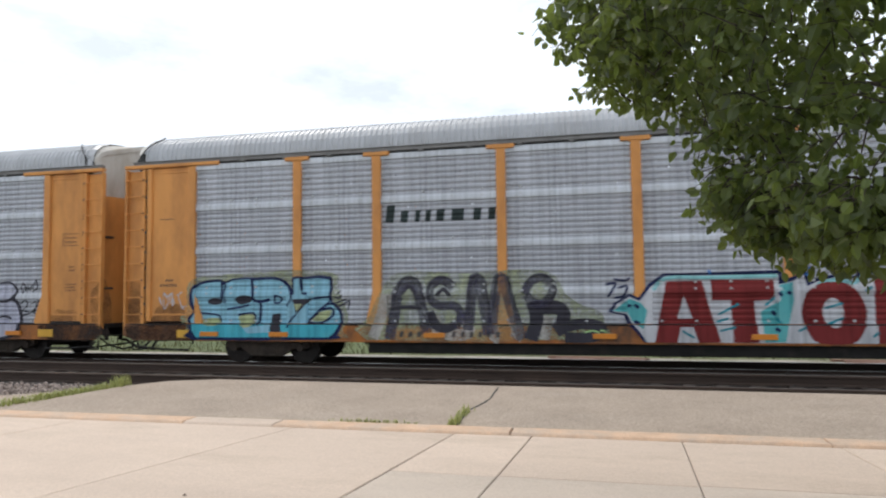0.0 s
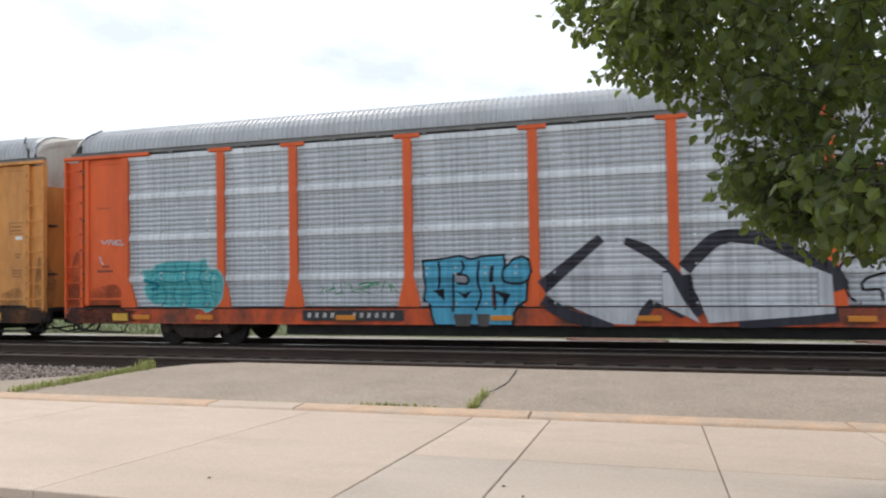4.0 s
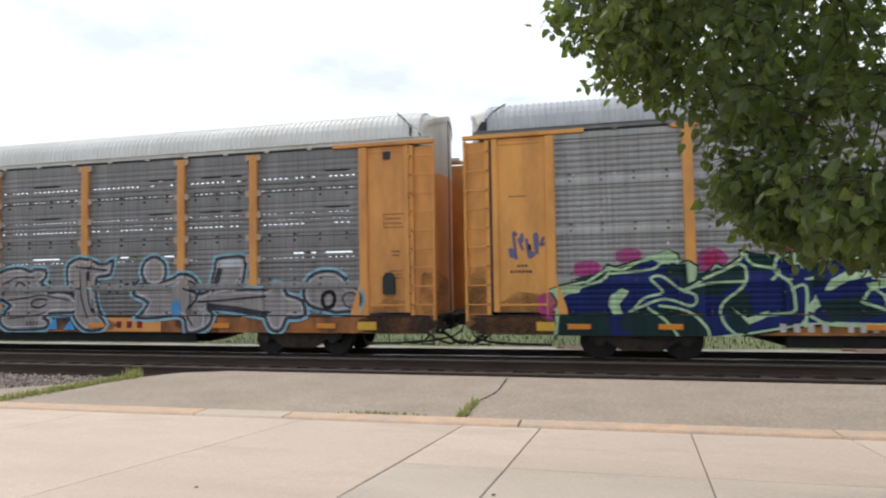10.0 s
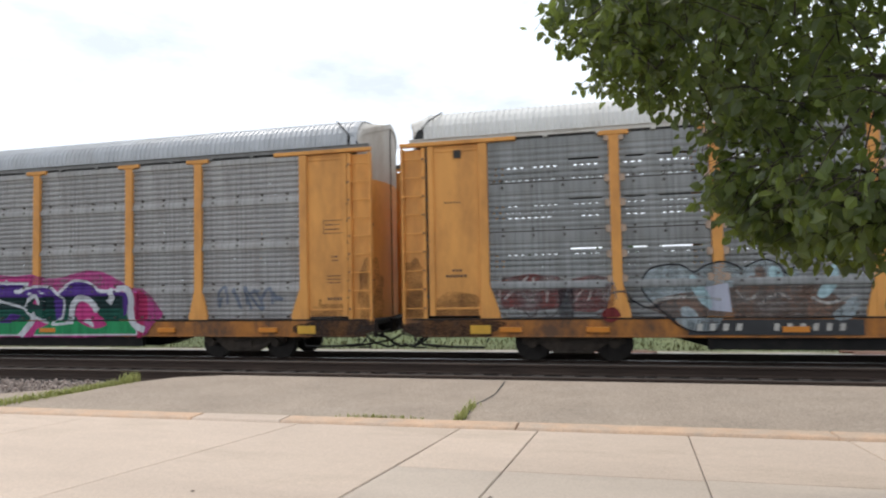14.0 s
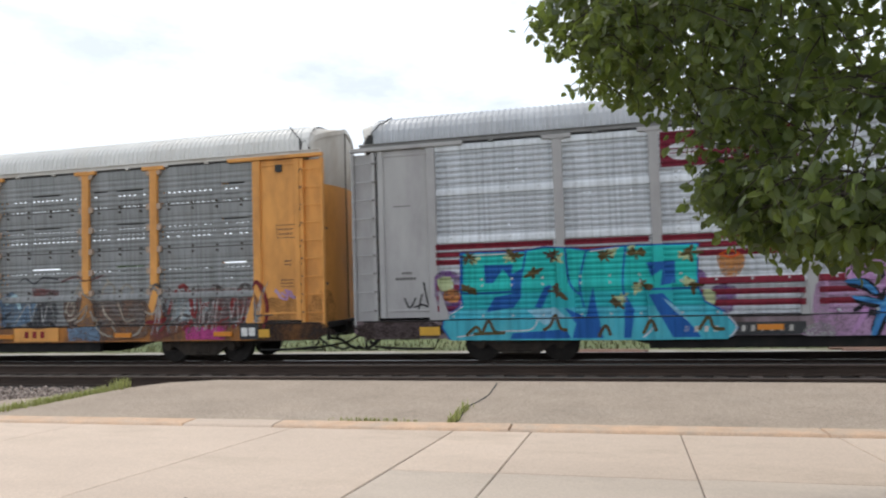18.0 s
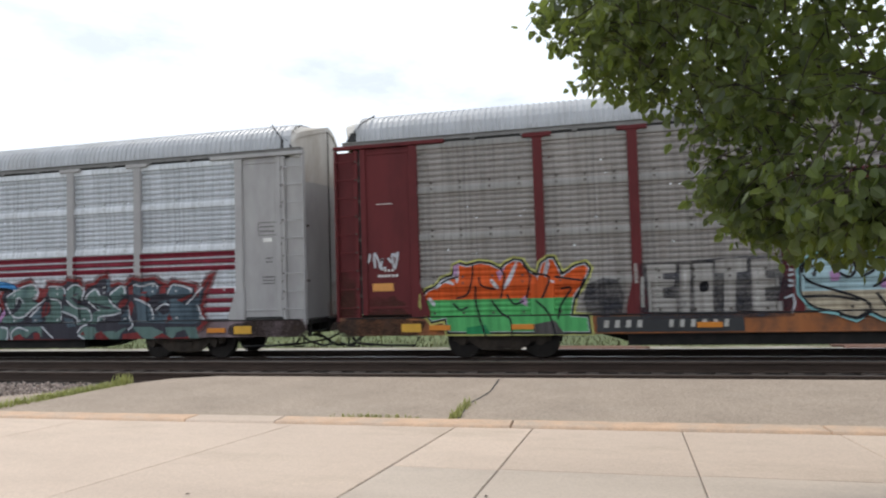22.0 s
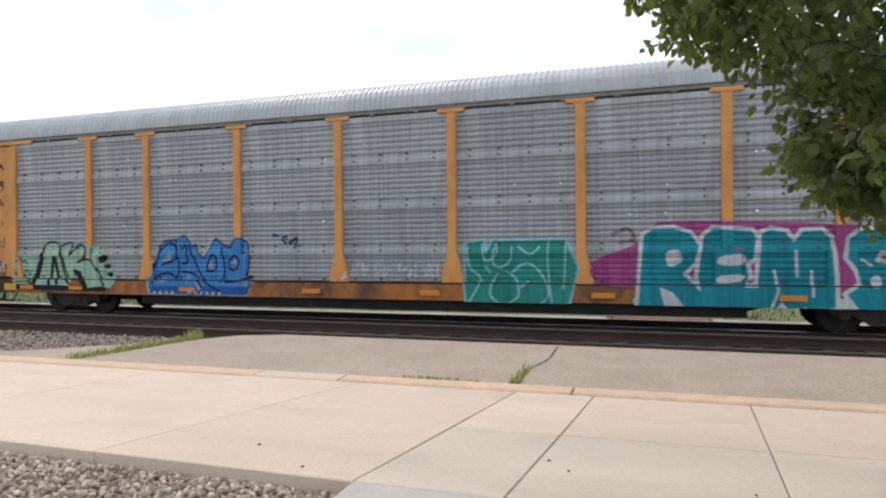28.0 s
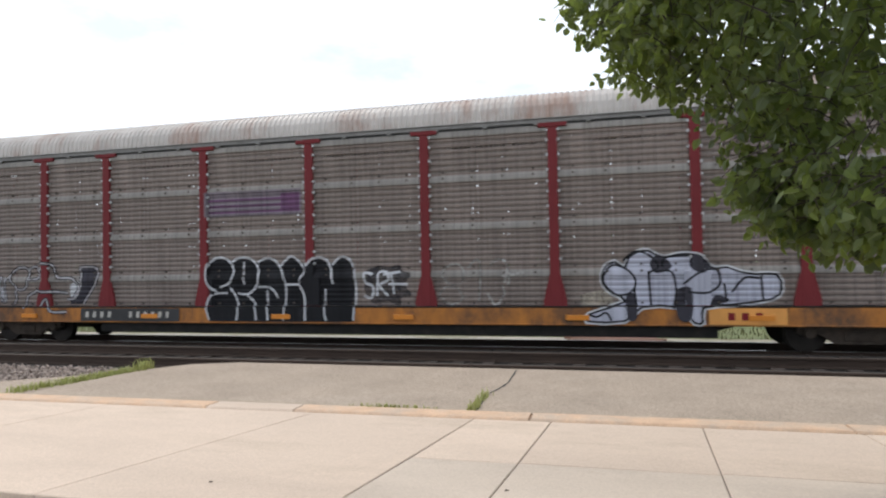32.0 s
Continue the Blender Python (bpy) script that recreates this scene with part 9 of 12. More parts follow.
art(CE, "steel blue graffiti with a looping white scrawl", [
    (shape([(16.69, 1.95), (16.96, 2.06), (18.36, 2.04), (18.38, 1.77), (16.77, 1.78)], 1), "dark_mist", 1), (shape([(19.63, 2.02), (20.45, 1.95), (20.5, 1.66), (19.72, 1.65)], 1), "red_mist", 1), (shape([(16.22, 1.58), (16.61, 1.93), (17.28, 1.93), (18.05, 1.78), (18.42, 1.9), (18.4, 0.76), (17.03, 0.75), (16.48, 1.09)], 2), "steelblue", 1.4), (shape([(18.5, 1.6), (18.99, 1.95), (19.18, 1.74), (19.72, 1.76), (19.65, 1.17), (18.67, 1)], 2), "steelblue", 1.4), (shape([(19.43, 1.64), (20.34, 1.69), (20.37, 1), (19.46, 1.01)], 2), "dark_mist", 1.2), (shape([(16.76, 1.01), (17.19, 1.02), (17.15, 0.66), (16.79, 0.66)], 1), "ghost", 1.6), (shape([(17.96, 0.99), (18.42, 1.03), (18.4, 0.65), (18, 0.65)], 1), "ghost", 1.6),
    (strokes([[(16.67, 1.85), (16.96, 1.89), (16.92, 1.5)], [(17.4, 1.76), (17.82, 1.62), (18.02, 1.78)], [(18.2, 1.74), (18.34, 1.19), (18.11, 0.79)], [(18.8, 1.59), (19.1, 1.79), (19.25, 1.45)]], 0.16, True), "iceblue", 2), (strokes([[(17.19, 1.56), (17.23, 0.94)], [(17.81, 1.41), (17.88, 0.86)], [(18.65, 1.19), (18.95, 1.38)]], 0.12, True), "dark_mist", 2),
    (strokes([[(16.28, 1.2), (16.45, 1.65), (16.6, 1.2), (16.77, 1.68), (16.92, 1.16), (17.08, 1.7), (17.23, 1.13), (17.4, 1.7), (17.58, 1.15), (17.77, 1.74), (17.98, 1.17)], [(19.06, 1.02), (19.4, 1.52), (19.54, 1.59), (19.61, 1.14), (19.76, 1.55), (19.91, 1.58), (19.98, 1.07), (20.12, 1.57), (20.24, 1.5), (20.34, 1.06)]], 0.045), "pale_mist", 3),
    (strokes([[(12.87, 2.25), (13.31, 2.31)], [(13.48, 2.22), (14.17, 2.29), (15.1, 2.24)], [(15.68, 2.21), (16.08, 2.28), (16.58, 2.26)], [(19.19, 2.18), (19.41, 2.28), (19.7, 2.13), (20, 2.29), (20.46, 2.22)]], 0.05), "dark_mist", 2), (strokes([[(17.12, 2.2), (17.44, 2.32), (17.84, 2.29)], [(20.57, 2.16), (21, 2.28), (21.34, 2.16), (21.83, 2.3)]], 0.05), "red_mist", 2)])
art(CE, "looping cream-white outlines drawn over brown haze", [
    (shape([(20.63, 1.68), (21.82, 1.84), (22.9, 1.68), (23.28, 1.35), (23.13, 0.7), (21.51, 0.64), (20.82, 0.88)], 2), "brown_mist", 1), (shape([(20.82, 0.95), (21.8, 1), (21.81, 0.61), (20.87, 0.62)], 1), "steelblue", 1.3),
    (strokes([[(20.66, 1.33), (20.77, 1.61), (20.87, 1.69), (20.95, 1.47), (20.83, 1.26), (20.69, 1.4)], [(20.73, 1.12), (21.11, 1.27), (21.41, 1.54), (21.26, 1.19), (20.9, 1.07)], [(20.84, 1.54), (21.16, 2.09), (21.33, 1.79), (21.75, 1.64), (21.82, 1.91), (21.93, 2.05), (22.11, 2.04), (22.17, 1.83), (22.02, 1.69)], [(21.94, 2.19), (22.04, 2.03)]], 0.055), "cream_mist", 2.4),
    (strokes([[(22.43, 1.68), (22.37, 1.89), (22.53, 2.03), (22.71, 1.88), (22.56, 1.68), (22.43, 1.75)], [(22.22, 1.64), (22.35, 1.36), (22.48, 1.1), (22.77, 1.16)], [(21.5, 1.39), (21.79, 0.86), (22.33, 0.71), (22.88, 0.78), (23.09, 1.1)], [(22.07, 1.12), (22.33, 0.78)], [(22.76, 1.74), (23.1, 1.79), (23.25, 2), (23.45, 1.85)], [(21.75, 1.71), (21.87, 1.31), (22.09, 1.11)], [(23.08, 1.35), (23.34, 1.28), (23.58, 1.6)]], 0.055), "cream_mist", 2.4)])
hot = art(CE, "dull red graffiti crossed by white strokes", [(shape([(23.49, 1.73), (24.07, 1.84), (26.06, 1.83), (26.11, 1.19), (24.93, 1.04), (23.65, 0.67), (23.26, 0.67)], 2), "red_mist", 1), (shape([(24.23, 0.93), (25.36, 0.94), (25.35, 0.62), (24.29, 0.63)], 1), "pink_mist", 1.4), (shape([(23.68, 1.6), (24.58, 1.76), (24.94, 1.44), (24.43, 1.14), (23.73, 1.09)], 2), "ghost", 1.3)])
for n, (paint, count, width) in enumerate((("darkred", 9, 0.14), ("fade", 9, 0.07), ("pale_mist", 16, 0.055), ("pale_mist", 12, 0.045))):
    coat(CE, "paint_layer", hatch(23.3, 26.4, 0.75, 2.0, 311 + n, count, width), P[paint], 2 + 0.6 * n, "", None, hot)
coat(CE, "emblem", join(bars(7.3, 9.0, 3.36, 3.86, 3, 0.88), rect(7.3, 9.0, 3.22, 3.29)), P["gold"], 1, "golden emblem of three blocks over a line")
number_board(CE, 6.2, 9.4, 0.64, 0.95)
plate(CE, 19.15, 20.55, 0.62, 0.97, LIV["amber"], P["red"], 3, "yellow plate with dark red lettering bars")
coat(CE, "placard", rect(25.75, 26.25, 0.62, 0.98), M["plate_black"], 5, "small black placard with white marks")
coat(CE, "placard_mark", bars(25.8, 26.2, 0.70, 0.90, 2, 0.8), M["stencil_white"], 7)
coat(CE, "tag", scrawl(26.6, 27.4, 1.55, 1.8, 41, 5, 0.05), P["lilac"], 2, "pale smear of paint on the corner panel")

# light grey car with red stripes
for z0, z1 in ((2.565, 2.69), (2.40, 2.515), (2.225, 2.345), (1.64, 1.78), (1.42, 1.535), (1.19, 1.315)):
    bay = [2.11] + [e for c in COLS for e in (c - 0.12, c + 0.12)] + [LENGTH - 2.11]
    coat(CF, "stripe", join(*[rect(a, b_, z0, z1) for a, b_ in zip(bay[::2], bay[1::2])]), P["stripe"], 1)
sg = coat(CF, "sign_board", rect(7.02, 9.66, 4.12, 4.86), P["maroon"], 3, "dark red sign board with white emblem and plain lettering bars")
coat(CF, "emblem", join(blob(7.15, 7.75, 4.25, 4.62, 4, 0.02, 2), bars(7.9, 9.5, 4.44, 4.66, 8, 0.66), bars(8.2, 9.45, 4.24, 4.31, 10, 0.6)), P["white"], 5, "", None, sg)
coat(CF, "emblem_gap", join(rect(7.2, 7.75, 4.39, 4.415), rect(7.2, 7.75, 4.48, 4.505)), P["maroon"], 6, "", None, sg)
number_board(CF, 7.2, 9.6, 0.60, 0.86)
art(CF, "lilac, lime and orange splashes of paint", [
    (shape([(2.06, 1.97), (2.35, 2.1), (2.64, 1.95), (2.63, 1.34), (2.14, 1.17)], 2), "purple_mist", 1), (shape([(2.12, 1.92), (2.42, 1.96), (2.48, 1.7), (2.21, 1.64)], 2), "limewash", 1.6), (shape([(2.25, 1.63), (2.57, 1.67), (2.57, 1.39), (2.28, 1.42)], 2), "orange_mist", 1.8), (shape([(7.6, 1.96), (7.82, 1.85), (7.7, 1.54), (7.56, 1.64)], 2), "purple_mist", 1), (shape([(7.92, 1.59), (8.36, 1.58), (8.26, 1.06), (7.99, 1.1)], 2), "purple_mist", 1), (shape([(7.75, 1.54), (7.97, 1.46), (7.91, 1.17), (7.72, 1.24)], 2), "limewash", 1.6), (shape([(8.02, 2.26), (8.35, 2.36), (8.57, 2.17), (8.47, 1.87), (8.22, 1.68), (8.09, 1.92)], 2), "orange_mist", 1), (strokes([[(8.08, 2.24), (8.27, 2.31), (8.46, 2.25), (8.29, 2.18), (8.13, 2.23)]], 0.04), "orange", 2)])
S_EDGE = [(2.64, 2.5), (4.05, 2.48), (4.52, 2.56), (5.12, 2.51), (5.42, 2.45), (6.31, 2.52), (7.7, 2.5), (7.64, 1.63), (7.77, 1.3), (8.11, 1.1), (8.36, 0.75), (8.16, 0.49), (6.25, 0.48), (4.16, 0.5), (2.39, 0.51), (2.2, 0.83), (2.25, 1.07), (2.66, 1.34), (2.62, 1.63)]
art(CF, "turquoise over blue block graffiti letters with olive splatters", [
    (shape(S_EDGE, 0), "cobalt", 2), (shape(inset(S_EDGE, 0.035), 0), "turquoise", 2.5, (1.56, 3)), (shape(inset(S_EDGE, 0.035), 0), "lagoon", 2.5, (1.22, 1.56)), (shape(inset(S_EDGE, 0.035), 0), "cyan", 2.5, (0.5, 1.22)),
    (shape([(3.18, 2.19), (3.83, 2.19), (3.79, 1.85), (3.6, 2.09), (3.38, 1.79), (3.2, 1.79)], 0), "cobalt", 3), (shape([(3.76, 1.95), (4.04, 2.1), (3.98, 1.45), (3.81, 1.24), (3.2, 1.15), (3.4, 1.48), (3.78, 1.54)], 0), "cobalt", 3), (shape([(4.42, 1.21), (4.68, 1.74), (4.5, 1.68), (4.27, 1.24)], 0), "cobalt", 3), (shape([(4.91, 1.23), (5.35, 1), (5.52, 1.65), (5.7, 0.51), (5.04, 0.52), (5.14, 0.87)], 0), "cobalt", 3), (shape([(6.64, 2.13), (7.21, 2.15), (7.2, 1.69), (6.89, 1.64), (6.95, 1.98), (6.72, 1.83)], 0), "cobalt", 3), (shape([(6.18, 1.5), (6.36, 1.13), (6.25, 0.51), (6.11, 0.51)], 0), "cobalt", 3), (shape([(6.65, 1.46), (6.94, 1.48), (7.43, 0.85), (7.72, 0.47), (7.14, 0.47), (6.84, 1.06)], 0), "cobalt", 3), (shape([(3.78, 0.69), (4.93, 0.76), (5.07, 0.49), (3.7, 0.5)], 1), "cobalt", 3),
    (strokes([[(2.68, 1.58), (3.09, 1.57), (3.88, 1.59)], [(4.13, 2.5), (4.01, 1.94), (3.87, 1.53)], [(4.97, 2.5), (5.03, 1.77), (5.25, 1.48)], [(5.42, 2.45), (5.25, 1.77), (5.32, 1.21)], [(6.23, 2.5), (6.14, 1.74), (6.2, 1.19)], [(6.57, 1.57), (7.64, 1.57)], [(2.7, 2.47), (2.67, 1.58)]], 0.045), "cobalt", 3.4),
    (strokes([[(2.27, 1.05), (2.68, 1.29)], [(7.67, 2.42), (7.66, 2.21)], [(2.55, 0.62), (3.54, 0.73), (4.17, 0.76), (4.34, 0.98)], [(8.1, 1.06), (8.32, 0.77), (8.15, 0.53)], [(6.47, 0.53), (6.72, 0.8), (6.62, 1)], [(2.94, 2.42), (3.89, 2.43)], [(5.49, 2.41), (6.09, 2.46)]], 0.03), "white", 3.8),
    (shape([(4.1, 1.17), (4.71, 1.23), (4.94, 1.02), (4.48, 0.85)], 1), "babyblue", 3.2), (shape([(6.92, 1.39), (7.2, 1.18), (7.4, 0.89), (7.13, 1.12)], 1), "babyblue", 3.6),
    (join(*[blob(x - 0.14, x + 0.14, z - 0.11, z + 0.11, i, 0.7, 2.0) for i, (x, z) in enumerate([(2.85, 2.37), (3.86, 2.39), (4.27, 1.99), (4.69, 2.36), (2.83, 1.66), (4.77, 1.57), (5.79, 2.31), (6.45, 2.34), (7.51, 2.31), (6.53, 1.66), (6, 1.31), (7.53, 1.64)])]), "olive", 4.2), (join(*[blob(x - 0.1, x + 0.1, z - 0.08, z + 0.08, i + 20, 0.7, 2.0) for i, (x, z) in enumerate([(2.97, 2.31), (3.74, 2.34), (4.81, 2.27), (5.94, 2.38), (6.35, 2.41), (7.4, 2.23), (6.43, 1.59), (6.1, 1.39), (7.42, 1.71)])]), "limewash", 4.0),
    (strokes([[(2.75, 0.64), (2.99, 0.84), (3.1, 0.7), (3.26, 0.98), (3.39, 0.73), (3.62, 0.7)], [(4.44, 0.74), (4.6, 0.85), (4.71, 1.07), (4.81, 0.79), (4.96, 0.74)], [(5.6, 0.59), (5.75, 0.83), (5.85, 0.62)], [(6.51, 0.64), (6.67, 0.93), (6.77, 0.69)], [(7.6, 0.71), (7.79, 0.98), (7.89, 0.75), (8.09, 0.73)], [(2.91, 0.68), (3.54, 0.7)]], 0.07), "olive", 4.2)], "graffiti_lettering")
art(CF, "thin black scrawl on the corner panel", [(strokes([[(1.33, 1.51), (1.45, 1.28), (1.6, 1.51)], [(1.64, 1.2), (1.75, 1.59)], [(1.79, 1.86), (1.88, 1.34)], [(1.55, 1.29), (1.75, 1.35), (1.88, 1.29)]], 0.035), "black", 2)], "tag")
cloud = art(CF, "blue arrowed wildstyle graffiti over pink clouds", [
    (shape([(9.73, 1.07), (9.82, 1.58), (10.04, 1.72), (10.3, 1.78), (10.37, 1.96), (10.63, 2.08), (11.13, 2.09), (11.68, 1.98), (11.98, 1.85), (12.21, 1.72), (12.58, 2.01), (13.11, 2.05), (13.39, 1.98), (13.63, 2.15), (13.97, 2.08), (14.31, 2.19), (14.75, 2.23), (15.08, 2.33), (15.46, 2.26), (15.88, 2.16), (15.8, 0.43), (9.91, 0.48), (9.76, 0.76)], 2), "lilac_mist", 1),
    (shape([(12.3, 1.47), (12.58, 1.93), (12.93, 1.96), (13.13, 1.67), (12.67, 1.39)], 2), "lilac", 1.8), (shape([(10.36, 1.75), (10.87, 1.92), (11.61, 1.84), (11.79, 1.65), (11.11, 1.48), (10.6, 1.43)], 2), "lilac", 1.8), (shape([(12.91, 1.01), (13.25, 1.19), (13.76, 1.11), (13.47, 0.94)], 2), "lilac", 1.8), (shape([(14.83, 1.5), (15.38, 1.83), (15.81, 1.82), (15.69, 1.48), (15.25, 1.32)], 2), "lilac", 1.8), (shape([(9.55, 0.73), (9.88, 0.83), (10.1, 0.73), (10.03, 0.45), (9.62, 0.45)], 2), "pale_mist", 2), (shape([(11.75, 0.61), (12.17, 0.7), (12.22, 0.43), (11.56, 0.44)], 1), "frost", 2)])
for form in (shape([(11.53, 2.06), (12.83, 2.14), (13.73, 2.03), (14.26, 2.16), (15.13, 2.43), (15.98, 2.48), (16.48, 2.6), (17.16, 2.65), (17.53, 2.33), (17.8, 2.07), (18.42, 1.91), (18.88, 1.32), (19.02, 0.58), (11.54, 0.62)], 2), shape([(15.23, 2.11), (15.89, 2.23), (16.22, 1.65), (15.55, 1.38)], 2), shape([(17.75, 1.06), (18.3, 1.12), (18.22, 0.64), (17.67, 0.61)], 2), shape([(16.39, 2.36), (16.8, 2.42), (16.96, 1.99), (16.55, 1.93)], 2)):
    coat(CF, "paint_layer", form, P["lilac_mist"], 1, "", None, cloud)
T_RIGHT = [([(15.18, 2.28), (15.56, 2.43), (15.92, 2.09), (16.37, 1.69)], 0.2), ([(16.61, 2.41), (16.97, 2.43), (17.3, 2.05), (17.57, 1.73)], 0.22), ([(15.68, 0.99), (15.97, 1.37), (16.47, 1.65), (17.02, 1.66)], 0.15), ([(15.6, 0.91), (16.3, 1.15), (17.12, 1.21), (17.91, 1.27), (18.39, 1.54), (18.58, 1.7)], 0.17), ([(17.41, 1.61), (17.92, 1.78), (18.47, 1.67), (18.82, 1.29)], 0.15), ([(18.47, 1.88), (18.86, 2.02), (19.32, 2.01), (19.68, 1.88)], 0.15), ([(17.17, 1.91), (17.2, 1.35), (17.27, 0.7), (17.54, 0.61)], 0.17), ([(14.92, 1.56), (15.46, 1.02), (16.01, 0.68)], 0.18)]
T_LEFT = [([(10.73, 0.47), (10.9, 0.93), (11.16, 1.29), (11.48, 1.59), (11.85, 1.68), (12.09, 1.82), (12.13, 2.13), (12.05, 2.34), (11.81, 2.32), (11.6, 2.12)], 0.2), ([(12.14, 0.46), (12.3, 0.84), (12.66, 1.14), (13.08, 1.43), (13.25, 1.78), (13.23, 2.14), (13.05, 2.43)], 0.22), ([(13.4, 2.11), (13.4, 1.66), (13.48, 1.3), (13.81, 1.06), (14.12, 0.85)], 0.17), ([(14.42, 1.62), (14.24, 1.81), (14.17, 2.11), (14.1, 2.38)], 0.2), ([(14.17, 1.03), (13.99, 1.29), (14, 1.52), (14.17, 1.66), (14.56, 1.68), (14.94, 1.5), (15.25, 1.14), (15.81, 0.65)], 0.2), ([(11.45, 1.34), (11.66, 1.49), (12.08, 1.48), (12.12, 1.03), (12.1, 0.51)], 0.14)]
T_MORE = [([(10.99, 0.84), (11.58, 0.92), (12.18, 0.85), (13.01, 1.01), (13.69, 0.94), (14.04, 0.62)], 0.13), ([(14.25, 1.33), (14.71, 1.39), (15.03, 1.21), (15.48, 0.77)], 0.13), ([(14.38, 1.73), (14.84, 1.85), (15.18, 2.19), (15.51, 2.36), (15.88, 2.16)], 0.17), ([(10.36, 1.62), (10.67, 1.59), (10.91, 1.36)], 0.12), ([(10.47, 1.31), (10.78, 1.24), (11.03, 1.17)], 0.1), ([(12.57, 1.81), (12.8, 1.7), (13.09, 1.67)], 0.1), ([(12.43, 1.33), (12.68, 1.5), (13.09, 1.51)], 0.1), ([(13.73, 1.89), (14.01, 1.85), (14.18, 1.75)], 0.1), ([(14.91, 0.98), (15.23, 0.8), (15.64, 0.45)], 0.13)]
coat(CF, "paint_layer", join(hatch(10.6, 19.5, 0.62, 2.0, 52, 38, 0.11), hatch(10.6, 19.5, 0.6, 1.3, 53, 14, 0.12)), P["black"], 2.2, "", None, cloud)
coat(CF, "paint_layer", hatch(10.6, 19.5, 0.62, 2.0, 57, 12, 0.13), P["lilac"], 2.5, "", None, cloud)
for group in (T_LEFT, T_MORE, T_RIGHT):
    coat(CF, "paint_layer", join(*[ribbon([(x + 0.03, z - 0.04) for x, z in p], w + 0.11, steps=4) for p, w in group]), P["black"], 2.9, "", None, cloud)
    coat(CF, "paint_layer", join(*[ribbon(p, w, steps=4) for p, w in group]), P["azure"], 3.6, "", None, cloud)
    coat(CF, "paint_layer", join(*[ribbon([(x - 0.02, z + 0.03) for x, z in p], w * 0.22, steps=4) for p, w in group]), P["skywash"], 4.3, "", None, cloud)
Z_EDGE = [(19.16, 1.83), (19.62, 2), (20.07, 2.11), (20.27, 1.92), (20.31, 1.67), (20.55, 1.72), (20.63, 2.04), (21.09, 2.01), (21.31, 2.13), (21.61, 2.09), (21.75, 1.82), (21.83, 1.95), (22.08, 2.01), (22.22, 2.14), (22.45, 2.2), (22.55, 1.93), (22.77, 1.99), (22.99, 1.92), (23.18, 2.11), (23.51, 2.06), (23.85, 2.09), (24.07, 1.95), (24.23, 1.89), (24.37, 2.01), (24.75, 1.93), (25.03, 1.86), (25.09, 1.67), (25.39, 2.1), (25.54, 2.15), (25.34, 1.7), (25.2, 1.33), (25.26, 1.02), (25.38, 0.95), (25.1, 0.75), (24.84, 0.54), (23.93, 0.51), (22.87, 0.51), (21.48, 0.51), (19.44, 0.53), (19.14, 0.74), (18.89, 0.89), (19.2, 1.24), (19.13, 1.59)]
Z_GREEN = [[(19.29, 1.54), (19.35, 1.7), (19.65, 1.88), (20.09, 2.0), (20.28, 1.93), (20.32, 1.68), (20.16, 1.68), (20.13, 1.57), (20.31, 1.51), (19.78, 1.05), (19.46, 0.98), (19.13, 1.04), (19.24, 1.19), (19.52, 1.23), (19.72, 1.38), (19.8, 1.53), (19.73, 1.66), (19.6, 1.6), (19.53, 1.38), (19.37, 1.39)], [(19.11, 0.93), (19.43, 0.92), (19.47, 0.62), (19.39, 0.51), (19.16, 0.53)], [(19.51, 0.92), (20.53, 0.91), (20.52, 0.63), (20.36, 0.8), (20.2, 0.75), (20.04, 0.61), (19.77, 0.72), (19.58, 0.56), (19.53, 0.7)], [(20.63, 1.93), (21.07, 1.91), (21.19, 1.73), (21.16, 1.6), (20.98, 1.61), (20.82, 1.66), (20.71, 1.67)], [(20.71, 1.61), (20.97, 1.55), (21.07, 1.36), (21.03, 0.98), (20.56, 1.0), (20.54, 1.21), (20.72, 1.23)], [(21.79, 1.58), (22.01, 1.84), (22.16, 1.84), (22.25, 1.7), (22.5, 1.64), (22.59, 1.43), (22.87, 1.28), (22.77, 1.19), (22.33, 1.12), (22.22, 0.96), (21.99, 0.96), (22.01, 1.23), (22.23, 1.31), (22.09, 1.47)], [(22.57, 1.72), (22.88, 1.92), (23.06, 1.68), (22.84, 1.56), (22.73, 1.45), (22.59, 1.51)], [(21.24, 1.76), (21.35, 1.92), (21.61, 1.96), (21.76, 1.74), (21.69, 1.56), (21.52, 1.64), (21.39, 1.65), (21.59, 1.45), (21.89, 1.37), (21.98, 1.18), (21.94, 0.97), (21.62, 0.94), (21.57, 1.13), (21.17, 1.25), (21.18, 1.44), (21.38, 1.41), (21.28, 1.6)], [(23.26, 0.87), (23.85, 0.86), (24.17, 0.73), (23.84, 0.52), (23.6, 0.58), (23.38, 0.74)], [(24.22, 0.85), (25.09, 0.84), (25.16, 0.56), (24.89, 0.57), (24.77, 0.79), (24.54, 0.72), (24.44, 0.57), (24.26, 0.62)], [(21.65, 0.68), (21.82, 0.89), (22.17, 0.88), (22.21, 0.75), (22.7, 0.77), (23.14, 0.87), (22.94, 0.71), (22.84, 0.53), (22.59, 0.53), (22.36, 0.75), (22.13, 0.64), (22.07, 0.51), (21.85, 0.54)]]
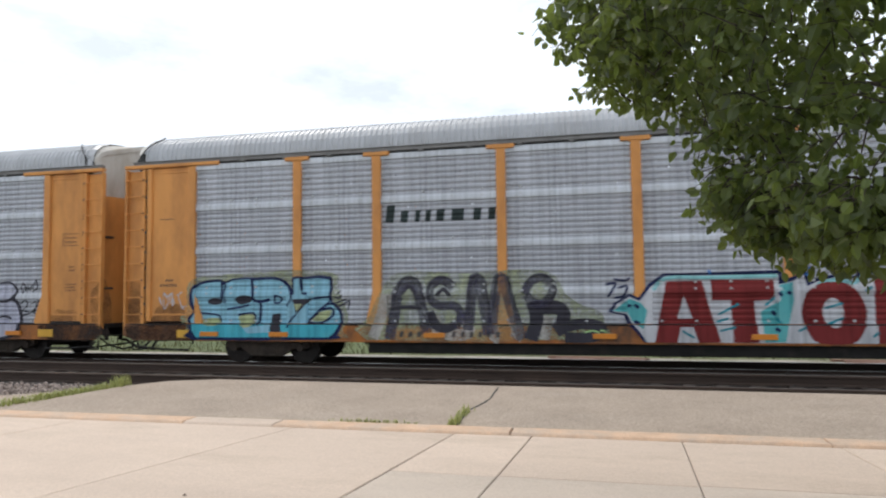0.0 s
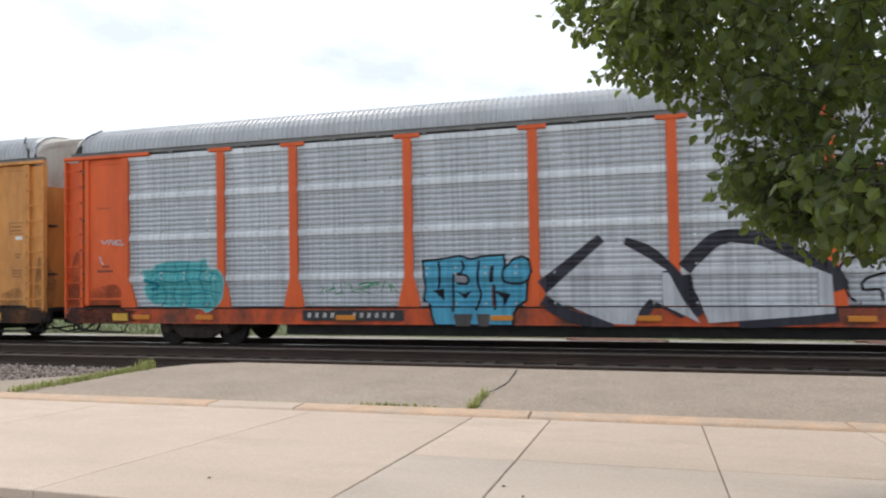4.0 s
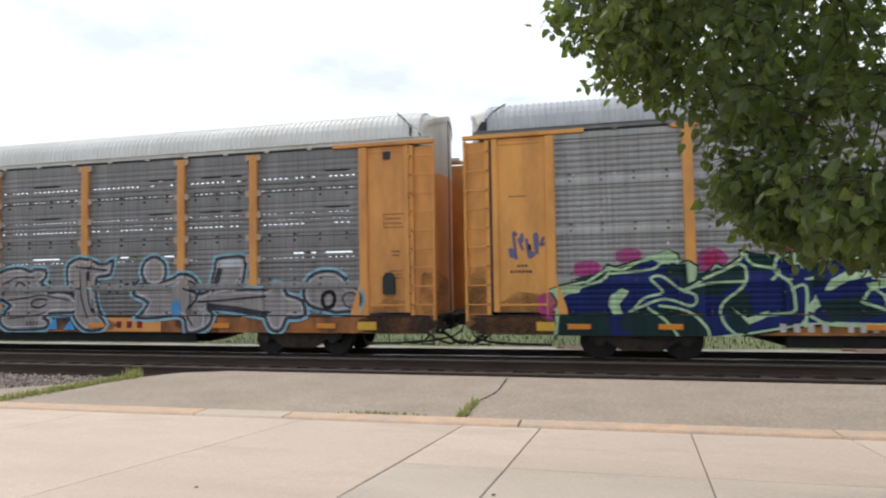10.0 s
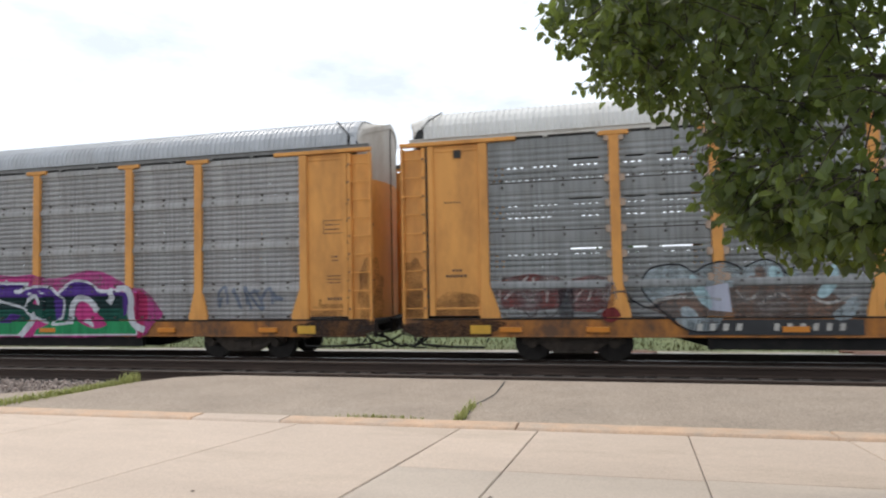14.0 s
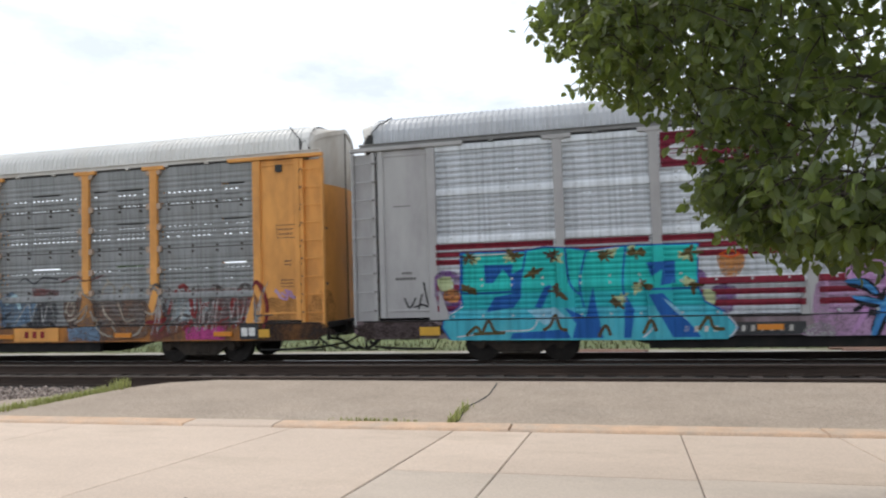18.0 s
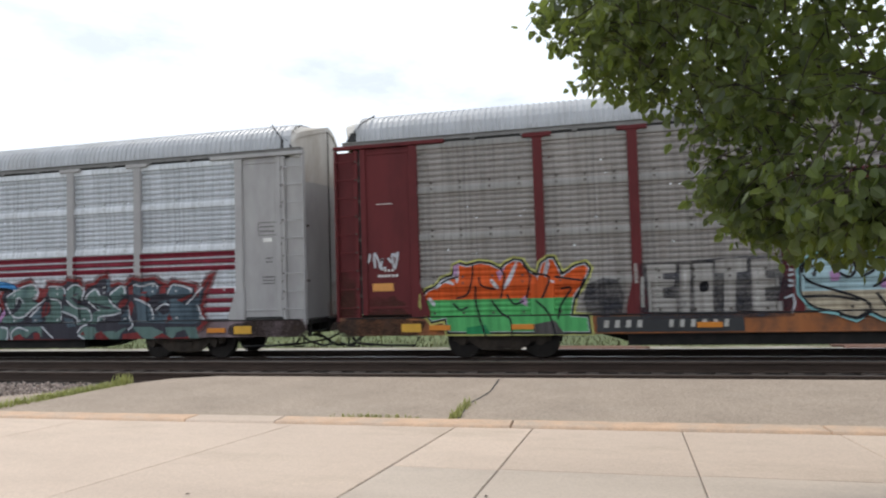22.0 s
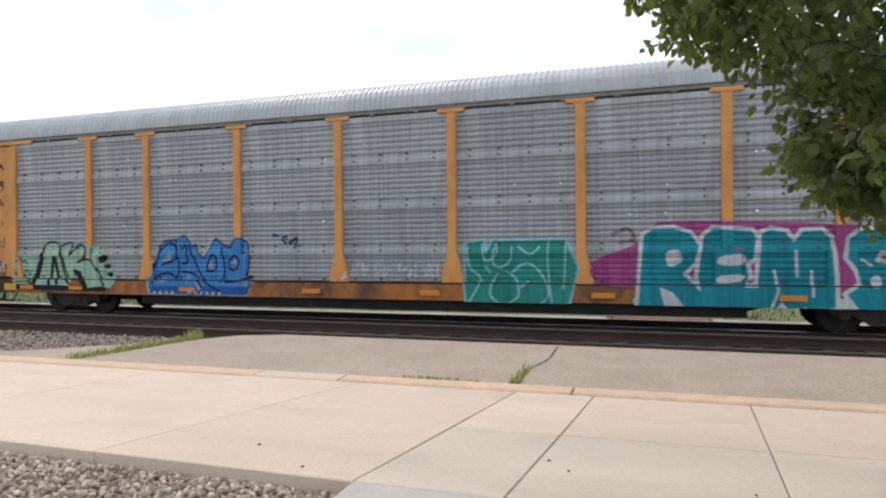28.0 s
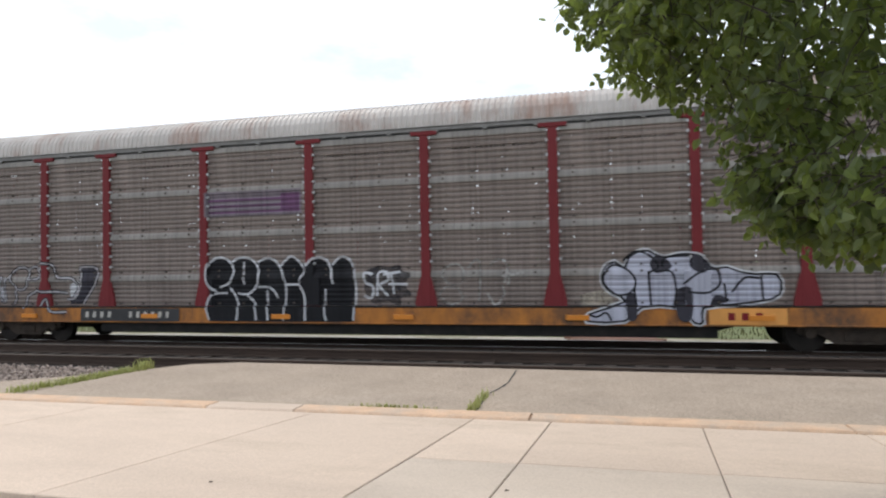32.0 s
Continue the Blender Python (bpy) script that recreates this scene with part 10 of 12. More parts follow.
Z_SLATE = [[(20.09, 1.16), (20.39, 1.43), (20.45, 0.99), (20.16, 1.0)], [(21.16, 1.14), (21.47, 1.08), (21.59, 0.89), (21.36, 0.87)], [(23.24, 1.91), (23.43, 1.98), (23.86, 1.97), (23.97, 1.81), (23.91, 1.66), (23.7, 1.61), (23.42, 1.67), (23.25, 1.73)], [(23.29, 1.57), (23.65, 1.48), (23.78, 1.27), (23.86, 1.04), (24.04, 0.96), (23.39, 0.97), (23.3, 1.26)], [(22.89, 1.16), (23.12, 1.36), (23.27, 0.94), (22.86, 0.95)], [(24.27, 1.85), (24.39, 1.92), (24.86, 1.8), (24.95, 1.68), (24.67, 1.61), (24.24, 1.62)], [(23.93, 1.47), (24.44, 1.56), (24.71, 1.38), (25.08, 1.57), (25.22, 1.82), (25.19, 1.67), (25.06, 1.27), (25.27, 1.01), (25.04, 0.92), (23.81, 0.96), (23.87, 1.3), (24.1, 1.14), (24.29, 1.23), (24.25, 1.41)], [(22.42, 2.07), (22.54, 2.12), (22.56, 1.85), (22.48, 1.72)]]
Z_RED = [[(20.36, 1.92), (20.62, 1.89), (20.56, 1.7), (20.37, 1.51), (20.26, 1.57)], [(20.43, 1.15), (20.47, 1.43), (20.61, 1.59), (20.71, 1.42), (20.62, 1.2)], [(21.34, 1.58), (21.59, 1.45), (21.91, 1.42), (21.89, 1.38), (21.59, 1.45)], [(22.8, 1.32), (22.78, 1.45), (22.98, 1.6), (23.1, 1.55), (22.97, 1.39)], [(23.14, 1.42), (23.22, 1.54), (23.31, 1.41), (23.23, 1.15), (23.15, 1.21)], [(23.44, 1.59), (23.56, 1.64), (23.72, 1.56), (23.65, 1.48)], [(24.49, 1.51), (24.9, 1.65), (24.95, 1.62), (24.62, 1.46)], [(19.61, 0.64), (19.83, 0.72), (20.03, 0.56), (19.71, 0.51)], [(20.26, 0.75), (20.47, 0.74), (20.46, 0.55), (20.28, 0.55)], [(21.71, 0.7), (21.81, 0.78), (21.86, 0.65)], [(22.16, 0.7), (22.36, 0.77), (22.6, 0.56), (22.2, 0.56)], [(22.99, 0.69), (23.42, 0.73), (23.56, 0.55), (22.98, 0.54)], [(23.84, 0.58), (24.12, 0.7), (24.35, 0.6)], [(24.19, 1.08), (24.28, 1.16), (24.35, 1.03), (24.25, 0.95)], [(23.09, 1.89), (23.22, 1.94), (23.25, 1.7), (23.13, 1.68)], [(24.02, 1.86), (24.14, 1.91), (24.22, 1.7), (24.03, 1.68)]]
Z_DARK = [[(20.54, 1.21), (20.64, 1.61), (20.72, 1.67)], [(21.18, 1.6), (21.12, 1.41), (21.17, 1.19)], [(22.09, 1.47), (22.34, 1.38), (22.58, 1.35)], [(23.1, 1.55), (22.89, 1.69)], [(23.3, 1.62), (23.35, 1.31), (23.39, 0.99)], [(23.84, 1.61), (23.83, 1.35), (23.96, 1.09)], [(24.21, 1.62), (24.25, 1.39), (24.1, 1.14)], [(21.56, 0.89), (21.36, 0.81), (21.65, 0.68)], [(22.75, 0.74), (23.0, 0.87), (23.26, 0.87)]]
Z_WHITE = [[(19.28, 1.54), (19.37, 1.35), (19.53, 1.17), (19.84, 1.16), (20.12, 1.35), (20.56, 1.62)], [(19.35, 1.7), (19.65, 1.88), (20.07, 2.02), (20.28, 1.93), (20.34, 1.68), (20.18, 1.63)], [(19.61, 1.5), (19.67, 1.64), (19.78, 1.66), (19.85, 1.52)], [(20.65, 1.94), (21.09, 1.91), (21.2, 1.73)], [(20.71, 1.63), (21.0, 1.55), (21.08, 1.3), (21.03, 1.06)], [(21.3, 1.84), (21.51, 1.97), (21.73, 1.85), (21.78, 1.72), (21.67, 1.56)], [(21.28, 1.57), (21.58, 1.37), (21.88, 1.33), (21.98, 1.12), (21.93, 0.99)], [(21.79, 1.58), (22.08, 1.84), (22.28, 1.68)], [(21.89, 1.53), (22.14, 1.32), (22.23, 1.31)], [(22.49, 1.59), (22.63, 1.43), (22.85, 1.29)], [(22.22, 0.99), (22.2, 1.12), (22.62, 1.17), (22.87, 1.24)], [(23.14, 1.39), (23.18, 1.1), (23.29, 0.92), (23.14, 0.79)], [(23.32, 1.57), (23.6, 1.48), (23.76, 1.3), (23.8, 1.14)], [(23.26, 1.88), (23.36, 1.93), (23.48, 1.88), (23.83, 1.94), (23.95, 1.83)], [(24.26, 1.67), (24.39, 1.9), (24.89, 1.78), (24.9, 1.7)], [(24.75, 1.4), (24.99, 1.6), (25.22, 1.82)], [(25.07, 1.37), (25.19, 1.09), (25.29, 0.99)], [(19.58, 0.56), (19.55, 0.73), (19.78, 0.89), (20.1, 0.8)], [(21.63, 0.73), (21.77, 0.89), (21.94, 0.94)], [(21.65, 0.68), (21.88, 0.54)], [(19.23, 0.9), (19.45, 0.84), (19.41, 0.53)], [(22.57, 1.69), (22.88, 1.91), (23.04, 1.71)], [(21.12, 1.3), (21.57, 1.13), (21.64, 0.97)], [(20.06, 1.16), (20.2, 1.27), (20.39, 1.43)], [(20.53, 0.91), (20.68, 0.77), (20.88, 0.6)], [(23.87, 1.27), (24.11, 1.42), (24.27, 1.39)]]
art(CF, "grey-green wildstyle letters with white lines and red halo", [
    (shape(inset(Z_EDGE, -0.09), 1), "red_mist", 2), (shape(inset(Z_EDGE, -0.02), 1), "darkred", 2.4), (shape(inset(Z_EDGE, 0.06), 1), "smoke", 2.8),
    *[(shape(e, 1), "celadon", 3.3) for e in Z_GREEN], *[(shape(e, 1), "slateblue", 3.3) for e in Z_SLATE], *[(shape(e, 1), "darkred", 3.9) for e in Z_RED],
    (strokes(Z_DARK, 0.07, True), "smoke", 4.3), (strokes(Z_WHITE, 0.045), "white", 4.8)])

# maroon car
N_EDGE = [(2.22, 1.5), (2.34, 1.65), (2.58, 1.75), (2.71, 1.91), (2.93, 1.97), (2.97, 2.17), (3.17, 2.26), (3.31, 2.2), (3.6, 2.27), (3.88, 2.22), (4.07, 2.12), (4.17, 2.21), (4.38, 2.3), (4.6, 2.26), (4.73, 2.05), (4.84, 1.97), (4.91, 2.17), (5.11, 2.31), (5.29, 2.3), (5.39, 2.1), (5.45, 1.97), (5.67, 2.12), (5.94, 2.18), (6.09, 2), (6.02, 1.8), (5.88, 1.55), (5.74, 1.36), (5.67, 1.05), (6, 1.02), (6.05, 0.54), (2.81, 0.57), (2.76, 0.86), (2.47, 0.8), (2.31, 1.02), (2.21, 1.23)]
art(CG, "orange over green bubble graffiti letters with black lines and yellow edge", [
    (shape(N_EDGE, 1), "yellow", 1), (shape(inset(N_EDGE, 0.04), 1), "black", 1.6), (shape(inset(N_EDGE, 0.085), 1), "white", 2.2), (shape(inset(N_EDGE, 0.11), 1), "orange", 2.8, (1.37, 3)), (shape(inset(N_EDGE, 0.10), 1), "brightgreen", 2.8, (0.5, 1.37)),
    (strokes([[(2.6, 1.62), (2.8, 1.79), (3.03, 1.71)], [(3.1, 2.15), (3.09, 1.74)], [(3.85, 1.81), (4.02, 1.58)], [(4.44, 2.17), (4.3, 1.85), (4.14, 1.58)], [(5.13, 2.22), (5.05, 1.82)], [(2.42, 1.43), (2.57, 1.23)]], 0.09, True), "white", 3.3),
    (strokes([[(3.12, 1.88), (2.87, 1.82), (2.71, 1.73)], [(3.46, 2.14), (3.42, 1.73), (3.3, 1.47), (3.06, 1.4)], [(3.59, 1.87), (3.66, 1.66), (3.95, 1.58)], [(3.52, 1.67), (3.51, 1.26), (3.72, 0.56)], [(4.05, 2.07), (4.16, 1.85), (4.07, 1.38)], [(4.58, 2.1), (4.73, 1.84), (4.63, 1.37)], [(4.2, 1.46), (4.35, 1.25), (4.57, 1.31)]], 0.045), "black", 3.8),
    (strokes([[(3.86, 1.33), (4.07, 1.05), (4.27, 0.92), (4.3, 0.55)], [(4.77, 1.9), (5.14, 1.81), (4.97, 1.36)], [(4.84, 1.31), (5.1, 1.04), (5.24, 0.55)], [(5.25, 1.82), (5.81, 1.73)], [(5.36, 1.56), (5.6, 1.56), (5.38, 1.23), (5.3, 0.91)], [(5.88, 1.8), (5.72, 1.35)], [(2.99, 1.29), (3.14, 1.14), (3.32, 1.2)]], 0.045), "black", 3.8),
    (shape([(3.01, 2.13), (3.15, 2.19), (3.1, 1.88), (3.02, 1.89)], 1), "lilac", 3.6), (shape([(3.99, 1.96), (4.18, 2.06), (4.06, 1.76)], 1), "lilac", 3.6), (shape([(4.46, 1.31), (4.65, 1.45), (4.64, 1.17)], 1), "lilac", 3.6), (shape([(3.28, 0.75), (3.71, 0.81), (3.84, 0.6), (3.3, 0.6)], 1), "green", 3.6), (shape([(4.75, 0.8), (5.23, 0.89), (5.43, 0.58), (4.79, 0.59)], 1), "fade", 3.5)])
art(CG, "grey block graffiti letters on a dark haze", [
    (shape([(7.01, 2.05), (7.87, 2.07), (9.1, 2.13), (9.95, 2.1), (9.92, 0.9), (6.99, 0.87)], 1), "dark_mist", 1), (shape([(5.95, 1.65), (6.58, 1.72), (6.64, 1.02), (5.9, 1.01)], 2), "dark_mist", 1),
    (shape([(7.17, 2.02), (7.75, 2.01), (7.75, 1.84), (7.48, 1.82), (7.48, 1.7), (7.71, 1.69), (7.7, 1.55), (7.47, 1.52), (7.47, 1.31), (7.73, 1.3), (7.72, 1.02), (7.18, 1.03)], 0), "stone", 2), (shape([(7.83, 2), (8.03, 1.99), (7.99, 1.01), (7.79, 1.02)], 0), "stone", 2), (shape([(8.1, 2.01), (8.47, 2.01), (8.44, 1.01), (8.07, 1.01)], 0), "stone", 2), (shape([(8.2, 1.59), (8.35, 1.64), (8.37, 1.46), (8.22, 1.42)]), "black", 3), (shape([(8.52, 2.07), (9.12, 2.09), (9.11, 1.82), (8.91, 1.8), (8.86, 1), (8.65, 1), (8.68, 1.81), (8.51, 1.8)], 0), "stone", 2), (shape([(9.2, 2.06), (9.76, 2.07), (9.75, 1.86), (9.45, 1.82), (9.45, 1.67), (9.68, 1.66), (9.68, 1.5), (9.44, 1.48), (9.43, 1.21), (9.72, 1.2), (9.72, 1.01), (9.18, 1.02)], 0), "stone", 2),
    (strokes([[(6.94, 2.05), (6.95, 1.64)], [(7.07, 1.77), (7.05, 1.13)], [(7.36, 1.95), (7.36, 1.07)], [(9.31, 1.97), (9.28, 1.1)], [(7.93, 1.93), (7.9, 1.13)]], 0.07), "bone", 2.5)], "graffiti_lettering")
art(CG, "small white characters down the column", [(strokes([[(9.88, 2.05), (9.97, 2.02)], [(9.87, 1.93), (9.96, 1.95)], [(9.87, 1.83), (9.96, 1.81)], [(9.86, 1.71), (9.96, 1.74)], [(9.86, 1.62), (9.95, 1.59)], [(9.85, 1.5), (9.95, 1.52)]], 0.05), "white", 1), (strokes([[(9.92, 1.33), (9.95, 1.15), (9.88, 0.97)], [(9.77, 1.26), (9.94, 1.33)]], 0.04), "white", 1)], "tag")
P_EDGE = [(10, 1.63), (10.04, 1.91), (10.24, 2.1), (10.55, 2.2), (10.76, 2.16), (10.98, 2.22), (11.27, 2.15), (11.49, 2.21), (11.69, 2.13), (11.83, 2), (12.09, 2.18), (12.38, 2.11), (12.51, 1.91), (12.7, 2.06), (12.97, 2.02), (13.17, 2.15), (13.37, 2.27), (13.53, 2.2), (13.52, 1.92), (13.79, 1.65), (13.7, 1.39), (13.37, 1.21), (13.22, 0.89), (13.01, 0.75), (12.73, 0.82), (12.47, 0.95), (12.34, 0.79), (11.92, 0.83), (11.79, 0.71), (11.43, 0.8), (11.23, 0.91), (11.02, 0.76), (10.66, 0.92), (10.3, 0.99), (10.08, 1.21), (9.99, 1.36)]
art(CG, "pale blue and cream bubble graffiti letters with black lines", [
    (shape([(13.3, 1.9), (14.87, 1.93), (14.86, 1), (13.35, 1)], 2), "dark_mist", 1), (shape(P_EDGE, 2), "frost", 1.6), (shape(inset(P_EDGE, 0.045), 2), "black", 2.2), (shape(inset(P_EDGE, 0.09), 2), "iceblue", 2.8, (1.39, 3)), (shape(inset(P_EDGE, 0.09), 2), "cream", 2.8, (0.5, 1.39)),
    (shape([(10.61, 1.74), (10.75, 1.81), (10.79, 1.6), (10.65, 1.58)]), "lilac", 3.2), (shape([(11.5, 1.59), (11.69, 1.61), (11.66, 1.43), (11.52, 1.43)]), "lilac", 3.2),
    (strokes([[(10.58, 2.09), (10.26, 1.99), (10.13, 1.74), (10.32, 1.54), (11.09, 1.25), (11.31, 1.05), (11.08, 0.86), (10.72, 0.93)], [(10.74, 1.87), (10.9, 2.01), (11.1, 1.86), (10.96, 1.65), (10.78, 1.74)], [(11.16, 1.65), (11.39, 1.77), (11.46, 1.98), (11.69, 1.97), (11.75, 1.7), (11.38, 1.45)]], 0.055), "black", 3.7),
    (strokes([[(11.43, 1.33), (11.79, 0.77)], [(11.93, 1.84), (12.09, 2.03), (12.37, 1.95), (12.36, 1.55), (11.99, 1.56)], [(12.08, 1.77), (12.3, 1.76)], [(11.99, 1.44), (12.03, 0.91), (12.36, 0.9)], [(11.63, 1.06), (11.79, 1.25), (11.94, 1.04), (11.71, 0.92)], [(10.08, 1.28), (10.67, 1.28), (11.12, 1.19)]], 0.055), "black", 3.7),
    (strokes([[(12.61, 1.67), (12.7, 1.88), (12.98, 1.87), (12.97, 1.6), (12.74, 1.28), (12.67, 1.03), (13, 0.89), (13.23, 1.16), (12.86, 1.09)], [(13.03, 1.92), (13.33, 2.11)], [(13.08, 1.66), (13.68, 1.66)], [(10.4, 1.88), (10.32, 1.68)], [(12.2, 1.31), (12.25, 1.05)]], 0.055), "black", 3.7), (strokes([[(13.62, 1.4), (13.34, 1.27), (13, 1.02), (12.93, 0.82)]], 0.12, True), "black", 3.8)])
wild = art(CG, "purple and orange wildstyle graffiti piece", [
    (shape([(14.91, 1.52), (15.41, 1.83), (15.83, 2.24), (16.16, 1.81), (16.34, 1.03), (15.38, 0.97), (14.85, 0.8)], 2), "grey_mist", 1), (shape([(21.04, 2.02), (21.56, 2.06), (22.22, 1.75), (22.58, 1.27), (22.56, 0.8), (21.05, 0.95)], 2), "grey_mist", 1),
    (shape([(14.68, 0.62), (14.76, 0.87), (15.25, 1.05), (16.07, 1), (17.39, 1.07), (19.88, 1.02), (21.06, 1.19), (21.86, 1.13), (22.62, 0.92), (22.6, 0.53)], 2), "fuchsia", 1.6), (shape([(21.16, 0.71), (22.61, 0.75), (22.6, 0.53), (21.04, 0.54)], 1), "plum", 2), (shape([(15.28, 2.21), (16.1, 2.2), (16.35, 1.42), (18.69, 1.74), (19.92, 2.06), (20.99, 2.03), (20.83, 1.07), (15.52, 1.05)], 2), "plum", 1.4)])
W_ORANGE = [([(14.86, 2.27), (15.27, 1.9), (15.47, 1.64), (15.55, 1.35)], 0.27), ([(16.12, 1.97), (16.02, 1.69), (16.28, 1.36), (16.5, 1.13)], 0.24), ([(16.55, 2.21), (16.83, 1.79), (17.1, 1.38)], 0.26), ([(17.79, 2.23), (18.06, 1.88), (18.26, 1.47)], 0.26), ([(18.43, 2.21), (18.63, 1.86), (18.71, 1.59)], 0.2), ([(19.04, 1.91), (19.43, 1.9), (19.42, 1.65), (19.16, 1.66)], 0.15), ([(19.55, 2.29), (19.74, 2.01), (19.91, 1.7), (20.15, 1.18)], 0.2), ([(20.48, 1.66), (20.57, 1.92), (20.86, 1.79), (20.79, 1.49), (20.46, 1.3)], 0.17)]
W_LOW = [([(17.39, 1.74), (17.79, 1.26), (18.05, 0.92)], 0.16), ([(18.65, 1.36), (19.41, 1.35), (19.65, 1.1), (19.39, 0.79), (19, 0.86)], 0.15), ([(20.1, 0.99), (20.24, 0.58)], 0.16), ([(20.8, 0.99), (21.18, 1.18), (21.65, 1.11)], 0.12), ([(15.78, 1.3), (16.9, 1.2)], 0.12), ([(15.34, 1.71), (15.26, 1.51), (15.15, 1.38)], 0.14), ([(21.6, 1.77), (21.63, 1.53), (21.92, 1.28), (22.62, 0.92)], 0.12), ([(18.15, 0.75), (18.41, 1), (18.72, 0.81)], 0.12), ([(16.6, 0.84), (17.06, 0.89), (17.31, 0.61)], 0.12)]
W_PINK = [([(15.4, 2.36), (15.68, 1.83), (15.94, 1.43), (16.36, 1.01)], 0.22), ([(17.01, 2.26), (17.32, 1.9), (17.12, 1.63)], 0.24), ([(16.74, 1.95), (17.27, 1.4), (17.67, 0.98)], 0.2), ([(18.3, 2.21), (18.43, 1.62), (18.69, 1.21)], 0.18), ([(18.74, 2.11), (19.44, 2.17), (19.5, 1.81)], 0.2), ([(19.91, 2.27), (20.16, 1.93), (20.39, 1.3)], 0.2), ([(20.15, 2.24), (20.88, 2.21), (21.06, 1.78), (20.84, 1.31), (20.46, 1.12)], 0.2), ([(18.66, 1.56), (20.05, 1.51), (20.02, 0.94)], 0.16), ([(18.14, 1.25), (18.67, 0.6)], 0.16)]
for group, paint, level in ((W_ORANGE, "tangerine", 2.6), (W_PINK, "fuchsia", 3.8), (W_LOW, "tangerine", 5.0)):
    coat(CG, "paint_layer", join(*[ribbon(p, w + 0.07, steps=4) for p, w in group]), P["plum"], level, "", None, wild)
    coat(CG, "paint_layer", join(*[ribbon(p, w, steps=4) for p, w in group]), P[paint], level + 0.6, "", None, wild)
W_WIDE = [[(14.82, 2.22), (14.98, 2.37), (15.28, 2.31), (15.51, 1.83), (15.29, 1.68), (15.06, 1.84)], [(15.27, 1.73), (15.46, 1.7), (15.72, 1.24), (15.46, 1.31)], [(15.05, 1.42), (15.15, 1.66), (15.44, 1.79), (15.34, 1.5)], [(15.92, 1.88), (15.99, 2.08), (16.27, 2.2), (16.18, 1.94), (16.25, 1.55), (16.48, 1.29), (16.09, 1.62)], [(16.51, 2.19), (16.67, 2.27), (16.87, 2.17), (17.11, 1.68), (17.3, 1.52), (17.23, 1.18), (16.88, 1.53), (16.7, 1.86)], [(17.08, 1.53), (17.44, 1.71), (17.87, 1.13), (17.99, 0.82), (17.77, 0.88), (17.4, 1.39), (17.27, 1.21)], [(17.69, 2.17), (17.95, 2.26), (18.16, 2.0), (18.33, 1.62), (18.44, 1.16), (18.18, 1.48), (17.93, 1.76)], [(18.26, 2.12), (18.48, 2.28), (18.73, 2.17), (18.67, 1.59), (18.43, 1.53), (18.44, 1.87)], [(16.34, 1.03), (17.39, 0.98), (18.43, 0.83), (18.3, 0.74), (17.77, 0.77)], [(18.76, 2.08), (19.45, 2.19), (19.68, 2.07), (18.97, 1.97)]]
W_FILL = [[(15.28, 2.31), (15.51, 2.33), (15.87, 1.53), (15.63, 1.54)], [(16.18, 1.98), (16.32, 2.21), (16.65, 1.8), (17.03, 1.12), (16.61, 1.2), (16.29, 1.61)], [(16.84, 2.24), (17.25, 2.2), (17.44, 1.77), (17.15, 1.63)], [(18.14, 2.23), (18.3, 2.15), (18.46, 1.72), (18.31, 1.66)], [(18.76, 1.92), (19.38, 1.99), (19.43, 1.71), (18.81, 1.63)]]
coat(CG, "paint_layer", join(*[shape(inset(e, -0.035), 1) for e in W_WIDE + W_FILL]), P["plum"], 5.0, "", None, wild)
coat(CG, "paint_layer", join(*[shape(e, 1) for e in W_FILL]), P["fuchsia"], 5.5, "", None, wild)
coat(CG, "paint_layer", join(*[shape(e, 1) for e in W_WIDE]), P["ember"], 5.5, "", None, wild)
for form, paint, level in ((strokes([[(15.56, 2.22), (15.75, 1.82), (15.95, 1.49)], [(17.1, 2.04), (17.22, 1.84), (17.13, 1.72)], [(20.29, 2.15), (20.85, 2.13), (20.97, 1.79)], [(19.99, 2.18), (20.18, 1.87)], [(18.82, 2.04), (19.38, 2.08)]], 0.05), "lilac", 6), (strokes([[(21.19, 1.9), (21.25, 1.54), (21.43, 1.27)], [(21.9, 1.64), (22.03, 1.14)], [(15.2, 1.32), (15.39, 1.25), (15.25, 1.05)], [(16.6, 0.9), (16.86, 0.8), (17.25, 0.66)], [(18.55, 1.49), (18.67, 1.24)]], 0.12, True), "iceblue", 6), (strokes([[(20.39, 1.8), (20.49, 1.44)], [(19.06, 1.79), (19.37, 1.74)], [(19.4, 1.04), (19.58, 0.97)]], 0.12, True), "dusty", 5.8), (strokes([[(14.57, 1.99), (14.71, 1.72)], [(14.72, 2.05), (14.85, 1.85)], [(21.11, 2.2), (21.34, 2.28), (21.35, 2.01)], [(21.19, 2.02), (21.39, 2.07)]], 0.08, True), "black", 3)):
    coat(CG, "paint_layer", form, P[paint], level, "", None, wild)
ov = coat(CG, "graffiti_picture", blob(25.42, 26.05, 1.02, 1.66, 3, 0.03, 2.4), P["skyblue"], 2, "small blue oval with a white middle")
coat(CG, "paint_layer", blob(25.52, 25.95, 1.10, 1.58, 3, 0.03, 2.4), P["white"], 3, "", None, ov)
cb = coat(CG, "sign_board", rect(9.9, 12.6, 3.20, 3.82), P["maroon"], 2, "maroon sign board with white bars and a hooked emblem")
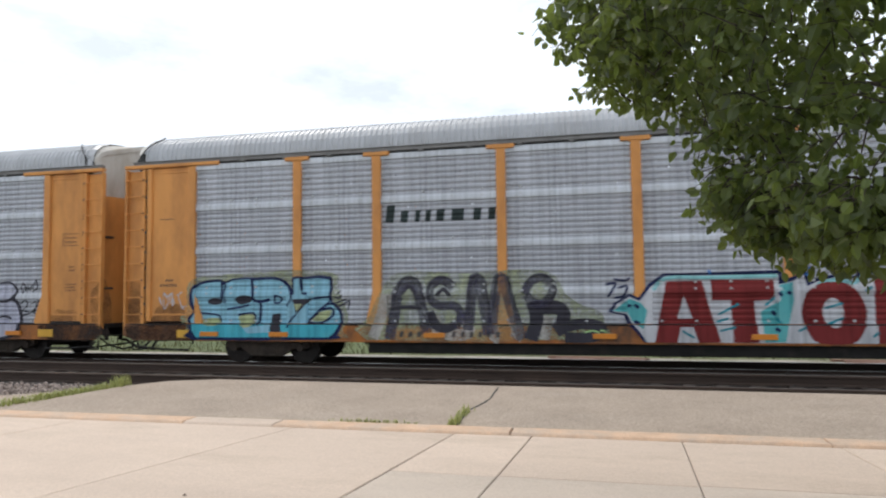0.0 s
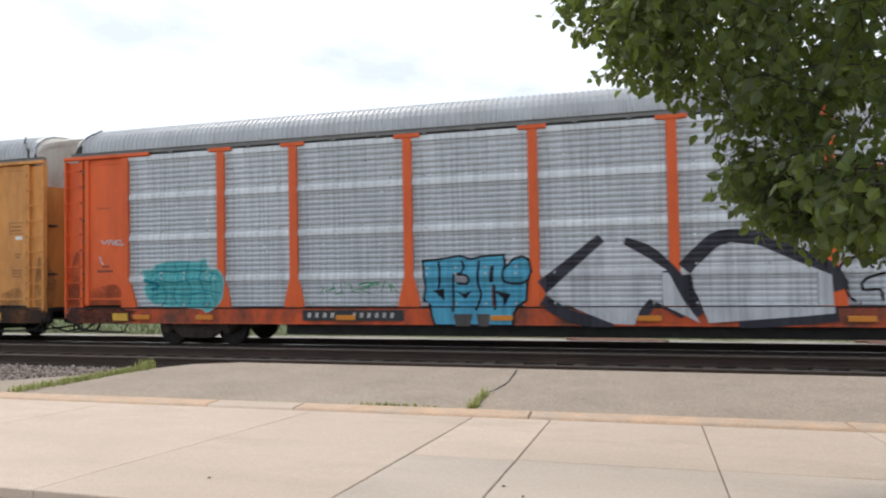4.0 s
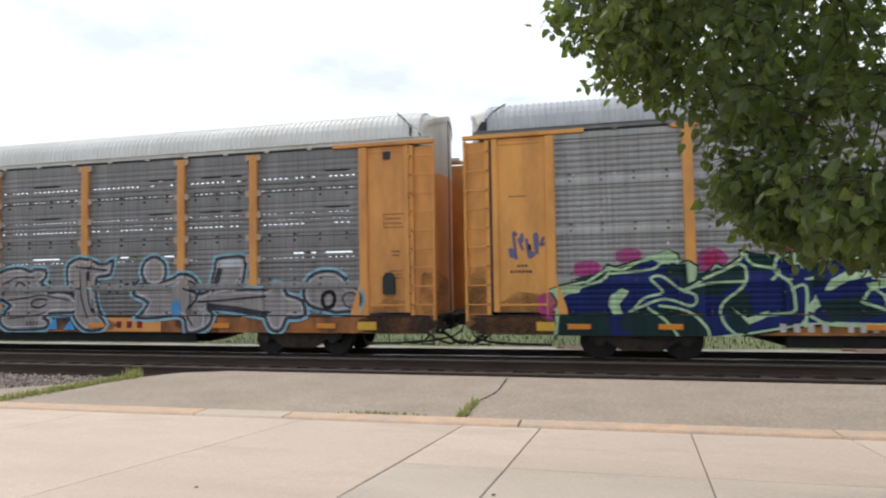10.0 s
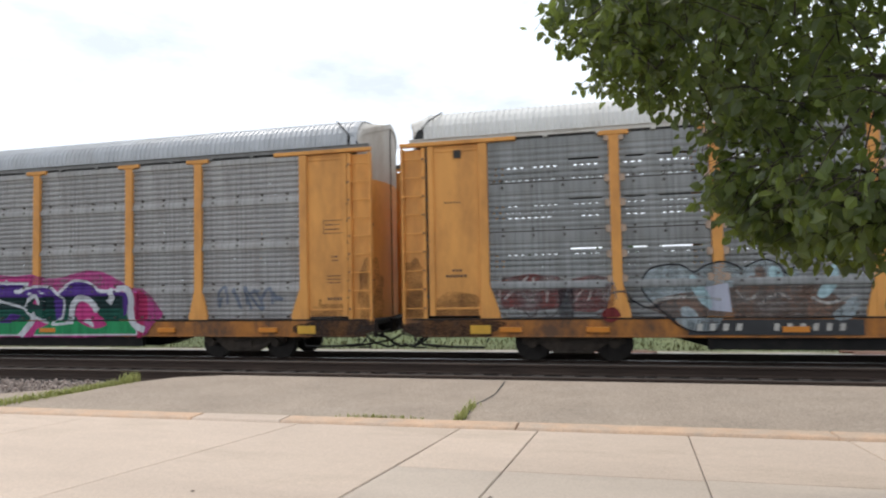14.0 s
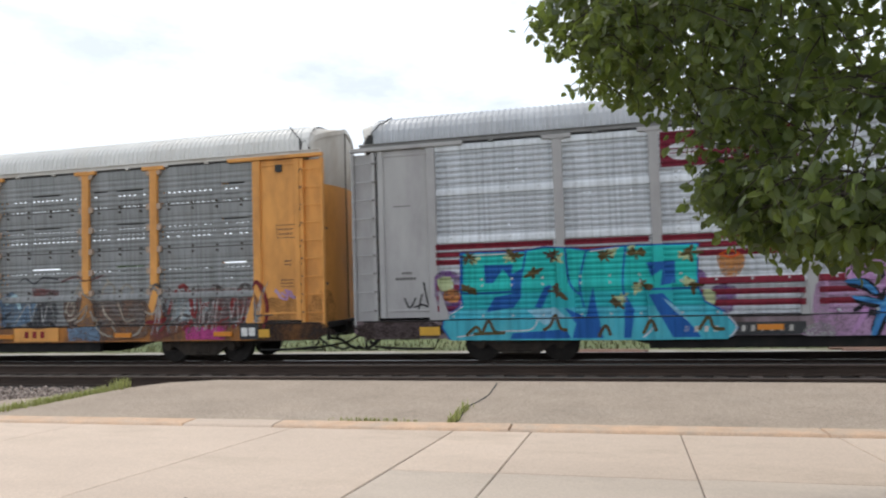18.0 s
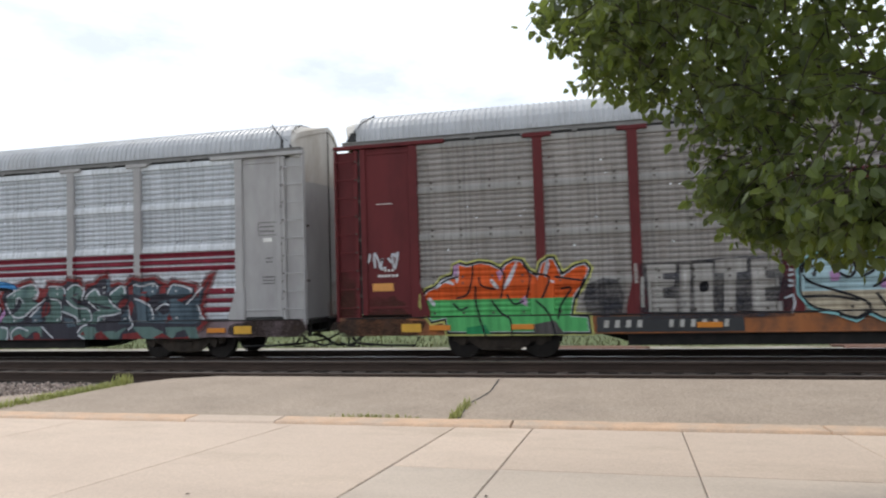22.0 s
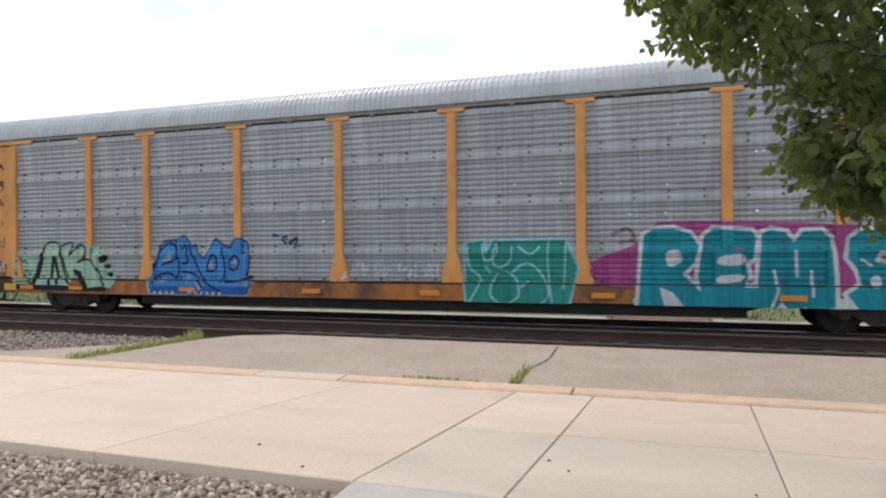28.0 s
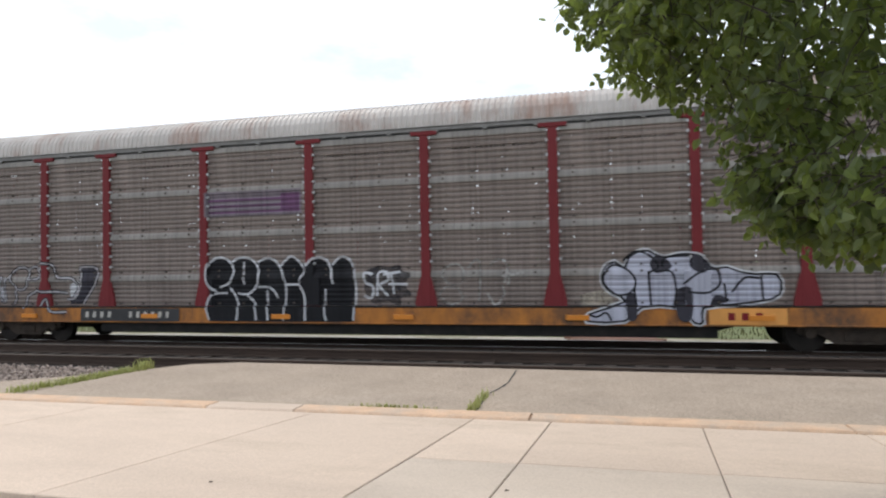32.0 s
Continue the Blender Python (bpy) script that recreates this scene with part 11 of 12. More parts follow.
coat(CG, "emblem", join(bars(10.0, 11.3, 3.56, 3.74, 7, 0.7), rect(9.95, 12.25, 3.41, 3.48), rect(9.95, 12.25, 3.27, 3.34), ribbon([(11.95, 3.46), (11.98, 3.7), (12.25, 3.79), (12.52, 3.68), (12.56, 3.52)], 0.08, taper=False), ribbon([(12.14, 3.42), (12.15, 3.58), (12.28, 3.63), (12.4, 3.56)], 0.07, taper=False)), M["stencil_white"], 4, "", None, cb)
number_board(CG, 6.1, 9.0, 0.62, 0.95)
coat(CG, "tag", scrawl(0.9, 1.7, 2.1, 2.5, 75, 6, 0.05), P["white"], 2, "white scrawl on the corner panel")
plate(CG, 1.1, 1.6, 1.6, 1.78, LIV["amber"], M["stencil"], 5, "yellow notice plate")
plate(CG, 26.75, 27.25, 2.05, 2.25, LIV["amber"], M["stencil"], 5, "yellow notice plate")
plate(CG, 26.75, 27.25, 2.7, 3.05, M["stencil_white"], M["stencil"], 4, "white data plate")
plate(CG, 24.9, 25.5, 0.66, 0.92, M["stencil_white"], M["stencil"], 3, "white and black plate")

# yellow and blue-grey car
art(CH, "pale green graffiti letters outlined in black", [
    (shape([(2.22, 1.59), (2.97, 1.72), (3.68, 1.63), (4.37, 1.55), (4.4, 0.74), (2.22, 0.74)], 1), "mint", 1), (shape([(2.22, 0.84), (5.68, 0.83), (5.63, 0.67), (2.24, 0.69)], 0), "black", 1.5),
    (shape([(2.82, 0.91), (3.09, 1.27), (3.33, 1.9), (3.57, 2.05), (3.88, 1.99), (3.97, 1.56), (4.15, 1.06), (4.42, 0.81), (2.81, 0.83)], 1), "mint", 2), (shape([(3.96, 1.91), (4.36, 2.03), (4.31, 1.7), (4.61, 1.97), (4.81, 1.9), (4.87, 1.64), (4.59, 1.47), (5.09, 1.55), (5.4, 1.14), (5.61, 0.82), (4.96, 0.75), (4.42, 1.23), (4.32, 0.81), (4.11, 1.25)], 1), "mint", 2), (shape([(4.91, 1.93), (5.54, 1.94), (5.53, 1.69), (5.31, 1.59), (5.59, 1.41), (5.94, 1.21), (6, 0.97), (5.85, 0.76), (5.56, 0.79), (5.17, 1.41)], 1), "mint", 2),
    (strokes([[(3.07, 0.81), (2.8, 0.92), (3.09, 1.27), (3.34, 1.91), (3.57, 2.05), (3.88, 1.99), (3.96, 1.56), (4.13, 1.05), (4.43, 0.81)], [(3.97, 1.81), (4.05, 1.44), (4.33, 0.84)], [(3.98, 1.94), (4.38, 2.03), (4.3, 1.67), (4.61, 1.96), (4.81, 1.9), (4.87, 1.63), (4.54, 1.47), (5.07, 1.55), (5.36, 1.15), (5.6, 0.82)]], 0.055), "black", 3),
    (strokes([[(3.68, 1.65), (3.6, 1.12), (3.56, 0.77)], [(3.72, 1.65), (3.89, 0.84)]], 0.11), "black", 3), (strokes([[(4.41, 1.25), (4.72, 1.05), (4.99, 0.75)], [(3.01, 0.83), (3.09, 1.21), (3.32, 1.83)]], 0.2, True), "black", 3), (strokes([[(4.89, 1.92), (4.91, 1.46)], [(5.13, 1.91), (5.13, 1.46)]], 0.035), "black", 3),
    (shape([(5.31, 1.61), (5.66, 1.68), (5.6, 1.51), (5.41, 1.46)]), "black", 3.4), (shape([(5.53, 1.39), (5.79, 1.41), (5.65, 1.28)]), "black", 3.4), (shape([(5.61, 1.17), (5.86, 1.19), (5.76, 1.05)]), "black", 3.4),
    (strokes([[(2.28, 1.48), (2.38, 1.61), (2.47, 1.48), (2.57, 1.54), (2.64, 1.41)], [(2.25, 1.25), (2.32, 1.1), (2.43, 1.29), (2.52, 1.09), (2.62, 1.27)], [(2.67, 1.28), (2.76, 1.09), (2.87, 1.28)], [(2.29, 0.91), (2.95, 0.92)]], 0.035), "black", 3.4), (strokes([[(2.19, 1.87), (2.31, 1.67), (2.42, 1.54)]], 0.06), "bone", 3)])
K_RIM = [(7.1, 0.72), (7.05, 1.05), (7.19, 1.18), (7.2, 1.42), (7.33, 1.65), (7.4, 1.96), (7.65, 2.14), (7.93, 2.15), (8.1, 2.18), (8.27, 2.29), (8.44, 2.11), (8.54, 1.98), (8.65, 2.06), (8.76, 1.78), (8.89, 1.68), (9.07, 2.02), (9.24, 2.19), (9.5, 2.01), (9.65, 1.94), (9.76, 2.11), (10.02, 2.16), (10.29, 2.03), (10.37, 1.61), (10.3, 1.17), (10.44, 0.94), (10.26, 0.59), (7.16, 0.6)]
art(CH, "sky blue graffiti letters with dark lines and pale edge", [
    (shape(K_RIM, 1), "bone", 1), (shape(inset(K_RIM, 0.06), 1), "navy", 1.7), (shape(inset(K_RIM, 0.095), 1), "azure", 2.4), (shape([(7.22, 0.84), (10.26, 0.85), (10.2, 0.63), (7.21, 0.65)], 0), "cobalt", 2.8),
    (shape([(7.52, 1.51), (7.88, 1.76), (7.8, 1.54)], 0), "bone", 3.2), (shape([(8.96, 1.36), (9.11, 1.56), (9.17, 1.28)], 0), "bone", 3.2), (shape([(9.76, 1.46), (9.93, 1.55), (9.96, 1.36)], 0), "bone", 3.2), (shape([(7.4, 0.93), (7.67, 1.06), (7.74, 0.96)], 0), "bone", 3.2), (shape([(8.3, 1.16), (8.5, 1.09), (8.38, 0.96)], 0), "bone", 3.2), (shape([(8.67, 0.93), (8.92, 0.8), (8.74, 0.72)], 0), "bone", 3.2), (shape([(9.85, 0.88), (10.27, 0.99), (10.29, 0.88)], 0), "bone", 3.2),
    (strokes([[(7.33, 1.46), (7.52, 1.82), (7.76, 1.99), (7.98, 1.86), (7.97, 1.56), (7.49, 1.4)], [(7.24, 0.87), (7.38, 1.12), (7.77, 1.17), (8.01, 1.03)], [(7.97, 2.05), (8.07, 1.32), (7.99, 1.03)], [(8.18, 1.8), (8.31, 1.92), (8.35, 1.49), (8.16, 1.44)], [(8.4, 1.92), (8.71, 1.26), (8.96, 0.96), (9.44, 0.71)]], 0.06), "navy", 3.6),
    (strokes([[(8.15, 1.22), (8.59, 1.15), (8.87, 0.78)], [(8.96, 1.24), (9.04, 1.54), (9.21, 1.66), (9.25, 1.29), (8.96, 1.24)], [(9.42, 1.88), (9.52, 1.29), (9.44, 0.94)], [(9.71, 1.52), (9.89, 1.64), (10, 1.46), (9.87, 1.27), (9.71, 1.34), (9.71, 1.52)], [(9.57, 0.96), (10.01, 1), (10.37, 1.12)]], 0.06), "navy", 3.6)])
number_board(CH, 7.15, 9.7, 0.58, 0.74)
coat(CH, "tag", join(scrawl(12.9, 14.1, 1.05, 1.5, 83, 8, 0.03), scrawl(14.3, 15.4, 1.1, 1.45, 84, 7, 0.03)), P["white"], 2, "thin white tags")
coat(CH, "tag", scrawl(10.9, 11.7, 1.7, 2.2, 85, 3, 0.05), P["navy"], 2, "faded dark ring tag")
J_BODY = [(16.05, 1.88), (16.45, 1.95), (16.51, 1.64), (16.68, 1.94), (18.3, 1.95), (18.56, 1.35), (18.36, 0.53), (16.09, 0.52), (16.04, 0.92)]
art(CH, "jade green graffiti letters with pale lines", [
    (shape(inset(J_BODY, -0.05), 1), "frost", 1), (shape(J_BODY, 1), "jade", 2),
    (strokes([[(16.09, 1.82), (16.12, 1.37), (16.4, 1.07), (16.13, 0.57)], [(16.43, 1.89), (16.49, 1.5), (16.77, 1.66), (16.73, 1.9)], [(16.76, 1.9), (16.66, 1.5), (16.83, 1.35), (17.08, 1.51), (17.11, 1.83)], [(16.78, 1.23), (16.62, 0.78), (16.89, 0.54), (17.26, 0.7), (17.22, 1.07), (16.99, 1.26)], [(17.25, 1.83), (17.53, 1.64), (17.74, 1.82)]], 0.045), "frost", 3),
    (strokes([[(17.07, 1.2), (17.44, 1.45), (17.77, 1.21), (17.94, 0.78), (17.75, 0.53)], [(17.32, 0.91), (17.53, 1.08)], [(17.93, 1.93), (17.91, 1.35), (18.02, 0.53)], [(18.31, 1.92), (18.26, 0.89)], [(16.5, 1.37), (16.63, 1.22)]], 0.045), "frost", 3)], "graffiti_lettering")
art(CH, "magenta cloud behind graffiti letters", [
    (shape([(18.87, 1.46), (19.26, 1.65), (19.86, 1.89), (20.21, 2.3), (21.7, 2.28), (22.82, 2.24), (24.14, 2.15), (24.9, 2.2), (25.76, 2.13), (25.93, 1.64), (26.45, 1.44), (26.66, 1.2), (26.44, 1.02), (26.09, 0.84), (25.37, 0.91), (19.86, 0.92), (18.92, 1.06)], 2), "magenta", 1), (strokes([[(19.27, 2.04), (19.59, 2.17), (19.74, 1.96), (19.42, 1.87)]], 0.08), "red_mist", 1.5)])
cap = art(CH, "bold turquoise graffiti capitals edged in white", [(shape([(19.7, 0.71), (20.47, 0.85), (21.36, 0.64), (22.22, 0.85), (23.45, 0.75), (24.62, 0.91), (25.8, 0.78), (25.84, 0.42), (19.78, 0.35)], 1), "white", 2)], "graffiti_lettering")
for edge in ([(19.9, 2.03), (20.09, 2.16), (20.51, 2.18), (20.84, 2.07), (21.03, 1.8), (20.94, 1.46), (20.71, 1.22), (21.07, 0.85), (21.21, 0.49), (20.76, 0.46), (20.47, 0.83), (20.26, 0.92), (20.39, 0.42), (19.85, 0.35), (19.79, 0.5)], [(21.08, 2), (21.26, 2.16), (21.98, 2.11), (22.09, 1.97), (22.03, 1.51), (21.89, 1.45), (21.95, 1.18), (21.87, 0.98), (22.16, 0.98), (22.07, 0.37), (21.35, 0.43), (21.06, 0.49), (20.96, 1.19)], [(22.14, 2.04), (22.33, 2.13), (22.6, 2.07), (22.74, 1.89), (22.88, 2.08), (23.22, 2.1), (23.38, 1.94), (23.44, 1.17), (23.45, 0.57), (23.04, 0.51), (22.91, 0.57), (22.7, 0.44), (22.5, 0.64), (22.28, 0.37), (22, 0.37), (22.1, 1.31)], [(24.21, 2.11), (24.46, 2.02), (24.61, 1.79), (24.45, 1.59), (24.2, 1.67), (24.13, 1.48), (24.51, 1.39), (24.7, 1.1), (24.7, 0.78), (24.49, 0.54), (23.84, 0.49), (23.6, 0.85), (23.86, 1.04), (23.8, 1.29), (23.62, 1.55), (23.68, 1.93), (23.88, 2.08)], [(24.77, 1.97), (25.03, 2.09), (25.52, 2.04), (25.76, 1.82), (25.78, 1.52), (25.56, 1.27), (25.74, 0.84), (25.8, 0.46), (25.48, 0.4), (25.31, 0.78), (25.18, 0.84), (25.18, 0.58), (24.87, 0.52), (24.67, 0.52), (24.76, 1.16)]):
    coat(CH, "paint_layer", shape(inset(edge, -0.06), 1), P["white"], 2.4, "", None, cap)
    coat(CH, "paint_layer", shape(inset(edge, 0.02), 1), P["teal"], 3, "", None, cap)
for form in (shape([(20.38, 1.67), (20.62, 1.71), (20.66, 1.46), (20.41, 1.38)]), shape([(21.39, 1.57), (21.83, 1.62), (21.83, 1.42), (21.38, 1.41)]), shape([(21.37, 1.18), (21.82, 1.21), (21.78, 1.09), (21.37, 1.04)]), shape([(25.08, 1.61), (25.26, 1.64), (25.29, 1.4), (25.11, 1.34)]), shape([(24.03, 1.14), (24.16, 1.21), (24.22, 1.06), (24.09, 0.96)]), strokes([[(22.38, 1.31), (22.44, 0.91), (22.33, 0.58)], [(22.77, 1.7), (22.79, 1.17)], [(23.04, 1.3), (23.05, 0.78)], [(23.87, 1.52), (24.06, 1.39)]], 0.05)):
    coat(CH, "paint_layer", form, P["white"], 3.8, "", None, cap)
art(CH, "thin white signature", [(strokes([[(25.52, 1.27), (25.62, 1.46), (25.69, 1.25)], [(25.77, 1.42), (25.79, 1.25), (25.88, 1.27)], [(25.96, 1.42), (26.12, 1.36), (26.22, 1.32)], [(26.04, 1.37), (26.07, 1.15)]], 0.04), "white", 3)], "tag")
for k in range(5):
    coat(CH, "tag", scrawl(1.0, 1.75, 1.95 + 0.55 * k, 2.25 + 0.55 * k, 87 + k, 7, 0.03), P["black"], 2, "black handwriting on the corner panel")
coat(CH, "tag", scrawl(0.9, 1.85, 1.1, 1.6, 88, 6, 0.035), P["white"], 2, "white scrawl on the corner panel")

# dark red car
gu = coat(CI, "graffiti_piece", join(patch((6.31, 1.57), [(6.09, 2.01), (6.58, 2.00), (6.67, 1.76), (6.43, 1.38), (6.20, 1.06), (5.76, 1.05), (6.11, 1.64)]), patch((2.43, 1.60), [(1.89, 1.10), (1.76, 1.50), (1.91, 1.92), (2.29, 2.15), (2.74, 2.11), (3.07, 1.89), (2.99, 1.28), (2.57, 1.08)])), P["smoke"], 1, "looping white-lined graffiti letters with pale blue patches")
coat(CI, "paint_layer", join(patch((5.94, 1.45), [(5.78, 1.58), (5.98, 1.67), (6.14, 1.64), (6.04, 1.32), (5.90, 1.19), (5.77, 1.29)]), patch((3.00, 1.79), [(2.85, 2.04), (3.07, 1.89), (3.14, 1.62), (2.96, 1.56), (2.89, 1.83)]), patch((3.54, 1.34), [(3.43, 1.51), (3.58, 1.55), (3.67, 1.17), (3.48, 1.16)])), P["white"], 1.7, "", None, gu)
coat(CI, "outline", join(ribbon([(1.89, 1.08), (1.74, 1.50), (1.91, 1.92), (2.29, 2.17), (2.74, 2.12), (3.07, 1.89), (3.11, 1.62), (2.84, 1.35), (2.58, 1.39), (2.28, 1.63), (2.36, 1.84), (2.66, 1.80), (2.88, 1.56)], 0.1, taper=False, steps=5), ribbon([(2.17, 1.64), (2.16, 1.29), (2.35, 1.12), (2.58, 1.15)], 0.1, taper=False, steps=5), ribbon([(3.11, 1.79), (3.51, 1.78), (3.40, 1.55), (3.46, 1.21), (3.64, 1.14), (3.58, 1.55), (3.69, 1.78)], 0.1, taper=False, steps=5), ribbon([(2.98, 1.01), (3.06, 1.28), (3.29, 1.55)], 0.1, taper=False, steps=5)), P["black"], 2, "", None, gu)
coat(CI, "outline", join(ribbon([(1.89, 1.08), (1.74, 1.50), (1.91, 1.92), (2.29, 2.17), (2.74, 2.12), (3.07, 1.89), (3.11, 1.62), (2.84, 1.35), (2.58, 1.39), (2.28, 1.63), (2.36, 1.84), (2.66, 1.80), (2.88, 1.56)], 0.05, taper=False, steps=5), ribbon([(2.17, 1.64), (2.16, 1.29), (2.35, 1.12), (2.58, 1.15)], 0.05, taper=False, steps=5), ribbon([(3.11, 1.79), (3.51, 1.78), (3.40, 1.55), (3.46, 1.21), (3.64, 1.14), (3.58, 1.55), (3.69, 1.78)], 0.05, taper=False, steps=5), ribbon([(2.98, 1.01), (3.06, 1.28), (3.29, 1.55)], 0.05, taper=False, steps=5)), P["silver"], 2.8, "", None, gu)
coat(CI, "outline", join(ribbon([(3.76, 1.81), (4.06, 2.04), (4.41, 2.00), (4.40, 1.73), (4.26, 1.47), (3.97, 1.44), (4.00, 1.20), (3.89, 1.04)], 0.1, taper=False, steps=5), ribbon([(4.01, 1.47), (3.83, 1.68), (3.76, 1.81)], 0.1, taper=False, steps=5), ribbon([(4.41, 2.00), (4.69, 2.06), (4.76, 1.76), (4.40, 1.73)], 0.1, taper=False, steps=5), ribbon([(4.76, 2.16), (5.18, 2.11), (5.38, 1.78), (5.85, 1.74), (6.04, 1.51), (5.90, 1.22)], 0.1, taper=False, steps=5)), P["black"], 2, "", None, gu)
coat(CI, "outline", join(ribbon([(3.76, 1.81), (4.06, 2.04), (4.41, 2.00), (4.40, 1.73), (4.26, 1.47), (3.97, 1.44), (4.00, 1.20), (3.89, 1.04)], 0.05, taper=False, steps=5), ribbon([(4.01, 1.47), (3.83, 1.68), (3.76, 1.81)], 0.05, taper=False, steps=5), ribbon([(4.41, 2.00), (4.69, 2.06), (4.76, 1.76), (4.40, 1.73)], 0.05, taper=False, steps=5), ribbon([(4.76, 2.16), (5.18, 2.11), (5.38, 1.78), (5.85, 1.74), (6.04, 1.51), (5.90, 1.22)], 0.05, taper=False, steps=5)), P["silver"], 2.8, "", None, gu)
coat(CI, "outline", join(ribbon([(4.68, 1.46), (4.89, 1.39), (5.23, 1.39), (5.70, 1.35)], 0.1, taper=False, steps=5), ribbon([(4.32, 0.94), (4.39, 1.27), (4.68, 1.40)], 0.1, taper=False, steps=5), ribbon([(6.09, 2.03), (6.58, 2.02), (6.67, 1.76), (6.43, 1.38), (6.20, 1.06)], 0.1, taper=False, steps=5), ribbon([(6.09, 2.03), (6.15, 1.70), (5.97, 1.25), (5.70, 1.19)], 0.1, taper=False, steps=5), ribbon([(4.88, 1.00), (5.05, 1.20), (5.22, 0.87), (5.76, 0.86)], 0.1, taper=False, steps=5)), P["black"], 2, "", None, gu)
coat(CI, "outline", join(ribbon([(4.68, 1.46), (4.89, 1.39), (5.23, 1.39), (5.70, 1.35)], 0.05, taper=False, steps=5), ribbon([(4.32, 0.94), (4.39, 1.27), (4.68, 1.40)], 0.05, taper=False, steps=5), ribbon([(6.09, 2.03), (6.58, 2.02), (6.67, 1.76), (6.43, 1.38), (6.20, 1.06)], 0.05, taper=False, steps=5), ribbon([(6.09, 2.03), (6.15, 1.70), (5.97, 1.25), (5.70, 1.19)], 0.05, taper=False, steps=5), ribbon([(4.88, 1.00), (5.05, 1.20), (5.22, 0.87), (5.76, 0.86)], 0.05, taper=False, steps=5)), P["silver"], 2.8, "", None, gu)
number_board(CI, 6.2, 9.2, 0.62, 0.95)
er = coat(CI, "graffiti_piece", patch((11.99, 1.29), [(10.06, 0.63), (9.97, 0.97), (10.07, 1.26), (9.94, 1.82), (10.03, 2.09), (10.31, 2.21), (10.64, 2.11), (10.96, 2.18), (11.35, 2.07), (11.63, 2.17), (11.98, 1.99), (12.29, 2.20), (12.64, 1.97), (12.96, 2.15), (13.33, 2.00), (13.62, 2.16), (13.84, 2.00), (13.92, 1.30), (13.89, 0.64)]), P["black"], 1, "black bubble graffiti letters drawn with thin white outlines")
coat(CI, "outline", join(ribbon([(10.06, 0.66), (9.97, 0.97), (10.07, 1.24), (10.26, 1.32), (10.53, 1.32)], 0.055, taper=False, steps=5), ribbon([(10.26, 1.32), (10.00, 1.54), (9.94, 1.82), (10.03, 2.09), (10.31, 2.21), (10.58, 2.11), (10.70, 1.87), (10.60, 1.60), (10.30, 1.46)], 0.055, taper=False, steps=5), ribbon([(10.59, 1.46), (10.76, 1.23), (10.85, 0.93), (10.82, 0.66)], 0.055, taper=False, steps=5)), P["white"], 2, "", None, er)
coat(CI, "outline", join(ribbon([(10.65, 2.09), (10.85, 2.19), (11.14, 2.17), (11.35, 1.99), (11.39, 1.73), (11.30, 1.46), (11.09, 1.30), (10.80, 1.32)], 0.055, taper=False, steps=5), ribbon([(10.99, 2.08), (10.98, 1.53)], 0.055, taper=False, steps=5), ribbon([(11.08, 1.26), (11.29, 1.06), (11.36, 0.66)], 0.055, taper=False, steps=5), ribbon([(11.37, 2.07), (11.60, 2.17), (11.87, 2.08), (12.04, 1.78), (12.13, 1.38), (12.08, 0.66)], 0.055, taper=False, steps=5)), P["white"], 2, "", None, er)
coat(CI, "outline", join(ribbon([(11.37, 1.46), (11.65, 1.46), (11.82, 1.35), (11.91, 1.19)], 0.055, taper=False, steps=5), ribbon([(11.62, 1.38), (11.67, 0.66)], 0.055, taper=False, steps=5), ribbon([(11.99, 1.98), (12.29, 2.20), (12.62, 1.87), (12.48, 1.58), (12.64, 1.25), (12.66, 0.66)], 0.055, taper=False, steps=5), ribbon([(12.14, 1.52), (12.48, 1.52)], 0.055, taper=False, steps=5)), P["white"], 2, "", None, er)
coat(CI, "outline", join(ribbon([(12.66, 1.96), (12.89, 2.15), (13.16, 2.12), (13.30, 1.89), (13.34, 1.53)], 0.055, taper=False, steps=5), ribbon([(13.34, 1.98), (13.55, 2.16), (13.78, 2.10), (13.90, 1.81), (13.94, 1.30), (13.89, 0.67)], 0.055, taper=False, steps=5), ribbon([(13.16, 1.41), (13.16, 0.86), (13.21, 0.66)], 0.055, taper=False, steps=5)), P["white"], 2, "", None, er)
coat(CI, "tag", blob(14.15, 15.25, 1.05, 1.95, 6, 0.2), P["dark_mist"], 1, "dark smudge behind a white tag")
coat(CI, "tag", join(ribbon([(14.37, 1.74), (14.16, 1.77), (14.18, 1.55), (14.36, 1.45), (14.33, 1.20), (14.14, 1.24)], 0.06, taper=False, steps=5), ribbon([(14.46, 1.23), (14.51, 1.74), (14.70, 1.79), (14.75, 1.61), (14.53, 1.48), (14.74, 1.23)], 0.06, taper=False, steps=5), ribbon([(14.63, 1.73), (15.04, 1.79)], 0.06, taper=False, steps=5), ribbon([(14.82, 1.76), (14.88, 1.28)], 0.06, taper=False, steps=5), ribbon([(14.75, 1.51), (15.21, 1.50)], 0.06, taper=False, steps=5)), P["white"], 2.4, "white hand-style tag")
U_EDGE = [(19.5, 1.66), (19.6, 1.89), (19.83, 1.99), (20, 1.88), (20.06, 2.04), (20.29, 2.19), (20.52, 2.21), (20.74, 2.08), (20.91, 2.08), (21.13, 2.13), (21.35, 2.12), (21.57, 2.06), (21.72, 1.87), (21.84, 1.82), (22.04, 1.84), (22.25, 1.75), (22.56, 1.69), (22.99, 1.68), (23.09, 1.32), (22.87, 1.08), (22.12, 0.97), (21.6, 0.91), (21.59, 0.63), (21.35, 0.6), (21.03, 0.92), (20.37, 0.92), (20.02, 0.63), (19.2, 0.62), (19.23, 0.87), (19.91, 1.1), (19.73, 1.22), (19.53, 1.42)]
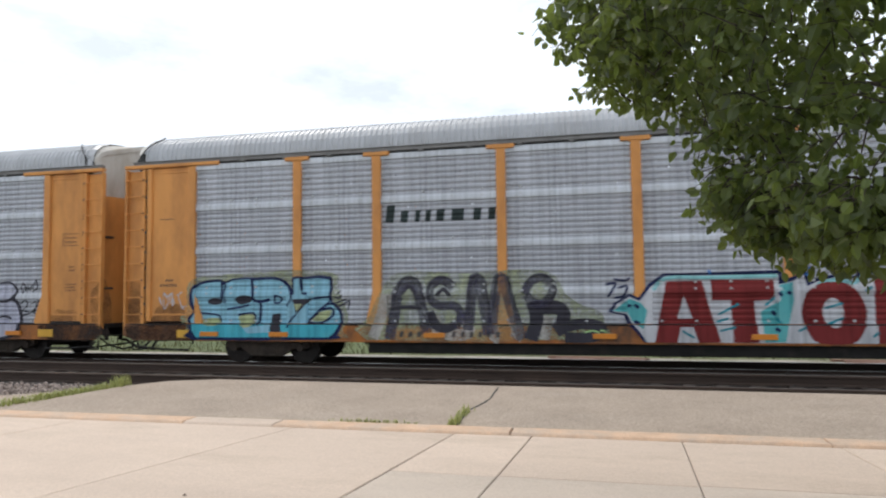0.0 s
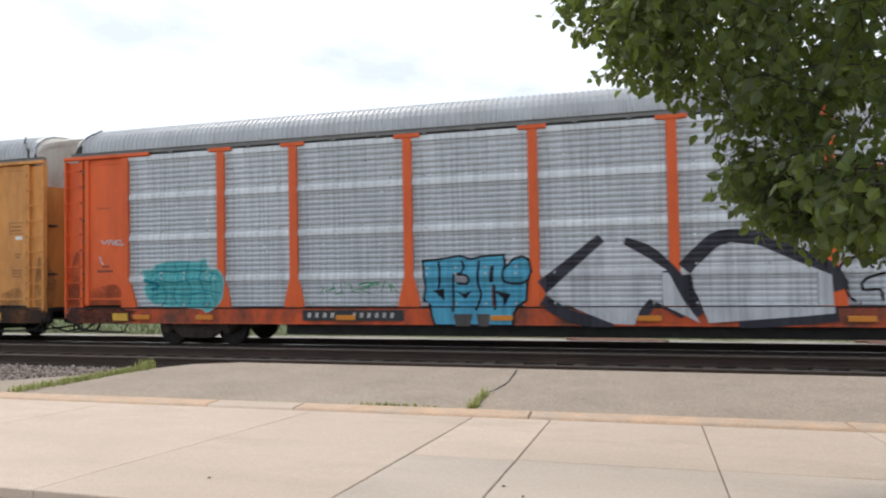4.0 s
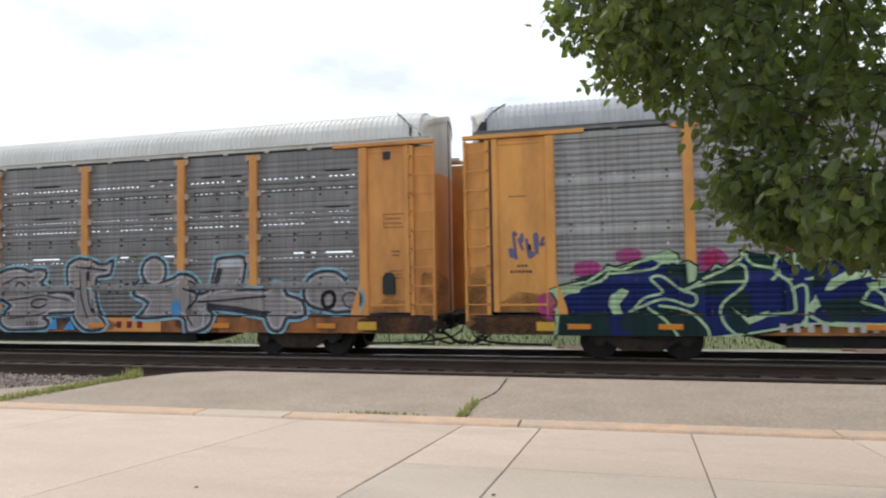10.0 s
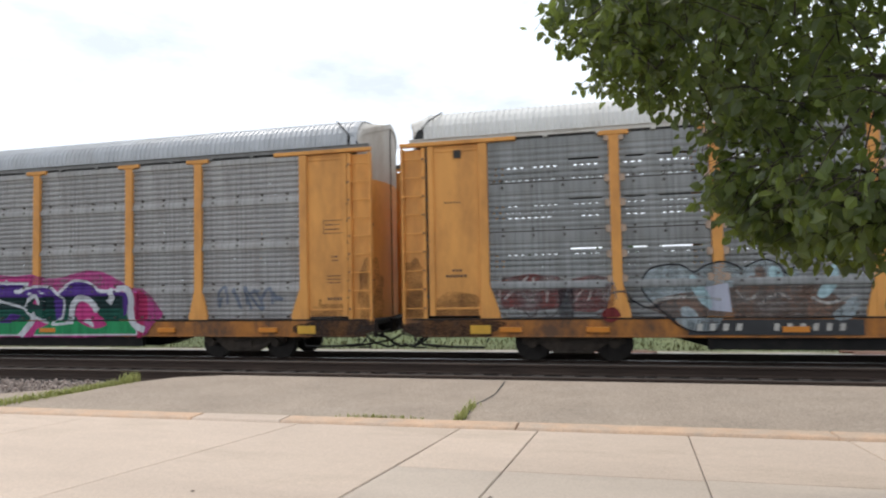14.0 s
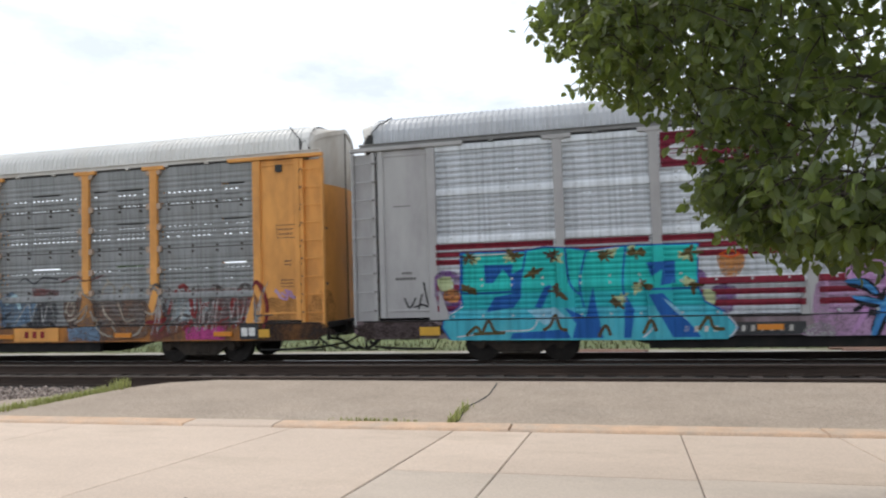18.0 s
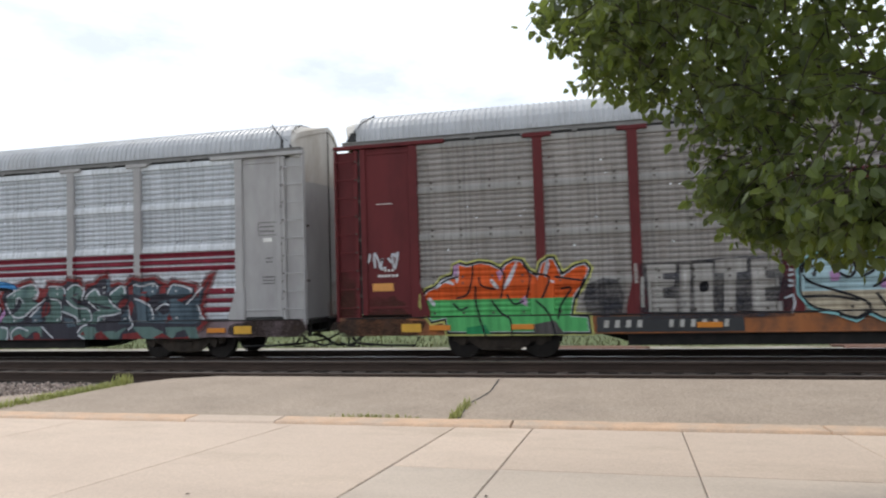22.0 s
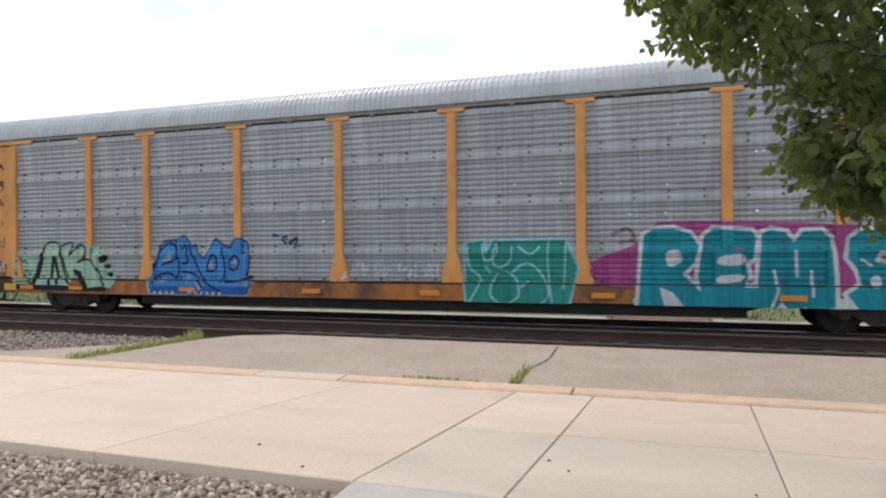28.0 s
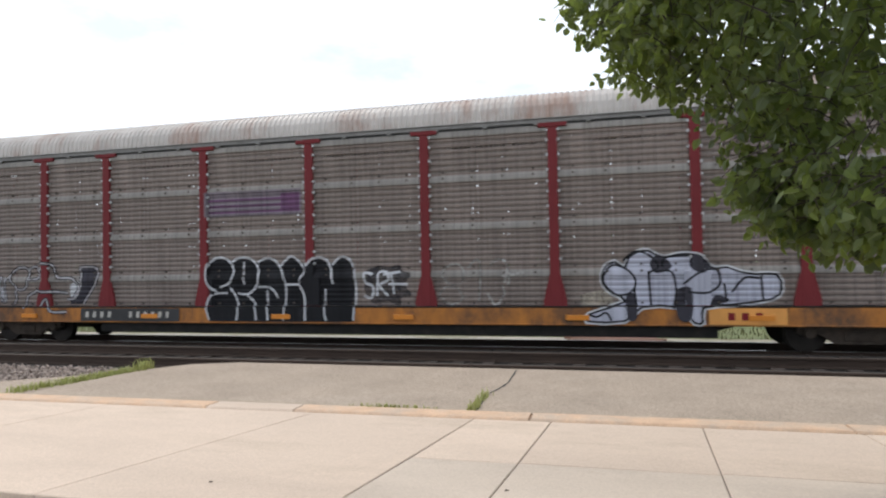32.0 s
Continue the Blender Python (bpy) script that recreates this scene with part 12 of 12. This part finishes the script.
art(CI, "pale lilac bubble graffiti with black lines and dark shadows", [
    (shape([(19.08, 1.23), (19.63, 1.37), (19.82, 1.04), (19.09, 0.99)], 1), "cream_mist", 1), (shape(U_EDGE, 2), "white", 1.4), (shape(inset(U_EDGE, 0.035), 2), "black", 2), (shape(inset(U_EDGE, 0.075), 2), "lavender", 2.6),
    (shape([(20.72, 2.07), (20.98, 1.82), (20.67, 1.68), (20.53, 1.89)]), "smoke", 3.2), (shape([(21.38, 2.08), (21.72, 1.86), (21.56, 1.67), (21.32, 1.81)]), "smoke", 3.2), (shape([(21.02, 1.28), (21.33, 1.37), (21.32, 0.74), (21.07, 0.74)]), "smoke", 3.2), (shape([(20.03, 1.18), (20.22, 1.24), (20.25, 0.77), (20.08, 0.71)]), "smoke", 3.2), (shape([(21.8, 1.22), (22.07, 1.11), (21.69, 0.99)]), "smoke", 3.2),
    (strokes([[(19.57, 1.61), (19.76, 1.86), (20.05, 1.78), (20.24, 1.54), (20.15, 1.29), (19.86, 1.23), (19.62, 1.43), (19.57, 1.61)], [(19.99, 1.95), (20.23, 2.14), (20.51, 2.07), (20.7, 1.82), (20.5, 1.7)], [(20.21, 1.37), (20.25, 0.98)], [(20.5, 1.72), (20.54, 0.98)], [(20.62, 1.71), (20.95, 1.71), (21.04, 1.35), (20.98, 0.93)]], 0.045), "black", 3.8),
    (strokes([[(20.77, 1.81), (20.85, 2), (21.31, 2.04)], [(21.19, 1.45), (21.5, 1.69), (21.82, 1.74), (21.89, 1.45), (21.65, 1.27), (21.26, 1.29)], [(21.97, 1.46), (22.01, 1.08)], [(22.11, 1.27), (22.35, 1.56), (22.63, 1.55)], [(22.66, 1.61), (22.69, 1.1)], [(19.27, 0.82), (19.44, 0.77), (19.62, 0.86), (19.73, 0.7)]], 0.045), "black", 3.8)])
art(CI, "ghostly faded outline letters", [(strokes([[(16.04, 1.67), (16.11, 1.86), (16.37, 1.95), (16.53, 1.79), (16.49, 1.54), (16.23, 1.48), (16.04, 1.67)], [(15.96, 1.23), (16.1, 1.42), (16.39, 1.39), (16.49, 1.16), (16.22, 1.03), (15.96, 1.23)], [(16.63, 1.85), (16.83, 2.04), (16.92, 1.85), (16.87, 1.09)], [(17.15, 1.91), (17.34, 2.05), (17.53, 1.9), (17.46, 1.52)], [(17.4, 1.65), (17.9, 1.74)], [(17.59, 1.77), (17.54, 1.46)], [(17.07, 1.28), (17.25, 1.02), (17.45, 1.27), (17.39, 1.46)]], 0.05), "pale_mist", 1)], "tag")
plate(CI, 21.65, 23.1, 0.62, 0.95, LIV["amber"], P["red"], 3, "yellow plate with dark red lettering bars")
fg = coat(CI, "faded_emblem", rect(9.92, 12.55, 3.22, 3.84), spray("spray_faded_mauve", (0.20, 0.17, 0.20), (0.26, 0.23, 0.24)), 1, "faded violet and red banner")
coat(CI, "emblem", join(*[rect(10.0, 12.5, z, z + 0.05) for z in (3.30, 3.45, 3.60)], rect(12.0, 12.5, 3.3, 3.75)), spray("spray_faded_violet", (0.16, 0.08, 0.16)), 2, "", None, fg)
coat(CI, "tag", scrawl(0.9, 1.7, 2.1, 2.9, 95, 6, 0.03), P["silver"], 2, "thin pale scrawl on the corner panel")
plate(CI, 0.95, 1.55, 1.5, 1.72, LIV["amber"], M["stencil"], 5, "yellow notice plate")

# stencils and data plates on the corner panels of every car
for n, car in enumerate(CARS):
    pale = n in (7, 9)
    ink = M["stencil_white"] if pale else M["stencil"]
    box = lambda x0, x1, z0, z1: join(rect(x0, x1, z0, z0 + 0.012), rect(x0, x1, z1 - 0.012, z1), rect(x0, x0 + 0.012, z0, z1), rect(x1 - 0.012, x1, z0, z1))
    coat(car, "stencil", join(box(26.72, 27.22, 3.02, 3.34), bars(26.78, 27.16, 3.21, 3.25, 5, 0.5), bars(26.78, 27.16, 3.10, 3.14, 5, 0.5), bars(26.92, 27.1, 2.45, 2.485, 3, 0.6), bars(26.92, 27.1, 2.36, 2.395, 3, 0.6), bars(26.82, 27.16, 2.0, 2.03, 7, 0.55), bars(26.82, 27.16, 1.92, 1.95, 7, 0.55), bars(26.82, 27.16, 1.84, 1.87, 7, 0.55)), ink, 1, "stencilled data lines and a box of plain bars")
    coat(car, "stencil", join(bars(1.25, 1.5, 2.05, 2.10, 3, 0.6), bars(1.1, 1.6, 1.92, 1.98, 6, 0.6), bars(1.1, 1.5, 3.6, 3.63, 6, 0.5)), ink, 1, "stencilled data lines")
    if n in (1, 2, 6):
        coat(car, "placard", rect(26.88, 27.12, 2.86, 2.96), M["stencil_white"], 2, "small white card")


# ---- the pear tree beside the platform ----
def pear_tree():
    tree = tagged(new("tree"), "leafy green ornamental pear tree with drooping outer twigs", "tree")
    rng = random.Random(11)
    base = Vector((2.45, 3.95, 0.0))
    tree.location = base
    b = Build()
    b.tube([(0, 0, -0.1), (0.02, 0.01, 0.5), (0.0, 0.03, 1.3), (-0.03, 0.02, 2.4), (0.02, 0.0, 3.6), (0.0, 0.02, 5.2)], 0.15, 12, 0, 0.03)
    part("trunk", b, M["bark"], tree, smooth=True)
    # the crown is narrow below and spreads in a shelf above head height
    shape = ((1.50, 0.70), (1.62, 1.10), (1.74, 1.52), (1.90, 1.86), (2.10, 1.97), (2.35, 1.95), (2.50, 1.96), (2.64, 2.08), (2.84, 2.18), (3.04, 2.28), (3.10, 2.84), (3.30, 2.98), (3.70, 3.02), (4.2, 2.95), (4.8, 2.5), (5.6, 1.3), (6.2, 0.3))

    def reach(a, z):
        """Half-width of the crown at a height, lobed and ragged."""
        for (za, ra), (zb, rb) in zip(shape, shape[1:]):
            if z <= zb:
                break
        r = ra + (rb - ra) * (z - za) / (zb - za)
        d = Vector((math.cos(a) * 1.3, math.sin(a) * 1.3, z * 0.8))
        flat = math.hypot(math.cos(a - 1.01) * 1.38, math.sin(a - 1.01))     # shallower along the platform's depth than across it
        return r / flat * (1 + 0.07 * noise.noise(d * 1.4 + Vector((3.1, 0.4, 1.7))) + 0.10 * noise.noise(d * 3.4 + Vector((0.3, 7.7, 2.2))))

    ends = []
    for k in range(46):
        z1 = rng.uniform(1.75, 5.2)
        z0 = max(1.2, z1 - rng.uniform(0.3, 1.2))
        a = k * 2.399
        r = reach(a, z1) * 0.8
        tip = Vector((r * math.cos(a), r * math.sin(a), z1))
        p0 = Vector((0, 0, z0))
        p1 = p0.lerp(tip, 0.4) + Vector((0, 0, 0.22))
        p2 = p0.lerp(tip, 0.75) + Vector((0, 0, 0.16))
        limb = Build()
        limb.tube([p0, p0.lerp(p1, 0.5) + Vector((0.02, -0.02, 0.05)), p1, p1.lerp(p2, 0.5) + Vector((-0.02, 0.03, 0.03)), p2, tip], 0.026, 5, 0, 0.004)
        part("limb", limb, M["bark"], tree, smooth=True)
        ends += [p1, p2, p1.lerp(p2, 0.5), tip]
    twigs = Build()
    verts, faces = [], []
    made = 0
    while made < 3150:
        a, z = rng.uniform(0, 2 * math.pi), rng.uniform(1.54, 6.1)
        if z > 4.6 and rng.random() < 0.5 or z > 2.6 and rng.random() > reach(a, z) / 2.8:
            continue
        if rng.random() < 0.05:     # one long limb, thick with leaves, stands out to the west
            a, z = rng.gauss(2.58, 0.22), rng.uniform(3.14, 3.95)
        elif rng.random() < 0.05:   # and a drooping one below it
            a, z = rng.gauss(2.8, 0.6), rng.uniform(1.68, 2.32)
        r = reach(a, z) * (1 - 0.5 * rng.random() ** 1.7)
        c = Vector((r * math.cos(a), r * math.sin(a), z))
        if noise.noise(c * 1.7 + Vector((5, 1, 9))) < -0.30 or noise.noise(c * 4.2 + Vector((2, 8, 3))) < (-0.07 if z > 3.0 and r < 0.82 * reach(a, z) else -0.30):
            continue
        # the lowest limbs hang apart from the shelf above them
        along, across = c.x * 0.53 + c.y * 0.85, c.y * 0.53 - c.x * 0.85
        if across > 2.98 or abs(z - 2.38 - 0.17 * along) < min(0.22, 0.40 * (1.75 - across)) and rng.random() < 0.95:
            continue
        made += 1
        root = min((ends[rng.randrange(len(ends))] for _ in range(12)), key=lambda e: (e - c).length)
        inward = (root - c).normalized()
        start = c + inward * rng.uniform(0.25, 0.5) + Vector((0, 0, 0.08))
        twigs.tube([start, start.lerp(c, 0.55) + Vector((0, 0, 0.04)), c], 0.0055, 3, 0, 0.002)
        for k in range(12):
            p = start.lerp(c, (k + rng.random()) / 12) + Vector((rng.gauss(0, 0.035), rng.gauss(0, 0.035), rng.gauss(0, 0.03)))
            out = Vector((rng.gauss(0, 0.8), rng.gauss(0, 0.8), rng.gauss(-1.0, 0.6))).normalized()
            side = out.cross(Vector((rng.gauss(0, 1), rng.gauss(0, 1), rng.gauss(0, 0.6)))).normalized()
            up = side.cross(out)
            L = rng.uniform(0.058, 0.100)
            W = L * rng.uniform(0.32, 0.42)
            fold = rng.uniform(0.1, 0.4) * W
            q = p + out * 0.02
            i = len(verts)
            curl = up * (L * rng.uniform(-0.22, 0.05))
            verts += [tuple(q), tuple(q + out * L * 0.3 + side * W * 0.95 + up * fold), tuple(q + out * L * 0.7 + side * W * 0.7 + up * fold + curl * 0.5), tuple(q + out * L + curl),
                      tuple(q + out * L * 0.7 - side * W * 0.7 + up * fold + curl * 0.5), tuple(q + out * L * 0.3 - side * W * 0.95 + up * fold)]
            faces += [(i, i + 1, i + 2, i + 3), (i, i + 3, i + 4, i + 5)]
    part("twig_growth", twigs, M["bark"], tree)["kind"] = "stuff"
    me = bpy.data.meshes.new("crown")
    me.from_pydata(verts, [], faces)
    me.materials.append(M["leaf"])
    crown = new("crown", me)
    crown.parent = tree
    crown["kind"] = "stuff"
    crown["label"] = "glossy green pointed leaves"
    return tree


pear_tree()


# ---- beyond the train ----
def tufts(name, count, area, h0, h1, label, w=0.02):
    b, rng = Build(), random.Random(21)
    for _ in range(count):
        x, y = rng.uniform(area[0], area[1]), area[2] + (area[3] - area[2]) * rng.random() ** 1.3
        h, a = rng.uniform(h0, h1), rng.uniform(0, 6.3)
        dx, dy, l = math.cos(a) * w, math.sin(a) * w, rng.uniform(-0.4, 0.4) * h
        b.quad((x - dx, y - dy, -0.63), (x + dx, y + dy, -0.63), (x + l + dx * 0.2, y + l * 0.3 + dy * 0.2, -0.63 + h), (x + l - dx * 0.2, y + l * 0.3 - dy * 0.2, -0.63 + h))
    return tagged(part(name, b, M["field_blade"]), label, "grass", kind="stuff")


tufts("grass", 14000, (-40, 26, 18.3, 26.0), 0.04, 0.19, "long green grass beyond the service road", 0.018)
tufts("grass", 9000, (-50, 40, 26.0, 56.0), 0.08, 0.3, "tall yellow-green grass field", 0.03)
tufts("grass", 700, (-9.0, -7.2, 17.6, 18.3), 0.05, 0.15, "yellow-green weeds beside the ballast", 0.015)


def far_woods():
    verts, faces, rng = [], [], random.Random(31)
    for k in range(60):
        x = -190 + k * 5.2 + rng.uniform(-2, 2)
        y = rng.uniform(125, 165)
        top = rng.uniform(5.0, 8.5) + 1.5 * math.sin(k * 0.5)
        for _ in range(150):
            d = Vector((rng.gauss(0, 1), rng.gauss(0, 1), rng.gauss(0, 1))).normalized() * rng.uniform(0.55, 1.05)
            c = Vector((x, y, top * 0.42)) + Vector((d.x * 4.2, d.y * 3.5, d.z * (top * 0.55)))
            if c.z < -0.6:
                continue
            s = rng.uniform(0.5, 1.1)
            u = Vector((rng.gauss(0, 1), rng.gauss(0, 1), rng.gauss(0, 1))).normalized()
            w = u.cross(Vector((rng.gauss(0, 1), rng.gauss(0, 1), rng.gauss(0, 1)))).normalized()
            i = len(verts)
            verts += [tuple(c + u * s), tuple(c + w * s * 0.8), tuple(c - u * s * 0.9), tuple(c - w * s)]
            faces.append((i, i + 1, i + 2, i + 3))
    me = bpy.data.meshes.new("far_woods")
    me.from_pydata(verts, [], faces)
    me.materials.append(M["far_leaf"])
    return tagged(new("far_woods", me), "distant dark green belt of trees beyond the field", "woods", kind="stuff")


far_woods()


def guard_rail():
    rail_ = tagged(new("guard_rail"), "long pale galvanised guard rail across the field", "guard rail")
    b = Build()
    b.prism([(58.0, 0.02), (58.05, 0.10), (57.98, 0.18), (58.05, 0.26), (58.0, 0.36), (58.08, 0.36), (58.12, 0.18), (58.08, 0.02)], 0, -70, 70)
    part("beam", b, M["galv_post"], rail_)
    me = cached(("post",), lambda q: q.box(-0.06, 0.06, 58.1, 58.22, -0.7, 0.30, 0.01))
    for k in range(36):
        place("post", me, M["galv_post"], rail_, Matrix.Translation((-70 + 4 * k, 0, 0)))


guard_rail()


def utility_pole(x, y, h):
    pole = tagged(new("utility_pole"), "slim grey utility pole with a short crossarm", "utility pole", "utility poles")
    b = Build()
    b.tube([(0, 0, -0.7), (0, 0, h)], 0.11, 8, 0, 0.07)
    part("pole", b, M["galv_post"], pole)
    b = Build()
    b.box(-0.7, 0.7, -0.06, 0.06, h - 0.5, h - 0.38, 0.01)
    part("crossarm", b, M["galv_post"], pole)
    for dx in (-0.6, 0.0, 0.6):
        b = Build()
        b.tube([(dx, 0, h - 0.38), (dx, 0, h - 0.2)], 0.04, 6)
        part("insulator", b, M["galv_post"], pole)
    pole.location = (x, y, 0)


utility_pole(2.35, 60.0, 4.3)
utility_pole(-24.0, 62.0, 4.3)


def tie_stack(x, y):
    """Old ties left lying beside the track."""
    stack = tagged(new("tie_stack"), "low stack of old reddish railway ties on gravel", "tie stack", "tie stacks")
    rust = mat("old_tie_red", (0.17, 0.085, 0.055), 0.9, 0, 0.35, 5, (0.4, 5, 5), 0.4, 50, (0.07, 0.05, 0.04), 0.7, 2)
    rng = random.Random(int(x * 10) + 50)
    for k, (dx, dy, dz) in enumerate(((0, 0, 0), (0.12, 0.26, 0), (-0.1, 0.52, 0))):
        b = Build()
        b.box(-1.25 , 1.25, -0.11, 0.11, 0, 0.155, 0.012)
        part("old_tie", b, rust, stack, m=pose(dx, dy, dz, 0, 0, rng.uniform(-4, 4)))
    stack.location = (x, y, -0.60)


tie_stack(0.15, 17.75)
tie_stack(7.4, 17.8)

# small things on the platform
b = Build()
b.tube([(-3.64, 2.5, -0.2), (-3.64, 2.5, 0.50), (-3.64, 2.5, 0.53)], 0.075, 14)
b.tube([(-3.64, 2.5, 0.50), (-3.64, 2.5, 0.545)], 0.088, 14)
bollard = tagged(part("bollard", b, M["rubber"]), "black metal bollard standing in the stone bed", "bollard")


def dry_leaf(x, y, a):
    b = Build()
    b.v += [(-0.022, 0, 0.003), (-0.006, 0.011, 0.012), (0.019, 0.004, 0.004), (-0.005, -0.012, 0.008)]
    b.f.append((0, 1, 2, 3))
    b.s.append(0)
    ob = part("dry_leaf", b, M["bark"], m=pose(x, y, 0.0, 0, 0, a))
    tagged(ob, "small curled brown leaf on the concrete", "leaf", "fallen leaves")


for x, y, a in ((-0.78, 4.62, 20), (-0.62, 4.45, 80), (-3.05, 4.35, 10), (-2.45, 4.0, 50), (0.55, 4.35, 70)):
    dry_leaf(x, y, a)


def motions():
    for n, car in enumerate(CARS):
        walk(car, [(k, pose(train_x(k) + PITCH * (n - 1) + OFFSET[n], TRACK_Y, RAIL_Z)) for k in range(0, 33)])
    step, r = 0.08, 0.40
    count = int(32.0 / step)
    for wheel, dx in WHEELS:
        walk(wheel, [(k * step, pose(dx, 0, 0.40, 0, math.degrees((train_x(k * step) - train_x(0)) / r), 0)) for k in range(count + 1)])


motions()
